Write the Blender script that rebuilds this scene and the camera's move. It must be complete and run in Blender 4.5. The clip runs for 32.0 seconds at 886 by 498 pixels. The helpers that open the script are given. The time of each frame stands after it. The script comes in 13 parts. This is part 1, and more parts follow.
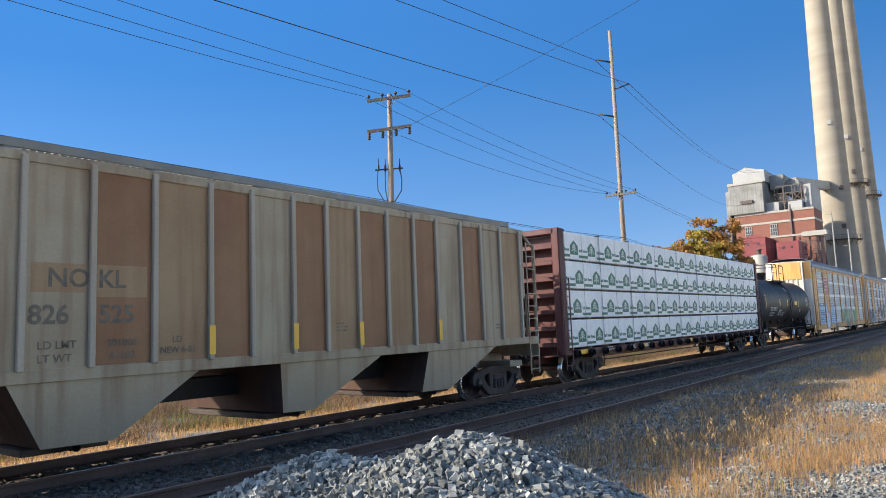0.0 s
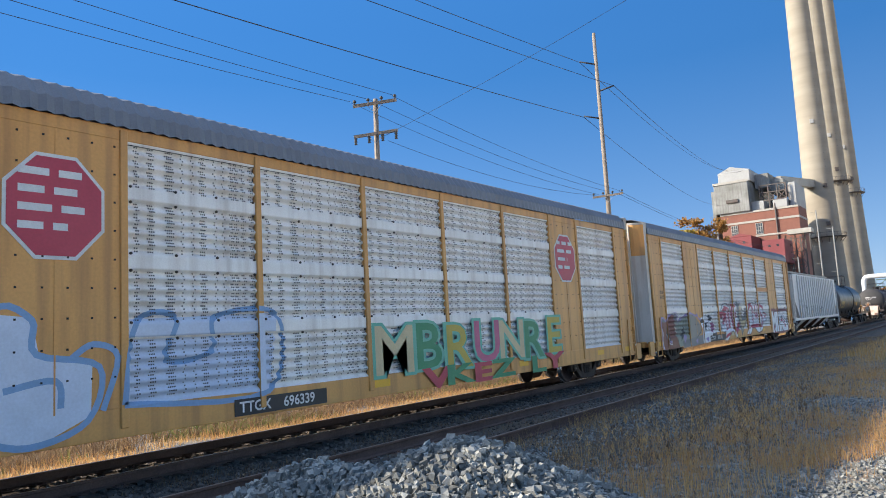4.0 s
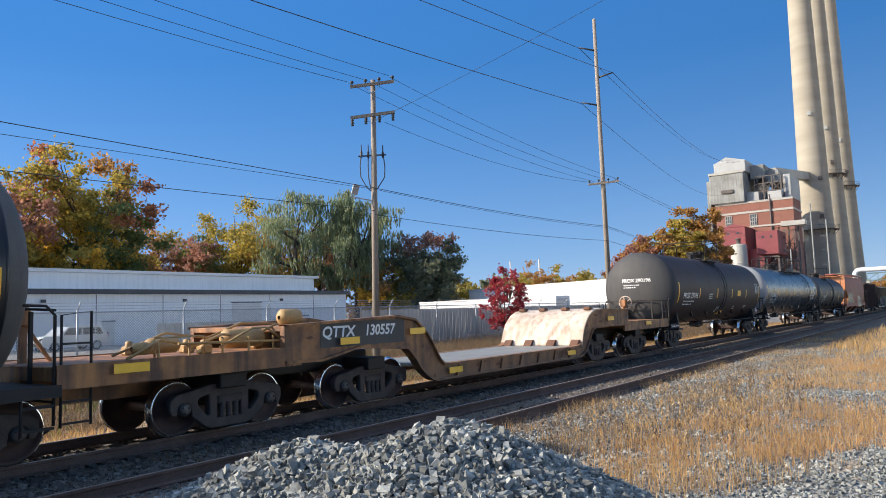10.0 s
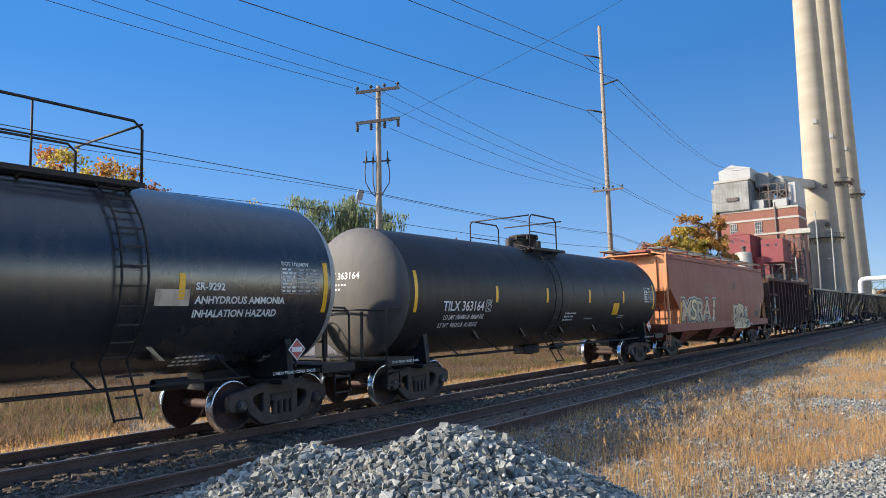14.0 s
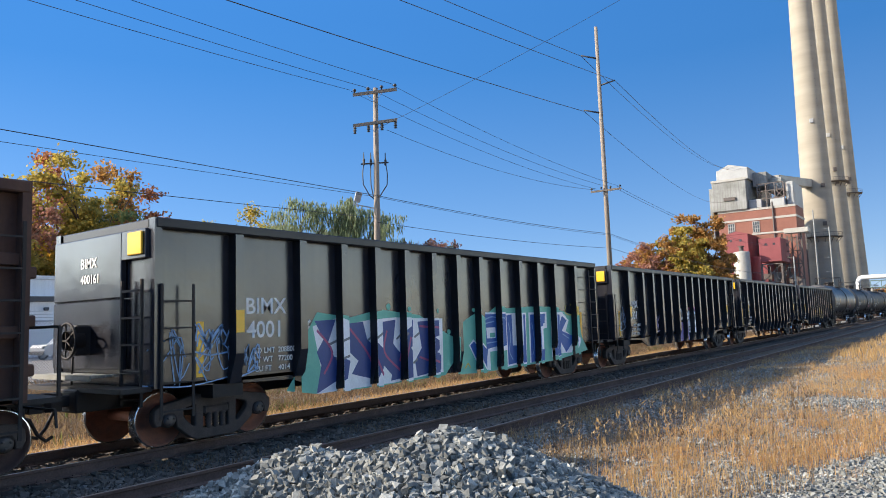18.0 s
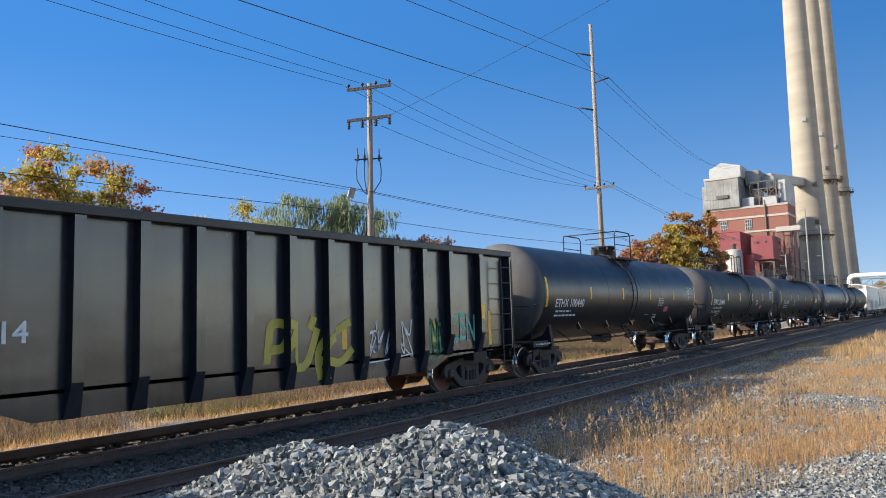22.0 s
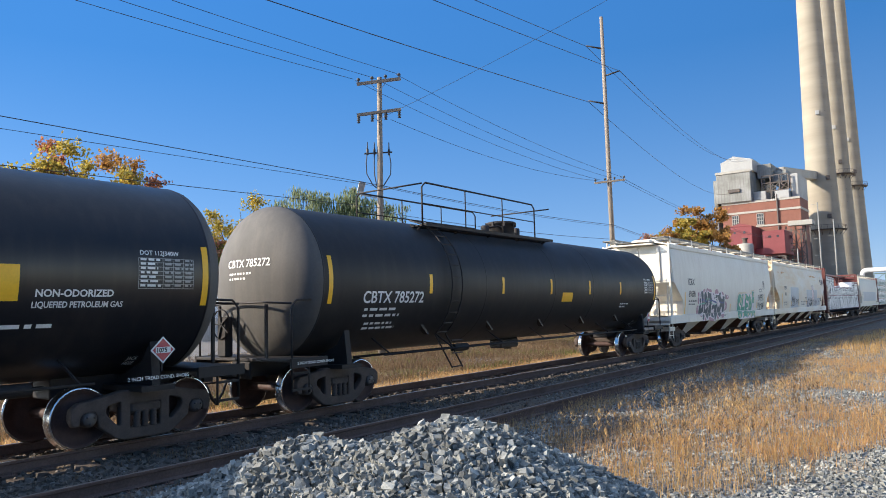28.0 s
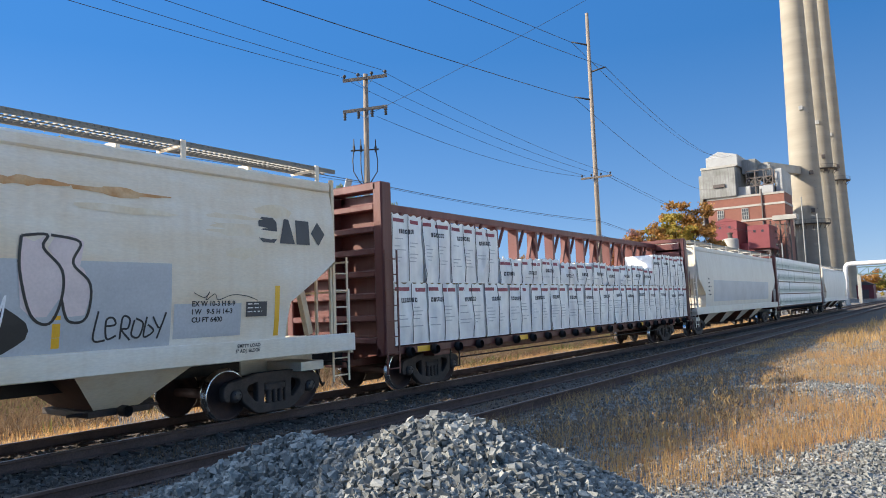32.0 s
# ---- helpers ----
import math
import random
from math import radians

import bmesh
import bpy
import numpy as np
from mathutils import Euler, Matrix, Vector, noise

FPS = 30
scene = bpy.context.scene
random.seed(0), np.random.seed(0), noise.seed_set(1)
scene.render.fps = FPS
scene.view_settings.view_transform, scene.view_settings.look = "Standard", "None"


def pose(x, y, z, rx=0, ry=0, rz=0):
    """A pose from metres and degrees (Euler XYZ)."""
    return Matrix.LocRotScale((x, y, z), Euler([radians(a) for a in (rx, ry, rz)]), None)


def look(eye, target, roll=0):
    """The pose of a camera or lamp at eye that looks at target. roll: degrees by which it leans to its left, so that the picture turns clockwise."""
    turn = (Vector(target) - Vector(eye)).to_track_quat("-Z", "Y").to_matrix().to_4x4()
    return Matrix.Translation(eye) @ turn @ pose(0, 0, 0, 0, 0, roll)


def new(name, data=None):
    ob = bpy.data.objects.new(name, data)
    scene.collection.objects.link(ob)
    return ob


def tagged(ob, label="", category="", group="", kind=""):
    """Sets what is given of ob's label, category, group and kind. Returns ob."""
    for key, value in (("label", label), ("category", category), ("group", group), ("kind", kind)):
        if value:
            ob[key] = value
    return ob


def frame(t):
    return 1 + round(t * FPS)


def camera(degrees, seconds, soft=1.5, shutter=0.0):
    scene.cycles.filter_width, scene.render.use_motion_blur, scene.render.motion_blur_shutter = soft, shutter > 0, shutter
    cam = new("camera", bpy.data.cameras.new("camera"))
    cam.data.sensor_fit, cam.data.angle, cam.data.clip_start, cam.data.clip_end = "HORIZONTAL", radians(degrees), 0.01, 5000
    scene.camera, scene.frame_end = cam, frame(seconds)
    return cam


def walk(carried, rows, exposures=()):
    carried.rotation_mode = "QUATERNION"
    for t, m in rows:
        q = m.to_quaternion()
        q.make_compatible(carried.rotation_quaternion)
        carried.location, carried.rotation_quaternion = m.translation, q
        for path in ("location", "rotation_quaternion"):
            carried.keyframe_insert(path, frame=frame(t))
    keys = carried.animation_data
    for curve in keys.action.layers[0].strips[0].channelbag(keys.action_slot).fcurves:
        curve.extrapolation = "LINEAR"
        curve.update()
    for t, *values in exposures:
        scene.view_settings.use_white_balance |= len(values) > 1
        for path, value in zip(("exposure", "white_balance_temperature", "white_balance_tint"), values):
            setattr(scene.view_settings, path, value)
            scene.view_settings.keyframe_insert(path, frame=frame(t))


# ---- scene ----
cam = camera(64.2, 32.0, soft=0.95)
TURNS = (
    (0, 96.27, 2.17, -52.31), (0.5, 96.23, 2.32, -51.97), (1, 96.24, 2.41, -51.87), (1.5, 96.27, 2.48, -51.99), (2, 96.30, 2.54, -52.20),
    (2.5, 96.38, 2.66, -52.48), (3, 96.47, 2.90, -52.73), (3.5, 96.53, 3.12, -52.95), (5.5, 96.45, 3.30, -53.57), (6, 96.42, 3.35, -53.74),
    (6.5, 96.42, 3.45, -53.92), (7, 96.34, 3.41, -54.16), (7.5, 96.19, 3.32, -54.36), (8, 95.97, 3.07, -54.54), (8.5, 95.69, 2.78, -54.58),
    (9, 95.46, 2.47, -54.50), (9.5, 95.29, 2.18, -54.16), (10, 95.18, 1.94, -53.74), (10.5, 95.12, 1.80, -53.38), (11, 95.12, 1.75, -53.16),
    (11.5, 95.19, 1.74, -53.12), (12, 95.27, 1.73, -53.10), (12.5, 95.39, 1.71, -53.06), (13, 95.47, 1.58, -53.04), (13.5, 95.55, 1.50, -53.16),
    (14, 95.68, 1.54, -53.44), (14.5, 95.87, 1.74, -53.74), (16.5, 96.08, 2.30, -53.67), (17, 96.04, 2.21, -53.48), (17.5, 95.97, 2.07, -53.43),
    (18, 95.80, 1.95, -53.54), (18.5, 95.60, 1.84, -53.68), (19, 95.46, 1.77, -53.85), (19.5, 95.42, 1.68, -53.95), (20, 95.42, 1.69, -53.98),
    (20.5, 95.44, 1.68, -54.03), (21, 95.42, 1.60, -54.10), (21.5, 95.42, 1.60, -54.13), (22, 95.48, 1.69, -54.10), (22.5, 95.48, 1.59, -54.06),
    (23, 95.55, 1.66, -53.97), (23.5, 95.60, 1.76, -53.85), (24, 95.60, 1.74, -53.71), (24.5, 95.60, 1.69, -53.56), (25, 95.56, 1.61, -53.42),
    (25.5, 95.54, 1.63, -53.32), (27.5, 95.15, 1.54, -53.26), (28, 95.01, 1.57, -53.32), (28.5, 94.87, 1.58, -53.42), (29, 94.78, 1.61, -53.56),
    (29.5, 94.76, 1.72, -53.68), (30, 94.81, 1.81, -53.75), (30.5, 94.90, 1.89, -53.79), (31, 94.93, 2.00, -53.83), (31.5, 94.84, 2.00, -53.97),
    (32, 94.72, 2.06, -54.30),
)
walk(cam, [(t, pose(0, 0, 1.9, rx, ry, rz)) for t, rx, ry, rz in TURNS],
     [(0, 0.78), (3, 0.74), (7, 0.84), (9, 0.74), (10, 0.66), (11.2, 0.62), (12, 0.70), (17, 0.82), (20, 0.80), (23, 0.74), (28, 0.78), (30, 0.66), (32, 0.70)])

# ---------------------------------------------------------------- light
SPEED = 14.4                                  # the train's speed, m/s, towards -x
TRACK_Y, SIDING_Y = 11.53, 7.73               # centre lines of the two tracks
SUN_DIR = Vector((1.29, -1.49, -1.0)).normalized()

world = bpy.data.worlds.new("sky")
scene.world = world
world.use_nodes = True
sky = world.node_tree.nodes.new("ShaderNodeTexSky")
sky.sky_type, sky.sun_disc = "NISHITA", False
sky.sun_elevation, sky.sun_rotation = radians(26.9), radians(-40.9)
sky.altitude, sky.air_density, sky.dust_density, sky.ozone_density = 300, 1.0, 0.3, 1.2
back = world.node_tree.nodes["Background"]
# a clear sky is deepest at a right angle to the sun; towards it and away from it it is paler, and brightened to fill
# the train's shaded side
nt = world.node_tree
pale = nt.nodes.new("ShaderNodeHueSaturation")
# value above 1 adds fill light for shaded sides
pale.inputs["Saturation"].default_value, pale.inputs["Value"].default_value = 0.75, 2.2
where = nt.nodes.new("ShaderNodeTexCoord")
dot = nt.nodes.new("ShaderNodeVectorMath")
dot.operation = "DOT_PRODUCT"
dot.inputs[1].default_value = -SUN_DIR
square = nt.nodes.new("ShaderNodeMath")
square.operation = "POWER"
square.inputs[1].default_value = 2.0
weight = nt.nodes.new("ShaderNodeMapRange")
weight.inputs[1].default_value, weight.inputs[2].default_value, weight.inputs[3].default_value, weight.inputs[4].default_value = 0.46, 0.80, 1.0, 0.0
# and paler near the horizon; overhead, out of view, the brightened sky returns as neutral fill
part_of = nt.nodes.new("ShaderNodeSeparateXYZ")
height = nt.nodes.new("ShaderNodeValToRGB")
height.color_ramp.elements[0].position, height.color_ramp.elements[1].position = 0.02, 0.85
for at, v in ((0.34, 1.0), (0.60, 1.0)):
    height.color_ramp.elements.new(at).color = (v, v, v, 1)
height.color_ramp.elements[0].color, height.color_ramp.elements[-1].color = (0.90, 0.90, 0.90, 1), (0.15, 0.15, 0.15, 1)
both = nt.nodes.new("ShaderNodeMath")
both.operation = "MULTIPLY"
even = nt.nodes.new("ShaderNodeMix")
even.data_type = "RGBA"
tint = nt.nodes.new("ShaderNodeMapRange")
tint.inputs[1].default_value, tint.inputs[2].default_value, tint.inputs[3].default_value, tint.inputs[4].default_value = -0.57, 0.52, 1.20, 1.74
blue = nt.nodes.new("ShaderNodeVectorMath")
blue.operation = "SCALE"
deep = nt.nodes.new("ShaderNodeValToRGB")
deep.color_ramp.elements[0].position, deep.color_ramp.elements[1].position = 0.02, 0.40
deep.color_ramp.elements[0].color, deep.color_ramp.elements[1].color = (0.112, 0.385, 0.87, 1), (0.068, 0.297, 0.80, 1)
full = nt.nodes.new("ShaderNodeVectorMath")
full.operation = "SCALE"
full.inputs["Scale"].default_value = 2.36
nt.links.new(dot.outputs["Value"], tint.inputs[0])
nt.links.new(part_of.outputs[2], deep.inputs[0])
nt.links.new(deep.outputs[0], full.inputs[0])
nt.links.new(full.outputs[0], blue.inputs[0])
nt.links.new(tint.outputs[0], blue.inputs["Scale"])
nt.links.new(blue.outputs[0], even.inputs[7])
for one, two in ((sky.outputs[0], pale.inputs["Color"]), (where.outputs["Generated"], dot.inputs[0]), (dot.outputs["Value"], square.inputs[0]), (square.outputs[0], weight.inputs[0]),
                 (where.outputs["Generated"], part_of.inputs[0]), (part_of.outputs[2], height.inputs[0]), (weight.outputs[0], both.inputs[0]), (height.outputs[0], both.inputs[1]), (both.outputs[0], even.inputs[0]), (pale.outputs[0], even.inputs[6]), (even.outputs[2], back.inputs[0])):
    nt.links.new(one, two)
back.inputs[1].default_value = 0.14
sun = new("sun", bpy.data.lights.new("sun", "SUN"))
sun.data.energy, sun.data.angle, sun.data.color = 5.0, radians(0.55), (1.0, 0.87, 0.70)
sun.matrix_world = look((0, 0, 60), Vector((0, 0, 60)) + SUN_DIR)

# ---------------------------------------------------------------- materials


def links(tree, *pairs):
    for a, b in pairs:
        tree.links.new(a, b)


def surface(name, col, rough=0.6, metal=0.0, other=None, scale=1.5, amount=0.5, fine=30.0, grain=0.12, bump=0.1,
            streak=None, streaks=0.0, piece=0.0, island=0.0, lift=0.0, low=0.0, lowcol=(0.10, 0.07, 0.05), gloss=0.5, stretch=(1, 1, 1)):
    """A worn surface: two colours in patches, fine grain, running streaks, road dirt from below."""
    m = bpy.data.materials.new(name)
    m.use_nodes = True
    t = m.node_tree
    n = t.nodes
    b = n["Principled BSDF"]
    b.inputs["Metallic"].default_value = metal
    b.inputs["Specular IOR Level"].default_value = gloss
    co = n.new("ShaderNodeTexCoord")
    mp = n.new("ShaderNodeMapping")
    mp.inputs["Scale"].default_value = stretch
    links(t, (co.outputs["Object"], mp.inputs[0]))
    big = n.new("ShaderNodeTexNoise")
    big.inputs["Scale"].default_value, big.inputs["Detail"].default_value, big.inputs["Roughness"].default_value = scale, 5, 0.6
    links(t, (mp.outputs[0], big.inputs["Vector"]))
    ramp = n.new("ShaderNodeMapRange")
    ramp.inputs[1].default_value, ramp.inputs[2].default_value = 0.38, 0.66
    ramp.inputs[4].default_value = amount
    links(t, (big.outputs[0], ramp.inputs[0]))
    mix = n.new("ShaderNodeMix")
    mix.data_type = "RGBA"
    mix.inputs[6].default_value = (*col, 1)
    other = other or tuple(c * 0.6 for c in col)
    mix.inputs[7].default_value = (*other, 1)
    links(t, (ramp.outputs[0], mix.inputs[0]))
    out = mix.outputs[2]
    if streaks:
        sm = n.new("ShaderNodeMapping")
        sm.inputs["Scale"].default_value = (5, 5, 0.28)
        sn = n.new("ShaderNodeTexNoise")
        sn.inputs["Scale"].default_value, sn.inputs["Detail"].default_value = 1.0, 4
        sr = n.new("ShaderNodeMapRange")
        sr.inputs[1].default_value, sr.inputs[2].default_value, sr.inputs[4].default_value = 0.46, 0.72, streaks
        s2 = n.new("ShaderNodeMix")
        s2.data_type = "RGBA"
        s2.inputs[7].default_value = (*(streak or (0.09, 0.05, 0.03)), 1)
        links(t, (co.outputs["Object"], sm.inputs[0]), (sm.outputs[0], sn.inputs["Vector"]), (sn.outputs[0], sr.inputs[0]),
              (sr.outputs[0], s2.inputs[0]), (out, s2.inputs[6]))
        out = s2.outputs[2]
    if low:
        # road dirt thrown up from the wheels, uneven, over the lowest part
        sp = n.new("ShaderNodeSeparateXYZ")
        ad = n.new("ShaderNodeMath")
        ad.operation = "MULTIPLY_ADD"
        ad.inputs[1].default_value = 1.4
        lr = n.new("ShaderNodeMapRange")
        lr.inputs[1].default_value, lr.inputs[2].default_value, lr.inputs[3].default_value, lr.inputs[4].default_value = low + 1.0, low + 0.2, 0, 0.8
        s3 = n.new("ShaderNodeMix")
        s3.data_type = "RGBA"
        s3.inputs[7].default_value = (*lowcol, 1)
        links(t, (co.outputs["Object"], sp.inputs[0]), (big.outputs[0], ad.inputs[0]), (sp.outputs[2], ad.inputs[2]), (ad.outputs[0], lr.inputs[0]),
              (lr.outputs[0], s3.inputs[0]), (out, s3.inputs[6]))
        out = s3.outputs[2]
    fn = n.new("ShaderNodeTexNoise")
    fn.inputs["Scale"].default_value, fn.inputs["Detail"].default_value = fine, 4
    links(t, (mp.outputs[0], fn.inputs["Vector"]))
    fr = n.new("ShaderNodeMapRange")
    fr.inputs[3].default_value, fr.inputs[4].default_value = 1 - grain * 2, 1 + grain * 2
    links(t, (fn.outputs[0], fr.inputs[0]))
    value = fr.outputs[0]
    for kind, much in (("ShaderNodeObjectInfo", piece), ("ShaderNodeNewGeometry", island)):
        if much:
            node = n.new(kind)
            rr = n.new("ShaderNodeMapRange")
            rr.inputs[3].default_value, rr.inputs[4].default_value = 1 - much, 1 + much
            mu = n.new("ShaderNodeMath")
            mu.operation = "MULTIPLY"
            links(t, (node.outputs["Random" if kind == "ShaderNodeObjectInfo" else "Random Per Island"], rr.inputs[0]),
                  (rr.outputs[0], mu.inputs[0]), (value, mu.inputs[1]))
            value = mu.outputs[0]
    vm = n.new("ShaderNodeVectorMath")
    vm.operation = "SCALE"
    links(t, (out, vm.inputs[0]), (value, vm.inputs["Scale"]), (vm.outputs[0], b.inputs["Base Color"]))
    rm = n.new("ShaderNodeMapRange")
    rm.inputs[3].default_value, rm.inputs[4].default_value = max(0.05, rough - 0.12), min(1, rough + 0.15)
    links(t, (big.outputs[0], rm.inputs[0]), (rm.outputs[0], b.inputs["Roughness"]))
    if bump:
        bp = n.new("ShaderNodeBump")
        bp.inputs["Strength"].default_value, bp.inputs["Distance"].default_value = bump, 0.02
        links(t, (fn.outputs[0], bp.inputs["Height"]), (bp.outputs[0], b.inputs["Normal"]))
    return m


def leafy(name, cols, rough=0.6):
    """Foliage or straw: each leaf takes one of several colours, some light passes through."""
    m = bpy.data.materials.new(name)
    m.use_nodes = True
    t = m.node_tree
    n = t.nodes
    b = n["Principled BSDF"]
    g = n.new("ShaderNodeNewGeometry")
    r = n.new("ShaderNodeValToRGB")
    r.color_ramp.interpolation = "LINEAR"
    while len(r.color_ramp.elements) < len(cols):
        r.color_ramp.elements.new(0.5)
    for i, c in enumerate(cols):
        r.color_ramp.elements[i].position = i / (len(cols) - 1)
        r.color_ramp.elements[i].color = (*c, 1)
    b.inputs["Roughness"].default_value = rough
    tr = n.new("ShaderNodeBsdfTranslucent")
    ms = n.new("ShaderNodeMixShader")
    ms.inputs[0].default_value = 0.55
    links(t, (g.outputs["Random Per Island"], r.inputs[0]), (r.outputs[0], b.inputs["Base Color"]), (r.outputs[0], tr.inputs[0]),
          (b.outputs[0], ms.inputs[1]), (tr.outputs[0], ms.inputs[2]), (ms.outputs[0], n["Material Output"].inputs[0]))
    return m


# ---------------------------------------------------------------- mesh building


class Shape:
    """Collects vertices and faces in metres; make() turns them into one mesh object."""

    def __init__(self):
        self.v, self.f, self.s, self.k, self.mat = [], [], [], [], 0

    def add(self, verts, faces, smooth=False):
        o = len(self.v)
        self.v.extend(tuple(p) for p in verts)
        for f in faces:
            self.f.append([i + o for i in f])
            self.s.append(smooth)
            self.k.append(self.mat)
        return self

    def box(self, x0, x1, y0, y1, z0, z1, b=0.0):
        if not b:
            p = [(x, y, z) for x in (x0, x1) for y in (y0, y1) for z in (z0, z1)]
            return self.add(p, [(0, 1, 3, 2), (4, 6, 7, 5), (0, 4, 5, 1), (2, 3, 7, 6), (0, 2, 6, 4), (1, 5, 7, 3)])
        lo, hi, p, ix = (x0, y0, z0), (x1, y1, z1), [], {}
        for c in range(8):
            s = [(c >> k) & 1 for k in range(3)]
            for ax in range(3):
                q = [(hi[k] if s[k] else lo[k]) if k == ax else ((hi[k] - b) if s[k] else (lo[k] + b)) for k in range(3)]
                ix[(c, ax)] = len(p)
                p.append(q)
        fs = []
        for ax in range(3):
            u, w = [k for k in range(3) if k != ax]
            for side in (0, 1):
                c0 = side << ax
                ring = [c0, c0 | 1 << u, c0 | 1 << u | 1 << w, c0 | 1 << w]
                fs.append([ix[(c, ax)] for c in ring])
            for c in range(8):
                if not c >> ax & 1:
                    d = c | 1 << ax
                    fs.append([ix[(c, u)], ix[(d, u)], ix[(d, w)], ix[(c, w)]])
        for c in range(8):
            fs.append([ix[(c, k)] for k in range(3)])
        return self.add(p, fs)

    def bar(self, a, b, w, t=None, up=(0, 0, 1)):
        """A straight bar of w x t from a to b."""
        a, b = Vector(a), Vector(b)
        d = (b - a).normalized()
        u = Vector(up)
        if abs(d.dot(u)) > 0.95:
            u = Vector((0, 1, 0))
        s = d.cross(u).normalized()
        u = s.cross(d)
        s, u = s * w / 2, u * (t or w) / 2
        p = [q + i * s + j * u for q in (a, b) for i, j in ((-1, -1), (1, -1), (1, 1), (-1, 1))]
        return self.add(p, [(0, 3, 2, 1), (4, 5, 6, 7), (0, 1, 5, 4), (1, 2, 6, 5), (2, 3, 7, 6), (3, 0, 4, 7)])

    def tube(self, pts, r, seg=6, smooth=True, r2=None):
        pts = [Vector(p) for p in pts]
        n, rings, side = len(pts), [], None
        for i, p in enumerate(pts):
            d = (pts[min(i + 1, n - 1)] - pts[max(i - 1, 0)]).normalized()
            if side is None:
                side = d.cross(Vector((0, 0, 1)) if abs(d.z) < 0.9 else Vector((1, 0, 0))).normalized()
            side = (side - d * side.dot(d)).normalized()
            up = d.cross(side)
            rr = r if r2 is None else r + (r2 - r) * i / max(1, n - 1)
            rings.append([p + rr * (math.cos(k * math.tau / seg) * side + math.sin(k * math.tau / seg) * up) for k in range(seg)])
        faces = [(i * seg + k, i * seg + (k + 1) % seg, (i + 1) * seg + (k + 1) % seg, (i + 1) * seg + k) for i in range(n - 1) for k in range(seg)]
        self.add([p for ring in rings for p in ring], faces, smooth)
        o = len(self.v) - n * seg
        for ring in (range(o + seg - 1, o - 1, -1), range(o + (n - 1) * seg, o + n * seg)):
            self.f.append(list(ring))
            self.s.append(False)
            self.k.append(self.mat)
        return self

    def lathe(self, prof, c=(0, 0, 0), axis="z", seg=16, smooth=True, arc=(0, 1)):
        """Turns (place along the axis, radius) pairs about an axis through c."""
        full = arc == (0, 1)
        m = seg if full else seg + 1
        p = []
        for a, r in prof:
            for k in range(m):
                w = math.tau * (arc[0] + (arc[1] - arc[0]) * k / seg)
                u, v = r * math.cos(w), r * math.sin(w)
                q = {"z": (u, v, a), "x": (a, u, v), "y": (v, a, u)}[axis]
                p.append((c[0] + q[0], c[1] + q[1], c[2] + q[2]))
        fs = [(i * m + k, i * m + (k + 1) % m, (i + 1) * m + (k + 1) % m, (i + 1) * m + k) for i in range(len(prof) - 1) for k in range(seg)]
        return self.add(p, fs, smooth)

    def prism(self, poly, a0, a1, axis="y"):
        """Extrudes a flat outline: (x, z) along y, (y, z) along x or (x, y) along z."""
        n = len(poly)

        def at(q, a):
            return {"y": (q[0], a, q[1]), "x": (a, q[0], q[1]), "z": (q[0], q[1], a)}[axis]
        p = [at(q, a0) for q in poly] + [at(q, a1) for q in poly]
        return self.add(p, [list(range(n))[::-1], list(range(n, 2 * n))] + [(i, (i + 1) % n, n + (i + 1) % n, n + i) for i in range(n)])

    def sheet(self, rows, smooth=False):
        """A skin over rows of points, all of one length."""
        m = len(rows[0])
        return self.add([p for r in rows for p in r], [(i * m + k, i * m + k + 1, (i + 1) * m + k + 1, (i + 1) * m + k)
                                                      for i in range(len(rows) - 1) for k in range(m - 1)], smooth)

    def mesh(self, name, mats):
        me = bpy.data.meshes.new(name)
        me.from_pydata(self.v, [], self.f)
        me.polygons.foreach_set("use_smooth", self.s)
        mats = mats if isinstance(mats, (list, tuple)) else [mats]
        for m in mats:
            me.materials.append(m)
        if len(mats) > 1:
            me.polygons.foreach_set("material_index", self.k)
        bm = bmesh.new()
        bm.from_mesh(me)
        bmesh.ops.recalc_face_normals(bm, faces=bm.faces)
        bm.to_mesh(me)
        bm.free()
        return me


def part(name, shape, mats, parent=None, label="", place=None):
    """One mesh object, under a thing or a part."""
    me = shape if isinstance(shape, bpy.types.Mesh) else shape.mesh(name, mats)
    ob = new(name, me)
    if parent is not None:
        ob.parent = parent
    if place is not None:
        ob.matrix_basis = place
    return tagged(ob, label)


def pieces(name, shape, mats, parent, label=""):
    """Splits a shape into its loose pieces: one mesh object each."""
    up = list(range(len(shape.v)))

    def root(i):
        while up[i] != i:
            up[i] = up[up[i]]
            i = up[i]
        return i
    for f in shape.f:
        for i in f[1:]:
            up[root(i)] = root(f[0])
    lots = {}
    for f, sm, km in zip(shape.f, shape.s, shape.k):
        lots.setdefault(root(f[0]), []).append((f, sm, km))
    for lot in lots.values():
        ids = sorted({i for f, _, _ in lot for i in f})
        back_to = {i: k for k, i in enumerate(ids)}
        s = Shape()
        s.v = [shape.v[i] for i in ids]
        s.f = [[back_to[i] for i in f] for f, _, _ in lot]
        s.s, s.k = [sm for _, sm, _ in lot], [km for _, _, km in lot]
        part(name, s, mats, parent, label)


def thing(name, label, category, group="", at=None, kind=""):
    ob = tagged(new(name), label, category, group, kind)
    if at is not None:
        ob.matrix_basis = at
    return ob


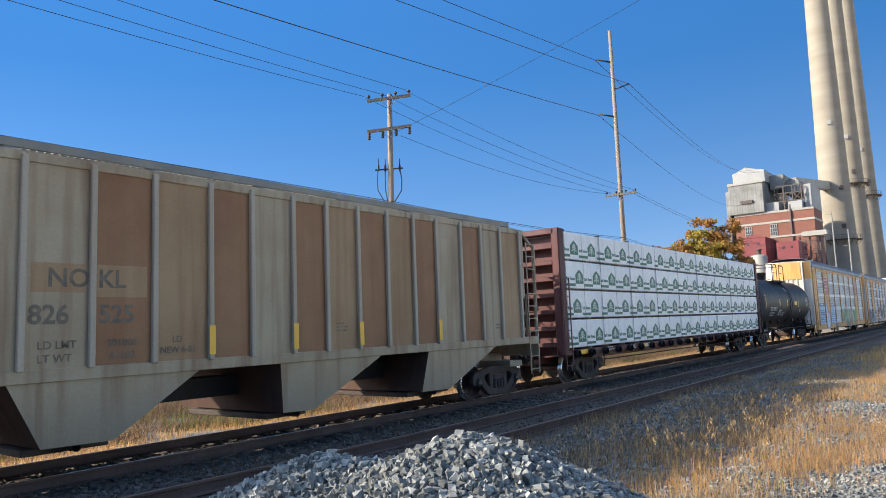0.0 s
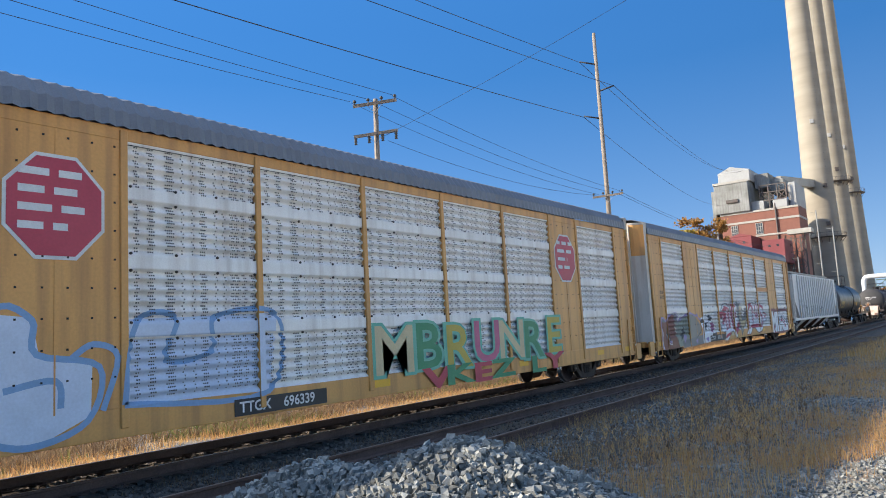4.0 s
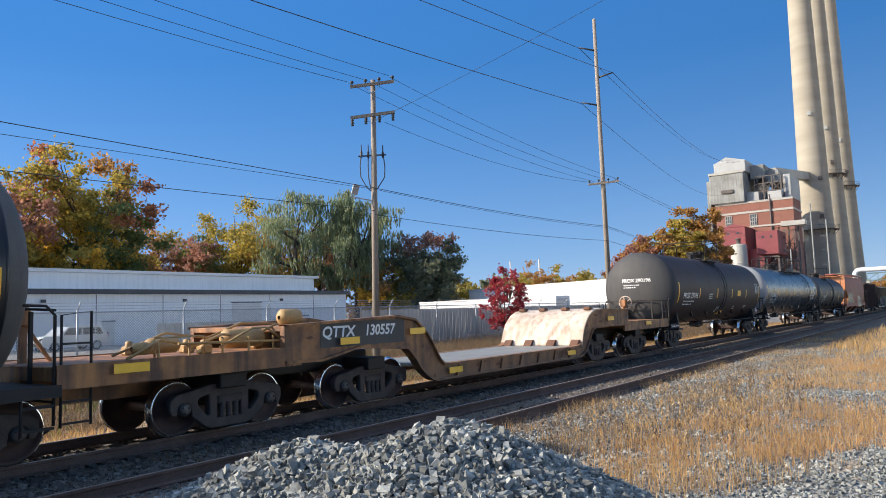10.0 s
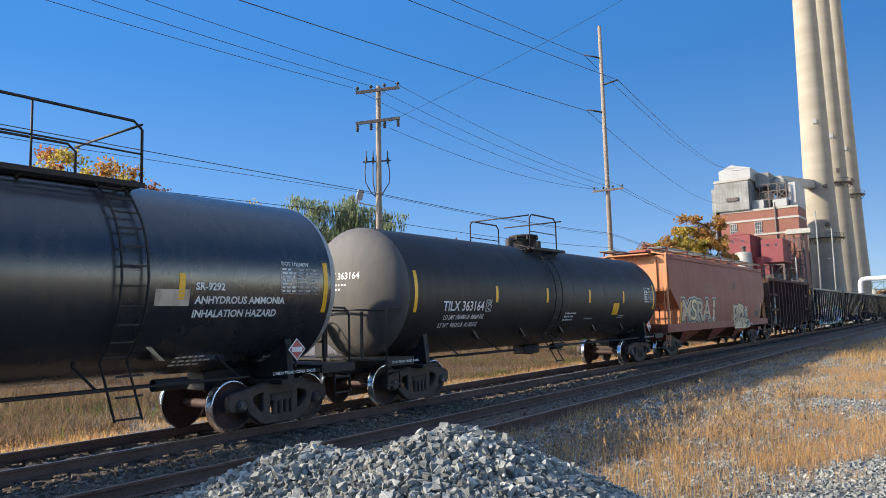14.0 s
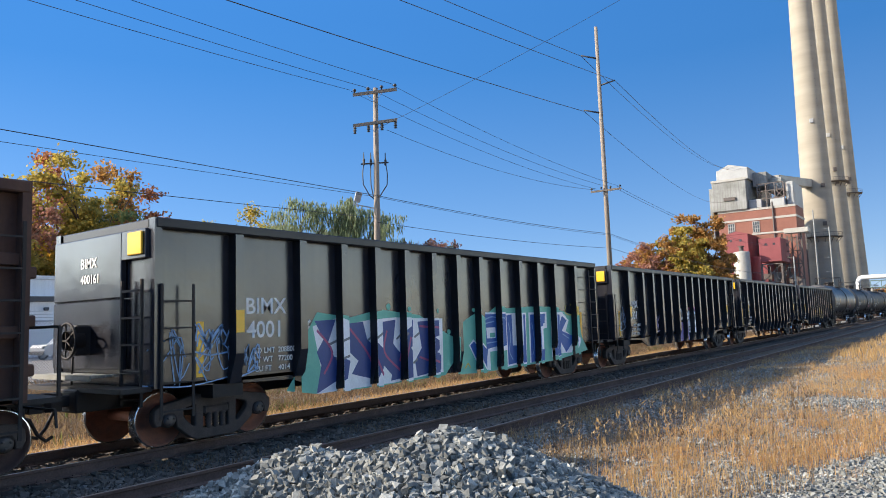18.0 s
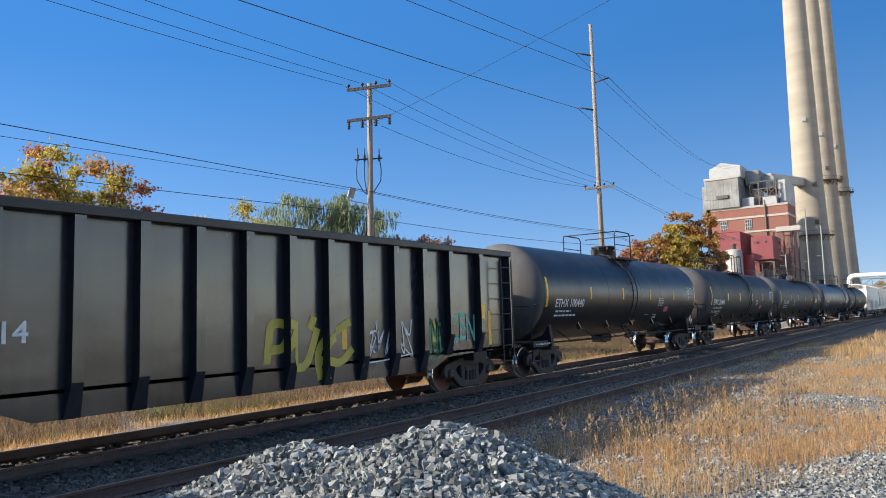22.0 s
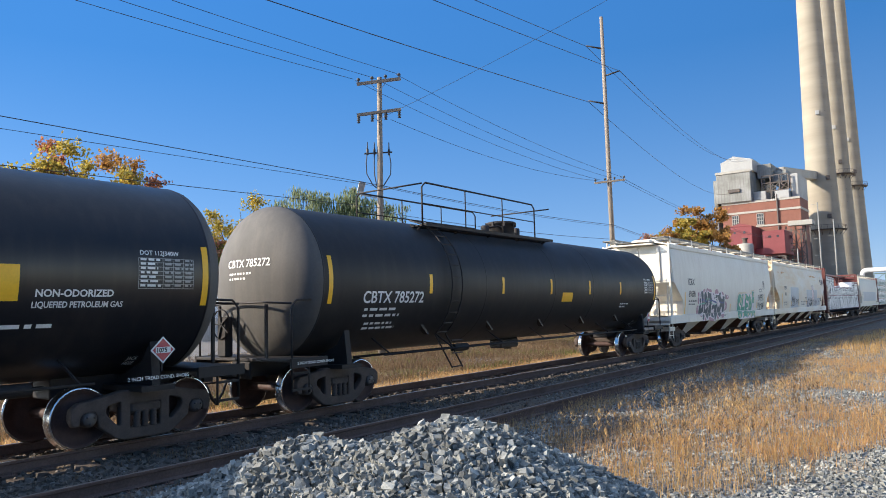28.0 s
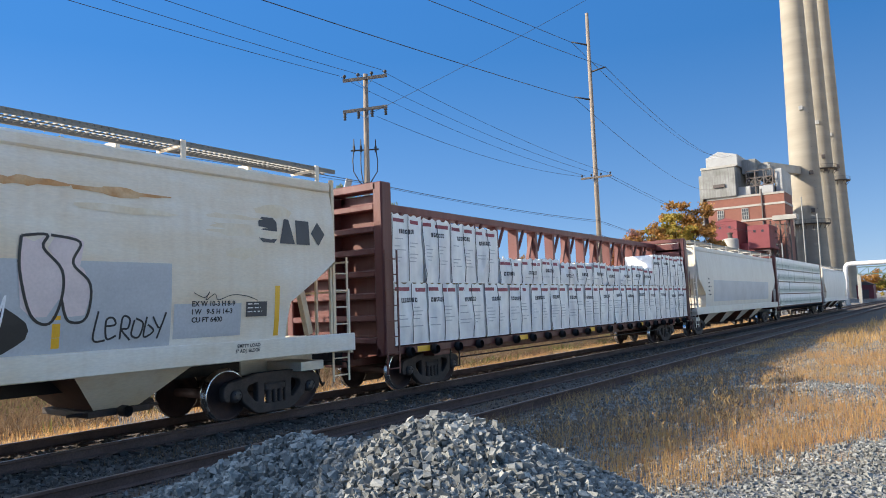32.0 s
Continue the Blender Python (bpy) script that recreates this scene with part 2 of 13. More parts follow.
def cloud(name, verts, faces_per, mats, smooth=False):
    """Many small pieces as one mesh, from arrays: verts (n, k, 3) and the faces of one piece."""
    n, k, _ = verts.shape
    faces = [np.array(f) for f in faces_per]
    out = []
    for f in faces:
        out.extend((np.arange(n)[:, None] * k + f[None, :]).tolist())
    me = bpy.data.meshes.new(name)
    me.from_pydata(verts.reshape(-1, 3).tolist(), [], out)
    if smooth:
        me.polygons.foreach_set("use_smooth", [True] * len(out))
    for m in (mats if isinstance(mats, (list, tuple)) else [mats]):
        me.materials.append(m)
    return me


RNG = np.random.default_rng(7)


def stones(places, size, spread=0.35):
    """Angular broken stones at places (n, 3): arrays for cloud()."""
    n = len(places)
    base = np.array([[x, y, z] for x in (-1, 1) for y in (-1, 1) for z in (-1, 1)], float)
    v = np.repeat(base[None], n, 0) * 0.5
    v += RNG.uniform(-0.27, 0.27, v.shape)
    v *= RNG.uniform(0.62, 1.25, (n, 1, 3))
    a, b, c = RNG.uniform(0, math.tau, (3, n))
    rz = np.zeros((n, 3, 3))
    rz[:, 0, 0], rz[:, 0, 1], rz[:, 1, 0], rz[:, 1, 1], rz[:, 2, 2] = np.cos(a), -np.sin(a), np.sin(a), np.cos(a), 1
    rx = np.zeros((n, 3, 3))
    rx[:, 1, 1], rx[:, 1, 2], rx[:, 2, 1], rx[:, 2, 2], rx[:, 0, 0] = np.cos(b), -np.sin(b), np.sin(b), np.cos(b), 1
    v = np.einsum("nij,nkj->nki", rz @ rx, v)
    s = size * np.minimum(np.exp(RNG.normal(0, spread, n)), 1.7)
    return v * s[:, None, None] + places[:, None, :]


STONE_FACES = [(0, 1, 3), (0, 3, 2), (4, 6, 7), (4, 7, 5), (0, 4, 5), (0, 5, 1), (2, 3, 7), (2, 7, 6), (0, 2, 6), (0, 6, 4), (1, 5, 7), (1, 7, 3)]


def blades(xyz, height, width, lean=0.35):
    """Thin bent stalks rooted at xyz (n, 3): arrays for cloud()."""
    n = len(xyz)
    w = RNG.uniform(0, math.tau, n)
    h = height * RNG.uniform(0.45, 1.25, n)
    side = np.stack([np.cos(w), np.sin(w), 0 * w], 1) * (width * RNG.uniform(0.6, 1.4, n))[:, None]
    w2 = RNG.uniform(0, math.tau, n)
    off = np.stack([np.cos(w2), np.sin(w2), 0 * w], 1) * (h * np.abs(RNG.normal(0, lean, n)))[:, None]
    up = np.stack([0 * w, 0 * w, h], 1)
    p = np.stack([xyz - side, xyz + side, xyz + up * 0.55 + off * 0.35 + side * 0.7, xyz + up * 0.55 + off * 0.35 - side * 0.7, xyz + up + off], 1)
    return p


BLADE_FACES = [(0, 1, 2, 3), (3, 2, 4)]


def wave(x, y, s):
    """Smooth waves between about -1 and 1, for patches over the ground."""
    return (np.sin(x * 1.3 / s + 2 * np.sin(y * 0.7 / s)) + np.sin(y * 1.7 / s + 1.3 * np.sin(x * 0.9 / s + 1)) + np.sin((x + y) * 0.8 / s + 4)) / 3


M = {
    "steel": surface("weathered_black_steel", (0.020, 0.018, 0.018), 0.65, 0.0, (0.05, 0.038, 0.032), 3, 0.5, 60, 0.2, 0.1, gloss=0.3),
    "truck": surface("dusty_cast_steel", (0.060, 0.047, 0.041), 0.75, 0.0, (0.112, 0.084, 0.070), 4, 0.6, 60, 0.2, 0.15, gloss=0.25),
    "wheel": surface("dark_brown_wheel_steel", (0.072, 0.040, 0.034), 0.7, 0.0, (0.042, 0.029, 0.027), 5, 0.6, 60, 0.2, 0.1, gloss=0.3),
    "redwheel": surface("red_rust_wheel_steel", (0.24, 0.085, 0.045), 0.8, 0.0, (0.12, 0.06, 0.045), 5, 0.6, 60, 0.2, 0.1),
    "tread": surface("polished_wheel_tread", (0.80, 0.79, 0.77), 0.22, 1.0, None, 4, 0.15, 80, 0.04, 0.0),
    "cap": surface("dusty_bearing_cap", (0.085, 0.072, 0.066), 0.5, 0.2, None, 8, 0.5, 60, 0.1, 0.05),
    "yellow": surface("reflective_yellow_tape", (0.85, 0.46, 0.012), 0.4, 0.0, (0.70, 0.36, 0.01), 4, 0.4, 30, 0.05, 0.0),
    "white": surface("white_stencil_paint", (0.74, 0.74, 0.72), 0.6, 0.0, (0.55, 0.55, 0.53), 6, 0.5, 60, 0.08, 0.0),
    "black": surface("black_stencil_paint", (0.02, 0.02, 0.022), 0.6, 0.0, (0.05, 0.045, 0.04), 6, 0.4, 60, 0.08, 0.0),
    "gold": surface("golden_stencil_paint", (0.72, 0.52, 0.16), 0.55, 0.0, None, 6, 0.3, 60, 0.08, 0.0),
    "rail": surface("rusted_rail_steel", (0.150, 0.095, 0.075), 0.85, 0.0, (0.095, 0.060, 0.048), 2, 0.7, 40, 0.2, 0.15, gloss=0.2),
    "railhead": surface("bright_rail_head", (0.42, 0.40, 0.38), 0.32, 1.0, (0.25, 0.22, 0.2), 1.5, 0.5, 40, 0.08, 0.02),
    "dullhead": surface("dull_rail_head", (0.21, 0.165, 0.135), 0.55, 0.3, (0.14, 0.095, 0.07), 1.5, 0.6, 40, 0.1, 0.03),
    "tie": surface("weathered_timber_tie", (0.12, 0.095, 0.078), 0.9, 0.0, (0.07, 0.056, 0.048), 4, 0.7, 30, 0.25, 0.4, piece=0.3, stretch=(1, 0.25, 1), gloss=0.1),
    "ballast": surface("blue_grey_broken_stone", (0.165, 0.170, 0.158), 0.9, 0.0, (0.35, 0.348, 0.312), 5, 0.6, 60, 0.2, 0.15, island=0.48, gloss=0.15),
    "siding": surface("dusty_grey_brown_stone", (0.145, 0.135, 0.122), 0.9, 0.0, (0.20, 0.185, 0.165), 5, 0.5, 60, 0.2, 0.15, island=0.45, gloss=0.1),
    "olive": surface("dark_ballast_stone", (0.13, 0.112, 0.095), 0.9, 0.0, (0.085, 0.072, 0.06), 5, 0.5, 60, 0.2, 0.15, island=0.4, gloss=0.1),
    "wood": surface("grey_weathered_pole_wood", (0.26, 0.215, 0.17), 0.85, 0.0, (0.16, 0.125, 0.095), 3, 0.6, 20, 0.25, 0.3, stretch=(6, 6, 0.4)),
    "galv": surface("galvanised_steel", (0.42, 0.43, 0.44), 0.5, 0.5, (0.30, 0.31, 0.32), 4, 0.5, 40, 0.1, 0.05),
    "wire": surface("dark_cable", (0.03, 0.032, 0.036), 0.5, 0.2, None, 1, 0.3, 10, 0.05, 0.0),
}

# ---------------------------------------------------------------- ground and tracks


def ground_z(x, y):
    """Height of the ground; arrays or numbers."""
    x, y = np.asarray(x, float), np.asarray(y, float)
    z = np.interp(y, [-40, 0, 4.5, 6, 9.3, 9.8, 13.4, 14.6, 17, 22, 26, 60, 400], [-0.1, -0.12, -0.12, -0.19, -0.2, -0.22, -0.22, -0.5, -0.45, -0.1, 0.12, 0.12, 0.1])
    fade = np.clip((60 - np.hypot(x - 12, y - 5)) / 40, 0, 1)
    near = np.where((y > 5.2) & (y < 13.6), 0.12, 1.0)
    return z + fade * near * (0.045 * wave(x, y, 1.7) + 0.02 * wave(x + 9, y - 4, 0.45))


def ground_material():
    m = bpy.data.materials.new("dry_grass_and_gravel_ground")
    m.use_nodes = True
    t = m.node_tree
    n = t.nodes
    b = n["Principled BSDF"]
    b.inputs["Roughness"].default_value = 0.95
    b.inputs["Specular IOR Level"].default_value = 0.08
    co = n.new("ShaderNodeTexCoord")
    vo = n.new("ShaderNodeTexVoronoi")
    vo.inputs["Scale"].default_value = 22
    st = n.new("ShaderNodeValToRGB")
    for i, (p, c) in enumerate(((0.0, (0.10, 0.104, 0.104)), (0.5, (0.19, 0.193, 0.187)), (1.0, (0.32, 0.315, 0.295)))):
        e = st.color_ramp.elements[i] if i < 2 else st.color_ramp.elements.new(p)
        e.position, e.color = p, (*c, 1)
    sp = n.new("ShaderNodeSeparateColor")
    n1 = n.new("ShaderNodeTexNoise")
    n1.inputs["Scale"].default_value, n1.inputs["Detail"].default_value = 0.35, 6
    n2 = n.new("ShaderNodeTexNoise")
    n2.inputs["Scale"].default_value, n2.inputs["Detail"].default_value = 9, 6
    dirt = n.new("ShaderNodeMix")
    dirt.data_type = "RGBA"
    dirt.inputs[6].default_value, dirt.inputs[7].default_value = (0.36, 0.28, 0.185, 1), (0.25, 0.205, 0.155, 1)
    mr = n.new("ShaderNodeMapRange")
    mr.inputs[1].default_value, mr.inputs[2].default_value = 0.48, 0.64
    mix = n.new("ShaderNodeMix")
    mix.data_type = "RGBA"
    # the beds of the tracks: dark dusty stone between two lines
    sx = n.new("ShaderNodeSeparateXYZ")
    wob = n.new("ShaderNodeMath")
    wob.operation = "MULTIPLY_ADD"
    wob.inputs[1].default_value = 1.6
    # unseen pale ground behind the camera, added to bounce warm light at the train
    bounce_field = n.new("ShaderNodeMapRange")
    bounce_field.inputs[1].default_value, bounce_field.inputs[2].default_value = -4.5, -9.0
    dry = n.new("ShaderNodeMix")
    dry.data_type = "RGBA"
    dry.inputs[7].default_value = (0.56, 0.42, 0.24, 1)
    bed = n.new("ShaderNodeMath")
    bed.operation = "COMPARE"
    bed.inputs[1].default_value, bed.inputs[2].default_value = 9.75, 5.0
    mb = n.new("ShaderNodeMix")
    mb.data_type = "RGBA"
    mb.inputs[7].default_value = (0.105, 0.086, 0.07, 1)
    bm_ = n.new("ShaderNodeMath")
    bm_.operation = "MULTIPLY"
    bm_.inputs[1].default_value = 0.8
    bp = n.new("ShaderNodeBump")
    bp.inputs["Strength"].default_value, bp.inputs["Distance"].default_value = 0.9, 0.04
    links(t, (co.outputs["Object"], vo.inputs["Vector"]), (vo.outputs["Color"], sp.inputs[0]), (sp.outputs[0], st.inputs[0]),
          (co.outputs["Object"], n1.inputs["Vector"]), (co.outputs["Object"], n2.inputs["Vector"]), (n2.outputs[0], dirt.inputs[0]),
          (n1.outputs[0], mr.inputs[0]), (mr.outputs[0], mix.inputs[0]), (st.outputs[0], mix.inputs[6]), (dirt.outputs[2], mix.inputs[7]),
          (co.outputs["Object"], sx.inputs[0]), (n1.outputs[0], wob.inputs[0]), (sx.outputs[1], wob.inputs[2]), (wob.outputs[0], bed.inputs[0]),
          (wob.outputs[0], bounce_field.inputs[0]), (bounce_field.outputs[0], dry.inputs[0]), (mix.outputs[2], dry.inputs[6]), (bed.outputs[0], bm_.inputs[0]), (bm_.outputs[0], mb.inputs[0]), (dry.outputs[2], mb.inputs[6]), (mb.outputs[2], b.inputs["Base Color"]),
          (vo.outputs["Distance"], bp.inputs["Height"]), (bp.outputs[0], b.inputs["Normal"]))
    return m


def build_ground():
    xs = np.unique(np.concatenate([-np.geomspace(20, 3500, 14), np.arange(-20, 60, 0.7), np.geomspace(60, 3500, 26)]))
    ys = np.unique(np.concatenate([-np.geomspace(12, 3500, 16), np.arange(-12, 30, 0.4), np.geomspace(30, 3500, 24)]))
    gx, gy = np.meshgrid(xs, ys, indexing="ij")
    gz = ground_z(gx, gy)
    s = Shape()
    k = len(ys)
    s.v = np.stack([gx, gy, gz], -1).reshape(-1, 3).tolist()
    s.f = [(i * k + j, (i + 1) * k + j, (i + 1) * k + j + 1, i * k + j + 1) for i in range(len(xs) - 1) for j in range(k - 1)]
    s.s, s.k = [True] * len(s.f), [0] * len(s.f)
    tagged(part("ground", s, ground_material()), "gravelly ground with dry golden grass beside the tracks", "ground", kind="structure")


def rail_run(x0, x1, y, polished):
    """One rail of foot, web and head, its running surface at z = 0."""
    s = Shape()
    half = [(0.07, -0.178), (0.07, -0.168), (0.012, -0.145), (0.010, -0.05), (0.034, -0.036), (0.036, -0.006), (0.030, -0.0005)]
    prof = [(y - a, z) for a, z in half] + [(y + a, z) for a, z in half[::-1]]
    s.prism(prof, x0, x1, "x")
    s.mat = 1
    s.box(x0, x1, y - 0.026, y + 0.026, -0.003, 0.0)
    return s


def build_track(name, y, label, polished, ties):
    t = thing(name, label, "railway track", at=pose(0, y, 0), kind="structure")
    for side in (-0.753, 0.753):
        part("rail", rail_run(-160, 640, side, polished), [M["rail"], M["railhead"] if polished else M["dullhead"]], t, "polished running surface" if polished else "rusted rail")
    tie = Shape().box(-0.11, 0.11, -1.28, 1.28, -0.36, -0.185, 0.012)
    tie.mat = 1
    for sd in (-0.753, 0.753):
        tie.box(-0.10, 0.10, sd - 0.17, sd + 0.17, -0.186, -0.172)
        for dx in (-0.06, 0.06):
            for dy in (-0.10, 0.10):
                tie.box(dx - 0.012, dx + 0.012, sd + dy - 0.012, sd + dy + 0.012, -0.172, -0.15)
    me = tie.mesh("tie", [M["tie"], M["rail"]])
    far = Shape()
    for i in range(-18, 1100):
        x = i * 0.535 + 0.03 * math.sin(i * 7.3)
        if -9 < x < 62:
            part("tie", me, None, t, place=pose(x, 0.02 * math.sin(i * 3.1), ties + 0.006 * math.sin(i * 5.7), 0, 0, 0.8 * math.sin(i * 1.7)))
        elif x < 220 or i % 3 == 0:
            far.box(x - 0.11, x + 0.11, -1.28, 1.28, -0.36 + ties, -0.185 + ties)
    tagged(part("distant_ties", far, M["tie"], t), kind="stuff")
    return t


def turf(x, y):
    """1 where dry grass has taken hold beside the siding, 0 where the gravel lies bare."""
    rough = 0.5 * wave(x * 0.8 + y, y * 0.9 - x * 0.5, 0.55) + 0.5 * wave(y + 5, x, 0.23) + 0.4 * wave(x - y, y, 0.11)
    edge = np.clip((4.5 + 0.7 * rough - y) / 1.1, 0, 1)
    corner = np.clip(((y - 1.9) + 0.43 * (x - 8.0) + 0.45 * rough) / 0.9, 0, 1)
    lane = np.clip((np.abs(x - 16.6 - 0.35 * (y - 2.0) + 1.2 * rough) - 0.2) / 1.4, 0.12, 1)
    bare = np.clip(0.62 + 0.75 * rough, 0.10, 1)
    return edge * corner * lane * bare


def build_stones():
    # dark dusty ballast in and beside the main track, and loose stone about the siding
    n = 9000
    x = 3 + 32 * RNG.random(n) ** 1.5
    y = RNG.uniform(9.2, 13.2, n)
    keep = (np.abs(y - 10.777) > 0.1) & (np.abs(y - 12.283) > 0.1)
    p = np.stack([x, y, np.full(n, -0.215)], 1)[keep]
    tagged(part("track_ballast", cloud("track_ballast", stones(p, 0.052), STONE_FACES, M["olive"]), None), "dark dusty stone ballast of the main track", "ballast", kind="stuff")
    n = 95000
    x = 5.0 + 34 * RNG.random(n) ** 2.0
    y = RNG.uniform(-5.0, 6.6, n)
    keep = (turf(x, y) < 0.5) | (RNG.random(n) < 0.22)
    x, y = x[keep], y[keep]
    p = np.stack([x, y, ground_z(x, y) + 0.004], 1)
    tagged(part("loose_gravel", cloud("loose_gravel", stones(p, 0.027), STONE_FACES, M["ballast"]), None), "loose grey gravel scattered among dry grass", "gravel", kind="stuff")
    n = 7000
    x = 3 + 30 * RNG.random(n) ** 1.4
    y = RNG.uniform(4.6, 10.4, n)
    p = np.stack([x, y, ground_z(x, y) + 0.0], 1)
    tagged(part("dusty_stone", cloud("dusty_stone", stones(p, 0.032), STONE_FACES, M["olive"]), None), "dusty brown stone about the siding", "ballast", kind="stuff")
    n = 8000
    x = 3 + 30 * RNG.random(n) ** 1.4
    y = RNG.uniform(4.6, 10.4, n)
    keep = (y > 8.7) | (wave(x, y, 0.9) > 0.1)
    x, y = x[keep], y[keep]
    p = np.stack([x, y, ground_z(x, y) + 0.0], 1)
    tagged(part("siding_stone", cloud("siding_stone", stones(p, 0.034), STONE_FACES, M["siding"]), None), "grey stone between the two tracks", "ballast", kind="stuff")


def heap_height(a, b):
    """The stone heap over its own axes: a to the right, b away."""
    def hump(ca, cb, top, slope, soft, wide):
        d = np.sqrt(((a - ca) / wide) ** 2 + (b - cb) ** 2 + soft ** 2)
        return top + slope * soft - slope * d
    h1 = hump(-0.012, 0.045, 1.262, 0.58, 0.195, 1.118)
    h2 = hump(-0.897, 0.267, 1.127, 0.623, 0.124, 1.496)
    h3 = hump(0.155, -0.172, 1.011, 0.771, 0.225, 0.819)
    h = np.log(np.exp(h1 * 14) + np.exp(h2 * 14) + np.exp(h3 * 14)) / 14
    return h + 0.02 * wave(a, b, 0.22) - 0.03


def build_heap():
    az = radians(36)
    er, et = np.array([math.cos(az), math.sin(az)]), np.array([math.sin(az), -math.cos(az)])
    K = 1.45
    c = er * 4.2 * K

    def put(a, b):
        h = np.maximum(heap_height(a, b), 0.42)
        return np.stack([c[0] + (a * et[0] + b * er[0]) * K, c[1] + (a * et[1] + b * er[1]) * K, 1.9 + (h - 1.9) * K], -1)
    av, bv = np.linspace(-4.2, 3.6, 80), np.linspace(-2.6, 2.6, 56)
    ga, gb = np.meshgrid(av, bv, indexing="ij")
    core = put(ga, gb)
    core[..., 2] -= 0.10
    k = len(bv)
    n = 56000
    a, b = RNG.uniform(-3.2, 2.5, n), RNG.uniform(-2.0, 0.75, n)
    keep = heap_height(a, b) > 0.46
    v1 = stones(put(a[keep], b[keep]) + RNG.normal(0, 0.02, (keep.sum(), 3)), 0.041, 0.26)
    # big grains first, small ones between them
    me = cloud("heap", v1, STONE_FACES, M["ballast"])
    s = Shape()
    s.v = core.reshape(-1, 3).tolist()
    s.f = [(i * k + j, (i + 1) * k + j, (i + 1) * k + j + 1, i * k + j + 1) for i in range(len(av) - 1) for j in range(k - 1)]
    s.s, s.k = [False] * len(s.f), [0] * len(s.f)
    heap = thing("ballast_heap", "heap of freshly broken blue-grey railway stone", "stone heap", kind="stuff")
    tagged(part("broken_stones", me, None, heap), kind="stuff")
    part("heap_core", s, M["ballast"], heap)


STRAW = leafy("dry_straw", [(0.56, 0.34, 0.125), (0.67, 0.43, 0.18), (0.46, 0.26, 0.095), (0.63, 0.46, 0.24)], 0.7)
REDSTRAW = leafy("reddish_dry_grass", [(0.55, 0.29, 0.12), (0.64, 0.36, 0.14), (0.44, 0.21, 0.09), (0.68, 0.43, 0.18)], 0.7)
WEED = leafy("brown_dead_weeds", [(0.17, 0.11, 0.065), (0.26, 0.17, 0.09), (0.12, 0.075, 0.05), (0.33, 0.24, 0.13)], 0.8)
DEAD = leafy("faded_dead_grass", [(0.28, 0.185, 0.105), (0.37, 0.255, 0.145), (0.20, 0.13, 0.08), (0.44, 0.32, 0.19)], 0.8)
GREEN = leafy("late_green_weeds", [(0.10, 0.13, 0.035), (0.16, 0.18, 0.05), (0.22, 0.20, 0.07)], 0.7)


def grow(name, n, area, height, width, mat, label, power=1.6, thresh=-9, scale=1.6, lean=0.35, patches=False):
    x0, x1, y0, y1 = area
    x = x0 + (x1 - x0) * RNG.random(n) ** power
    y = RNG.uniform(y0, y1, n)
    keep = wave(x + 3, y * 1.3, scale) + 0.35 * wave(x, y, 0.4) > thresh
    if patches:
        keep &= turf(x, y) > RNG.random(n)
    x, y = x[keep], y[keep]
    p = np.stack([x, y, ground_z(x, y) - 0.01], 1)
    tagged(part(name, cloud(name, blades(p, height, width, lean), BLADE_FACES, mat), None), label, "grass", kind="stuff")


def seed_stalks(name, n, area, height, mat, label):
    """Upright dead stalks with a small ragged seed head."""
    x = RNG.uniform(area[0], area[1], n)
    y = RNG.uniform(area[2], area[3], n)
    p = np.stack([x, y, ground_z(x, y) - 0.01], 1)
    stalk = blades(p, height, 0.0035, 0.12)
    tips = stalk[:, 4]
    m = 7
    at = np.repeat(tips, m, 0) + RNG.normal(0, 1, (len(tips) * m, 3)) * np.array([0.018, 0.018, 0.05])
    head = blades(at, 0.06, 0.008, 0.9)
    tagged(part(name, cloud(name, np.concatenate([stalk, head]), BLADE_FACES, mat), None), label, "weeds", kind="stuff")


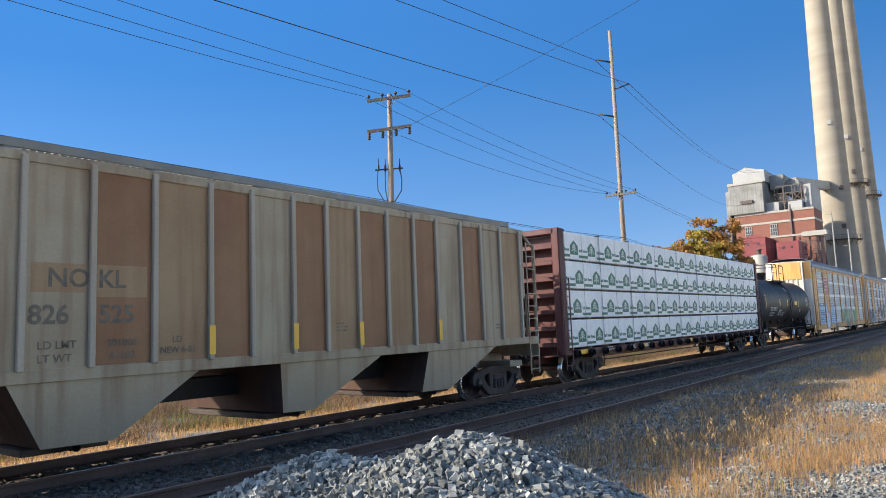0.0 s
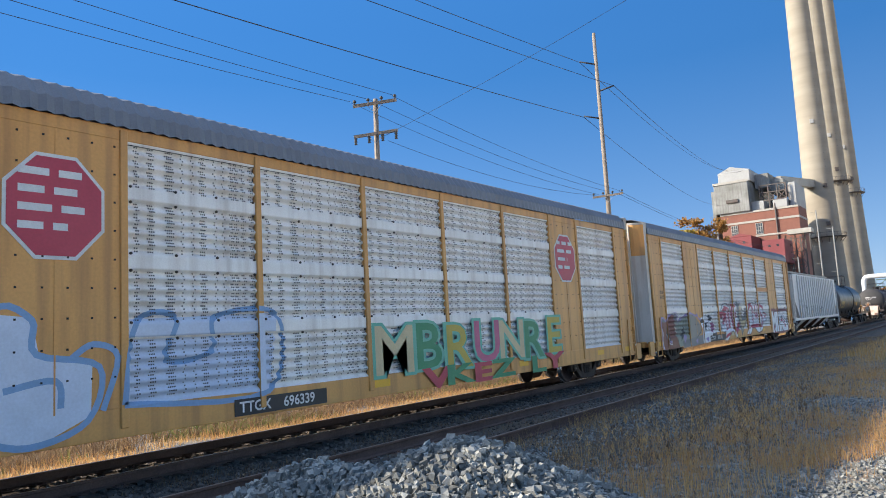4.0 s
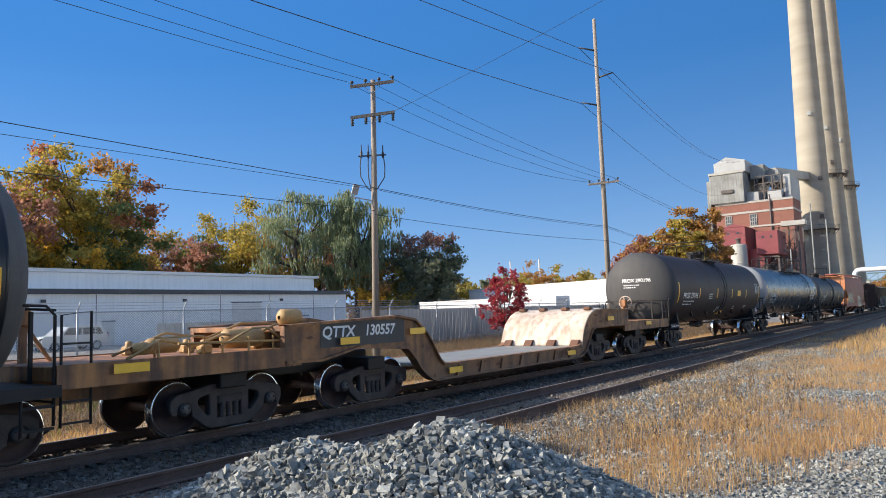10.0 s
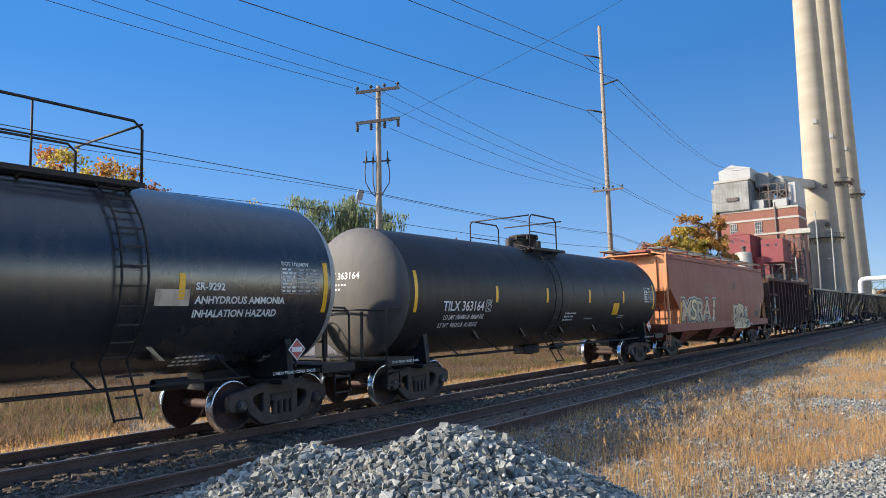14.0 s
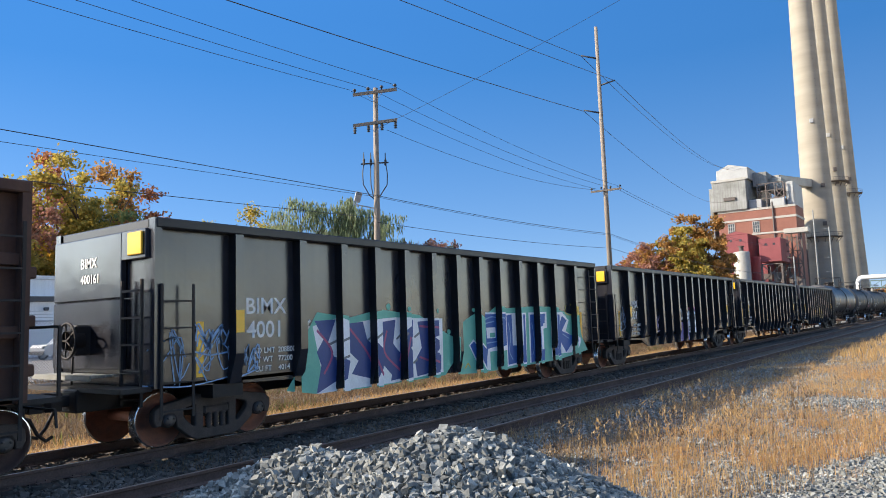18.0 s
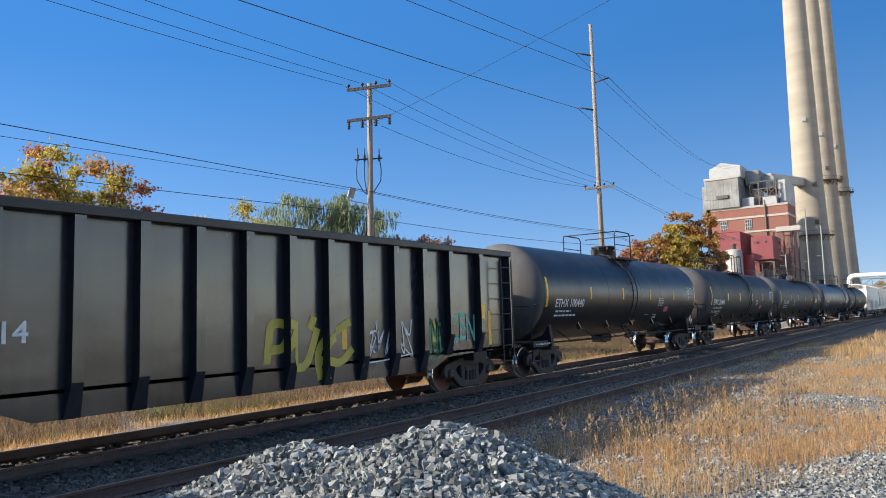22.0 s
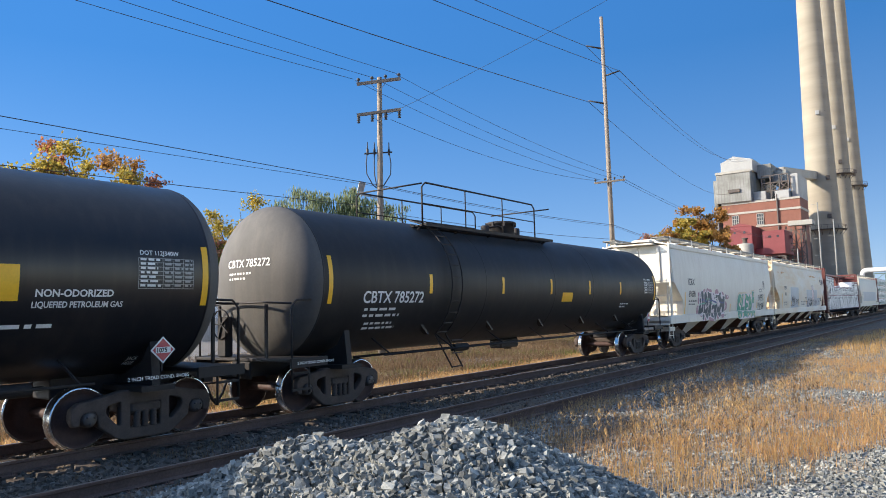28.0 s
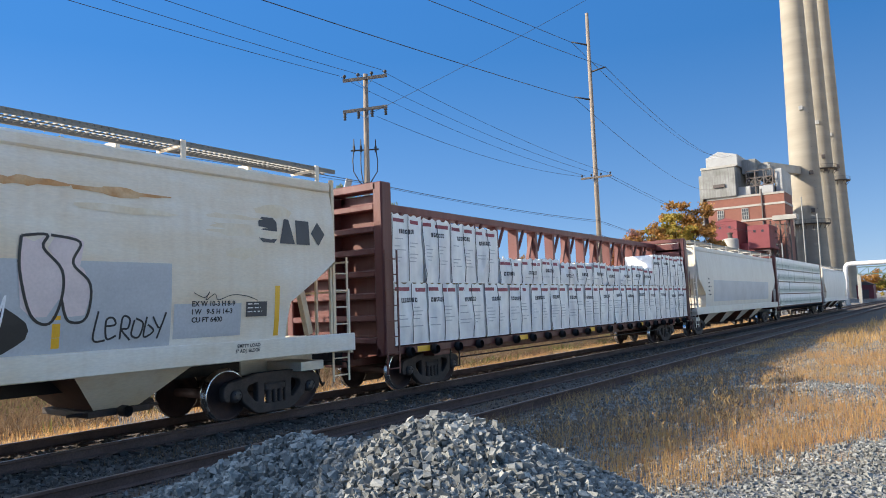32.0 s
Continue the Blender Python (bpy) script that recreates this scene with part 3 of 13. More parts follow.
def build_grass():
    grow("golden_grass", 80000, (6.5, 32, -5.0, 4.9), 0.21, 0.0031, STRAW, "dry golden grass in patches on gravel", 1.45, -9, 1.9, 0.3, True)
    grow("reddish_grass", 62000, (6.5, 28, -5.0, 4.6), 0.17, 0.0036, REDSTRAW, "reddish dry grass in patches on gravel", 1.4, -0.25, 1.5, 0.32, True)
    grow("low_thatch", 70000, (6.0, 30, -5.0, 5.4), 0.06, 0.0045, DEAD, "short faded thatch between the grass stalks", 1.5, -9, 1.5, 0.9, True)
    grow("far_grass", 26000, (30, 110, -16, 4.4), 0.38, 0.014, STRAW, "dry golden grass farther along the siding", 1.7, -0.15, 4.0)
    grow("siding_grass", 20000, (2.5, 55, 4.4, 7.0), 0.17, 0.0035, DEAD, "thin dead grass along the siding rail", 1.4, -0.12, 1.2, 0.6)
    grow("siding_straw", 16000, (6, 45, 4.4, 7.2), 0.20, 0.003, STRAW, "pale dry tufts beside the siding rail", 1.3, 0.22, 0.7, 0.55)
    grow("track_weeds", 9000, (2.5, 40, 8.55, 10.3), 0.13, 0.0045, WEED, "small dead weeds between the tracks", 1.5, 0.05, 0.8, 0.6)
    grow("between_rails_weeds", 3500, (2.5, 40, 7.1, 8.35), 0.09, 0.0045, WEED, "small dead weeds between the siding rails", 1.5, 0.0, 0.9, 0.6)
    grow("bank_dead_grass", 22000, (-2, 85, 15.4, 24.5), 0.26, 0.009, DEAD, "faded dead grass behind the main track", 1.3, -0.5, 1.4, 0.6)
    grow("bank_grass", 30000, (-2, 85, 13.6, 16.2), 0.18, 0.006, STRAW, "short dry golden grass behind the main track", 1.3, -0.45, 1.3, 0.5)
    grow("bank_reddish_grass", 16000, (-2, 85, 13.7, 16.8), 0.22, 0.006, REDSTRAW, "reddish dry grass behind the main track", 1.3, -0.1, 1.0, 0.6)
    grow("bank_weeds", 30000, (-2, 60, 17.5, 25.5), 0.50, 0.010, WEED, "tangled brown weeds in front of the fence", 1.3, -0.35, 1.7, 0.9)
    grow("bank_brush", 90000, (-2, 75, 15.6, 24.0), 0.38, 0.012, WEED, "dark dead weeds among the grass behind the track", 1.3, -0.25, 1.1, 0.9)
    grow("bank_green", 26000, (0, 45, 15.6, 22.5), 0.30, 0.016, GREEN, "late green weeds in the dry grass", 1.1, 0.22, 1.3, 0.9)
    seed_stalks("seed_stalks", 170, (9.0, 15.5, 2.6, 4.9), 0.42, STRAW, "tall dry stalks with pale seed heads")
    seed_stalks("dark_stalks", 260, (8.6, 18, 2.4, 5.2), 0.36, WEED, "tall brown dead stalks with ragged seed heads")


build_ground()

# ---------------------------------------------------------------- railway cars: shared parts

MOVING, WHEELS = [], []                       # things that roll along, and wheelsets that turn
NEAR, FAR_SIDE = -1.6, 1.6


def paint(name, col, rough=0.5, other=None, streak=None, streaks=0.35, low=0.0, **k):
    return surface(name, col, rough, 0.0, other, k.pop("scale", 0.9), k.pop("amount", 0.45), k.pop("fine", 25), k.pop("grain", 0.07),
                   k.pop("bump", 0.05), streak, streaks, low=low, **k)


P = {
    "tank_black": paint("black_tank_paint", (0.010, 0.0105, 0.0135), 0.36, (0.019, 0.0175, 0.0185), (0.07, 0.05, 0.04), 0.2, 0.5, gloss=0.4, lowcol=(0.085, 0.06, 0.048)),
    "tank_grey": paint("dusty_dark_grey_tank_paint", (0.0145, 0.014, 0.0155), 0.52, (0.024, 0.0225, 0.0225), (0.065, 0.05, 0.042), 0.2, 0.5, gloss=0.3, lowcol=(0.085, 0.065, 0.055)),
    "tank_rust": paint("black_tank_paint_rusting_through", (0.030, 0.022, 0.022), 0.6, (0.078, 0.036, 0.030), (0.06, 0.042, 0.036), 0.25, 0.5, gloss=0.28, scale=0.30, amount=0.5),
    "tank_shiny": paint("glossy_black_tank_paint", (0.015, 0.017, 0.023), 0.27, (0.026, 0.026, 0.03), (0.12, 0.09, 0.07), 0.2, 0.6, gloss=0.8, lowcol=(0.10, 0.07, 0.055)),
    "head_grey": paint("pale_dusty_tank_head", (0.115, 0.11, 0.105), 0.5, (0.085, 0.08, 0.077), (0.11, 0.10, 0.09), 0.3, 0.8),
    "head_mid": paint("dull_charcoal_tank_head", (0.040, 0.039, 0.039), 0.7, (0.030, 0.029, 0.029), (0.07, 0.06, 0.05), 0.25, 0.6),
    "head_dark": paint("dark_dusty_tank_head", (0.085, 0.08, 0.075), 0.72, (0.06, 0.056, 0.053), (0.15, 0.13, 0.11), 0.3, 0.8),
    "tan_brown": paint("rust_brown_hopper_panel", (0.33, 0.175, 0.08), 0.65, (0.21, 0.095, 0.042), (0.27, 0.12, 0.055), 0.8, 0.9, scale=0.5, amount=0.8, lowcol=(0.30, 0.24, 0.17)),
    "tan_mid": paint("dusty_tan_hopper_panel", (0.40, 0.265, 0.14), 0.65, (0.29, 0.17, 0.08), (0.28, 0.14, 0.065), 0.75, 0.6, scale=0.5, amount=0.7),
    "tan_faint": paint("faded_brown_stencil_paint", (0.13, 0.10, 0.075), 0.65, (0.24, 0.19, 0.13), None, 0.0, scale=5, amount=0.8),
    "tan": paint("faded_tan_hopper_paint", (0.42, 0.345, 0.23), 0.6, (0.33, 0.24, 0.14), (0.22, 0.12, 0.06), 0.8, 0.95, lowcol=(0.24, 0.195, 0.14), scale=0.6, amount=0.8),
    "tan_post": paint("pale_tan_post_paint", (0.45, 0.39, 0.295), 0.6, (0.41, 0.33, 0.23), (0.28, 0.16, 0.08), 0.4),
    "grey": paint("light_grey_hopper_paint", (0.74, 0.715, 0.66), 0.5, (0.66, 0.64, 0.59), (0.42, 0.37, 0.30), 0.25, 0.4, lowcol=(0.30, 0.27, 0.23)),
    "cream": paint("cream_white_hopper_paint", (0.74, 0.695, 0.60), 0.5, (0.66, 0.61, 0.52), (0.50, 0.42, 0.31), 0.22, 0.4, lowcol=(0.38, 0.34, 0.28)),
    "cream_rust": paint("chalky_white_hopper_paint_with_rust", (0.81, 0.765, 0.67), 0.55, (0.72, 0.55, 0.33), (0.55, 0.38, 0.20), 0.16, 0.4, scale=0.55, amount=0.75, stretch=(0.5, 0.5, 1.6), lowcol=(0.38, 0.34, 0.28)),
    "rust_end": paint("cream_end_sheet_with_orange_rust", (0.78, 0.71, 0.56), 0.6, (0.70, 0.47, 0.22), (0.62, 0.36, 0.14), 0.5, 0.3, scale=0.7, amount=0.6),
    "red_rust": paint("faded_oxide_red_hopper_paint", (0.25, 0.062, 0.038), 0.65, (0.175, 0.05, 0.036), (0.30, 0.12, 0.065), 0.4, 0.5, scale=0.5),
    "orange_end": paint("orange_rust_end_paint", (0.52, 0.22, 0.09), 0.65, (0.40, 0.16, 0.08), (0.28, 0.10, 0.06), 0.5, 0.3),
    "maroon": paint("maroon_flatcar_paint", (0.095, 0.022, 0.021), 0.6, (0.065, 0.020, 0.019), (0.11, 0.05, 0.042), 0.4, 0.4),
    "oxide": paint("red_brown_flatcar_paint", (0.12, 0.026, 0.020), 0.55, (0.08, 0.022, 0.018), (0.19, 0.09, 0.07), 0.35, 0.4),
    "rack_yellow": paint("sun_faded_yellow_rack_paint", (0.72, 0.36, 0.10), 0.5, (0.62, 0.30, 0.085), (0.25, 0.11, 0.05), 0.45, 0.3, scale=0.5),
    "rack_silver": surface("galvanised_perforated_panel", (0.93, 0.90, 0.84), 0.42, 0.0, (0.80, 0.765, 0.70), 1.2, 0.6, 50, 0.08, 0.05, (0.36, 0.26, 0.18), 0.35),
    "rack_roof": surface("grey_corrugated_rack_roof", (0.21, 0.215, 0.23), 0.5, 0.3, (0.15, 0.15, 0.16), 0.9, 0.5, 40, 0.08, 0.05),
    "rack_white": paint("chalky_white_rack_door", (0.62, 0.58, 0.50), 0.55, (0.50, 0.42, 0.30), (0.32, 0.20, 0.10), 0.5, 0.5),
    "gon_black": paint("scuffed_black_gondola_paint", (0.017, 0.018, 0.025), 0.22, (0.032, 0.033, 0.040), (0.05, 0.046, 0.043), 0.3, 0.3, scale=0.55, amount=0.75, fine=0.9, grain=0.05, bump=0.9, gloss=0.55),
    "gon_rib": paint("black_gondola_rib_paint", (0.011, 0.011, 0.014), 0.4, (0.02, 0.019, 0.021), (0.035, 0.03, 0.027), 0.2, gloss=0.35),
    "gon_brown": paint("brown_rusty_gondola_paint", (0.095, 0.054, 0.042), 0.8, (0.055, 0.034, 0.029), (0.135, 0.075, 0.052), 0.5, 0.3, scale=1.3, amount=0.8, gloss=0.2),
    "gon_rust": paint("inside_rust", (0.15, 0.07, 0.04), 0.9, (0.09, 0.045, 0.03), None, 0.3),
    "flat_yellow": paint("worn_yellow_flatcar_paint", (0.38, 0.165, 0.052), 0.65, (0.13, 0.062, 0.036), (0.055, 0.032, 0.024), 0.95, 0.6, scale=1.5, amount=1.0, lowcol=(0.10, 0.062, 0.045)),
    "cream_plate": paint("scraped_cream_plate", (0.56, 0.47, 0.38), 0.6, (0.40, 0.30, 0.22), (0.22, 0.12, 0.07), 0.7, 0.0, scale=1.6, amount=0.8),
    "grating": surface("dull_grey_walkway", (0.24, 0.235, 0.21), 0.6, 0.2, (0.16, 0.15, 0.13), 2, 0.5, 50, 0.1, 0.05),
    "wrap": paint("white_lumber_wrap", (0.89, 0.875, 0.83), 0.45, (0.76, 0.77, 0.78), (0.50, 0.50, 0.50), 0.15, 0.0, bump=0.12, fine=6),
    "wrap_green": paint("dark_green_print", (0.025, 0.135, 0.075), 0.5, (0.035, 0.16, 0.09), None, 0.0),
    "wrap_grey": paint("grey_white_film", (0.86, 0.84, 0.80), 0.38, (0.68, 0.68, 0.70), (0.40, 0.40, 0.42), 0.2, 0.0, scale=2.2, bump=0.35, fine=4),
    "print_red": paint("faded_crimson_print", (0.30, 0.05, 0.07), 0.55, None, None, 0.0),
    "print_faint": paint("faint_grey_print", (0.50, 0.50, 0.51), 0.5, None, None, 0.0),
    "print_dark": paint("dark_grey_print", (0.06, 0.06, 0.065), 0.55, None, None, 0.0),
    "bare_wood": surface("sawn_lumber_ends", (0.55, 0.40, 0.22), 0.8, 0.0, (0.42, 0.29, 0.15), 5, 0.6, 30, 0.15, 0.1),
    "patch_grey": paint("grey_paint_patch", (0.50, 0.52, 0.54), 0.5, (0.38, 0.39, 0.40), None, 0.0),
    "bay_brown": paint("dark_brown_hopper_slope", (0.085, 0.048, 0.034), 0.8, (0.05, 0.032, 0.026), (0.13, 0.07, 0.045), 0.4, gloss=0.2),
    "head_silver": paint("silvery_tank_head", (0.34, 0.335, 0.325), 0.38, (0.26, 0.25, 0.24), (0.16, 0.14, 0.12), 0.25, 0.8),
    "fine_print": paint("worn_fine_white_print", (0.34, 0.34, 0.33), 0.6, None, None, 0.0),
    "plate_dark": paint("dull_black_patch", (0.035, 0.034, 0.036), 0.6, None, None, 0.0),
}


def sideframe(y):
    """A cast side frame: arched chord, two triangular windows, a window for the springs, jaws over the bearings."""
    half = [(0.36, .10), (.47, .14), (.73, .34), (.75, .50), (.80, .57), (.98, .57), (1.03, .50), (1.04, .39), (1.10, .39), (1.14, .47), (1.13, .61), (1.04, .68), (.86, .71), (.64, .745), (.42, .80)]
    outline = half + [(-a, b) for a, b in half[::-1]]
    tri = [(.385, .66), (.43, .675), (.60, .635), (.65, .59), (.655, .52), (.62, .45), (.47, .30), (.42, .285), (.385, .31)]
    holes = [tri, [(-a, b) for a, b in tri], [(-.27, .63), (.27, .63), (.27, .23), (-.27, .23)]]
    cu = bpy.data.curves.new("sideframe", "CURVE")
    cu.dimensions, cu.fill_mode, cu.extrude, cu.bevel_depth, cu.bevel_resolution = "2D", "BOTH", 0.055, 0.02, 1
    for ring in [outline] + holes:
        sp = cu.splines.new("POLY")
        sp.points.add(len(ring) - 1)
        for p, (a, b) in zip(sp.points, ring):
            p.co = (a, b, 0, 1)
        sp.use_cyclic_u = True
    ob = bpy.data.objects.new("sideframe", cu)
    me = bpy.data.meshes.new_from_object(ob)
    bpy.data.objects.remove(ob)
    bpy.data.curves.remove(cu)
    for v in me.vertices:
        v.co = (v.co.x, y - v.co.z, v.co.y)
    me.materials.clear()
    me.materials.append(M["truck"])
    return me


def spring_nest(y):
    out = []
    for x in (-0.135, 0.0, 0.135):
        prof = []
        for i in range(11):
            prof.append((0.24 + i * 0.026, 0.066 if i % 2 else 0.046))
        out.append(Shape().lathe(prof, (x, y - 0.045, 0), "z", 8).mesh("spring", M["truck"]))
    return out


def wheelset_mesh(mat):
    s = Shape()
    for d in (-1, 1):
        c = 0.753 * d
        prof = [(c + 0.05 * d, 0.10), (c + 0.052 * d, 0.17), (c + 0.03 * d, 0.20), (c + 0.00 * d, 0.33), (c + 0.045 * d, 0.385), (c + 0.062 * d, 0.40), (c + 0.066 * d, 0.432)]
        s.mat = 0
        s.lathe(prof, (0, 0, 0), "y", 28)
        s.mat = 1
        s.lathe([(c + 0.066 * d, 0.432), (c + 0.064 * d, 0.446), (c + 0.055 * d, 0.455), (c - 0.03 * d, 0.459), (c - 0.045 * d, 0.482), (c - 0.062 * d, 0.482), (c - 0.07 * d, 0.46)], (0, 0, 0), "y", 28)
        s.mat = 0
        s.lathe([(c - 0.07 * d, 0.46), (c - 0.07 * d, 0.39), (c - 0.03 * d, 0.36), (c - 0.03 * d, 0.2), (c - 0.07 * d, 0.15), (c - 0.07 * d, 0.085)], (0, 0, 0), "y", 28)
        s.lathe([(c, 0.105), (c + 0.06 * d, 0.105), (c + 0.065 * d, 0.08), (c + 0.27 * d, 0.08)], (0, 0, 0), "y", 12)
    s.lathe([(-0.70, 0.085), (0.70, 0.085)], (0, 0, 0), "y", 12)
    return s.mesh("wheelset", [mat, M["tread"]])


def bearing_mesh():
    s = Shape()
    s.mat = 0
    s.lathe([(0.10, 0.12), (-0.03, 0.125), (-0.05, 0.11)], (0, 0, 0), "y", 14)
    s.mat = 1
    s.lathe([(-0.05, 0.105), (-0.075, 0.10), (-0.09, 0.06), (-0.092, 0.001)], (0, 0, 0), "y", 14)
    for k in range(3):
        a = k * math.tau / 3 + 0.4
        s.lathe([(-0.085, 0.018), (-0.11, 0.018), (-0.11, 0.001)], (0.06 * math.cos(a), 0, 0.06 * math.sin(a)), "y", 6)
    return s.mesh("bearing", [M["truck"], M["cap"]])


TRUCK = {
    "bolster": Shape().box(-0.20, 0.20, -0.93, 0.93, 0.42, 0.66, 0.03).lathe([(0.66, 0.20), (0.74, 0.20), (0.74, 0.01)], (0, 0, 0), "z", 14)
    .box(-0.25, 0.25, -1.09, -0.90, 0.47, 0.61, 0.03).box(-0.25, 0.25, 0.90, 1.09, 0.47, 0.61, 0.03).box(-0.75, 0.75, -0.05, 0.05, 0.42, 0.52).box(-0.52, -0.44, -0.72, 0.72, 0.38, 0.50).box(0.44, 0.52, -0.72, 0.72, 0.38, 0.50).mesh("truck", M["truck"]),
    "near": sideframe(-1.0), "far": sideframe(1.0),
    "spring_near": spring_nest(-1.0), "spring_far": spring_nest(1.0),
    "dark": wheelset_mesh(M["wheel"]), "red": wheelset_mesh(M["redwheel"]), "bearing": bearing_mesh(),
}


SPRINGS = TRUCK["spring_near"] + TRUCK["spring_far"]


def add_truck(car, x, wheel="dark"):
    t = part("truck", TRUCK["bolster"], None, car, "four-wheel cast steel truck", pose(x, 0, 0))
    part("sideframe", TRUCK["near"], None, t)
    part("sideframe", TRUCK["far"], None, t)
    for me in SPRINGS:
        part("spring", me, None, t)
    for dx in (-0.89, 0.89):
        w = part("wheelset", TRUCK[wheel], None, t, "steel wheels with bright worn treads", pose(dx, 0, 0.459))
        WHEELS.append((w, car, x + dx))
        part("bearing", TRUCK["bearing"], None, t, place=pose(dx, -1.03, 0.459))
        part("bearing", TRUCK["bearing"], None, t, place=pose(dx, 1.03, 0.459, 0, 0, 180))
    return t


def coupler_shape():
    """A knuckle coupler with its air hose, reaching along +x from the striker at x = 0."""
    s = Shape()
    s.box(-0.5, 0.18, -0.09, 0.09, 0.76, 0.94, 0.02)
    s.box(-0.06, 0.02, -0.28, 0.28, 0.68, 1.02, 0.02)
    s.prism([(0.18, -0.12), (0.34, -0.16), (0.42, -0.06), (0.32, -0.02), (0.30, 0.06), (0.42, 0.10), (0.36, 0.18), (0.18, 0.14)], 0.71, 0.99, "z")
    s.tube([(-0.1, -0.35, 0.72), (0.08, -0.35, 0.66), (0.22, -0.30, 0.42), (0.38, -0.22, 0.30), (0.5, -0.15, 0.34)], 0.027, 6)
    s.bar((-0.02, -1.35, 0.86), (-0.02, 0.1, 0.86), 0.03)
    s.bar((-0.02, -1.35, 0.86), (-0.02, -1.4, 0.62), 0.03)
    return s


COUPLER = coupler_shape().mesh("coupler", M["steel"])


def new_car(name, label, u, group="cars of the passing freight train"):
    """A car whose middle is at u on the moving train."""
    car = thing(name, label, "rail car", group, pose(u, TRACK_Y, 0))
    MOVING.append((car, u))
    return car


def add_ends(car, half):
    part("coupler", COUPLER, None, car, place=pose(half, 0, 0))
    part("coupler", COUPLER, None, car, place=pose(-half, 0, 0, 0, 0, 180))


def letters(body, size, bold=0.0, wide=1.0, shear=0.0):
    """Flat lettering in the built-in font: a mesh in x and z, from its lower left corner, with its width."""
    cu = bpy.data.curves.new("letters", "FONT")
    cu.body, cu.size, cu.offset, cu.shear, cu.resolution_u = body, size * 1.38, bold, shear, 3
    ob = bpy.data.objects.new("letters", cu)
    me = bpy.data.meshes.new_from_object(ob)
    bpy.data.objects.remove(ob)
    bpy.data.curves.remove(cu)
    v = np.array([p.co for p in me.vertices])
    if not len(v):
        return me, 0
    v[:, 0] = (v[:, 0] - v[:, 0].min()) * wide
    for p, q in zip(me.vertices, v):
        p.co = (q[0], 0, q[1])
    return me, float(v[:, 0].max())


def stencil(car, body, x, z, size, mat, face, name="lettering", bold=0.004, wide=1.0, label="", shear=0.0, angle=0.0):
    """Lettering laid on a side; face(x, z) gives the y of the surface there."""
    me, w = letters(body, size, bold, wide, shear)
    ca, sa = math.cos(angle), math.sin(angle)
    for p in me.vertices:
        px, pz = x + p.co.x * ca - p.co.z * sa, z + p.co.x * sa + p.co.z * ca
        p.co = (px, face(px, pz), pz)
    me.materials.clear()
    me.materials.append(mat)
    return part(name, me, None, car, label)


def patch_shape(s, x0, x1, z0, z1, face, nx=1, nz=1):
    """A thin painted or taped patch following the side."""
    xs, zs = np.linspace(x0, x1, nx + 1), np.linspace(z0, z1, nz + 1)
    s.sheet([[(x, face(x, z), z) for z in zs] for x in xs], True)
    return s


def bars(car, x, z, w, h, lines, mat, face, fill=0.8, name="lettering", label=""):
    """Small print too fine to read, as plain bars."""
    rnd = random.Random(int(x * 97 + z * 31))
    s = Shape()
    step = h / lines
    for i in range(lines):
        x1, end = x, x + w * rnd.uniform(0.6, 1.0)
        while x1 < end:
            ww = rnd.uniform(0.25, 0.7) * step * 3
            patch_shape(s, x1, min(x1 + ww, end), z + h - (i + fill * 0.75) * step, z + h - i * step, face)
            x1 += ww + step * 0.5
    return tagged(part(name, s, mat, car), label, kind="stuff")


def scrawl(car, pts_list, w, mat, face, name="tag", label="scrawled paint tag"):
    """Thin spray-can lines through given points, on a side."""
    s = Shape()
    for pts in pts_list:
        p = [Vector((a, 0, b)) for a, b in pts]
        fine = []
        for i in range(len(p) - 1):
            a, b, c, d = p[max(i - 1, 0)], p[i], p[i + 1], p[min(i + 2, len(p) - 1)]
            for k in range(5):
                t = k / 5
                fine.append(0.5 * ((2 * b) + (c - a) * t + (2 * a - 5 * b + 4 * c - d) * t * t + (3 * b - a - 3 * c + d) * t ** 3))
        fine.append(p[-1])
        left, right = [], []
        for i, q in enumerate(fine):
            d = fine[min(i + 1, len(fine) - 1)] - fine[max(i - 1, 0)]
            n = Vector((-d.z, 0, d.x)).normalized() * w / 2
            left.append(q + n)
            right.append(q - n)
        s.sheet([[(l.x, face(l.x, l.z), l.z), (r.x, face(r.x, r.z), r.z)] for l, r in zip(left, right)])
    return part(name, s, mat, car, label)


def scribble(car, x, z, w, h, mat, face, seed, strokes=3, thick=0.03, name="tag", label="scrawled paint tag"):
    rnd = random.Random(seed)
    lines = []
    # each letter is a jagged or curling stroke of its own, crossing the next
    for k in range(strokes + 1):
        step = w / (strokes + 1)
        a, lean = x + step * k, rnd.uniform(-0.15, 0.25)
        pts, up = [], rnd.random() < 0.5
        for i in range(rnd.randint(6, 9)):
            q = (rnd.uniform(0.72, 1.05) if up else rnd.uniform(-0.05, 0.30)) if i % 3 else rnd.uniform(0.3, 0.7)
            pts.append((a + step * (rnd.uniform(-0.25, 1.25) + lean * q), z + h * q))
            up = not up
        lines.append(pts)
    lines.append([(x - 0.1 * w, z + h * rnd.uniform(-0.1, 0.1)), (x + 0.4 * w, z - h * 0.06), (x + 1.05 * w, z + h * rnd.uniform(0.0, 0.2))])
    return scrawl(car, lines, thick, mat, face, name, label)


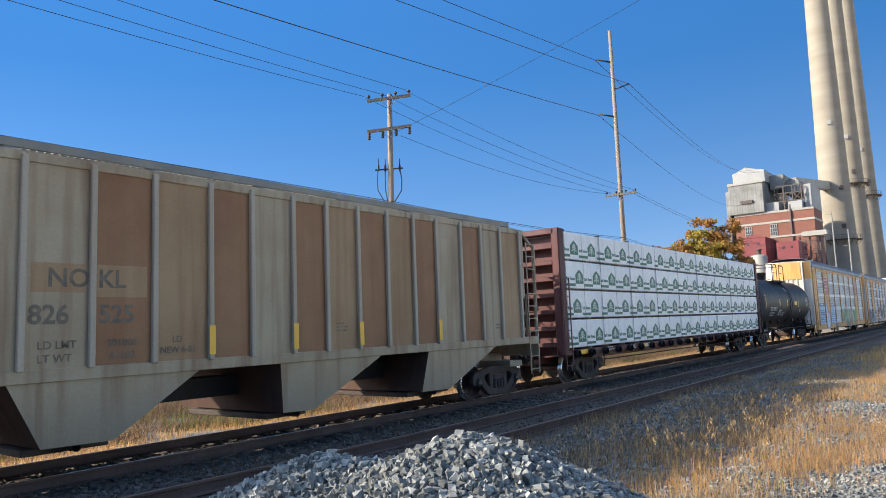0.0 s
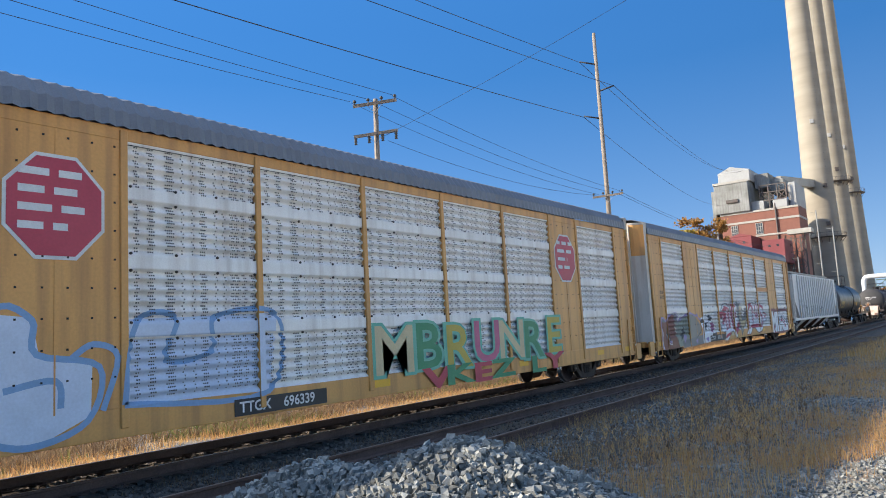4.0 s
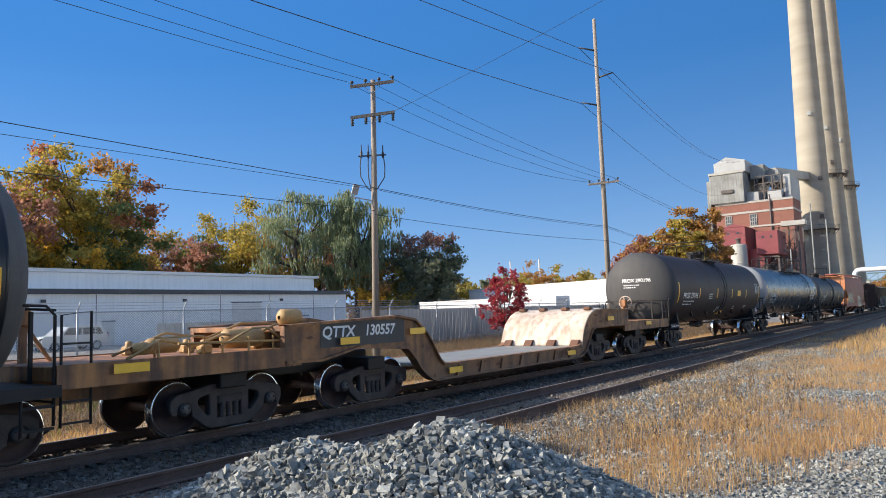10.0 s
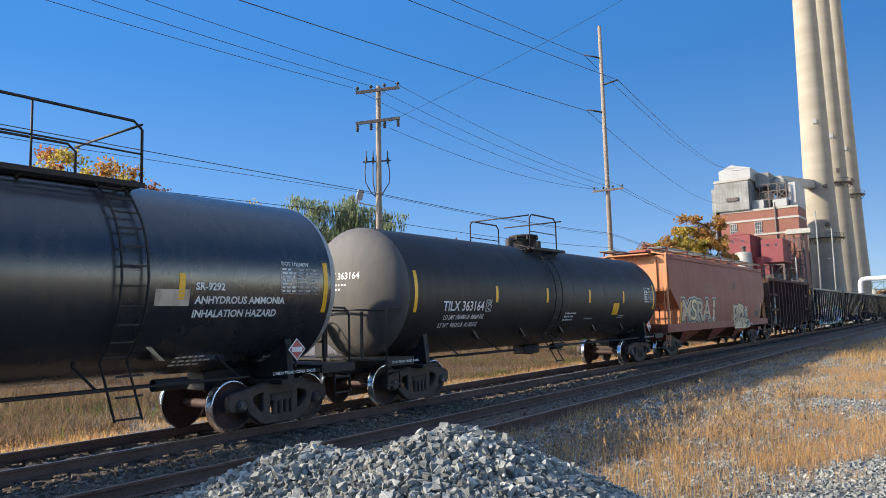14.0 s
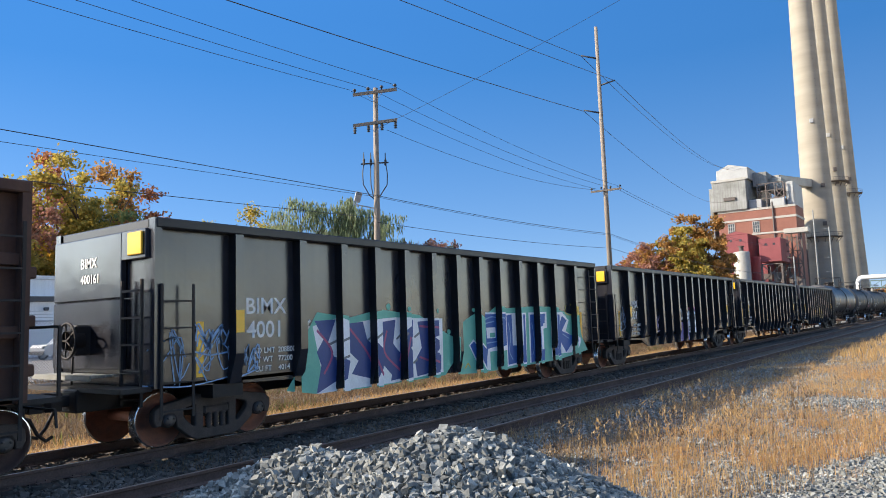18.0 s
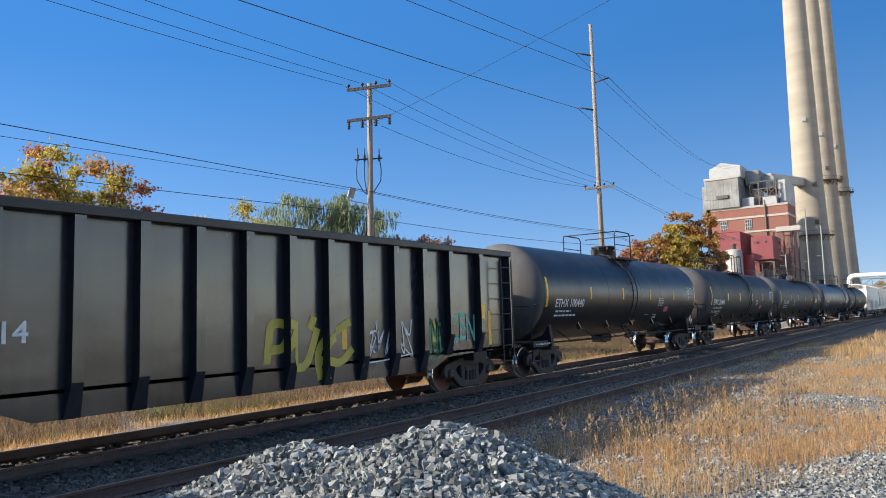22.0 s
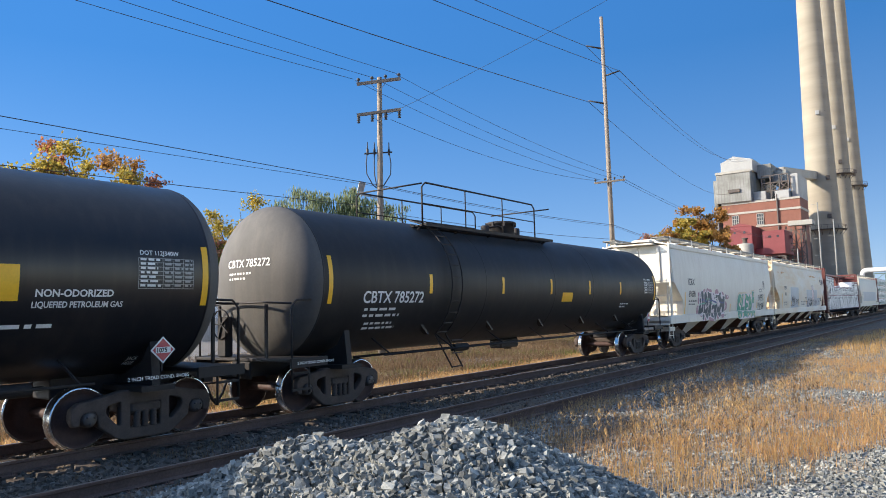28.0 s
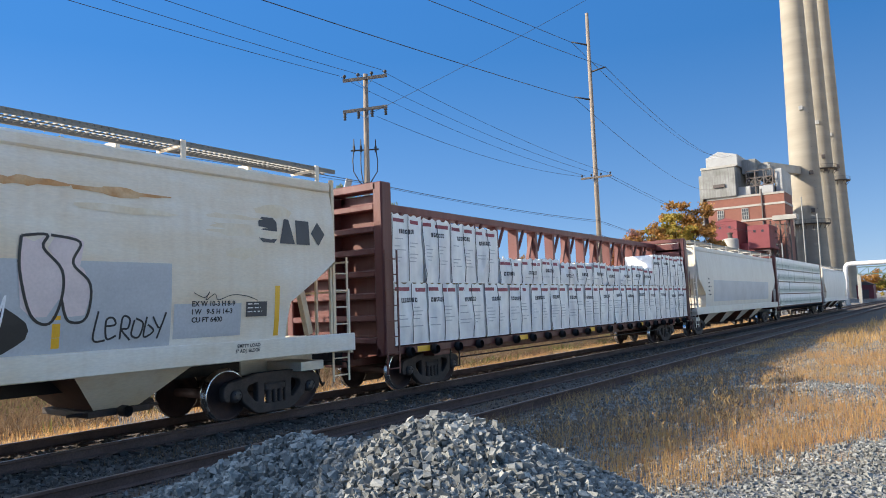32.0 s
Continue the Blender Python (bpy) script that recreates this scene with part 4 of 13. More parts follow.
def blob_word(car, body, x, z, width, height, fills, line, glow, face, name="graffiti", label="", bold=0.05, cuts=None):
    """A word in fat outlined spray-paint letters: halo, dark outline and coloured fill, following the side."""
    probe, w = letters(body, height, bold)
    bpy.data.meshes.remove(probe)
    k = width / w
    x_at = x
    layers = [(bold + height * 0.13, [glow], 0.0)] if glow else []
    layers += [(bold + height * 0.055, [line], 0.004)] if line else []
    layers.append((bold * 0.6, fills, 0.008))
    for off, mats, lift in layers:
        pen = x_at
        for i, ch in enumerate(body):
            if ch != " ":
                me, w2 = letters(ch, height, off, k)
                sink_mesh(me, pen + (width / len(body) - w2) / 2, z + 0.04 * height * math.sin(i * 2.3), lambda px, pz, l=lift, j=i: face(px, pz) - l - 0.0006 * (j % 2), cuts)
                me.materials.clear()
                me.materials.append(mats[i % len(mats)])
                part(name, me, None, car, label if off == bold * 0.6 else "")
            pen += width / len(body)


def sink_mesh(me, x, z, face, cuts=None):
    """Moves a flat lettering mesh to a place on the side; cuts are the x of ribs at which it is split."""
    for p in me.vertices:
        p.co = (p.co.x + x, 0, p.co.z + z)
    if cuts:
        bm = bmesh.new()
        bm.from_mesh(me)
        lo, hi = min(v.co.x for v in bm.verts), max(v.co.x for v in bm.verts)
        for c in cuts:
            if lo < c < hi:
                out = bmesh.ops.bisect_plane(bm, geom=bm.verts[:] + bm.edges[:] + bm.faces[:], plane_co=(c, 0, 0), plane_no=(1, 0, 0))
                bmesh.ops.split_edges(bm, edges=[e for e in out["geom_cut"] if isinstance(e, bmesh.types.BMEdge)])
        for f in bm.faces:
            cx = f.calc_center_median()
            y = face(cx.x, cx.z)
            for v in f.verts:
                v.co.y = y
        bm.to_mesh(me)
        bm.free()
    else:
        for p in me.vertices:
            p.co.y = face(p.co.x, p.co.z)


def ladder(s, x, y, z0, z1, w=0.42, along="x", step=0.34, r=0.013):
    """Two stiles and rungs."""
    dx, dy = (w, 0) if along == "x" else (0, w)
    s.bar((x, y, z0), (x, y, z1), 0.045, 0.02)
    s.bar((x + dx, y + dy, z0), (x + dx, y + dy, z1), 0.045, 0.02)
    z = z0 + 0.12
    while z < z1:
        s.bar((x, y, z), (x + dx, y + dy, z), 2 * r)
        z += step
    return s


def flat_side(y):
    return lambda x, z: y


# ---------------------------------------------------------------- tank cars


S_RED = surface("placard_red", (0.42, 0.05, 0.06), 0.45, 0.0, (0.34, 0.045, 0.05), 3, 0.4, 30, 0.05, 0.0)


def tank_car(u, length, trucks, z=2.57, r=1.53, body="tank_black", head="head_grey", dome=0.0, deck=(-1.7, 2.2), ladder_x=0.7, mark=None, mark_x=-6.4,
             mark_size=0.26, mark_mat="white", stripes=(), small=(), label="", caged=False, band=True, diamond=True, wheel="dark", low_lines=True, mark_wide=1.0, limits=(), spider=False, hazard=""):
    car = new_car("tank_car", label, u)
    h = length / 2
    seg = 56

    def face(x, zz):
        d = min(max((zz - z) / r, -0.999), 0.999)
        return -r * math.sqrt(1 - d * d) - 0.006
    s = Shape()
    rings = [-h, -h * 0.55, -h * 0.1, h * 0.1, h * 0.55, h]
    s.lathe([(a, r) for a in rings], (0, 0, z), "x", seg)
    part("tank_shell", s, P[body], car)
    if band:
        s = Shape()
        for a in (-h + 0.02, -h * 0.36, h * 0.06, h * 0.36, h - 0.02):
            s.lathe([(a - 0.02, r + 0.001), (a - 0.012, r + 0.006), (a + 0.012, r + 0.006), (a + 0.02, r + 0.001)], (0, 0, z), "x", seg)
        pieces("weld_seam", s, P[body], car)
    for d in (-1, 1):
        s = Shape()
        prof = [(d * h, r)]
        for k in range(1, 11):
            a = k / 10 * math.pi / 2
            prof.append((d * (h + 0.62 * math.sin(a)), max(0.001, r * math.cos(a))))
        s.lathe(prof, (0, 0, z), "x", seg)
        part("tank_head", s, P[head], car, "dusty paler end of the tank" if head != body else "")
    # frame: stub sills, bolsters with saddles, end decks
    for d, tx in zip((-1, 1), trucks):
        s = Shape()
        end = d * (h + 0.72)
        s.box(min(end, tx - d * 1.1), max(end, tx - d * 1.1), -0.28, 0.28, 0.72, 1.08, 0.02)
        part("stub_sill", s, M["steel"], car)
        s = Shape()
        s.prism([(-1.35, 0.80), (1.35, 0.80), (1.35, 0.98), (1.28, z - r + 0.55), (1.05, z - r + 0.24), (0.5, z - r + 0.03), (-0.5, z - r + 0.03), (-1.05, z - r + 0.24), (-1.28, z - r + 0.55), (-1.35, 0.98)], tx - 0.07, tx + 0.07, "x")
        s.box(tx - 0.28, tx + 0.28, -1.42, 1.42, 0.80, 0.88)
        for sy in (-1, 1):
            s.prism([(sy * 1.22, 0.88), (sy * 1.36, 0.88), (sy * 1.22, z - r + 0.50), (sy * 1.12, z - r + 0.36)], tx - 0.05, tx + 0.05, "x")
        part("saddle", s, M["steel"], car)
        s = Shape()
        a, b = sorted((d * (h - 0.15), d * (h + 0.75)))
        s.box(a, b, -1.48, 1.48, 1.03, 1.09, 0.01)
        s.box(a, b, -1.50, -1.44, 0.93, 1.10)
        s.box(a, b, 1.44, 1.50, 0.93, 1.10)
        part("end_deck", s, M["steel"], car)
        s = Shape()
        e = d * (h + 0.68)
        for sy in (-1.42, 1.42):
            s.tube([(e, sy, 0.55), (e, sy, 2.05), (e - d * 0.12, sy, 2.18), (d * (h + 0.02), sy, 2.2)], 0.022, 6)
            s.tube([(e - d * 0.42, sy, 0.45), (e - d * 0.42, sy, 1.05)], 0.02, 6)
            s.bar((e, sy, 0.52), (e - d * 0.42, sy, 0.52), 0.04)
            s.bar((e, sy, 0.82), (e - d * 0.42, sy, 0.82), 0.04)
        s.tube([(e, -1.42, 2.12), (e, -0.6, 2.16), (e, 0.6, 2.16), (e, 1.42, 2.12)], 0.022, 6)
        s.bar((e, -0.7, 1.08), (e, -0.7, 2.12), 0.05)
        s.bar((e, 0.75, 1.08), (e, 0.75, 2.12), 0.05)
        part("end_rail", s, M["steel"], car)
    if spider:
        s = Shape().lathe([(-0.04, 0.09), (0.04, 0.09), (0.06, 0.001)], (-h - 0.64, 0.25, 2.14), "x", 10)
        for yy, zz in ((-1.30, 1.98), (-1.15, 1.45), (-0.55, 1.12), (0.2, 1.10), (0.95, 1.35), (1.3, 1.9)):
            s.bar((-h - 0.66, 0.25, 2.14), (-h - 0.30 - 0.3 * (1 - abs(yy) / 1.4), yy, zz), 0.045)
        s.tube([(-h - 0.68, -1.42, 2.16), (-h - 0.68, 1.42, 2.16)], 0.03, 6)
        pieces("stay_rod", s, M["steel"], car, "black stay rods fanning out over the tank end")
    s = Shape()
    e = -h - 0.74
    s.lathe([(-0.02, 0.29), (0.0, 0.31), (0.02, 0.29)], (e, 0.62, 1.75), "x", 18)
    for k in range(5):
        a = k * math.tau / 5
        s.bar((e, 0.62, 1.75), (e, 0.62 + 0.29 * math.cos(a), 1.75 + 0.29 * math.sin(a)), 0.025)
    s.box(e + 0.02, e + 0.2, 0.5, 0.74, 1.1, 1.9, 0.02)
    part("brake_wheel", s, M["steel"], car)
    # running gear under the tank: rods, pipe, small brackets
    s = Shape()
    s.tube([(trucks[0] + 1.0, -1.42, 1.0), (trucks[1] - 1.0, -1.42, 1.0)], 0.022, 6)
    s.tube([(trucks[0] + 1.2, -0.3, 0.92), (trucks[1] - 1.2, -0.3, 0.92)], 0.03, 6)
    for k in range(7):
        a = trucks[0] + 1.2 + (trucks[1] - trucks[0] - 2.4) * k / 6
        s.bar((a, -1.42, 1.0), (a - 0.12, face(a, 1.35) + 0.02, 1.36), 0.03)
    part("side_rod", s, M["steel"], car)
    s = Shape()
    for k in range(5):
        a = -h * 0.62 + h * 1.24 * k / 4
        s.prism([(a - 0.05, 1.62), (a + 0.05, 1.62), (a + 0.32, 1.36), (a + 0.24, 1.36)], face(a, 1.55) - 0.03, face(a, 1.55) + 0.1)
    pieces("jacking_lug", s, P[body], car)
    s = Shape()
    s.box(-0.5, 0.5, -0.22, 0.22, 0.74, 1.02, 0.04)
    s.lathe([(-0.3, 0.10), (0.3, 0.10)], (ladder_x + 1.3, -0.9, 0.96), "x", 12)
    s.lathe([(z - r - 0.32, 0.12), (z - r + 0.1, 0.16)], (0.2, 0, 0), "z", 12)
    pieces("bottom_outlet", s, M["steel"], car)
    # ladder and top platform
    s = Shape()
    w = 0.42
    for a in (ladder_x, ladder_x + w):
        s.tube([(a, -1.60, 0.55)] + [(a, face(a, z + r * math.sin(q)) * 1.0 - 0.10 * math.cos(q), z + (r + 0.08) * math.sin(q)) for q in np.linspace(-0.85, 1.35, 12)], 0.02, 5)
    for q in np.linspace(-0.8, 1.3, 13):
        yy = -(r + 0.09) * math.cos(q)
        s.bar((ladder_x, yy, z + (r + 0.08) * math.sin(q)), (ladder_x + w, yy, z + (r + 0.08) * math.sin(q)), 0.028)
    for zz in (0.58, 0.9, 1.2):
        s.bar((ladder_x, -1.60, zz), (ladder_x + w, -1.60, zz), 0.03)
    part("ladder", s, M["steel"], car)
    top = z + r
    s = Shape()
    d0, d1 = deck
    for sy in (-0.95, 0.95):
        for k in range(4):
            s.box(d0, d1, sy - 0.22 + 0.12 * k, sy - 0.14 + 0.12 * k, top - 0.185, top - 0.16)
        s.box(d0, d1, sy - 0.24, sy - 0.22, top - 0.20, top - 0.12)
        s.box(d0, d1, sy + 0.24, sy + 0.26, top - 0.20, top - 0.12)
        for a in np.linspace(d0 + 0.1, d1 - 0.1, max(2, int((d1 - d0) / 1.2))):
            s.bar((a, sy, top - 0.18), (a, sy * 0.75, top - 0.30), 0.05)
    pieces("walkway_slat", s, M["steel"], car)
    s = Shape()
    rail_z = top + 0.88
    for sy in (-1.08, 1.08):
        n = max(2, int((d1 - d0) / 1.25) + 1)
        cut = dome + 0.55
        for a0, a1 in (((d0, cut - 0.35), (cut + 0.25, d1)) if not caged else ((d0, d1),)):
            if a1 - a0 < 0.5:
                continue
            s.tube([(a0, sy, top - 0.18), (a0, sy, rail_z - 0.12), (a0 + 0.14, sy, rail_z), (a1 - 0.14, sy, rail_z), (a1, sy, rail_z - 0.12), (a1, sy, top - 0.18)], 0.024, 6)
            s.tube([(a0, sy, top + 0.36), (a1, sy, top + 0.36)], 0.016, 5)
            for a in np.linspace(a0, a1, max(2, int((a1 - a0) / 1.4) + 1))[1:-1]:
                s.tube([(a, sy, top - 0.18), (a, sy, rail_z)], 0.018, 5)
    for a in (d0, d1):
        s.tube([(a, -1.08, rail_z - 0.03), (a, 1.08, rail_z - 0.03)], 0.022, 5)
    pieces("railing", s, M["steel"], car, "black pipe railing on the tank top")
    s = Shape()
    s.lathe([(top - 0.10, 0.42), (top + 0.34, 0.42), (top + 0.36, 0.46), (top + 0.42, 0.46), (top + 0.44, 0.40), (top + 0.46, 0.001)], (dome, 0, 0), "z", 24)
    for k in range(8):
        a = k * math.tau / 8
        s.box(dome + 0.45 * math.cos(a) - 0.03, dome + 0.45 * math.cos(a) + 0.03, 0.45 * math.sin(a) - 0.03, 0.45 * math.sin(a) + 0.03, top + 0.28, top + 0.42)
    part("manway_dome", s, M["steel"], car, "round manway housing with lid")
    s = Shape()
    for a, rr, hh in ((dome - 0.9, 0.13, 0.24), (dome + 0.95, 0.10, 0.3)):
        s.lathe([(top - 0.05, rr), (top + hh, rr), (top + hh + 0.03, rr * 0.7), (top + hh + 0.03, 0.001)], (a, 0, 0), "z", 12)
    s.tube([(dome - 0.9, 0, top + 0.2), (dome - 0.6, -0.3, top + 0.25), (dome - 0.4, -0.3, top + 0.2)], 0.03, 5)
    pieces("valve", s, M["steel"], car)
    # reflective tape and lettering
    s = Shape()
    for a, zz, hh in stripes:
        patch_shape(s, a - 0.055, a + 0.055, zz - hh / 2, zz + hh / 2, face, 1, 10)
    pieces("reflective_tape", s, M["yellow"], car, "yellow reflective tape")
    if mark:
        stencil(car, mark, mark_x, z - 0.47, mark_size, M[mark_mat], face, "reporting_mark", 0.006 if mark_wide == 1.0 else 0.014, mark_wide, label="stencilled reporting mark")
        if limits:
            if mark[0] == "T":
                fr = Shape()
                px, pz = mark_x + len(mark) * mark_size * 0.70, z - 0.50
                for a0, a1, b0, b1 in ((0, 0.26, 0, 0.015), (0, 0.26, 0.285, 0.30), (0, 0.015, 0.015, 0.285), (0.245, 0.26, 0.015, 0.285)):
                    patch_shape(fr, px + a0, px + a1, pz + b0, pz + b1, face, 1, 3)
                part("plate_frame", fr, M["white"], car)
                stencil(car, "PLATE", px + 0.045, pz + 0.20, 0.055, M["white"], face, "lettering", 0.001)
                stencil(car, "C", px + 0.075, pz + 0.045, 0.15, M["white"], face, "lettering", 0.003)
            for i, line in enumerate(limits):
                stencil(car, line, mark_x + (0.0 if i else 0.1), z - 0.68 - i * 0.19, 0.11, M[mark_mat], face, "lettering", 0.003, 0.9, shear=0.12)
        else:
            bars(car, mark_x + 0.1, z - 0.84, 1.6, 0.26, 2, M[mark_mat], face, 0.55)
    for sx, sz, sw, sh, n in small:
        bars(car, sx, sz, sw, sh, n, M["white"], face, 0.6)
    # fine printed data table in a thin white frame
    tb = Shape()
    x0, x1, z0, z1 = h - 1.25, h - 0.32, z - 0.24, z + 0.22
    for q in np.linspace(z0, z1, 8):
        patch_shape(tb, x0, x1, q - 0.004, q + 0.004, face)
    for q in (x0, x0 + 0.40, x0 + 0.57, x0 + 0.75, x1):
        patch_shape(tb, q - 0.004, q + 0.004, z0, z1, lambda a, b: face(a, b) - 0.001, 1, 6)
    tagged(part("data_table", tb, P["fine_print"], car), "ruled table of fine white print", kind="stuff")
    bars(car, x0 + 0.03, z0, 0.36, z1 - z0, 7, M["white"], face, 0.75, "data_panel", "fine white print in a table")
    for q in (0.43, 0.60, 0.78):
        bars(car, x0 + q, z0, 0.15, z1 - z0, 7, P["fine_print"], face, 0.7, "data_panel", "fine white print in a table")
    stencil(car, "2 INCH TREAD COND. SHOES", h - 1.35, 0.985, 0.055, M["white"], flat_side(-1.506), "lettering", 0.001)
    stencil(car, "2 INCH TREAD COND. SHOES", -h - 0.62, 0.985, 0.05, M["white"], flat_side(-1.506), "lettering", 0.001)
    stencil(car, "JACK", h - 1.05, 1.27, 0.055, M["white"], lambda a, b: face(a, b) - 0.002, "lettering", 0.001)
    stencil(car, "HERE", h - 1.05, 1.19, 0.055, M["white"], lambda a, b: face(a, b) - 0.002, "lettering", 0.001)
    stencil(car, "DOT 117J100W" if z < 2.6 else "DOT 112J340W", h - 1.22, z + 0.27, 0.07, M["white"], face, "lettering", 0.002)
    # lettering on the front head: a lens of the ellipse
    hs = Shape()

    def nose(y, zz):
        q = min(0.98, (y * y + (zz - z) ** 2) / (r * r))
        return -(h + 0.62 * math.sqrt(1 - q)) - 0.008
    if mark:
        me, _ = letters(mark, 0.16, 0.004)
        for v in me.vertices:
            yy, zz = 0.62 - v.co.x, z + 0.30 + v.co.z
            v.co = (nose(yy, zz), yy, zz)
        me.materials.clear()
        me.materials.append(M[mark_mat])
        part("reporting_mark", me, None, car)
    for i in range(2):
        for k in range(8 - 2 * i):
            y0 = 0.55 - k * 0.095
            z0 = z + 0.15 - i * 0.10
            wide = 0.05 if (k + i) % 3 else 0.075
            hs.add([(nose(y, q), y, q) for y, q in ((y0, z0), (y0 - wide, z0), (y0 - wide, z0 + 0.042), (y0, z0 + 0.042))], [(0, 1, 2, 3)])
    tagged(part("head_print", hs, M["white"], car), "small white capacity print", kind="stuff")
    if diamond:
        s = Shape()
        zz, xx = 1.42, h - 0.78
        for d in (1,):
            s.prism([(xx, zz - 0.205), (xx + 0.205, zz), (xx, zz + 0.205), (xx - 0.205, zz)], -1.5, -1.49)
        part("hazard_placard", s, M["white"], car, "red and white diamond hazard placard")
        s = Shape()
        s.prism([(xx, zz - 0.175), (xx + 0.175, zz), (xx, zz + 0.175), (xx - 0.175, zz)], -1.503, -1.500)
        part("placard_face", s, S_RED, car)
        part("placard_band", Shape().box(xx - 0.125, xx + 0.125, -1.506, -1.503, zz - 0.045, zz + 0.045), M["white"], car)
        if hazard:
            stencil(car, hazard, xx - 0.105, zz - 0.033, 0.068, M["black"], flat_side(-1.509), "placard_number", 0.004)
        s = Shape().bar((xx, -1.46, 1.09), (xx, -1.46, 1.5), 0.03)
        part("placard_holder", s, M["steel"], car)
    for tx in trucks:
        add_truck(car, tx, wheel)
    add_ends(car, h + 0.72)
    return car, face

# ---------------------------------------------------------------- covered hoppers


def hopper_outlets(car, centres, half, top, mat, gates):
    """The sloped pockets under a hopper, each with its discharge gate."""
    for c in centres:
        s = Shape()
        for d in (-1, 1):
            s.add([(c + d * half, -1.42, top), (c + d * half, 1.42, top), (c + d * 0.38, 0.62, 0.50), (c + d * 0.38, -0.62, 0.50)], [(0, 1, 2, 3)])
        for sy in (-1, 1):
            s.add([(c - half, sy * 1.42, top), (c + half, sy * 1.42, top), (c + 0.38, sy * 0.62, 0.50), (c - 0.38, sy * 0.62, 0.50)], [(0, 1, 2, 3)])
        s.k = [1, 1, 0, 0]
        part("hopper_bay", s, [mat, P["bay_brown"]], car, "pocket with dark brown slopes")
        s = Shape().box(c - 0.52, c + 0.52, -0.72, 0.72, 0.40, 0.50, 0.01)
        s.tube([(c - 0.75, -0.55, 0.46), (c + 0.75, -0.55, 0.46)], 0.03, 6)
        s.lathe([(-0.95, 0.09), (-0.78, 0.09), (-0.76, 0.05)], (c, 0, 0.46), "y", 10)
        s.lathe([(0.52, 0.10), (0.85, 0.10), (0.87, 0.08)], (c, -0.2, 0.44), "x", 10)
        part("discharge_gate", s, gates, car)


def grated_walk(s, x0, x1, y0, y1, z):
    s.box(x0, x1, y0, y0 + 0.04, z - 0.05, z + 0.03)
    s.box(x0, x1, y1 - 0.04, y1, z - 0.05, z + 0.03)
    n = int((x1 - x0) / 0.11)
    for i in range(n):
        a = x0 + (x1 - x0) * i / n
        s.box(a, a + 0.022, y0, y1, z - 0.015, z + 0.015)
    for i in range(3):
        b = y0 + (y1 - y0) * (i + 1) / 4
        s.box(x0, x1, b - 0.008, b + 0.008, z - 0.02, z)


def flush_bays(car, outlines, side_mat, slope_mat, gates):
    """Hopper pockets whose sides stand flush with the side sill; the cross slopes are dark brown."""
    for o in outlines:
        s = Shape().prism(o, -1.545, 1.545)
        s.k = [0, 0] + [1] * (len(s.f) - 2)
        part("hopper_bay", s, [side_mat, slope_mat], car, "tan pocket with dark brown slopes")
        x0, x1 = o[1][0], o[2][0]
        s = Shape().box(x0 - 0.1, x1 + 0.1, -1.2, 1.2, 0.38, 0.475, 0.01)
        s.lathe([(-1.5, 0.06), (-1.2, 0.06)], ((x0 + x1) / 2, 0, 0.45), "y", 8)
        part("discharge_gate", s, gates, car)


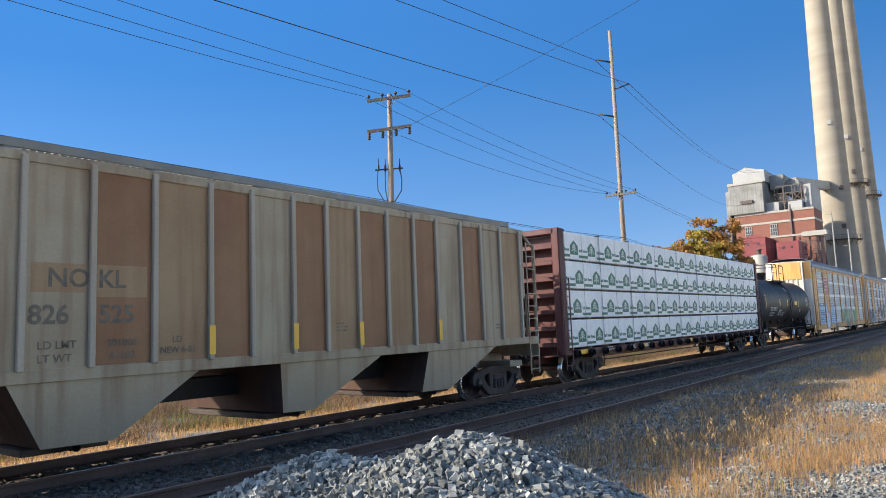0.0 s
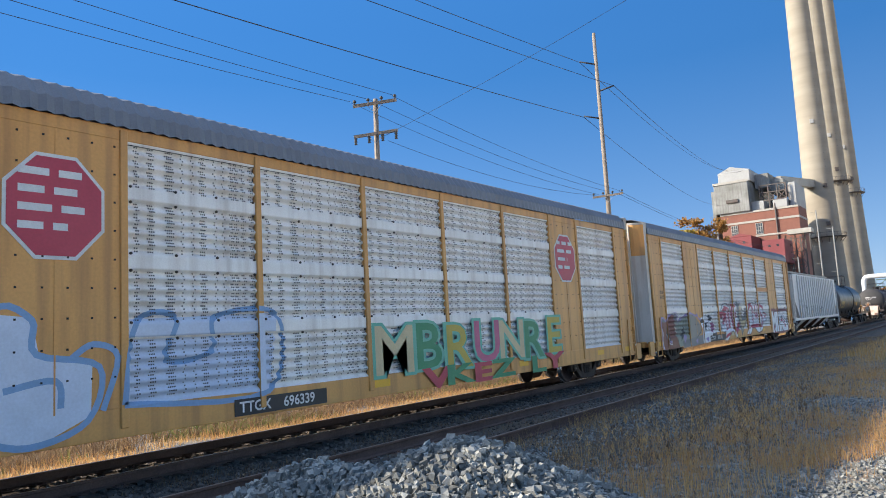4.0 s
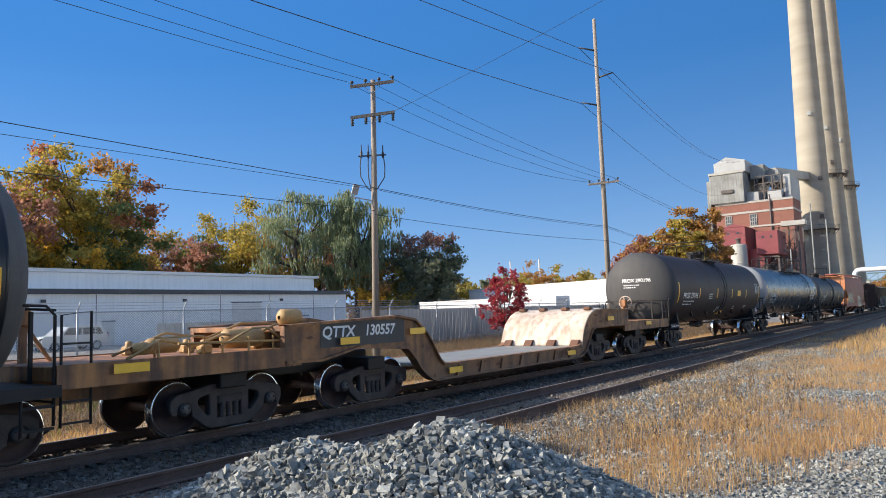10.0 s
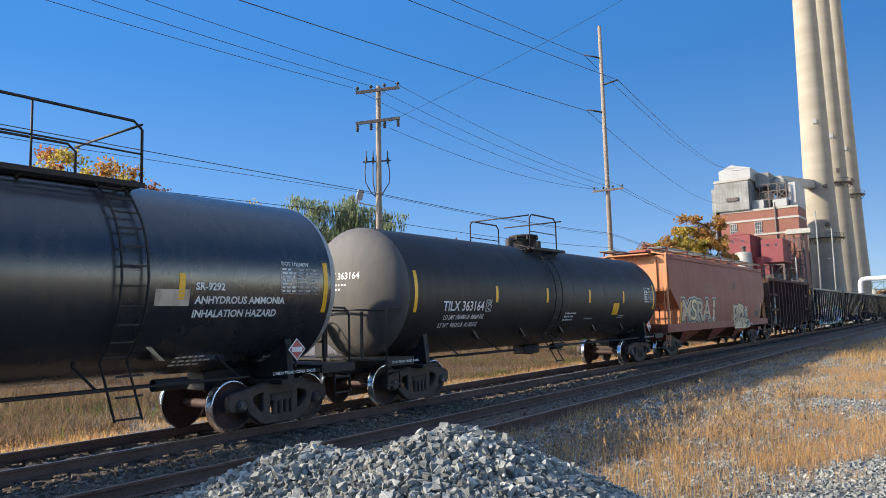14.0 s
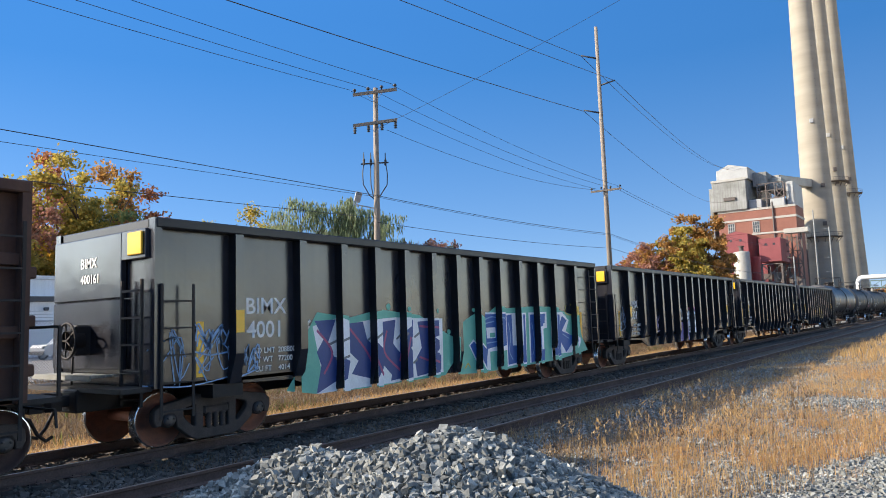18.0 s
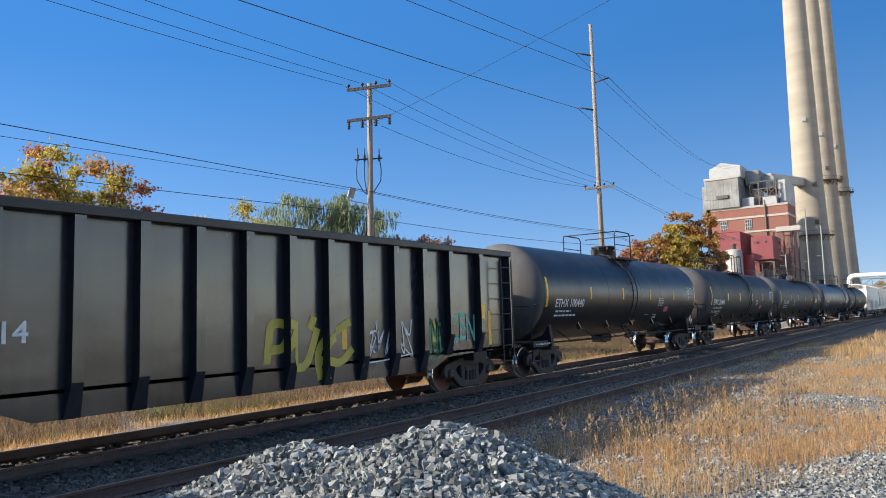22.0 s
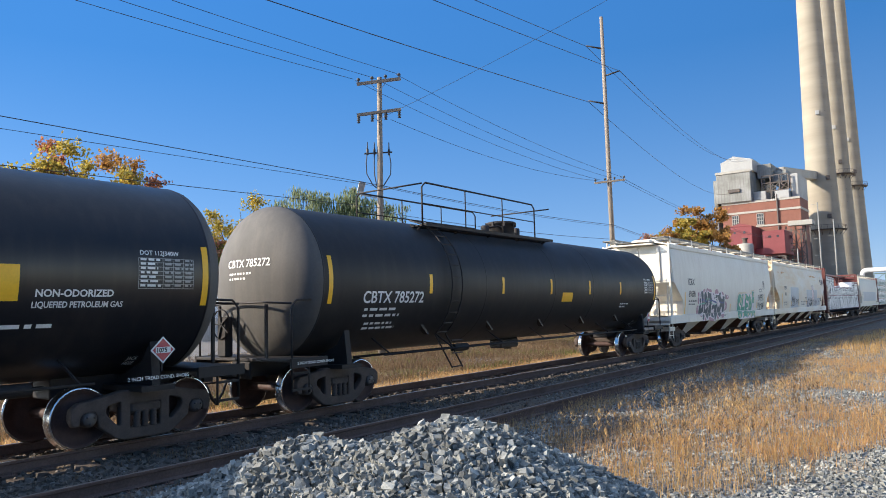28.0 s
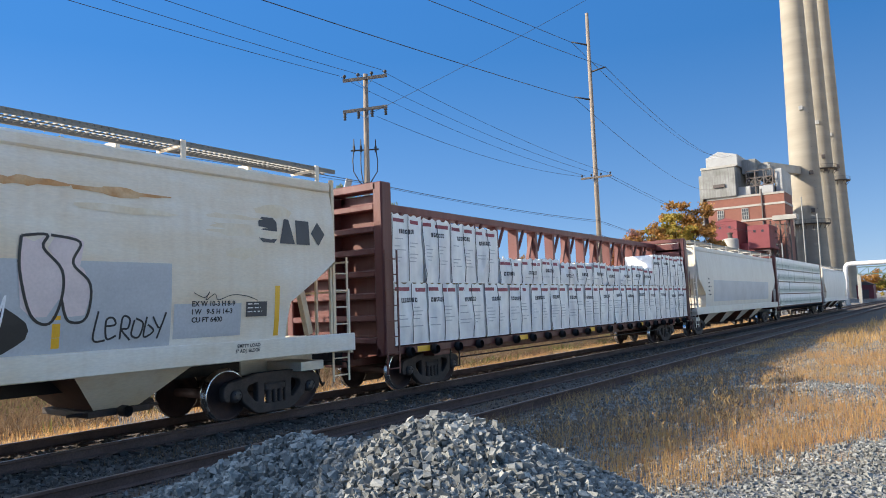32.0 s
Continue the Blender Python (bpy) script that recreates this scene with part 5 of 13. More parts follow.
def ribbed_hopper(u, L, R, trucks, ribs, paintm, postm, label, top=4.4, sill=1.52, slope=1.35, bays=(), walk_mat=None, panels=None):
    """A covered hopper with flat sides and outside posts; L and R are its side's ends from the middle."""
    car = new_car("covered_hopper", label, u)
    y = 1.56
    face = flat_side(-y - 0.004)
    ze = sill + 0.9
    # side sheets: full height but for the corners that slope back over the end platforms
    for sy, nm in ((-1, "side"), (1, "side")):
        s = Shape()
        s.prism([(L, top), (L, 2.65), (L + slope, sill), (R - slope, sill), (R, 2.65), (R, top)], sy * y, sy * (y - 0.03))
        part(nm, s, paintm, car)
    s = Shape()
    for d, e in ((-1, L), (1, R)):
        i = -d
        s.add([(e, -y, top), (e, y, top), (e, y, 2.65), (e, -y, 2.65)], [(0, 1, 2, 3)])
        s.add([(e, -y, 2.65), (e, y, 2.65), (e + i * slope, y, sill), (e + i * slope, -y, sill)], [(0, 1, 2, 3)])
        s.box(min(e, e + d * 0.02), max(e, e + d * 0.02), -y, y, 2.62, 2.72)
    pieces("end_sheet", s, paintm, car)
    s = Shape()
    for x in ribs:
        s.box(x - 0.045, x + 0.045, -y - 0.075, -y, sill, top - 0.03, 0.01)
        s.box(x - 0.045, x + 0.045, y, y + 0.075, sill, top - 0.03)
    # each post is a part of its own
    for x in ribs:
        part("side_post", Shape().box(x - 0.045, x + 0.045, -y - 0.075, -y, sill, top - 0.03, 0.012), postm, car)
    part("far_posts", Shape().box(ribs[0], ribs[0] + 0.08, y, y + 0.07, sill, top - 0.03).box(ribs[-1], ribs[-1] + 0.08, y, y + 0.07, sill, top - 0.03), postm, car)
    s = Shape()
    s.sheet([[(a, q * y / 4 * 1.0, top + 0.16 - 0.16 * abs(q / 4) ** 2.2) for q in range(-4, 5)] for a in (L, R)], True)
    s.box(L, R, -y - 0.03, -y + 0.05, top - 0.12, top + 0.02, 0.01)
    s.box(L, R, y - 0.05, y + 0.03, top - 0.12, top + 0.02, 0.01)
    part("roof", s, paintm, car)
    s = Shape()
    n = 5
    for k in range(n):
        a = L + 1.6 + (R - L - 3.2) * k / (n - 1)
        s.box(a - 1.2, a + 1.2, -0.32, 0.32, top + 0.16, top + 0.26, 0.03)
    part("roof_hatch", s, paintm, car)
    s = Shape()
    grated_walk(s, L - 0.3, R + 0.3, -0.95, -0.5, top + 0.28)
    grated_walk(s, L - 0.3, R + 0.3, 0.5, 0.95, top + 0.28)
    for k in range(9):
        a = L + (R - L) * k / 8
        s.bar((a, -1.5, top + 0.02), (a, -0.8, top + 0.25), 0.06, 0.03)
        s.bar((a, 1.5, top + 0.02), (a, 0.8, top + 0.25), 0.06, 0.03)
    s.box(L - 0.2, R + 0.2, -1.02, -0.97, top + 0.20, top + 0.32)
    part("roof_walkway", s, walk_mat or P["grating"], car, "rust-stained running boards along the roof")
    s = Shape()
    s.box(L - 0.62, R + 0.62, -y - 0.02, -y + 0.08, sill - 0.16, sill + 0.02, 0.01)
    s.box(L - 0.62, R + 0.62, y - 0.08, y + 0.02, sill - 0.16, sill + 0.02, 0.01)
    pieces("side_sill", s, paintm, car)
    for d, e in ((-1, L), (1, R)):
        s = Shape()
        a, b = sorted((e + d * 0.62, e - d * (slope + 0.2)))
        s.box(a, b, -0.32, 0.32, 0.72, 1.08, 0.02)
        s.box(min(e, e + d * 0.62), max(e, e + d * 0.62), -y, y, sill - 0.16, sill - 0.10)
        s.box(min(e + d * 0.55, e + d * 0.62), max(e + d * 0.55, e + d * 0.62), -y, y, 1.02, sill - 0.1)
        s.box(e - d * 0.2 - 0.3, e - d * 0.2 + 0.3, -1.3, 1.3, 0.78, 0.92)
        part("end_frame", s, paintm, car)
        s = Shape()
        for sy in (-y + 0.04, y - 0.04):
            s.bar((e + d * 0.58, sy, sill), (e + d * 0.58, sy, top - 0.4), 0.05)
            s.bar((e + d * 0.58, sy, top - 0.4), (e, sy, top - 0.05), 0.05)
            s.bar((e + d * 0.1, sy, sill), (e + d * 0.1, sy, 2.7), 0.05)
            ladder(s, min(e + d * 0.12, e + d * 0.56), sy - 0.06 * (1 if sy < 0 else -1), 0.55, top - 0.3, 0.44)
        s.bar((e + d * 0.58, -y, 2.2), (e + d * 0.58, y, 2.2), 0.04)
        s.bar((e - d * 0.3, -0.5, 1.4), (e - d * 0.05, -0.5, 2.6), 0.10)
        s.bar((e - d * 0.3, 0.5, 1.4), (e - d * 0.05, 0.5, 2.6), 0.10)
        s.lathe([(-0.25, 0.2), (0.25, 0.2)], (e + d * 0.1, 0.0, 1.55), "y", 12)
        part("end_ladder", s, paintm, car)
    if panels:
        for i, m in enumerate(panels):
            a, b = ribs[i] + 0.045, ribs[i + 1] - 0.045
            part("side_panel", Shape().box(a, b, -y - 0.004, -y, sill + 0.02, top - 0.12), m, car)
        flush_bays(car, bays, paintm, P["bay_brown"], M["truck"])
    else:
        hopper_outlets(car, [b for b, _ in bays], bays[0][1], sill - 0.1, paintm, M["steel"])
    part("centre_sill", Shape().box(L, R, -0.30, 0.30, 0.80, 1.15), M["steel"], car)
    for tx in trucks:
        add_truck(car, tx)
    add_ends(car, R + 0.62)
    return car, face


def curved_hopper(u, L, R, trucks, paintm, endm, label, top=4.45, slope_x=1.15, bays=(), detail=True):
    """A covered hopper with smooth bulging sides, a deep side sill and a railed roof walk."""
    car = new_car("covered_hopper", label, u)

    def bulge(z):
        q = (z - 2.75) / 1.75
        return 1.40 + 0.19 * max(0, 1 - abs(q) ** 2.4)

    def face(x, z):
        return -bulge(z) - 0.005
    zs = [1.42, 1.7, 2.1, 2.5, 2.9, 3.3, 3.7, 4.0, 4.2, top - 0.05]
    s = Shape()

    def inset(z):
        """How far the sloped end bites into the side at this height."""
        if z > 2.85:
            return 0.0
        if z > 2.05:
            return slope_x * (2.85 - z) / 0.8
        return slope_x
    xs_n = 10
    for sy in (-1, 1):
        s.sheet([[((L + inset(z)) + ((R - inset(z)) - (L + inset(z))) * k / xs_n, sy * bulge(z), z) for z in zs] for k in range(xs_n + 1)], True)
    pieces("side", s, paintm, car, "smooth curved side")
    s = Shape()
    # eave and roof
    for sy in (-1, 1):
        s.box(L, R, min(sy * 1.33, sy * 1.50), max(sy * 1.33, sy * 1.50), top - 0.22, top - 0.02, 0.03)
    s.sheet([[(a, q * 0.36, top + 0.14 - 0.17 * abs(q / 4) ** 2) for q in range(-4, 5)] for a in (L, R)], True)
    part("roof", s, paintm, car)
    s = Shape()
    for d, e in ((-1, L), (1, R)):
        i = -d
        zz = [z for z in zs if z >= 2.85] + []
        up = [2.85, 3.3, 3.7, 4.2, top - 0.05]
        s.sheet([[(e, sy * bulge(z), z) for z in up] for sy in (-1, 1)])
        s.sheet([[(e + i * inset(z), sy * bulge(z), z) for z in (1.42, 2.05, 2.85)] for sy in (-1, 1)])
        s.box(min(e, e + d * 0.05), max(e, e + d * 0.05), -0.12, 0.12, 1.42, top)
        for sy in (-1.0, 1.0):
            s.bar((e + d * 0.02, sy, 2.9), (e + d * 0.02, sy, top - 0.1), 0.10)
            s.bar((e + d * 0.05, sy * 0.75, 1.45), (e + i * 0.3, sy * 0.75, 2.8), 0.13)
    pieces("end_sheet", s, endm, car, "sunlit sloped end sheet")
    s = Shape()
    s.box(L - 0.55, R + 0.55, -1.58, -1.50, 1.10, 1.45, 0.015)
    s.box(L - 0.55, R + 0.55, 1.50, 1.58, 1.10, 1.45, 0.015)
    for d, e in ((-1, L), (1, R)):
        a, b = sorted((e + d * 0.55, e - d * (slope_x + 0.1)))
        s.box(a, b, -1.5, 1.5, 1.16, 1.22)
        s.box(a, b, -0.32, 0.32, 0.72, 1.12, 0.02)
        s.box(min(e + d * 0.48, e + d * 0.55), max(e + d * 0.48, e + d * 0.55), -1.5, 1.5, 1.05, 1.40)
        s.box(e - d * 0.4 - 0.3, e - d * 0.4 + 0.3, -1.3, 1.3, 0.78, 0.95)
    pieces("side_sill", s, paintm, car)
    s = Shape()
    grated_walk(s, L - 0.25, R + 0.25, -1.40, -0.78, top + 0.27)
    grated_walk(s, L - 0.25, R + 0.25, 0.78, 1.40, top + 0.27)
    for k in range(7):
        a = L + 0.3 + (R - L - 0.6) * k / 6
        for sy in (-1, 1):
            part("walkway_bracket", Shape().bar((a, sy * 1.43, top - 0.16), (a, sy * 1.43, top + 0.31), 0.09, 0.03).bar((a, sy * 1.43, top + 0.22), (a, sy * 0.7, top + 0.22), 0.05, 0.05), paintm, car)
    part("roof_walkway", s, P["grating"], car, "steel grating walkway along the roof")
    s = Shape()
    s.box(L + 0.6, R - 0.6, -0.42, 0.42, top + 0.12, top + 0.28, 0.05)
    for k in range(7):
        a = L + 1.2 + (R - L - 2.4) * k / 6
        s.box(a - 0.04, a + 0.04, -0.5, 0.5, top + 0.14, top + 0.34)
    part("roof_hatch", s, paintm, car)
    for d, e in ((-1, L), (1, R)):
        s = Shape()
        for sy in (-1, 1):
            yy = sy * 1.46
            s.bar((e + d * 0.48, yy, 1.2), (e + d * 0.48, yy, 2.35), 0.05)
            s.bar((e + d * 0.06, yy, 1.2), (e + d * 0.06, yy, top + 0.05), 0.07)
            s.bar((e + d * 0.06, yy, top - 0.05), (e + d * 0.06, yy * 0.6, top + 0.1), 0.06)
            s.bar((e - d * 0.02, yy, 1.4), (e - d * 0.02, yy, 3.1), 0.05)
            ladder(s, min(e + d * 0.02, e + d * 0.46), yy, 0.5, 3.0, 0.44)
            s.bar((e + d * 0.15, yy * 0.6, 1.4), (e + d * 0.15, yy * 0.6, 2.6), 0.05)
        s.bar((e + d * 0.5, -1.46, 2.3), (e + d * 0.5, 1.46, 2.3), 0.04)
        s.bar((e + d * 0.5, -1.46, 2.9), (e + d * 0.5, 1.46, 2.9), 0.04)
        s.box(min(e, e + d * 0.5), max(e, e + d * 0.5), -0.9, 0.9, top - 0.03, top + 0.02)
        part("end_ladder", s, endm if detail else paintm, car)
    s = Shape()
    e = L - 0.1
    s.lathe([(-0.02, 0.27), (0.0, 0.29), (0.02, 0.27)], (L - 0.5, 0.7, 1.9), "x", 16)
    s.lathe([(-0.3, 0.17), (0.3, 0.17)], (L + 0.25, 0.0, 1.6), "y", 12)
    s.box(L - 0.45, L - 0.25, 0.55, 0.85, 1.25, 2.1, 0.02)
    part("brake_gear", s, M["steel"], car)
    hopper_outlets(car, [b for b, _ in bays], bays[0][1], 1.3, paintm, M["truck"])
    part("centre_sill", Shape().box(L, R, -0.30, 0.30, 0.80, 1.15), M["steel"], car)
    for tx in trucks:
        add_truck(car, tx)
    add_ends(car, R + 0.55)
    return car, face


def tape(car, face, items):
    s = Shape()
    for x, z, h in items:
        patch_shape(s, x - 0.055, x + 0.055, z - h / 2, z + h / 2, face, 1, 3)
    pieces("reflective_tape", s, M["yellow"], car, "yellow reflective tape")


# ---------------------------------------------------------------- centre-beam flat cars


def centre_beam(u, half, trucks, paintm, label):
    car = new_car("centre_beam_flat_car", label, u)
    for d in (-1, 1):
        s = Shape()
        a, b = sorted((d * half, d * (half - 0.36)))
        for sy in (-1, 1):
            s.box(a, b, min(sy * 1.30, sy * 1.56), max(sy * 1.30, sy * 1.56), 0.90, 4.72, 0.03)
        s.box(a, b, -1.4, 1.4, 4.54, 4.72, 0.02)
        i0, i1 = sorted((d * (half - 0.36), d * (half - 0.30)))
        s.box(i0, i1, -1.4, 1.4, 1.0, 4.5)
        for z in np.linspace(1.15, 4.1, 7):
            s.box(a, b, -1.32, 1.32, z, z + 0.14, 0.02)
        s.box(a, b, -0.08, 0.08, 1.0, 4.5)
        pieces("bulkhead", s, paintm, car, "ribbed end bulkhead")
        s = Shape()
        for sy in (-1.62, 1.62):
            ladder(s, d * half - (0.40 if d > 0 else -0.0), sy, 0.5, 3.2, 0.40)
        pieces("ladder_piece", s, paintm, car)
    s = Shape()
    s.box(-half, half, -0.30, 0.30, 0.62, 1.0, 0.02)
    s.box(-half, half, -1.45, -1.33, 0.88, 1.06, 0.015)
    s.box(-half, half, 1.33, 1.45, 0.88, 1.06, 0.015)
    n = 22
    for k in range(n + 1):
        a = -half + 0.4 + (2 * half - 0.8) * k / n
        s.prism([(-1.4, 1.06), (1.4, 1.06), (1.4, 0.94), (0.3, 0.78), (-0.3, 0.78), (-1.4, 0.94)], a - 0.05, a + 0.05, "x")
    for tx in trucks:
        s.box(tx - 0.32, tx + 0.32, -1.40, 1.40, 0.76, 1.02)
    part("underframe", s, paintm, car)
    s = Shape()
    for k in range(n):
        a = -half + 0.9 + (2 * half - 1.8) * k / (n - 1)
        s.lathe([(-1.60, 0.10), (-1.54, 0.12), (-1.48, 0.12), (-1.44, 0.07)], (a, 0, 0.93), "y", 8)
    pieces("strap_winch", s, M["steel"], car, "row of strap winches along the sill")
    s = Shape()
    s.box(-half + 0.3, half - 0.3, -0.22, 0.22, 4.34, 4.54, 0.02)
    for k in range(17):
        a = -half + 0.7 + (2 * half - 1.4) * k / 16
        s.box(a - 0.07, a + 0.07, -0.16, 0.16, 1.0, 4.36)
        if k % 2 == 0 and k < 16:
            b = a + (2 * half - 1.4) / 16
            s.bar((a, 0, 1.1), (b, 0, 4.3), 0.12, 0.10)
        s.bar((a + 0.35, -0.2, 4.36), (a + 0.1, -0.12, 3.7), 0.10, 0.05)
    pieces("centre_beam", s, paintm, car, "tall trussed centre beam")
    s = Shape()
    for a in np.linspace(-half + 1.5, half - 1.5, 5):
        patch_shape(s, a - 0.24, a + 0.24, 0.90, 1.03, flat_side(-1.456))
    pieces("reflective_tape", s, M["yellow"], car, "yellow reflective tape")
    s = Shape()
    for tx in (-half + 2.9, half - 2.9):
        s.bar((tx - 0.2, -1.35, 0.88), (tx - 0.2, -1.35, 0.42), 0.03)
        s.bar((tx + 0.2, -1.35, 0.88), (tx + 0.2, -1.35, 0.42), 0.03)
        s.bar((tx - 0.2, -1.35, 0.44), (tx + 0.2, -1.35, 0.44), 0.03)
    s.tube([(trucks[0] + 1, -1.2, 0.62), (trucks[1] - 1, -1.2, 0.62)], 0.02, 5)
    part("step", s, M["steel"], car)
    for tx in trucks:
        add_truck(car, tx)
    add_ends(car, half)
    return car


def house_mark(s, x, z, w, y):
    """A plain green gable-roofed badge with pale fir shapes: three bars each side of a stem."""
    h = w * 0.86
    s.mat = 0
    s.prism([(x, z), (x + w, z), (x + w, z + h * 0.62), (x + w / 2, z + h), (x, z + h * 0.62)], y, y - 0.004)
    s.mat = 1
    c = x + w / 2
    s.prism([(c - w * 0.03, z + h * 0.1), (c + w * 0.03, z + h * 0.1), (c + w * 0.03, z + h * 0.75), (c - w * 0.03, z + h * 0.75)], y - 0.004, y - 0.007)
    for k, q in enumerate((0.2, 0.38, 0.55)):
        for d in (-1, 1):
            a = w * (0.34 - 0.08 * k)
            s.prism([(c + d * w * 0.03, z + h * (q + 0.13)), (c + d * a, z + h * q), (c + d * a, z + h * (q + 0.07)), (c + d * w * 0.03, z + h * (q + 0.2))], y - 0.004, y - 0.007)
    s.mat = 0


def lumber_load(u, x0, x1, label, packs, rows, green=True):
    """Wrapped packages of lumber, stacked in rows along both sides of the beam."""
    load = thing("lumber_load", label, "lumber load", at=pose(u, TRACK_Y, 0))
    MOVING.append((load, u))
    z0 = 1.07
    hh = (4.65 - z0) / rows
    edges = np.linspace(x0, x1, packs + 1)
    rnd = random.Random(5)
    for r in range(rows):
        z = z0 + r * hh
        for i in range(packs):
            a, b = edges[i] + 0.012, edges[i + 1] - 0.012
            dy = rnd.uniform(-0.015, 0.015)
            s = Shape().box(a, b, -1.53 + dy, -0.26, z + 0.05, z + hh - 0.012, 0.02)
            pk = part("lumber_package", s, P["wrap"], load)
            y = -1.531 + dy
            m = Shape()
            w = b - a
            k = 0.0
            n = 2
            for j in range(n):
                x2 = a + w * (0.5 + 0.5 * j) - 0.05 - (0.22 if r % 2 else 0.0)
                big = min(0.52, w * 0.23)
                house_mark(m, x2 - big, z + 0.20, big, y)
                # the maker's word as plain upright bars, with a printed band under it
                bx = x2 - big - 0.60
                for c in range(11):
                    if c != 4:
                        m.box(bx + c * 0.05, bx + c * 0.05 + 0.034, y - 0.004, y, z + 0.30, z + 0.30 + (0.10 if c in (0, 3, 5) else 0.07))
                m.box(bx - 0.02, x2 - big - 0.02, y - 0.004, y, z + 0.12, z + 0.20)
            m.box((a + b) / 2 - 0.004, (a + b) / 2 + 0.004, y - 0.003, y, z + 0.06, z + hh - 0.02)
            part("printed_band", m, [P["wrap_green"], M["white"]], pk)
    s = Shape()
    for r in range(rows):
        z = z0 + r * hh
        for a in np.linspace(x0 + 0.3, x1 - 0.3, packs * 2):
            s.box(a - 0.045, a + 0.045, -1.50, -0.28, z, z + 0.05)
    pieces("dunnage_strip", s, P["bare_wood"], load)
    s = Shape().box(x0, x1, 0.26, 1.52, z0 + 0.05, 4.64, 0.02)
    part("far_packages", s, P["wrap"], load)
    s = Shape()
    for a in edges:
        s.box(a - 0.045, a + 0.045, -1.56, -1.40, 4.645, 4.69, 0.01)
        s.box(a - 0.004, a + 0.004, -1.556, -1.55, z0, 4.66)
    pieces("strap", s, M["steel"], load, "black load strap with corner guards")
    return load


def film_load(u, label, stacks):
    """Packs of board wrapped in loose white film with crimson and dark print, held by thin straps."""
    load = thing("wrapped_board_load", label, "board load", at=pose(u, TRACK_Y, 0))
    MOVING.append((load, u))
    rnd = random.Random(11)
    for x0, x1, z0, z1 in stacks:
        s = Shape()
        w, hgt = x1 - x0, z1 - z0
        n, m = 14, 12
        rows = []
        ph = rnd.uniform(0, 6)
        fold = [(rnd.uniform(0, 1), rnd.uniform(-0.9, 0.9), rnd.uniform(0.02, 0.05)) for q in range(5)]
        top = [0.03 * math.sin(i * 1.7 + ph) + 0.02 * rnd.random() for i in range(n + 1)]

        def bulge(p, q):
            y = 0.035 * math.sin(math.pi * p) * math.sin(math.pi * min(1.0, q * 1.1)) + 0.012 * math.sin(p * 11 + q * 5 + ph)
            for a, tilt, d in fold:
                y += d * max(0.0, 1 - abs(p - a - tilt * (1 - q)) * 9) * (0.35 + 0.65 * (1 - q))
            return y
        for i in range(n + 1):
            p = i / n
            rows.append([(x0 + 0.008 + (w - 0.016) * p, -1.50 - bulge(p, k / m), z0 - 0.03 + (hgt + top[i] + 0.03) * k / m) for k in range(m + 1)])
        s.sheet(rows, True)
        s.box(x0 + 0.01, x1 - 0.01, -1.49, -0.26, z0, z1 - 0.01, 0.03)
        pk = part("board_package", s, P["wrap_grey"], load)

        def skin(x, z):
            return -1.506 - bulge(min(1, max(0, (x - x0) / w)), min(1, max(0, (z - z0) / hgt)))
        m2 = Shape()
        # a crimson band across the top with a pale gap, then a dark word broken by the folds, then faint columns of print
        m2.mat = 0
        cut = rnd.uniform(0.25, 0.5)
        patch_shape(m2, x0 + w * 0.04, x0 + w * cut, z1 - 0.17, z1 - 0.085, skin, 5, 2)
        patch_shape(m2, x0 + w * (cut + 0.16), x0 + w * rnd.uniform(0.8, 0.97), z1 - 0.19, z1 - 0.10, skin, 5, 2)
        m2.mat = 1
        xw, zw = x0 + w * rnd.uniform(0.08, 0.3), z1 - rnd.uniform(0.40, 0.47)
        for k in range(7):
            a = rnd.uniform(0.045, 0.075)
            if xw + a > x1 - 0.03:
                break
            patch_shape(m2, xw, xw + a, zw, zw + 0.105, skin, 1, 2)
            if rnd.random() < 0.7:
                m2.mat = 2
                patch_shape(m2, xw + a * 0.35, xw + a * 0.68, zw + 0.03, zw + 0.075, lambda x, z: skin(x, z) - 0.003, 1, 1)
                m2.mat = 1
            xw += a + 0.018
            zw += rnd.uniform(-0.006, 0.006)
        m2.mat = 3
        for xa, wa in ((0.08, 0.34), (0.54, 0.36)):
            for k in range(int(hgt / 0.13) - 4):
                if rnd.random() < 0.72:
                    q = z1 - 0.56 - k * 0.085
                    if q > z0 + 0.12:
                        patch_shape(m2, x0 + w * xa, x0 + w * (xa + wa * rnd.uniform(0.4, 1.0)), q, q + 0.022, skin, 3, 1)
        tagged(part("printed_band", m2, [P["print_red"], P["print_dark"], P["wrap_grey"], P["print_faint"]], pk), "crimson and dark print on the film", kind="stuff")
        strap = Shape()
        for a in (x0 + 0.004,) if w < 1 else (x0 + 0.004, x0 + w * 0.5):
            strap.tube([(a, skin(a, z0 + hgt * k / 8) - 0.012, z0 + hgt * k / 8) for k in range(9)], 0.009, 4)
        pieces("strap", strap, P["print_dark"], pk)
    xs = [q[0] for q in stacks] + [q[1] for q in stacks]
    part("far_packages", Shape().box(min(xs), max(xs), 0.26, 1.5, 1.1, 3.2, 0.02), P["wrap_grey"], load)
    s = Shape()
    for x0, x1, z0, z1 in stacks:
        for a in (x0 + 0.25, x1 - 0.25):
            s.box(a - 0.05, a + 0.05, -1.45, -0.3, z0 - 0.03, z0)
    pieces("dunnage_strip", s, P["bare_wood"], load)
    return load


# ---------------------------------------------------------------- auto racks


RACK_BANDS = ((0.98, 1.20), (2.02, 2.24), (3.06, 3.26))   # flat lapped bands between the corrugated sheets


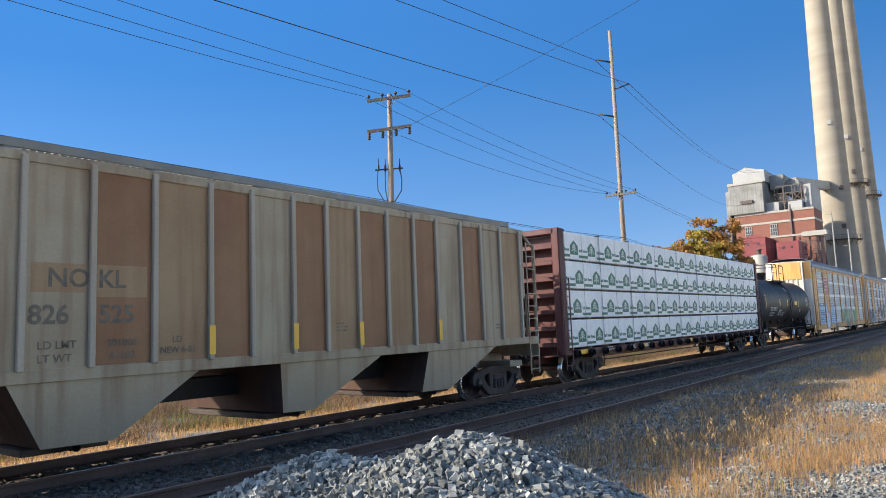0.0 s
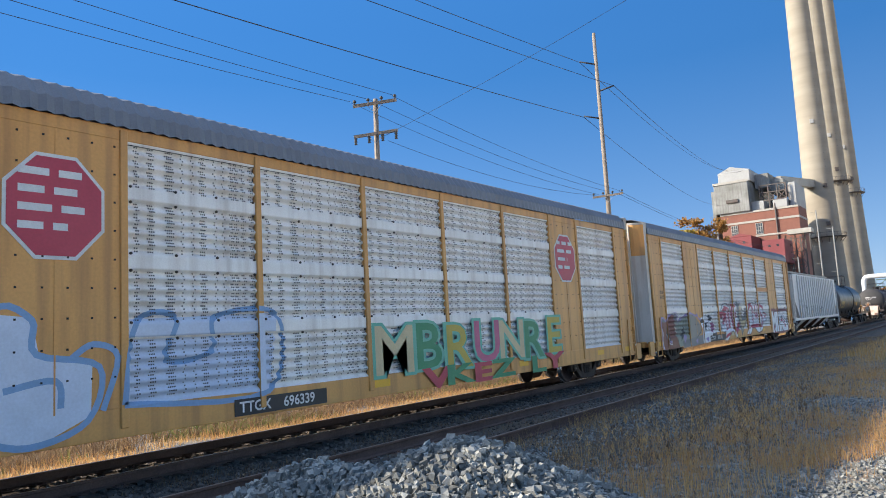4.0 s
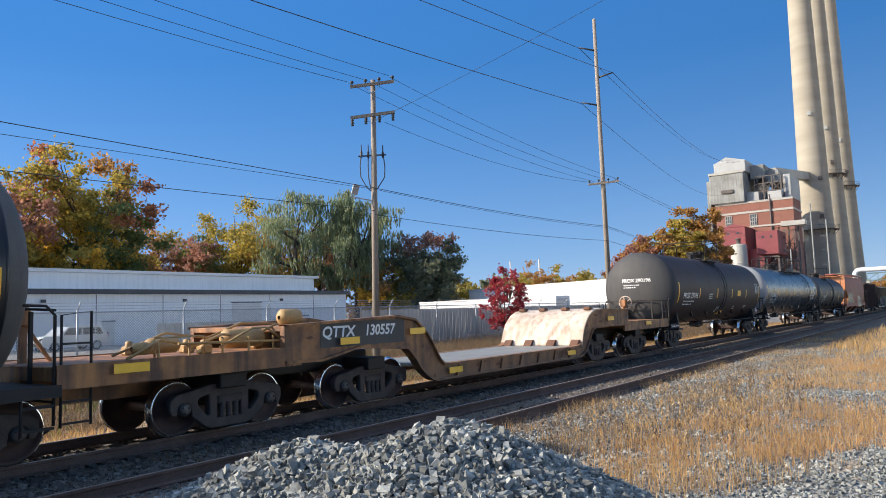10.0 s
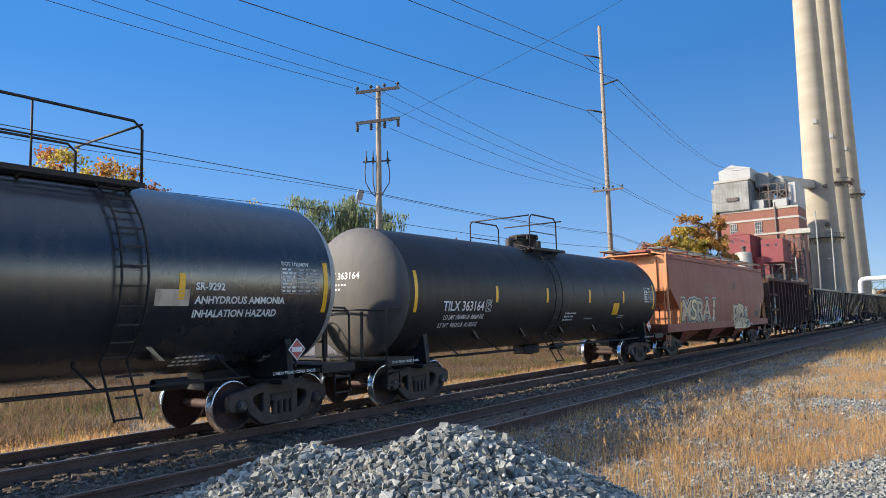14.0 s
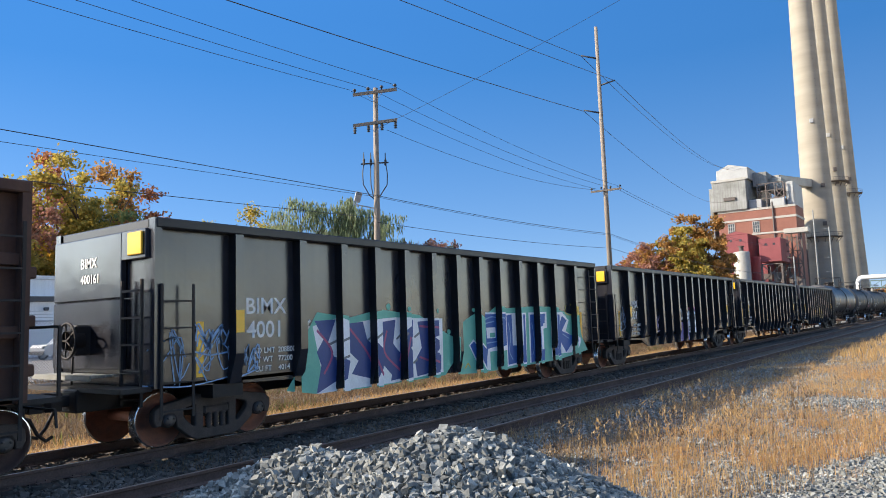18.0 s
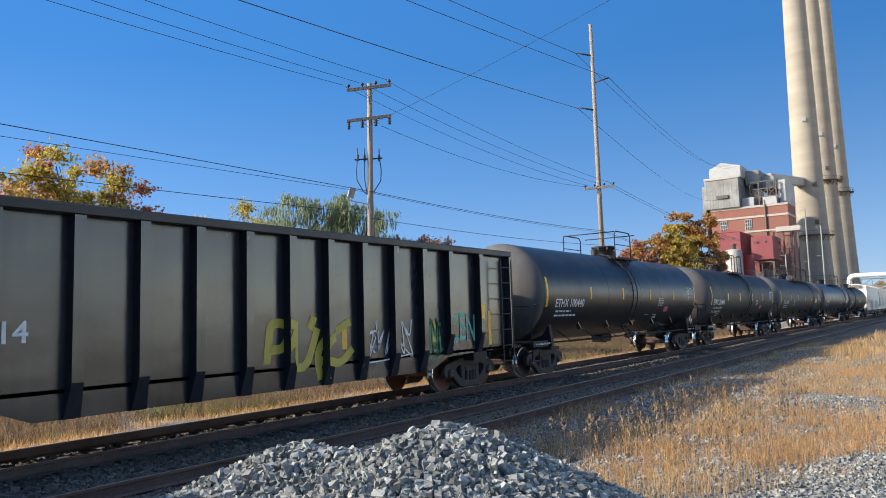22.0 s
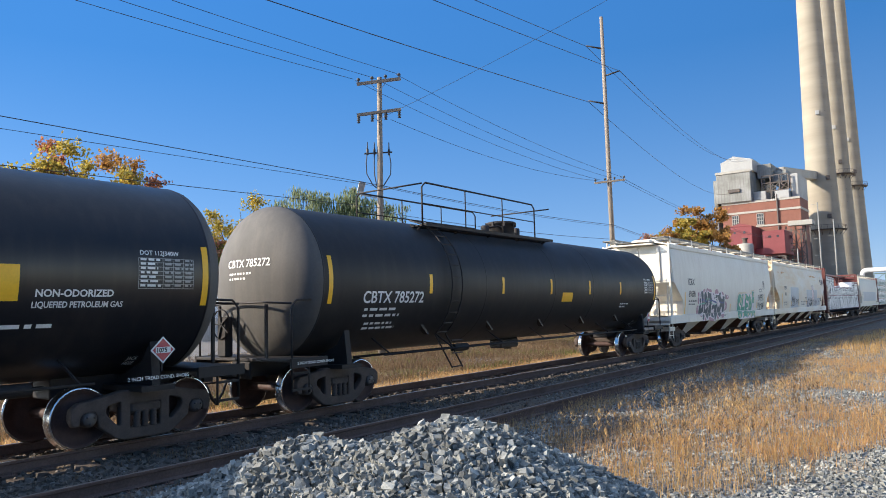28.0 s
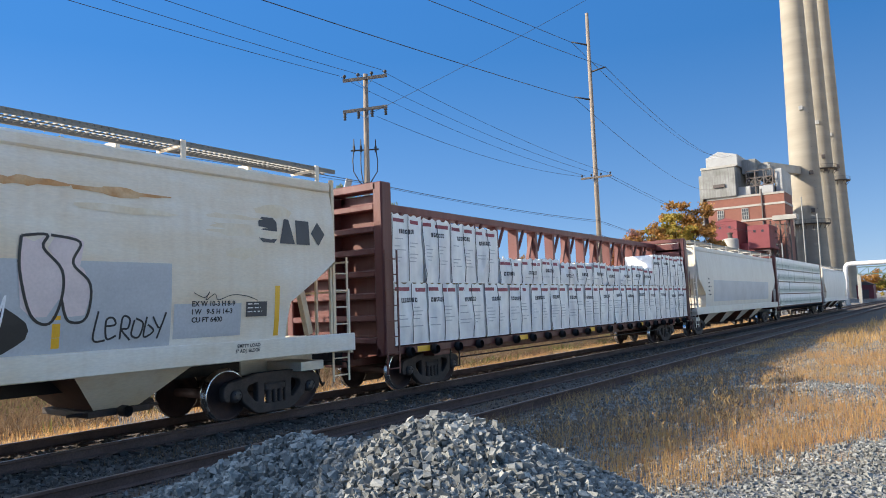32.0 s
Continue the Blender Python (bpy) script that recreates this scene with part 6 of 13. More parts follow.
def rack_fold(z):
    """How far the corrugated sheet lies behind the posts' face at this height."""
    q = z - 1.05
    for p, r in RACK_BANDS:
        if p <= q <= r:
            return 0.004
    return 0.040 - 0.038 * math.cos(q * math.tau / 0.172)


def rack_face(edges, kinds):
    """The outer surface of a rack's side, and where paint on it must be cut."""
    def face(x, z):
        for i, e in enumerate(edges):
            if abs(x - e) < 0.06:
                return -1.552
        if z < 1.05:
            return -1.523
        for i, k in enumerate(kinds):
            if edges[i] < x < edges[i + 1]:
                return -1.523 + (rack_fold(z) if k == "p" else 0.0)
        return -1.523
    return face, {"x": sorted(e + d for e in edges for d in (-0.06, 0.06)), "z": [1.05] + [1.05 + 0.172 * k / 6 for k in range(1, 70)], "ledges": (1.05,)}


def sill_face(f):
    """A bulging hopper side standing over a deep flush sill."""
    return lambda x, z: -1.586 if z < 1.452 else f(x, z), {"x": (), "z": [1.452] + [1.6 + 0.15 * k for k in range(9)], "ledges": (1.452,)}


def auto_rack(u, label, edges, kinds, half, trucks, top_white):
    """A tall enclosed rack: edges are the x of the posts, kinds what fills each bay ('p' perforated, 'y' plain)."""
    car = new_car("auto_rack", label, u)
    y = 1.52
    face = flat_side(-y - 0.006)
    lo, hi = 1.05, 5.02
    L, R = edges[0], edges[-1]
    s = Shape()
    for sy in (-1, 1):
        s.box(L, R, min(sy * y, sy * (y - 0.06)), max(sy * y, sy * (y - 0.06)), 0.62, lo, 0.01)
        s.box(L, R, min(sy * y, sy * (y - 0.06)), max(sy * y, sy * (y - 0.06)), hi, 5.22, 0.01)
    pieces("side_sill", s, P["rack_yellow"], car)
    for i, x in enumerate(edges):
        part("side_post", Shape().box(x - 0.06, x + 0.06, -y - 0.03, -y + 0.05, 0.75, 5.18, 0.012), P["rack_yellow"], car)
    # perforated corrugated panels: one mesh shape a bay
    for i, k in enumerate(kinds):
        a, b = edges[i] + 0.06, edges[i + 1] - 0.06
        if k == "y":
            s = Shape().box(a, b, -y, -y + 0.03, lo, hi)
            n = max(1, int((b - a) / 0.65))
            for j in range(1, n):
                q = a + (b - a) * j / n
                s.box(q - 0.012, q + 0.012, -y - 0.008, -y, lo, hi)
            part("plain_panel", s, P["rack_yellow"], car)
            s = Shape()
            for q in np.linspace(a + 0.08, b - 0.08, max(2, int((b - a) / 0.3))):
                for z in np.linspace(1.5, 4.9, 9):
                    s.box(q - 0.014, q + 0.014, -y - 0.012, -y - 0.002, z - 0.014, z + 0.014)
            tagged(part("rivet", s, M["steel"], car), kind="stuff")
        else:
            zz = np.linspace(lo, hi, 170)
            s = Shape().sheet([[(x, -y + rack_fold(z), z) for z in zz] for x in (a, b)], True)
            pn = part("perforated_panel", s, P["rack_silver"], car)
            # upright double and single rows of small holes, punched through paint and steel alike
            s = Shape()
            for q, n in ((0.06, 2), (0.16, 3), (0.28, 2), (0.31, 2), (0.39, 1), (0.47, 1), (0.55, 3), (0.65, 1), (0.72, 1), (0.79, 2), (0.83, 2), (0.89, 2), (0.96, 2)):
                for j in range(n):
                    x = a + (b - a) * q + 0.036 * (j - (n - 1) / 2)
                    z = lo + 0.10
                    while z < hi - 0.06:
                        if not any(p < z - lo < r for p, r in RACK_BANDS):
                            yy = -y + rack_fold(z + 0.009) - 0.014
                            s.add([(x, yy, z), (x + 0.024, yy, z), (x + 0.024, yy, z + 0.022), (x, yy, z + 0.022)], [(0, 1, 2, 3)])
                        z += 0.052
            tagged(part("perforation", s, P["plate_dark"], pn), kind="stuff")
            s = Shape()
            for q in np.linspace(a + 0.05, b - 0.05, 4):
                for p, r in RACK_BANDS:
                    for e in (p - 0.02, r + 0.02):
                        s.lathe([(-y + 0.01, 0.024), (-y - 0.012, 0.024), (-y - 0.012, 0.001)], (q, 0, lo + e), "y", 6)
            tagged(part("bolt", s, M["truck"], pn), kind="stuff")
            # dark strip laid in for the shadow of the gap at the panel's top
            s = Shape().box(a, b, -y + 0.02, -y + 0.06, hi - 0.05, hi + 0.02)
            part("gap_shadow", s, P["plate_dark"], pn, "dark strip painted as the shadow of the gap over the panel")
    part("far_side", Shape().box(L, R, y - 0.05, y, lo, hi), P["rack_silver"], car)
    # roof with cross corrugation
    s = Shape()
    n = int((R - L) / 0.11)
    rows = []
    arc = [(-1.57, 5.20), (-1.54, 5.45), (-1.36, 5.70), (-0.95, 5.84), (-0.4, 5.90), (0, 5.91), (0.4, 5.90), (0.95, 5.84), (1.36, 5.70), (1.54, 5.45), (1.57, 5.20)]
    for i in range(n + 1):
        x = L + (R - L) * i / n
        b = 0.03 if i % 2 else 0.0
        rows.append([(x, yy * (1 + b * 0.4), zz + b) for yy, zz in arc])
    s.sheet(rows)
    part("roof", s, P["rack_roof"], car, "grey corrugated arched roof")
    # rounded end doors and end frames
    for d, e in ((-1, L), (1, R)):
        s = Shape()
        pts = [(e, -y), (e + d * 0.28, -y + 0.02), (e + d * 0.52, -y + 0.35), (e + d * 0.62, -0.9), (e + d * 0.66, -0.3), (e + d * 0.66, 0.3), (e + d * 0.62, 0.9), (e + d * 0.52, y - 0.35), (e + d * 0.28, y - 0.02), (e, y)]
        s.sheet([[(px, py, z) for z in (1.0, 5.25, 5.6)] for px, py in pts])
        s.prism([(px, py) for px, py in pts], 5.58, 5.66, "z")
        s.prism([(px, py) for px, py in pts], 0.94, 1.02, "z")
        door = part("end_door", s, P["rack_white"] if top_white else P["rack_yellow"], car, "weathered rounded end door")
        s = Shape()
        for q in (-1.0, -0.62, -0.3, 0.0, 0.3, 0.62, 1.0):
            ex = e + d * (0.66 - 0.05 * abs(q) ** 2)
            s.box(min(ex, ex + d * 0.06), max(ex, ex + d * 0.06), q - 0.05, q + 0.05, 1.0, 5.55, 0.012)
        pieces("door_rib", s, P["rack_white"] if top_white else P["rack_yellow"], door)
        s = Shape()
        s.sheet([[(px + d * 0.068, py * 1.001, z) for z in (4.35, 5.57)] for px, py in pts[3:7]])
        s.sheet([[(px + d * 0.006, py * 1.004, z) for z in (4.35, 5.57)] for px, py in pts[1:4]])
        part("door_upper_band", s, P["rack_yellow"], car, "yellow band over the white door")
        s = Shape()
        for q in (-y - 0.02, y + 0.02):
            s.tube([(e + d * 0.02, q, 1.0), (e + d * 0.02, q, 5.2)], 0.05, 8)
            for z in (1.5, 2.6, 3.7, 4.8):
                s.box(e - 0.08, e + 0.08, q - 0.05, q + 0.05, z, z + 0.15, 0.01)
        pieces("door_hinge", s, P["rack_yellow"], car)
        s = Shape()
        a, b = sorted((e + d * 0.7, e - d * 1.0))
        s.box(a, b, -1.3, 1.3, 0.78, 1.0, 0.02)
        s.box(min(e + d * 0.2, e + d * 0.65), max(e + d * 0.2, e + d * 0.65), -1.52, -1.44, 0.45, 1.0)
        for zz in (0.42, 0.72):
            s.bar((e - d * 0.5, -1.55, zz), (e - d * 0.02, -1.55, zz), 0.03)
        s.bar((e - d * 0.5, -1.55, 0.42), (e - d * 0.5, -1.55, 1.9), 0.03)
        s.bar((e - d * 0.02, -1.55, 0.42), (e - d * 0.02, -1.55, 1.9), 0.03)
        for zz in (1.05, 1.35, 1.65):
            s.bar((e - d * 0.5, -1.57, zz), (e - d * 0.02, -1.57, zz), 0.025)
        part("end_frame", s, P["rack_yellow"], car)
    s = Shape().box(L, R, -1.35, 1.35, 0.78, 1.0).box(L, R, -0.3, 0.3, 0.5, 0.8)
    part("deck", s, M["steel"], car)
    s = Shape()
    for x in (L + 0.55, L + 3.2, -1.0, 4.8, 9.8, R - 0.6):
        patch_shape(s, x - 0.24, x + 0.24, 0.80, 0.95, face)
    pieces("reflective_tape", s, M["yellow"], car, "yellow reflective tape")
    for tx in trucks:
        add_truck(car, tx)
    add_ends(car, half + 0.66)
    return car, face


# ---------------------------------------------------------------- gondolas


def gondola(u, half, trucks, label, ribs, top=3.65, brown=False, number="", rib_w=0.17, wheel="red", mark="BIMX"):
    car = new_car("gondola_car", label, u)
    body = P["gon_brown"] if brown else P["gon_black"]
    ribm = P["gon_brown"] if brown else P["gon_rib"]
    yp, yr = 1.40, 1.60
    lo, mid = 1.02, 0.64
    # side sheets bellied between the trucks
    s = Shape()
    for sy in (-1, 1):
        s.prism([(-half, top), (-half, lo), (-half + 2.9, lo - 0.1), (-half + 3.6, mid), (half - 3.6, mid), (half - 2.9, lo - 0.1), (half, lo), (half, top)], sy * yp, sy * (yp - 0.04))
    pieces("side", s, body, car, "dented side sheet")
    for x in ribs:
        zb = mid if abs(x) < half - 3.4 else lo - 0.05
        r = Shape()
        # tapered stake, wider at the foot
        r.add([(x - rib_w / 2, -yp, top - 0.16), (x + rib_w / 2, -yp, top - 0.16), (x + rib_w / 2, -yr, top - 0.16), (x - rib_w / 2, -yr, top - 0.16),
               (x - rib_w / 2, -yp, zb + 0.5), (x + rib_w / 2, -yp, zb + 0.5), (x + rib_w / 2, -yr, zb + 0.5), (x - rib_w / 2, -yr, zb + 0.5),
               (x - rib_w * 0.75, -yp, zb), (x + rib_w * 0.75, -yp, zb), (x + rib_w * 0.7, -yp - 0.06, zb), (x - rib_w * 0.7, -yp - 0.06, zb)],
              [(0, 1, 2, 3), (0, 4, 5, 1), (1, 5, 6, 2), (2, 6, 7, 3), (3, 7, 4, 0), (4, 8, 9, 5), (5, 9, 10, 6), (6, 10, 11, 7), (7, 11, 8, 4), (8, 11, 10, 9)])
        # fronts in the side's paint; flanks blacker, their dark reflection put into the colour
        for i in (3, 7):
            r.k[i] = 1
        part("side_stake", r, [ribm, body], car)
    s = Shape()
    for sy in (-1, 1):
        s.box(-half, half, min(sy * 1.38, sy * 1.60), max(sy * 1.38, sy * 1.60), top - 0.16, top, 0.02)
    for d in (-1, 1):
        s.box(min(d * half, d * (half - 0.16)), max(d * half, d * (half - 0.16)), -1.58, 1.58, top - 0.16, top, 0.02)
    part("top_chord", s, ribm if not brown else body, car)
    s = Shape()
    for d in (-1, 1):
        a, b = sorted((d * (half - 0.02), d * (half - 0.08)))
        s.box(a, b, -yp, yp, 1.0, top)
        for z in (1.35, 2.0, 2.65) if brown else ():
            s.box(min(d * half, d * (half + 0.14)), max(d * half, d * (half + 0.14)), -1.5, 1.5, z, z + 0.16, 0.02)
        for sy in (-1.5, 1.5):
            s.box(min(d * (half - 0.1), d * (half + 0.02)), max(d * (half - 0.1), d * (half + 0.02)), sy - 0.08, sy + 0.08, lo, top)
        if not brown:
            # a plain sheet beside the ladder bay, lapped along one line
            a, b = sorted((d * (half - 0.02), d * (half + 0.08)))
            s.box(a, b, -0.72, 1.5, 1.30, 2.42, 0.01)
            s.box(a, b, -0.72, 1.5, 2.44, top - 0.16, 0.015)
            s.box(a, b, -1.42, -0.72, top - 0.62, top - 0.16, 0.01)
    pieces("end_wall", s, body, car)
    part("floor_plate", Shape().box(-half + 0.05, half - 0.05, -yp, yp, 1.0, 1.06), P["gon_rust"], car)
    s = Shape()
    s.box(-half - 0.55, half + 0.55, -0.3, 0.3, 0.66, 1.02, 0.02)
    for d in (-1, 1):
        s.box(min(d * half, d * (half + 0.5)), max(d * half, d * (half + 0.5)), -1.5, 1.5, 0.98, 1.05)
    for tx in trucks:
        s.box(tx - 0.3, tx + 0.3, -1.4, 1.4, 0.76, 1.04)
    pieces("underframe_member", s, M["steel"], car)
    s = Shape()
    for d in (-1, 1):
        for sy in (-yr - 0.02, yr + 0.02):
            x = d * (half - 0.08) - (0.55 if d > 0 else 0)
            ladder(s, x, sy, 0.55 if d < 0 else 0.55, 2.62 if d < 0 else 3.4, 0.55, "x", 0.42)
        if brown:
            s.bar((d * (half + 0.45), -1.5, 1.05), (d * (half + 0.45), -1.5, 2.0), 0.04)
            s.bar((d * (half + 0.45), -1.5, 2.0), (d * (half + 0.45), 1.5, 2.0), 0.04)
        else:
            for q in (-1.36, -0.80):
                s.bar((d * (half + 0.10), q, 0.75), (d * (half + 0.10), q, 2.7), 0.04)
            for k in range(5):
                s.bar((d * (half + 0.10), -1.36, 0.85 + 0.42 * k), (d * (half + 0.10), -0.80, 0.85 + 0.42 * k), 0.035)
    pieces("ladder", s, M["steel"], car)
    s = Shape()
    bx, by, bz = -half - 0.42, 0.30, 1.78
    s.tube([(bx, by + 0.29 * math.cos(k * math.tau / 20), bz + 0.29 * math.sin(k * math.tau / 20)) for k in range(21)], 0.02, 6)
    for k in range(5):
        a = k * math.tau / 5
        s.bar((bx, by, bz), (bx + 0.02, by + 0.28 * math.cos(a), bz + 0.28 * math.sin(a)), 0.025)
    s.lathe([(-0.26, 0.16), (0.0, 0.16), (0.04, 0.05)], (bx + 0.24, by, bz), "x", 12)
    s.box(bx + 0.10, bx + 0.40, by - 0.10, by + 0.14, bz - 0.25, bz + 0.25, 0.03)
    s.tube([(bx + 0.2, by + 0.2, bz - 0.2), (bx + 0.2, by + 0.22, 1.0)], 0.02, 5)
    part("brake_wheel", s, M["steel"], car)
    if not brown:
        s = Shape()
        for k in range(4):
            s.box(-half - 0.50 + 0.12 * k, -half - 0.42 + 0.12 * k, -0.65, 1.25, 1.20, 1.23)
        s.box(-half - 0.52, -half - 0.50, -0.65, 1.25, 1.16, 1.24)
        pieces("end_step", s, P["grating"], car, "pale worn grated step")
        part("end_tag", Shape().box(-half - 0.12, -half - 0.082, -1.36, -0.96, top - 0.56, top - 0.20, 0.01), M["yellow"], car, "yellow tag with a worn print")
        for body, q, zz, size in ((mark, 0.55, 2.98, 0.17), (number, 0.55, 2.72, 0.15)):
            if not body:
                continue
            me, _ = letters(body, size, 0.004)
            for v in me.vertices:
                v.co = (-half - 0.088, q - v.co.x, zz + v.co.z)
            me.materials.clear()
            me.materials.append(M["white"])
            part("reporting_mark", me, None, car)
    cuts = sorted([x + k * rib_w / 2 for x in ribs for k in (-1, 1)])

    def face(x, z):
        for r in ribs:
            if abs(x - r) < rib_w / 2:
                return -yr - 0.006
        return -yp - 0.006
    s = Shape()
    if brown:
        for x, z in ((-4.9, 1.68), (-1.85, 1.12), (5.6, 2.02)):
            patch_shape(s, x - 0.3, x + 0.3, z, z + 0.14, face)
    else:
        for x in (-half + 0.9, -1.9, 1.55, 4.6, half - 0.95):
            patch_shape(s, x - 0.07, x + 0.07, 1.12 if abs(x) > 5 else 1.30, 2.02 if abs(x) > 5 else 1.78, face)
        for x in (ribs[0], ribs[-1]):
            patch_shape(s, x - rib_w / 2, x + rib_w / 2, 1.82, 2.20, flat_side(-yr - 0.006))
    pieces("reflective_tape", s, M["yellow"], car, "yellow reflective tape")
    if mark:
        if brown:
            s = Shape()
            patch_shape(s, -5.72, -4.45, 1.0, 2.75, flat_side(-yp - 0.003))
            part("number_board", s, P["plate_dark"], car)
            stencil(car, mark, -5.68, 2.42, 0.30, M["white"], flat_side(-yp - 0.008), "reporting_mark", 0.008, 1.25)
            stencil(car, number, -5.70, 2.02, 0.30, M["white"], flat_side(-yp - 0.008), "car_number", 0.008, 1.1)
        else:
            stencil(car, mark, -6.22, 2.14, 0.29, M["white"], flat_side(-yp - 0.006), "reporting_mark", 0.006)
            stencil(car, number[:4], -6.22, 1.72, 0.30, M["white"], flat_side(-yp - 0.006), "car_number", 0.007)
            stencil(car, number[4:], -4.86, 1.72, 0.30, M["white"], flat_side(-yp - 0.006), "car_number", 0.007)
        for i, (p, q) in enumerate((("CAPY", "200000"), ("LD LMT", "203400"), ("LT WT", "59600")) if brown else (("LD LMT", "208800"), ("LT WT", "77200"), ("CU FT", "4014"))):
            stencil(car, p, -5.6 if brown else -6.05, 1.44 - i * 0.16, 0.10, M["white"], flat_side(-yp - 0.009), "lettering", 0.002)
            stencil(car, q, -5.0 if brown else -5.52, 1.44 - i * 0.16, 0.10, M["white"], flat_side(-yp - 0.009), "lettering", 0.002)
        bars(car, half - 2.9, 1.2, 0.6, 0.16, 2, M["white"], flat_side(-yp - 0.006), 0.5)
    for tx in trucks:
        add_truck(car, tx, wheel)
    add_ends(car, half + 0.5)
    return car, face, cuts


# ---------------------------------------------------------------- depressed-centre flat car


BRAKE_GOLD = surface("dusty_golden_brake_gear", (0.42, 0.25, 0.085), 0.6, 0.0, (0.24, 0.15, 0.075), 6, 0.7, 30, 0.15, 0.1)


def depressed_flat(u, label, trucks, ends):
    car = new_car("depressed_flat_car", label, u)
    L, R = ends
    # goose-necked side girders dropping to a low deck between the inner trucks
    prof_top = [(-8.6, 1.76), (-5.4, 1.87), (-4.8, 1.78), (-4.4, 1.50), (-4.15, 1.22), (-3.95, 0.90), (-3.79, 0.72), (-3.5, 0.69), (3.4, 0.69), (3.7, 0.73), (3.9, 0.90), (4.1, 1.30), (4.45, 1.65), (4.85, 1.81), (5.4, 1.85), (8.0, 1.80)]
    prof_bot = [(8.0, 1.25), (6.5, 1.27), (5.1, 1.25), (4.74, 1.20), (4.4, 0.80), (4.1, 0.50), (3.8, 0.37), (3.4, 0.36), (-3.6, 0.36), (-4.1, 0.36), (-4.4, 0.50), (-4.62, 0.67), (-4.85, 0.95), (-5.08, 1.16), (-6.65, 1.27), (-7.7, 1.08), (-8.6, 1.10)]
    for sy in (-1, 1):
        s = Shape()
        # split into quads so the outline stays true
        xs = np.linspace(-8.6, 8.0, 110)
        tx, tz = zip(*prof_top)
        bx, bz = zip(*prof_bot[::-1])
        rows = []
        for x in xs:
            t, b = float(np.interp(x, tx, tz)), float(np.interp(x, bx, bz))
            rows.append([(x, sy * 1.45, b), (x, sy * 1.45, t), (x, sy * 1.33, t), (x, sy * 1.33, b), (x, sy * 1.45, b)])
        s.sheet(rows)
        for row in (rows[0], rows[-1]):
            s.add(row[:4], [(0, 1, 2, 3)])
        for x0, x1 in zip(xs[:-1], xs[1:]):
            for q, arr in ((0, (tx, tz)), (1, (bx, bz))):
                z0, z1 = float(np.interp(x0, *arr)), float(np.interp(x1, *arr))
                s.add([(x0, sy * 1.52, z0 - 0.03), (x1, sy * 1.52, z1 - 0.03), (x1, sy * 1.30, z1 - 0.03), (x0, sy * 1.30, z0 - 0.03),
                       (x0, sy * 1.52, z0 + 0.02), (x1, sy * 1.52, z1 + 0.02), (x1, sy * 1.30, z1 + 0.02), (x0, sy * 1.30, z0 + 0.02)], [(0, 1, 2, 3), (4, 5, 6, 7), (0, 1, 5, 4), (2, 3, 7, 6)])
        part("side_girder", s, P["flat_yellow"], car, "goose-necked yellow side girder")
    s = Shape()
    s.box(-3.8, 3.75, -1.44, 1.44, 0.63, 0.70)
    part("low_deck", s, P["grating"], car, "worn steel deck")
    # grime worn into the girder: dark scrapes round the necks and under the deck edge
    rnd = random.Random(21)
    for k in range(26):
        x = rnd.uniform(-8.3, 7.4)
        zt, zb = float(np.interp(x, tx, tz)) - 0.05, float(np.interp(x, bx, bz)) + 0.05
        zc, w, h = rnd.uniform(zb, zt), rnd.uniform(0.05, 0.22), rnd.uniform(0.02, 0.09)
        pts = [(x + w * math.cos(q) * rnd.uniform(0.6, 1.1), min(zt, max(zb, zc + h * math.sin(q) * rnd.uniform(0.5, 1.2)))) for q in np.linspace(0, math.tau, 13)[:-1]]
        daub(car, flat_side(-1.452), P["gon_rust"], pts, 0, label="dark scrape through the paint")
    s = Shape()
    for x in np.linspace(-3.2, 2.9, 7):
        s.prism([(x - 0.02, 0.38), (x + 0.06, 0.38), (x + 0.18, 0.67), (x + 0.10, 0.67)], -1.50, -1.45)
    pieces("stiffener", s, P["flat_yellow"], car)
    s = Shape()
    s.box(-8.6, -5.0, -1.33, 1.33, 1.66, 1.76, 0.01)
    s.box(5.0, 8.0, -1.33, 1.33, 1.66, 1.76, 0.01)
    for a, b in ((L, -8.2), (7.6, R)):
        s.box(a, b, -1.42, 1.42, 1.12, 1.34, 0.02)
        s.box(a, b, -0.35, 0.35, 0.70, 1.15)
        for sy in (-1.46, 1.40):
            s.box(a, b, sy, sy + 0.06, 1.02, 1.36)
    pieces("end_platform", s, P["flat_yellow"], car)
    # dark lettered board on the girder
    s = Shape()
    patch_shape(s, -7.7, -5.15, 1.30, 1.80, flat_side(-1.458))
    part("number_board", s, P["plate_dark"], car, "dark board lettered in white")
    stencil(car, "QTTX", -7.65, 1.50, 0.22, M["white"], flat_side(-1.464), "reporting_mark", 0.008, 1.1, shear=0.15)
    stencil(car, "130557", -6.4, 1.50, 0.22, M["white"], flat_side(-1.464), "car_number", 0.008, 1.05, shear=0.15)
    s = Shape()
    for x, z in ((-11.6, 1.18), (-6.95, 1.34), (-4.75, 1.45), (-3.3, 0.46), (3.0, 0.46), (6.2, 1.45), (9.9, 1.18)):
        patch_shape(s, x - 0.28, x + 0.28, z, z + 0.14, flat_side(-1.53))
    pieces("reflective_tape", s, M["yellow"], car, "yellow reflective tape")
    # curved cream deflector plate at the rear neck
    s = Shape()
    arc = [(3.72, 0.71), (3.80, 0.86), (3.93, 1.18), (4.12, 1.45), (4.45, 1.70), (4.85, 1.85), (5.5, 1.89)]
    for yy in (-1.53, 1.53):
        arc_rows = [[(x, yy, z), (x + 0.03, yy, z - 0.04)] for x, z in arc]
        s.sheet(arc_rows)
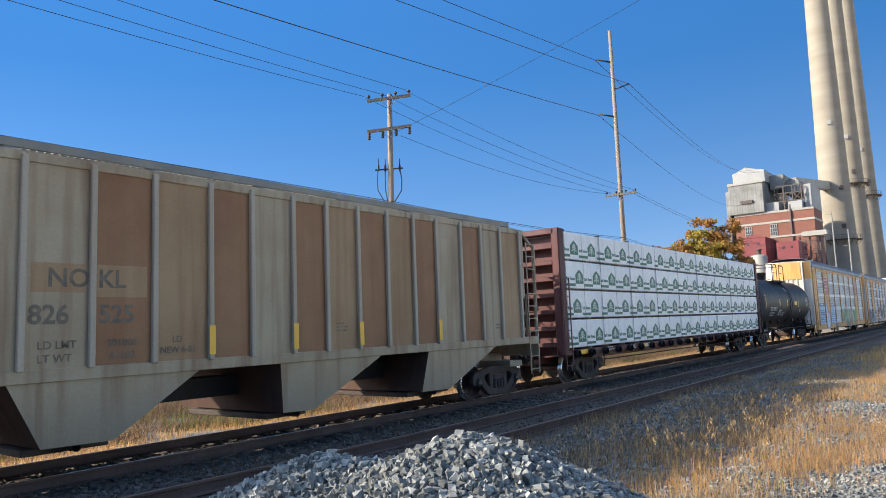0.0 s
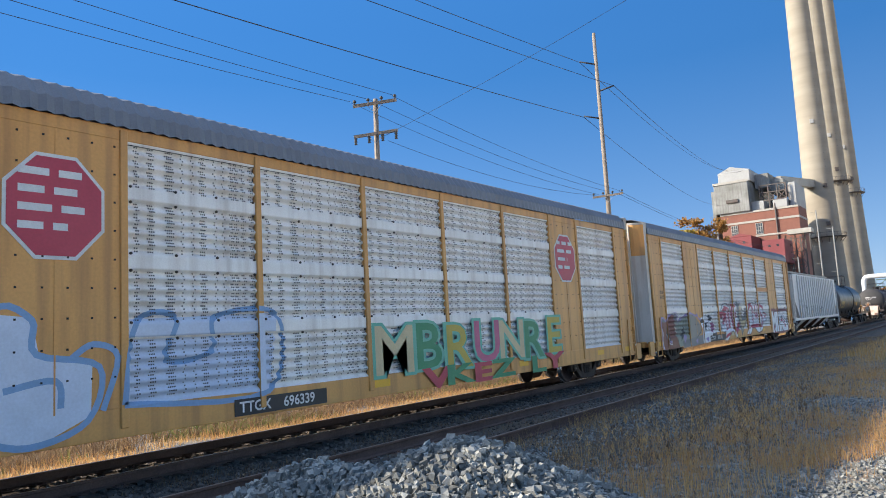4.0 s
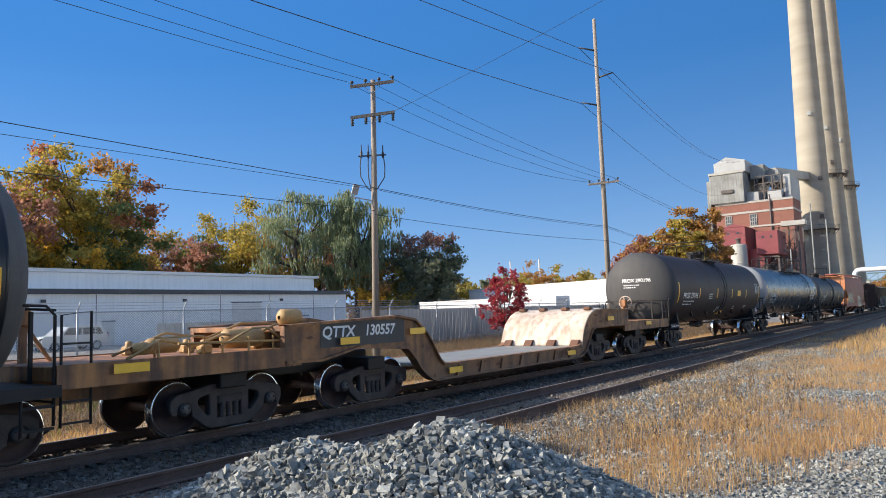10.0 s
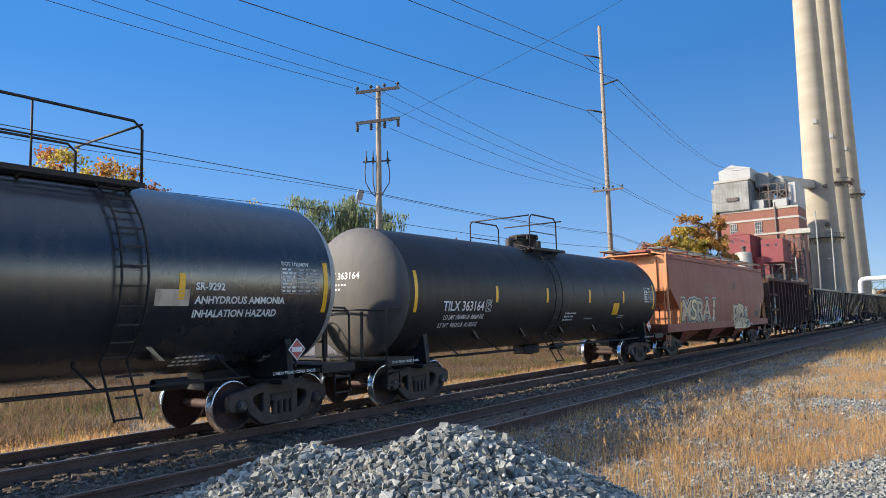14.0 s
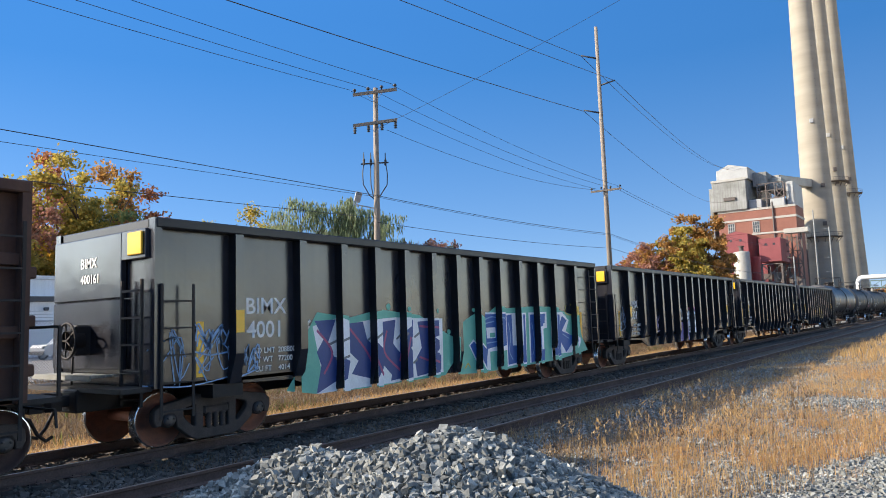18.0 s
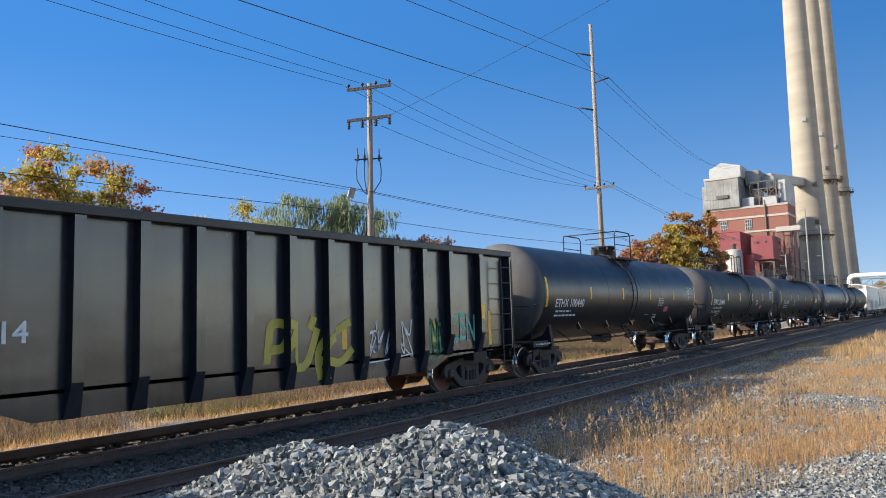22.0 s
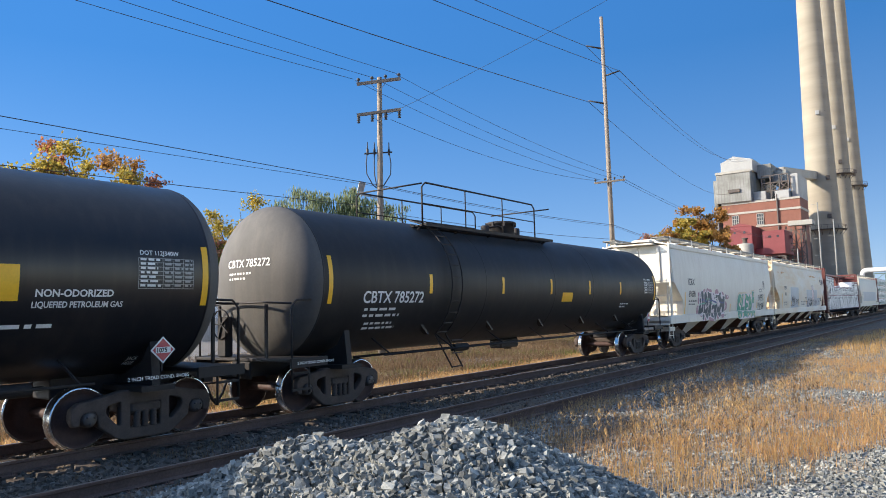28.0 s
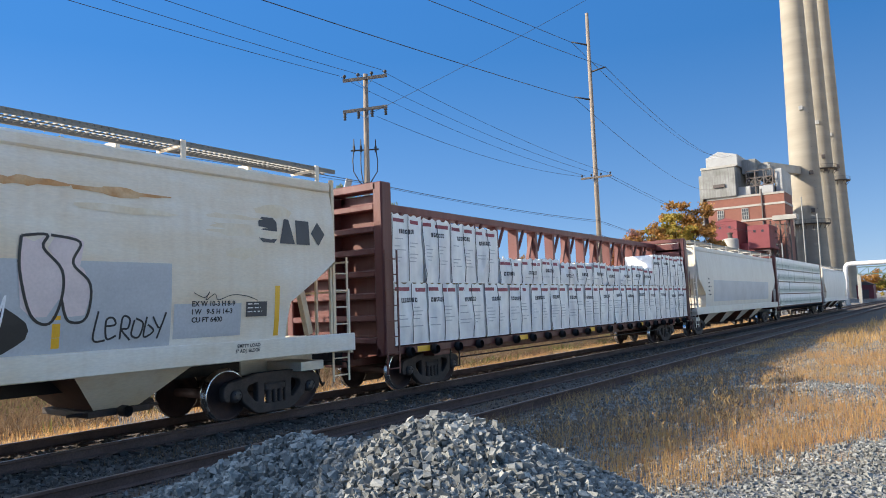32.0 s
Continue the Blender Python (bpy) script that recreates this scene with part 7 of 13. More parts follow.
    s.sheet([[(x, yy, z) for x, z in arc] for yy in (-1.53, -0.5, 0.5, 1.53)], True)
    s.sheet([[(x + 0.03, yy, z - 0.04) for x, z in arc] for yy in (-1.53, 1.53)], True)
    part("deflector_plate", s, P["cream_plate"], car, "scraped cream curved plate over the rear neck")
    s = Shape()
    for yy in (-1.3, -0.45, 0.4, 1.2):
        s.prism([(3.55, 0.70), (3.80, 0.70), (3.86, 0.90), (3.72, 0.88)], yy - 0.14, yy + 0.14)
        s.box(4.72, 4.98, yy - 0.12, yy + 0.12, 1.84, 1.95, 0.02)
    pieces("foot_block", s, P["gon_rust"], car)
    # brake gear, pipes and wheel on the front platform
    s = Shape()
    for x0, x1, yy, zz, rr in ((-9.55, -8.75, -0.95, 1.58, 0.17), (-10.9, -10.35, -0.75, 1.52, 0.13), (-8.3, -7.85, -1.0, 1.92, 0.16), (-11.3, -11.05, -1.05, 1.5, 0.10)):
        s.lathe([(x0 - 0.04, 0.04), (x0, rr * 0.8), (x0 + 0.04, rr), (x1 - 0.04, rr), (x1, rr * 0.8), (x1 + 0.05, 0.04)], (0, yy, zz), "x", 14)
    for x, yy, zz in ((-10.1, -1.1, 1.34), (-9.9, -0.3, 1.34), (-8.6, -0.6, 1.34), (-10.6, 0.4, 1.34)):
        s.box(x, x + 0.22, yy, yy + 0.2, zz, zz + 0.16, 0.03)
        s.lathe([(zz + 0.16, 0.07), (zz + 0.24, 0.06), (zz + 0.26, 0.001)], (x + 0.11, yy + 0.1, 0), "z", 10)
    pieces("brake_gear", s, BRAKE_GOLD, car, "dusty golden brake cylinder or valve")
    s = Shape()
    for pts, rr in ((((-11.5, -1.2, 1.36), (-10.9, -1.15, 1.62), (-10.3, -1.2, 1.50), (-9.7, -1.1, 1.66), (-9.0, -1.05, 1.60), (-8.5, -1.1, 1.80)), 0.026),
                    (((-11.4, -0.6, 1.40), (-10.4, -0.5, 1.72), (-9.6, -0.55, 1.60), (-8.8, -0.45, 1.84), (-7.9, -0.5, 1.80)), 0.024),
                    (((-11.1, -1.3, 1.36), (-11.1, -1.3, 1.66), (-10.2, -1.3, 1.66), (-10.2, -1.3, 1.36)), 0.018),
                    (((-9.9, -1.3, 1.45), (-9.2, -1.28, 1.75), (-8.9, -1.3, 1.75), (-8.4, -1.3, 1.45)), 0.020),
                    (((-10.7, -1.32, 1.55), (-8.5, -1.32, 1.50)), 0.022)):
        s.tube(list(pts), rr, 6)
    for x in (-11.0, -10.45, -9.8, -9.25, -8.7):
        s.bar((x, -1.25, 1.34), (x, -1.25, 1.60), 0.03)
    pieces("air_pipe", s, BRAKE_GOLD, car)
    for e, d in ((L, 1), (R, -1)):
        s = Shape()
        s.bar((e + d * 0.32, 0.35, 1.34), (e + d * 0.32, 0.35, 2.12), 0.10)
        s.bar((e + d * 0.75, 0.35, 1.34), (e + d * 0.34, 0.35, 1.95), 0.05)
        s.box(min(e + d * 0.16, e + d * 0.40), max(e + d * 0.16, e + d * 0.40), 0.22, 0.48, 1.90, 2.22, 0.04)
        part("brake_post", s, P["flat_yellow"], car)
        s = Shape()
        s.tube([(e + d * 0.1, 0.35 + 0.28 * math.cos(k * math.tau / 20), 2.08 + 0.28 * math.sin(k * math.tau / 20)) for k in range(21)], 0.022, 6)
        for k in range(5):
            a = k * math.tau / 5
            s.bar((e + d * 0.1, 0.35, 2.08), (e + d * 0.1, 0.35 + 0.28 * math.cos(a), 2.08 + 0.28 * math.sin(a)), 0.03)
        part("brake_wheel", s, P["cream_plate"], car)
        for sy in (-1.4, 1.4):
            s = Shape().tube([(e + d * 0.08, sy, 0.5), (e + d * 0.08, sy, 2.05), (e + d * 0.5, sy, 2.1), (e + d * 0.5, sy, 0.5)], 0.02, 6)
            for z in (0.55, 0.85, 1.65):
                s.bar((e + d * 0.08, sy, z), (e + d * 0.5, sy, z), 0.03)
            part("end_ladder", s, M["steel"], car)
    s = Shape()
    for a, b in ((trucks[0], trucks[1]), (trucks[2], trucks[3])):
        s.box(a - 0.5, b + 0.5, -0.45, 0.45, 0.78, 1.14, 0.03)
        for q in (a, b):
            s.box(q - 0.28, q + 0.28, -1.2, 1.2, 0.74, 1.0, 0.02)
    pieces("span_bolster", s, M["steel"], car)
    for tx in trucks:
        add_truck(car, tx)
    add_ends(car, R)
    return car

# ---------------------------------------------------------------- spray-painted murals on the cars

COATS = [0]                                   # each coat of paint lies a little above the last


def lay_on(me, f, cuts):
    """Lays a flat painted mesh on a side that has folds: cut at the given x and z, each strip on its own surface."""
    bm = bmesh.new()
    bm.from_mesh(me)
    for axis, key in ((0, "x"), (2, "z")):
        no = (1, 0, 0) if axis == 0 else (0, 0, 1)
        for c in cuts[key]:
            ends = [v.co[axis] for v in bm.verts]
            if min(ends) < c < max(ends):
                out = bmesh.ops.bisect_plane(bm, geom=bm.verts[:] + bm.edges[:] + bm.faces[:], plane_co=(c * no[0], 0, c * no[2]), plane_no=no)
                if axis == 0 or c in cuts["ledges"]:
                    bmesh.ops.split_edges(bm, edges=[e for e in out["geom_cut"] if isinstance(e, bmesh.types.BMEdge)])
    for face in bm.faces:
        mid = face.calc_center_median()
        face.smooth = True
        for v in face.verts:
            v.co.y = f(mid.x, mid.z + (v.co.z - mid.z) * 0.995)
    bm.to_mesh(me)
    bm.free()


def daub(car, f, mat, outline, layer, cuts=None, label="spray-painted graffiti shape"):
    """One flat patch of paint on the side, following stakes where the side has them."""
    COATS[0] = (COATS[0] + 1) % 12
    lift = 0.0001 * COATS[0]
    s = Shape()
    s.add([(a, 0, b) for a, b in outline], [list(range(len(outline)))])
    me = s.mesh("graffiti", mat)
    if isinstance(cuts, dict):
        lay_on(me, lambda x, z: f(x, z) - 0.0015 * layer - lift, cuts)
        return tagged(part("graffiti", me, None, car), label, kind="stuff")
    if cuts is None:
        bm = bmesh.new()
        bm.from_mesh(me)
        for k in range(1, 22):
            bmesh.ops.bisect_plane(bm, geom=bm.verts[:] + bm.edges[:] + bm.faces[:], plane_co=(0, 0, 0.4 + 0.15 * k), plane_no=(0, 0, 1))
        bmesh.ops.triangulate(bm, faces=bm.faces)
        bm.to_mesh(me)
        bm.free()
    sink_mesh(me, 0, 0, lambda x, z: f(x, z) - 0.0015 * layer - lift, cuts)
    return tagged(part("graffiti", me, None, car), label, kind="stuff" if cuts else "")


def stroke(car, f, mat, w, lines, layer, cuts=None):
    """Spray-can lines of one width."""
    for line in lines:
        COATS[0] = (COATS[0] + 1) % 12
        lift = 0.0001 * COATS[0]
        if cuts is None:
            scrawl(car, [line], w, mat, lambda x, z: f(x, z) - 0.0015 * layer - lift, "graffiti", "spray-painted line")
            continue
        ob = tagged(scrawl(car, [line], w, mat, lambda x, z: 0.0, "graffiti", ""), "spray-painted line", kind="stuff")
        if isinstance(cuts, dict):
            lay_on(ob.data, lambda x, z: f(x, z) - 0.0015 * layer - lift, cuts)
        else:
            sink_mesh(ob.data, 0, 0, lambda x, z: f(x, z) - 0.0015 * layer - lift, cuts)


def mural_brown_grey(car, f, cuts=None):
    daub(car, f, S["brown"], [(-12.27, 1.63), (-12.14, 1.86), (-11.84, 1.81), (-11.56, 1.77), (-11.41, 1.94), (-10.65, 2.01), (-10.24, 1.92), (-10.33, 1.73), (-10.59, 1.45), (-10.48, 1.11), (-10.29, 0.6), (-12.06, 0.6), (-12.25, 0.89), (-12.18, 1.28)], 1, cuts)
    daub(car, f, S["sage"], [(-10.58, 1.68), (-9.99, 1.77), (-9.54, 1.89), (-8.81, 1.97), (-8.79, 1.31), (-8.91, 0.96), (-9.5, 0.67), (-10.21, 0.63), (-10.52, 1.05), (-10.47, 1.31)], 2, cuts)
    daub(car, f, S["ash"], [(-8.76, 1.97), (-8.23, 1.98), (-7.91, 1.86), (-7.24, 1.47), (-7.14, 1.1), (-8.3, 0.83), (-8.76, 0.95)], 2, cuts)
    daub(car, f, S["grey"], [(-9.85, 0.85), (-8.61, 0.93), (-7.62, 0.99), (-7.03, 1.02), (-7.06, 0.62), (-8.63, 0.57), (-9.78, 0.57)], 3, cuts)
    daub(car, f, S["grey"], [(-12.17, 1.86), (-11.91, 1.85), (-11.77, 1.69), (-12.11, 1.71)], 3, cuts)
    daub(car, f, S["grey"], [(-10.65, 2.01), (-10.24, 1.95), (-10.25, 1.75), (-10.58, 1.68)], 3, cuts)
    daub(car, f, S["lilac"], [(-9.71, 1.04), (-9.29, 1.14), (-9.25, 0.99), (-9.59, 0.75)], 4, cuts)
    daub(car, f, S["lilac"], [(-8.09, 0.8), (-7.75, 0.88), (-7.82, 0.63)], 4, cuts)
    daub(car, f, S["black"], [(-11.78, 1.24), (-11.36, 1.26), (-11.29, 0.92), (-11.65, 0.96)], 4, cuts)
    daub(car, f, S["lilac"], [(-11.51, 0.94), (-11.18, 0.94), (-11.19, 0.81)], 5, cuts)
    daub(car, f, S["white"], [(-7.22, 1.75), (-6.58, 1.92), (-5.63, 1.93), (-5.51, 1.67), (-5.12, 1.12), (-4.83, 1.01), (-5.6, 0.64), (-7.06, 0.62), (-6.89, 1.24), (-7.12, 1.46)], 4, cuts)
    daub(car, f, S["black"], [(-6.61, 1.55), (-6.01, 1.56), (-6.38, 1.21), (-6.7, 1.27)], 5, cuts)
    daub(car, f, S["black"], [(-5.84, 1.94), (-5.35, 1.79), (-5.44, 1.58), (-5.93, 1.69)], 5, cuts)
    daub(car, f, S["black"], [(-5.5, 1.01), (-4.82, 1.05), (-4.92, 0.79), (-5.53, 0.63)], 5, cuts)
    daub(car, f, S["black"], [(-7.34, 1.71), (-6.85, 1.73), (-6.67, 1.56), (-7.17, 1.54)], 5, cuts)
    daub(car, f, S["black"], [(-9.65, 1.34), (-9.51, 1.5), (-9.43, 1.15), (-10.03, 0.87), (-9.93, 1.13)], 4, cuts)
    daub(car, f, S["lilac"], [(-6.67, 0.82), (-6.13, 0.9), (-6.22, 0.66)], 5, cuts)
    daub(car, f, S["plum"], [(-5.6, 1.5), (-5.15, 1.56), (-5.02, 1.33), (-5.28, 1.04), (-5.62, 1.2)], 6, cuts)
    stroke(car, f, S["lilac"], 0.08, [[(-12.16, 0.63), (-12.26, 0.89), (-12.18, 1.28), (-12.25, 1.49), (-12.27, 1.63), (-12.17, 1.87), (-11.91, 1.85), (-11.7, 1.74), (-11.42, 1.91), (-10.65, 2.04), (-10.24, 1.99), (-10.17, 1.68), (-9.81, 1.8), (-8.81, 2.0), (-8.65, 2.04), (-7.79, 1.89), (-7.68, 1.96), (-7.4, 1.76), (-7.1, 1.7)]], 6, cuts)
    stroke(car, f, S["black"], 0.035, [[(-10.48, 1.11), (-10.29, 0.6)], [(-8.76, 1.97), (-8.79, 1.31), (-8.91, 0.96)], [(-7.24, 1.47), (-7.13, 1.26), (-7.86, 0.93)], [(-7.03, 1.02), (-7.06, 0.62)], [(-11.71, 1.47), (-11.79, 0.98)]], 6, cuts)
    stroke(car, f, S["white"], 0.03, [[(-12.09, 0.63), (-12.22, 0.91), (-12.13, 1.28), (-12.21, 1.46)], [(-11.78, 1.21), (-11.51, 0.97)], [(-11.39, 1.48), (-11.36, 1.29)], [(-11.58, 0.86), (-11.15, 0.78), (-11.18, 0.95)]], 7, cuts)


def mural_crimson(car, f, cuts=None):
    daub(car, f, S["white"], [(-4.07, 1.98), (-3.04, 2.43), (-2.3, 2.29), (-2.16, 2.02), (-1.87, 2.47), (-0.79, 2.48), (-0.88, 2.12), (-1.15, 1.92), (-0.94, 1.75), (-0.46, 1.69), (-0.29, 1.36), (-0.75, 1.01), (-1.33, 0.61), (-1.79, 0.98), (-2.25, 0.93), (-3.0, 0.58), (-3.58, 0.61), (-3.22, 1.0), (-3.68, 1.02), (-3.76, 1.38), (-3.52, 1.63), (-4.03, 1.79)], 1, cuts)
    daub(car, f, S["red"], [(-4.05, 1.94), (-3.01, 2.31), (-2.34, 2.19), (-2.14, 1.23), (-2.85, 1.06), (-2.96, 1.65), (-3.2, 1.5), (-3.5, 1.33), (-3.58, 1.4), (-3.22, 1.9), (-3.64, 1.69), (-3.98, 1.7)], 2, cuts)
    daub(car, f, S["white"], [(-2.86, 2.05), (-2.59, 2.16), (-2.41, 1.28), (-2.71, 1.13)], 3, cuts)
    daub(car, f, S["grey"], [(-2.88, 1.93), (-2.75, 1.93), (-2.75, 1.8), (-2.87, 1.79)], 4, cuts)
    daub(car, f, S["grey"], [(-2.7, 1.27), (-2.55, 1.28), (-2.57, 1.14), (-2.69, 1.14)], 4, cuts)
    daub(car, f, S["red"], [(-3.38, 0.74), (-3.09, 0.88), (-2.19, 1.0), (-2.46, 0.84), (-2.98, 0.74), (-3.17, 0.68)], 3, cuts)
    daub(car, f, S["red"], [(-2.06, 2.02), (-1.8, 2.41), (-0.93, 2.42), (-1.01, 2.24), (-1.61, 2.2), (-1.6, 1.62), (-1.49, 1.22), (-1.05, 1.14), (-0.58, 1.5), (-0.32, 1.31), (-0.87, 0.96), (-1.24, 0.78), (-1.66, 1.16), (-1.93, 1.64)], 2, cuts)
    daub(car, f, S["red"], [(-1.48, 1.94), (-0.9, 2.11), (-0.97, 1.88), (-0.91, 1.7), (-1.19, 1.58), (-1.24, 1.81), (-1.45, 1.75)], 3, cuts)
    daub(car, f, S["ash"], [(-4.19, 1.43), (-3.9, 1.38), (-3.75, 1.18), (-3.85, 1.05), (-4.14, 1.07)], 2, cuts)
    daub(car, f, S["ash"], [(-2.24, 2.42), (-2.07, 2.39), (-2.11, 2.07), (-2.25, 2.11)], 2, cuts)
    daub(car, f, S["cream"], [(-2.29, 0.97), (-1.79, 0.99), (-1.76, 0.8), (-2.15, 0.77)], 3, cuts)
    daub(car, f, S["grey"], [(-0.79, 2.42), (-0.06, 2.41), (0.28, 1.64), (0.7, 1.88), (0.62, 2.16), (1.24, 2.2), (1.11, 1.45), (0.23, 1.05), (-0.27, 0.74), (-0.34, 1.11), (-0.58, 1.62), (-0.69, 2.0)], 3, cuts)
    daub(car, f, S["cream"], [(-0.38, 2.3), (-0.02, 2.31), (0.13, 1.49), (1.12, 1.56), (0.99, 1.32), (0.3, 1.11), (-0.12, 0.73), (-0.06, 1.09), (-0.29, 1.73)], 4, cuts)
    daub(car, f, S["white"], [(1.29, 2.2), (2.09, 2.48), (2.96, 2.4), (4.06, 2.51), (4.92, 2.22), (5.16, 1.89), (5.86, 1.78), (5.73, 1.45), (4.99, 1.31), (4.33, 0.86), (3.44, 0.74), (2.68, 0.99), (2.19, 1.03), (1.58, 0.73), (0.84, 0.76), (1.49, 1.23), (1.3, 1.65)], 4, cuts)
    stroke(car, f, S["red"], 0.2, [[(1.63, 1.03), (1.47, 1.71), (1.71, 2.18), (2.34, 2.32), (2.58, 1.88)], [(2.37, 2.25), (2.53, 1.67), (2.55, 1.19)], [(3.04, 2.31), (3.11, 1.83), (3.54, 1.66), (3.6, 2.38)], [(4.94, 2.12), (4.3, 2.29), (4.16, 1.9), (4.77, 1.64), (4.51, 1.16), (3.35, 1.14), (1.96, 1.13)]], 5, cuts)
    stroke(car, f, S["red"], 0.1, [[(5.03, 1.86), (5.74, 1.75), (5.22, 1.54)]], 5, cuts)
    stroke(car, f, S["white"], 0.035, [[(1.73, 1.15), (1.67, 1.7), (1.88, 2.12), (2.31, 2.19)], [(2.64, 1.22), (2.58, 1.81), (2.48, 2.1)], [(3.05, 2.01), (3.21, 1.67), (3.61, 1.6)], [(4.53, 2.13), (4.35, 1.9), (4.92, 1.6), (4.57, 1.24), (3.62, 1.12)]], 6, cuts)
    daub(car, f, S["ash"], [(2.33, 1.85), (2.52, 1.85), (2.5, 1.63), (2.35, 1.62)], 7, cuts)
    daub(car, f, S["ash"], [(4.08, 1.48), (4.52, 1.49), (4.41, 1.19), (4.08, 1.19)], 7, cuts)
    stroke(car, f, S["black"], 0.04, [[(-4.07, 1.98), (-3.04, 2.43), (-2.3, 2.29), (-2.16, 2.02), (-1.87, 2.47), (-0.79, 2.48), (-0.88, 2.12), (-1.15, 1.92), (-0.94, 1.75), (-0.46, 1.69), (-0.29, 1.36), (-0.75, 1.01), (-1.33, 0.61), (-1.79, 0.98), (-2.25, 0.93), (-3.0, 0.58), (-3.58, 0.61), (-3.22, 1.0), (-3.68, 1.02), (-3.76, 1.38), (-3.52, 1.63), (-4.03, 1.79), (-4.07, 1.98)], [(-0.79, 2.48), (-0.04, 2.43), (0.3, 1.64), (0.7, 1.88), (0.62, 2.16)], [(1.29, 2.2), (2.09, 2.48), (2.96, 2.4), (4.06, 2.51), (4.92, 2.22), (5.16, 1.89), (5.86, 1.78), (5.73, 1.45), (4.99, 1.31), (4.33, 0.86), (3.44, 0.74), (2.68, 0.99), (2.19, 1.03), (1.58, 0.73), (0.84, 0.76), (1.49, 1.23), (1.3, 1.65), (1.29, 2.2)], [(1.14, 1.44), (0.23, 1.04), (-0.27, 0.73)]], 6, cuts)


def mural_white_block(car, f, cuts=None):
    daub(car, f, S["maroon"], [(7.12, 2.10), (7.32, 2.05), (7.66, 2.07), (7.88, 2.14), (8.19, 2.01), (8.47, 1.99), (8.68, 2.09), (8.89, 2.05), (9.04, 2.22), (9.34, 2.02), (9.73, 2.13), (9.98, 2.05), (10.22, 2.12), (10.69, 2.02), (11.10, 2.16), (11.40, 2.05), (11.66, 2.11), (11.72, 1.88), (11.64, 0.69), (11.53, 0.56), (9.65, 0.45), (7.39, 0.57), (7.13, 0.55)], 1, cuts)
    daub(car, f, S["white"], [(7.12, 1.90), (7.44, 1.89), (7.65, 1.50), (7.88, 1.86), (8.27, 1.86), (8.22, 0.64), (7.81, 0.60), (7.87, 1.22), (7.67, 1.06), (7.42, 1.24), (7.35, 0.57), (7.13, 0.59)], 3, cuts)
    daub(car, f, S["white"], [(8.31, 1.87), (9.39, 1.89), (9.37, 0.60), (8.26, 0.62)], 3, cuts)
    daub(car, f, S["white"], [(9.43, 1.90), (10.49, 1.90), (10.49, 1.02), (10.39, 0.62), (9.97, 0.62), (9.74, 0.94), (9.65, 0.59), (9.41, 0.60)], 3, cuts)
    daub(car, f, S["white"], [(10.56, 1.90), (11.66, 1.89), (11.64, 1.40), (11.26, 1.40), (11.27, 0.98), (11.52, 0.90), (11.46, 0.63), (10.41, 0.62), (10.51, 0.87), (10.78, 0.89), (10.81, 1.43), (10.50, 1.44)], 3, cuts)
    daub(car, f, S["grey"], [(7.42, 1.24), (7.67, 1.06), (7.87, 1.22), (7.88, 0.99), (7.40, 0.99)], 4, cuts)
    daub(car, f, S["maroon"], [(7.40, 0.97), (7.77, 0.95), (7.39, 0.74)], 4, cuts)
    daub(car, f, S["white"], [(7.39, 0.72), (7.84, 0.92), (7.81, 0.81), (7.46, 0.60), (7.37, 0.61)], 5, cuts)
    daub(car, f, S["grey"], [(8.62, 1.57), (8.81, 1.59), (8.67, 1.33), (8.69, 1.09), (9.02, 1.26), (9.03, 1.05), (8.60, 1.04)], 4, cuts)
    daub(car, f, S["grey"], [(9.75, 1.60), (10.23, 1.59), (10.22, 1.41), (9.75, 1.42)], 4, cuts)
    daub(car, f, S["red"], [(9.75, 1.41), (10.22, 1.40), (10.21, 1.21), (9.75, 1.22)], 4, cuts)
    daub(car, f, S["grey"], [(10.51, 1.42), (10.79, 1.42), (10.79, 1.32), (10.51, 1.31)], 4, cuts)
    daub(car, f, S["red"], [(10.51, 1.29), (10.79, 1.30), (10.77, 0.87), (10.49, 0.83)], 4, cuts)
    daub(car, f, S["black"], [(9.70, 0.91), (9.83, 0.60), (9.67, 0.59)], 4, cuts)
    daub(car, f, S["black"], [(11.32, 1.39), (11.69, 1.33), (11.63, 0.99), (11.30, 0.94)], 4, cuts)
    daub(car, f, S["white"], [(11.57, 1.35), (11.82, 1.29), (11.68, 0.94), (11.48, 0.98)], 5, cuts)
    stroke(car, f, S["black"], 0.04, [[(8.29, 1.87), (8.25, 1.26), (8.19, 0.60)], [(10.54, 1.90), (10.51, 1.46)], [(9.41, 1.65), (9.40, 1.14), (9.30, 0.58)], [(10.49, 1.02), (10.39, 0.59)]], 6, cuts)
    stroke(car, f, S["black"], 0.035, [[(9.41, 1.89), (8.81, 1.50), (8.69, 0.99)], [(9.40, 1.54), (8.80, 1.11)], [(9.12, 1.04), (10.83, 1.00), (11.68, 1.00)], [(7.87, 0.93), (7.81, 0.65)], [(9.74, 0.94), (9.97, 0.62)]], 6, cuts)
    stroke(car, f, S["black"], 0.02, [[(7.12, 1.89), (7.44, 1.88), (7.65, 1.49), (7.88, 1.85), (8.27, 1.86), (9.39, 1.88), (10.49, 1.89), (11.66, 1.88)]], 6, cuts)


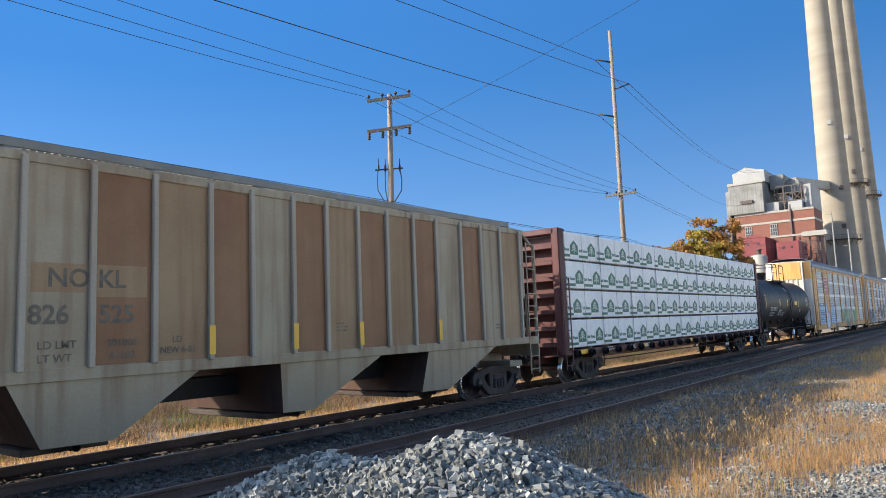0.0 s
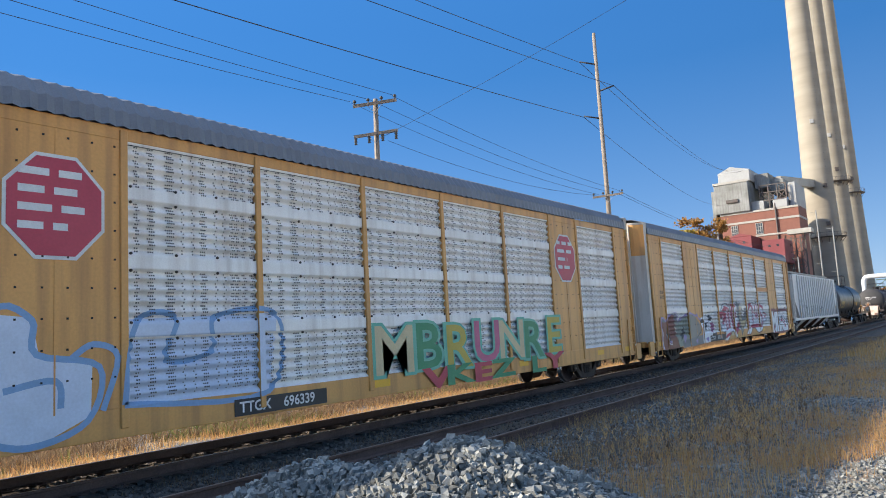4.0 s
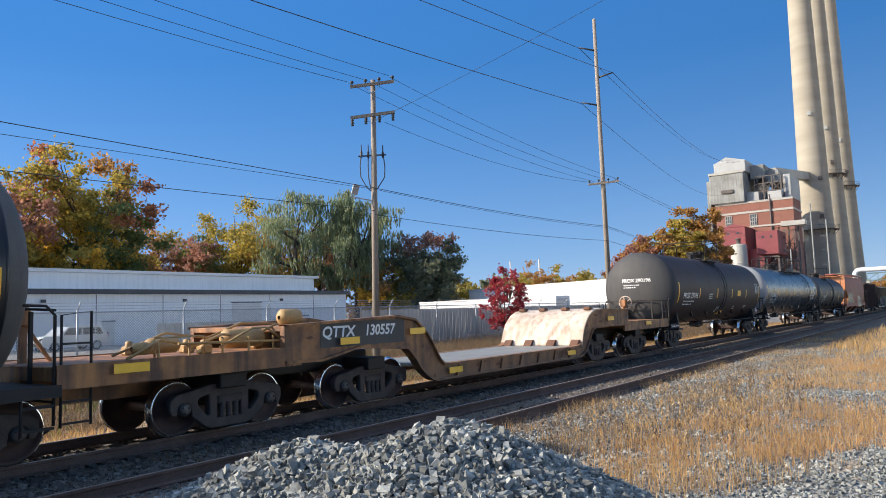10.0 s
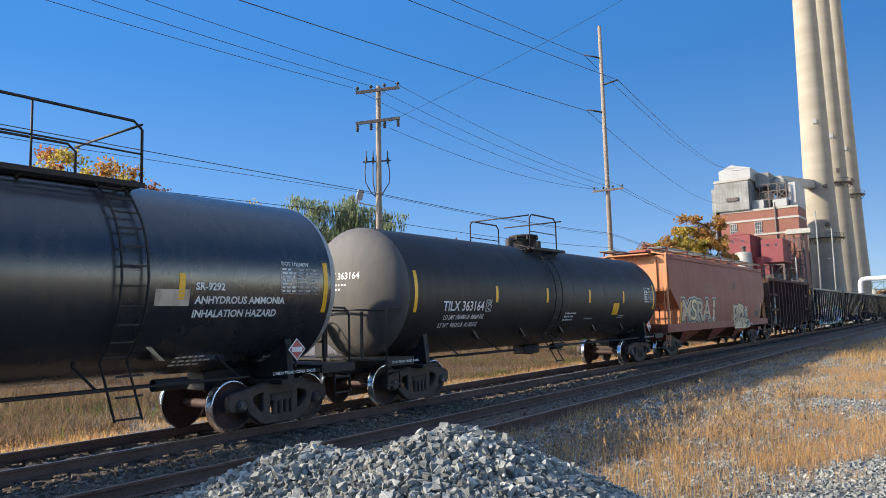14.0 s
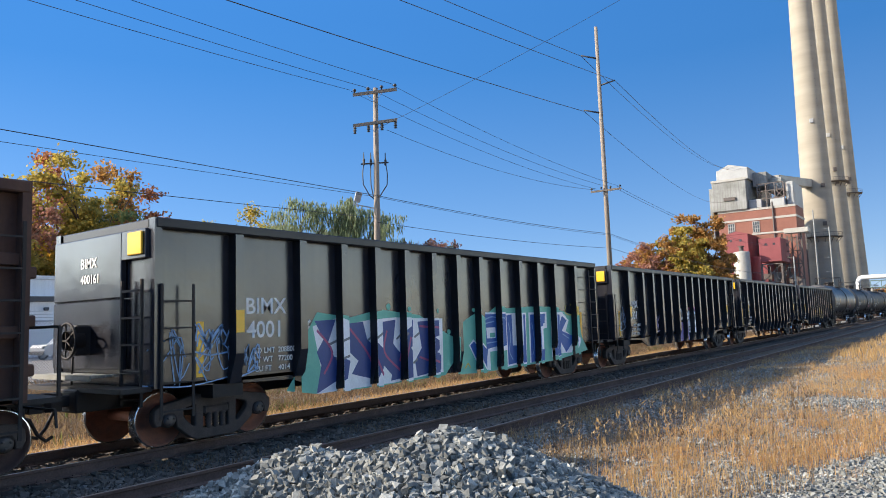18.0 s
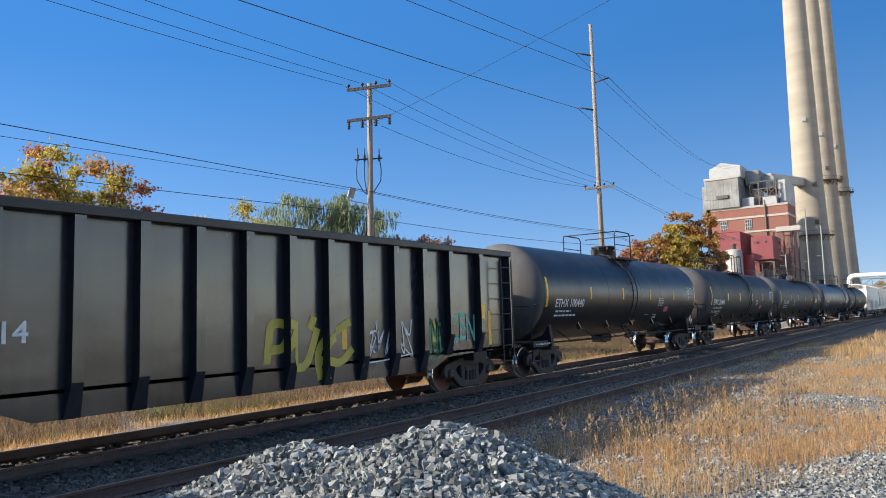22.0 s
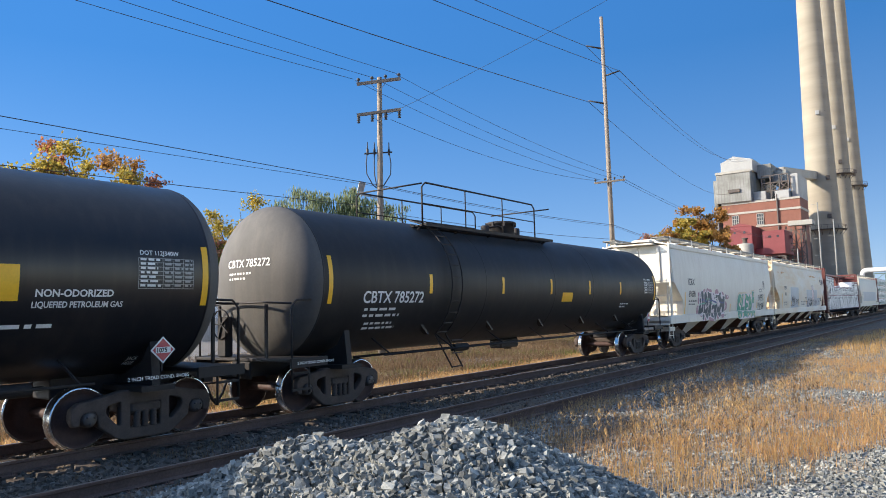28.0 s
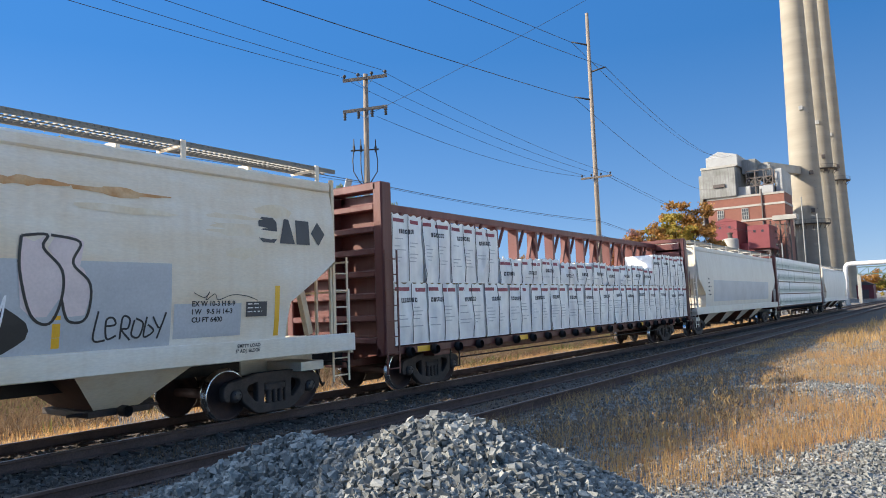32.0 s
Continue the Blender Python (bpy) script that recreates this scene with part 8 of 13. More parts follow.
def mural_slate(car, f, cuts=None):
    daub(car, f, S["haze"], [(-5.13, 2.32), (-5.15, 2.27), (-5.21, 2.23), (-5.29, 2.21), (-5.38, 2.23), (-5.44, 2.27), (-5.46, 2.32), (-5.44, 2.38), (-5.38, 2.42), (-5.3, 2.43), (-5.21, 2.42), (-5.15, 2.38)], 1, cuts)
    daub(car, f, S["haze"], [(-5.22, 2.04), (-5.24, 1.96), (-5.29, 1.91), (-5.36, 1.89), (-5.43, 1.92), (-5.48, 1.97), (-5.5, 2.05), (-5.48, 2.12), (-5.43, 2.18), (-5.36, 2.2), (-5.29, 2.18), (-5.24, 2.12)], 1, cuts)
    daub(car, f, S["haze"], [(-5.28, 1.6), (-5.31, 1.49), (-5.37, 1.42), (-5.47, 1.4), (-5.56, 1.43), (-5.63, 1.52), (-5.65, 1.62), (-5.63, 1.73), (-5.57, 1.8), (-5.47, 1.83), (-5.38, 1.8), (-5.31, 1.71)], 1, cuts)
    daub(car, f, S["haze"], [(-4.22, 2.47), (-4.25, 2.4), (-4.33, 2.35), (-4.44, 2.34), (-4.55, 2.35), (-4.63, 2.4), (-4.66, 2.46), (-4.63, 2.52), (-4.55, 2.57), (-4.44, 2.59), (-4.33, 2.58), (-4.25, 2.53)], 1, cuts)
    daub(car, f, S["haze"], [(-3.7, 2.5), (-3.73, 2.43), (-3.82, 2.38), (-3.94, 2.36), (-4.06, 2.38), (-4.15, 2.42), (-4.18, 2.49), (-4.15, 2.55), (-4.06, 2.61), (-3.94, 2.63), (-3.82, 2.61), (-3.73, 2.56)], 1, cuts)
    daub(car, f, S["haze"], [(-3.28, 2.46), (-3.31, 2.38), (-3.41, 2.33), (-3.54, 2.31), (-3.67, 2.33), (-3.76, 2.38), (-3.79, 2.45), (-3.76, 2.52), (-3.67, 2.58), (-3.54, 2.61), (-3.41, 2.59), (-3.31, 2.54)], 1, cuts)
    daub(car, f, S["haze"], [(-2.14, 2.43), (-2.18, 2.34), (-2.31, 2.27), (-2.47, 2.25), (-2.63, 2.27), (-2.74, 2.33), (-2.78, 2.42), (-2.74, 2.51), (-2.63, 2.57), (-2.47, 2.6), (-2.3, 2.58), (-2.18, 2.52)], 1, cuts)
    daub(car, f, S["haze"], [(-1.24, 2.33), (-1.28, 2.26), (-1.39, 2.2), (-1.52, 2.18), (-1.66, 2.21), (-1.76, 2.26), (-1.79, 2.33), (-1.76, 2.41), (-1.65, 2.46), (-1.52, 2.48), (-1.39, 2.46), (-1.28, 2.41)], 1, cuts)
    daub(car, f, S["haze"], [(-0.3, 2.2), (-0.37, 2.15), (-0.54, 2.1), (-0.76, 2.09), (-0.97, 2.11), (-1.12, 2.15), (-1.18, 2.21), (-1.12, 2.26), (-0.97, 2.3), (-0.75, 2.32), (-0.53, 2.3), (-0.37, 2.26)], 1, cuts)
    daub(car, f, S["haze"], [(-0.63, 1.75), (-0.68, 1.62), (-0.82, 1.54), (-1.0, 1.52), (-1.17, 1.55), (-1.3, 1.65), (-1.34, 1.77), (-1.3, 1.89), (-1.16, 1.98), (-0.99, 2.0), (-0.81, 1.97), (-0.67, 1.87)], 1, cuts)
    daub(car, f, S["haze"], [(-4.37, 1.25), (-4.39, 1.18), (-4.46, 1.13), (-4.54, 1.12), (-4.63, 1.14), (-4.7, 1.2), (-4.72, 1.28), (-4.7, 1.35), (-4.64, 1.4), (-4.55, 1.41), (-4.46, 1.39), (-4.39, 1.33)], 1, cuts)
    daub(car, f, S["haze"], [(-3.06, 1.18), (-3.14, 1.11), (-3.35, 1.07), (-3.62, 1.07), (-3.89, 1.12), (-4.08, 1.19), (-4.14, 1.27), (-4.08, 1.34), (-3.89, 1.39), (-3.63, 1.39), (-3.35, 1.35), (-3.14, 1.27)], 1, cuts)
    daub(car, f, S["haze"], [(-2.28, 1.26), (-2.32, 1.19), (-2.4, 1.15), (-2.53, 1.14), (-2.65, 1.17), (-2.73, 1.22), (-2.76, 1.29), (-2.73, 1.36), (-2.65, 1.4), (-2.53, 1.41), (-2.4, 1.39), (-2.32, 1.33)], 1, cuts)
    daub(car, f, S["haze"], [(-1.36, 1.32), (-1.41, 1.24), (-1.52, 1.19), (-1.67, 1.18), (-1.81, 1.21), (-1.92, 1.28), (-1.96, 1.36), (-1.92, 1.43), (-1.81, 1.48), (-1.66, 1.49), (-1.51, 1.46), (-1.4, 1.4)], 1, cuts)
    daub(car, f, S["haze"], [(-4.94, 1.37), (-4.97, 1.33), (-5.04, 1.29), (-5.14, 1.29), (-5.23, 1.31), (-5.31, 1.35), (-5.33, 1.4), (-5.31, 1.45), (-5.24, 1.48), (-5.14, 1.49), (-5.05, 1.47), (-4.97, 1.42)], 1, cuts)
    daub(car, f, S["bright"], [(-5.4, 1.61), (-5.38, 1.44), (-5.19, 1.34), (-5.0, 1.36), (-5.0, 1.19), (-4.87, 1.1), (-4.7, 1.14), (-4.61, 1.39), (-4.45, 1.22), (-4.25, 1.13), (-4.06, 1.18), (-3.98, 1.27), (-3.71, 1.26), (-3.16, 1.16), (-3.11, 1.06), (-2.96, 1.02), (-2.66, 1.24), (-2.54, 1.41), (-2.37, 1.22), (-2.17, 1.18), (-1.89, 1.35), (-1.44, 1.37), (-1.19, 1.41), (-0.99, 1.7), (-0.99, 2.05), (-0.82, 2.39), (-1.05, 2.39), (-1.08, 2.26), (-1.46, 2.32), (-1.67, 2.48), (-2.05, 2.46), (-2.17, 2.38), (-2.76, 2.37), (-2.84, 2.44), (-3.23, 2.42), (-3.35, 2.45), (-3.7, 2.44), (-4.01, 2.53), (-4.01, 2.31), (-4.13, 2.45), (-4.36, 2.53), (-4.58, 2.38), (-4.62, 2.46), (-4.77, 2.54), (-4.98, 2.48), (-5.26, 2.38), (-5.28, 2.15), (-5.32, 1.92)], 2, cuts)
    daub(car, f, S["slate"], [(-5.36, 1.61), (-5.35, 1.46), (-5.19, 1.4), (-5.0, 1.43), (-4.85, 1.46), (-4.63, 1.52), (-4.59, 1.95), (-4.62, 2.38), (-4.75, 2.5), (-4.9, 2.49), (-5.01, 2.4), (-4.96, 2.19), (-4.84, 1.86), (-4.95, 1.71), (-5.0, 1.81), (-5.01, 2.15), (-5.22, 2.15), (-5.24, 1.99), (-5.15, 1.97), (-5.29, 1.77)], 3, cuts)
    stroke(car, f, S["bright"], 0.035, [[(-5.36, 1.61), (-5.35, 1.46), (-5.19, 1.4), (-5.0, 1.43), (-4.85, 1.46), (-4.63, 1.52), (-4.59, 1.95), (-4.62, 2.38), (-4.75, 2.5), (-4.9, 2.49), (-5.01, 2.4), (-4.96, 2.19), (-4.84, 1.86), (-4.95, 1.71), (-5.0, 1.81), (-5.01, 2.15), (-5.22, 2.15), (-5.24, 1.99), (-5.15, 1.97), (-5.29, 1.77), (-5.36, 1.61)]], 5, cuts)
    daub(car, f, S["slate"], [(-4.94, 1.41), (-4.66, 1.43), (-4.68, 1.28), (-4.79, 1.13), (-4.92, 1.16), (-4.98, 1.28)], 3, cuts)
    stroke(car, f, S["bright"], 0.035, [[(-4.94, 1.41), (-4.66, 1.43), (-4.68, 1.28), (-4.79, 1.13), (-4.92, 1.16), (-4.98, 1.28), (-4.94, 1.41)]], 5, cuts)
    daub(car, f, S["slate"], [(-4.54, 2.3), (-4.36, 2.47), (-4.18, 2.42), (-4.0, 2.18), (-3.85, 1.87), (-4.13, 1.73), (-4.21, 1.92), (-4.33, 1.78), (-4.29, 1.64), (-3.85, 1.83), (-3.91, 1.52), (-4.04, 1.3), (-4.25, 1.18), (-4.43, 1.27), (-4.58, 1.5), (-4.53, 1.87)], 3, cuts)
    stroke(car, f, S["bright"], 0.035, [[(-4.54, 2.3), (-4.36, 2.47), (-4.18, 2.42), (-4.0, 2.18), (-3.85, 1.87), (-4.13, 1.73), (-4.21, 1.92), (-4.33, 1.78), (-4.29, 1.64), (-3.85, 1.83), (-3.91, 1.52), (-4.04, 1.3), (-4.25, 1.18), (-4.43, 1.27), (-4.58, 1.5), (-4.53, 1.87), (-4.54, 2.3)]], 5, cuts)
    daub(car, f, S["slate"], [(-3.96, 2.48), (-3.74, 2.47), (-3.7, 2.4), (-3.38, 2.41), (-3.36, 2.22), (-3.28, 2.0), (-3.36, 1.81), (-3.35, 1.49), (-3.13, 1.22), (-3.56, 1.25), (-3.67, 1.46), (-3.74, 1.32), (-4.0, 1.3), (-3.89, 1.52), (-3.82, 1.82), (-3.85, 1.97), (-3.96, 2.22)], 3, cuts)
    stroke(car, f, S["bright"], 0.035, [[(-3.96, 2.48), (-3.74, 2.47), (-3.7, 2.4), (-3.38, 2.41), (-3.36, 2.22), (-3.28, 2.0), (-3.36, 1.81), (-3.35, 1.49), (-3.13, 1.22), (-3.56, 1.25), (-3.67, 1.46), (-3.74, 1.32), (-4.0, 1.3), (-3.89, 1.52), (-3.82, 1.82), (-3.85, 1.97), (-3.96, 2.22), (-3.96, 2.48)]], 5, cuts)
    daub(car, f, S["slate"], [(-3.16, 2.37), (-2.89, 2.4), (-2.99, 2.17), (-2.86, 2.12), (-2.39, 2.17), (-2.31, 2.19), (-2.42, 1.98), (-2.66, 1.85), (-2.99, 1.84), (-3.16, 1.95), (-3.27, 1.72), (-3.3, 1.57), (-2.91, 1.63), (-2.89, 1.5), (-3.05, 1.45), (-3.3, 1.5), (-3.11, 1.28), (-3.13, 1.17), (-2.99, 1.08), (-2.76, 1.25), (-2.53, 1.46), (-2.31, 1.89), (-2.36, 1.94)], 3, cuts)
    stroke(car, f, S["bright"], 0.035, [[(-3.16, 2.37), (-2.89, 2.4), (-2.99, 2.17), (-2.86, 2.12), (-2.39, 2.17), (-2.31, 2.19), (-2.42, 1.98), (-2.66, 1.85), (-2.99, 1.84), (-3.16, 1.95), (-3.27, 1.72), (-3.3, 1.57), (-2.91, 1.63), (-2.89, 1.5), (-3.05, 1.45), (-3.3, 1.5), (-3.11, 1.28), (-3.13, 1.17), (-2.99, 1.08), (-2.76, 1.25), (-2.53, 1.46), (-2.31, 1.89), (-2.36, 1.94), (-3.16, 2.37)]], 5, cuts)
    daub(car, f, S["slate"], [(-2.71, 2.33), (-2.17, 2.33), (-2.02, 2.43), (-1.73, 2.43), (-1.82, 2.26), (-1.52, 2.12), (-1.43, 2.26), (-1.12, 2.23), (-1.12, 1.7), (-1.22, 1.43), (-1.47, 1.45), (-1.62, 1.72), (-1.86, 1.44), (-2.12, 1.22), (-2.34, 1.26), (-2.5, 1.41), (-2.28, 1.86), (-2.11, 1.74), (-1.88, 1.92), (-2.06, 1.93), (-2.22, 2.07), (-2.39, 2.12), (-2.66, 2.15)], 3, cuts)
    stroke(car, f, S["bright"], 0.035, [[(-2.71, 2.33), (-2.17, 2.33), (-2.02, 2.43), (-1.73, 2.43), (-1.82, 2.26), (-1.52, 2.12), (-1.43, 2.26), (-1.12, 2.23), (-1.12, 1.7), (-1.22, 1.43), (-1.47, 1.45), (-1.62, 1.72), (-1.86, 1.44), (-2.12, 1.22), (-2.34, 1.26), (-2.5, 1.41), (-2.28, 1.86), (-2.11, 1.74), (-1.88, 1.92), (-2.06, 1.93), (-2.22, 2.07), (-2.39, 2.12), (-2.66, 2.15), (-2.71, 2.33)]], 5, cuts)
    daub(car, f, S["slate"], [(-1.03, 2.32), (-0.87, 2.36), (-0.97, 2.1), (-1.05, 2.11)], 3, cuts)
    stroke(car, f, S["bright"], 0.035, [[(-1.03, 2.32), (-0.87, 2.36), (-0.97, 2.1), (-1.05, 2.11), (-1.03, 2.32)]], 5, cuts)
    daub(car, f, S["slate"], [(-5.21, 2.36), (-5.1, 2.37), (-5.09, 2.21), (-5.16, 2.21)], 3, cuts)
    stroke(car, f, S["bright"], 0.035, [[(-5.21, 2.36), (-5.1, 2.37), (-5.09, 2.21), (-5.16, 2.21), (-5.21, 2.36)]], 5, cuts)
    stroke(car, f, S["teal"], 0.06, [[(-5.25, 1.84), (-5.01, 1.89), (-4.67, 1.91), (-4.4, 1.93), (-4.07, 2.14), (-3.9, 2.1)], [(-3.72, 2.14), (-3.4, 1.96), (-3.11, 1.87), (-2.6, 1.87), (-2.36, 2.05)]], 4, cuts)
    stroke(car, f, S["navy"], 0.07, [[(-4.9, 2.07), (-4.63, 2.09), (-4.32, 2.02), (-4.02, 1.98)], [(-3.81, 2.01), (-3.4, 2.05), (-2.91, 1.99), (-2.5, 1.94)], [(-2.06, 2.02), (-1.59, 1.92), (-1.22, 1.96)]], 4, cuts)
    stroke(car, f, S["bright"], 0.035, [[(-4.59, 1.95), (-4.55, 1.56), (-4.63, 1.45)], [(-3.83, 1.87), (-3.72, 2.01), (-3.68, 1.86), (-3.75, 1.82)], [(-3.3, 1.78), (-3.16, 1.85), (-3.09, 1.89), (-3.16, 1.93)], [(-2.36, 1.94), (-2.42, 1.71), (-2.54, 1.44)], [(-2.0, 1.71), (-2.09, 1.81), (-1.97, 1.93)], [(-1.74, 1.53), (-1.59, 1.67), (-1.53, 1.45)], [(-5.12, 2.39), (-4.98, 2.46)]], 5, cuts)
    stroke(car, f, S["white"], 0.02, [[(-0.65, 2.2), (-0.58, 2.28), (-0.55, 2.18), (-0.44, 2.27)], [(-0.96, 1.75), (-0.86, 1.82), (-0.9, 1.67), (-0.8, 1.77)], [(-5.51, 1.7), (-5.47, 1.78), (-5.45, 1.61), (-5.42, 1.74)]], 4, cuts)


def mural_green(car, f, cuts=None):
    daub(car, f, S["cream"], [(1.12, 1.67), (1.35, 2.24), (1.63, 2.45), (2.84, 2.47), (3.73, 2.42), (4.21, 2.42), (4.47, 2.61), (5.03, 2.6), (5.01, 1.73), (4.84, 1.56), (5.0, 1.38), (4.94, 1.07), (4.72, 1.03), (3.21, 1.03), (1.58, 1.01), (1.16, 1.14)], 1, cuts)
    daub(car, f, S["bright"], [(1.17, 1.67), (1.41, 2.24), (1.69, 2.4), (2.21, 2.36), (2.63, 2.41), (2.91, 2.39), (3.89, 2.42), (4.37, 2.35), (4.51, 2.57), (5.0, 2.55), (4.97, 1.76), (4.84, 1.59), (4.98, 1.36), (4.9, 1.09), (4.64, 1.05), (3.21, 1.05), (1.58, 1.03), (1.19, 1.16)], 2, cuts)
    daub(car, f, S["emerald"], [(1.37, 2.03), (1.53, 2.28), (1.82, 2.38), (2.15, 2.32), (2.27, 2.1), (2.19, 1.76), (1.93, 1.76), (1.71, 1.96), (1.67, 1.82), (1.99, 1.64), (2.05, 1.49), (1.35, 1.49), (1.37, 1.74)], 3, cuts)
    daub(car, f, S["emerald"], [(1.2, 1.48), (2.05, 1.47), (2.14, 1.33), (1.97, 1.13), (1.58, 1.04), (1.31, 1.13)], 3, cuts)
    daub(car, f, S["emerald"], [(2.28, 2.34), (2.64, 2.37), (2.58, 2.1), (2.44, 1.66), (2.84, 1.7), (2.87, 1.47), (2.08, 1.48), (2.09, 1.68), (2.26, 1.84)], 3, cuts)
    daub(car, f, S["emerald"], [(2.94, 2.37), (3.27, 2.38), (3.84, 2.18), (3.75, 1.95), (3.26, 2.05), (3.18, 1.91), (3.55, 1.86), (3.7, 1.67), (3.24, 1.55), (3.69, 1.51), (3.65, 1.44), (2.9, 1.47), (2.89, 1.96)], 3, cuts)
    daub(car, f, S["emerald"], [(3.89, 2.39), (4.04, 2.28), (4.36, 2.06), (4.51, 1.74), (4.45, 1.43), (3.76, 1.48), (3.75, 1.9)], 3, cuts)
    daub(car, f, S["emerald"], [(4.51, 2.53), (4.96, 2.51), (4.94, 1.88), (4.56, 1.84)], 3, cuts)
    daub(car, f, S["emerald"], [(2.17, 1.37), (2.8, 1.45), (3.16, 1.42), (3.1, 1.1), (2.71, 1.17), (2.33, 1.06)], 3, cuts)
    daub(car, f, S["emerald"], [(3.16, 1.42), (3.76, 1.41), (3.77, 1.25), (3.21, 1.05)], 3, cuts)
    daub(car, f, S["emerald"], [(3.8, 1.43), (4.53, 1.4), (4.43, 1.17), (4.02, 1.05)], 3, cuts)
    daub(car, f, S["emerald"], [(4.58, 1.47), (4.96, 1.41), (4.92, 1.14), (4.72, 1.05), (4.54, 1.21)], 3, cuts)
    daub(car, f, S["tan"], [(2.19, 1.99), (2.16, 1.91), (2.08, 1.89), (2.0, 1.92), (1.97, 2.0), (2.0, 2.07), (2.08, 2.1), (2.16, 2.07)], 4, cuts)
    daub(car, f, S["tan"], [(1.77, 1.2), (1.73, 1.12), (1.65, 1.09), (1.57, 1.13), (1.54, 1.22), (1.57, 1.3), (1.66, 1.33), (1.74, 1.29)], 4, cuts)
    daub(car, f, S["tan"], [(2.55, 2.19), (2.52, 2.13), (2.45, 2.1), (2.39, 2.13), (2.37, 2.19), (2.4, 2.25), (2.46, 2.28), (2.52, 2.25)], 4, cuts)
    daub(car, f, S["tan"], [(2.49, 1.25), (2.46, 1.18), (2.39, 1.15), (2.31, 1.18), (2.29, 1.26), (2.32, 1.33), (2.4, 1.36), (2.47, 1.32)], 4, cuts)
    daub(car, f, S["tan"], [(3.19, 2.22), (3.15, 2.15), (3.08, 2.12), (3.01, 2.15), (2.98, 2.22), (3.01, 2.3), (3.09, 2.32), (3.16, 2.3)], 4, cuts)
    daub(car, f, S["tan"], [(3.53, 1.25), (3.5, 1.18), (3.42, 1.16), (3.34, 1.19), (3.32, 1.26), (3.35, 1.32), (3.43, 1.34), (3.5, 1.31)], 4, cuts)
    daub(car, f, S["tan"], [(4.14, 2.05), (4.12, 1.99), (4.05, 1.96), (3.99, 1.99), (3.97, 2.05), (4.0, 2.11), (4.06, 2.13), (4.12, 2.11)], 4, cuts)
    daub(car, f, S["tan"], [(4.21, 1.2), (4.18, 1.13), (4.11, 1.1), (4.05, 1.14), (4.02, 1.21), (4.06, 1.29), (4.12, 1.31), (4.18, 1.28)], 4, cuts)
    daub(car, f, S["tan"], [(4.9, 2.32), (4.87, 2.24), (4.8, 2.21), (4.73, 2.24), (4.71, 2.32), (4.74, 2.39), (4.81, 2.42), (4.88, 2.39)], 4, cuts)
    daub(car, f, S["tan"], [(4.91, 1.21), (4.88, 1.14), (4.83, 1.11), (4.78, 1.14), (4.76, 1.21), (4.79, 1.28), (4.84, 1.31), (4.89, 1.28)], 4, cuts)
    daub(car, f, S["tan"], [(2.03, 2.13), (2.02, 2.1), (1.99, 2.09), (1.97, 2.1), (1.95, 2.13), (1.97, 2.15), (1.99, 2.17), (2.02, 2.15)], 4, cuts)
    daub(car, f, S["tan"], [(4.16, 1.7), (4.14, 1.6), (4.09, 1.56), (4.04, 1.61), (4.03, 1.71), (4.05, 1.81), (4.1, 1.85), (4.15, 1.8)], 4, cuts)
    stroke(car, f, S["bright"], 0.03, [[(2.06, 1.74), (2.06, 1.48)], [(2.89, 1.96), (2.96, 1.51)], [(3.79, 1.95), (3.7, 1.46)], [(3.12, 1.41), (3.14, 1.08)], [(3.78, 1.41), (3.82, 1.25)]], 4, cuts)


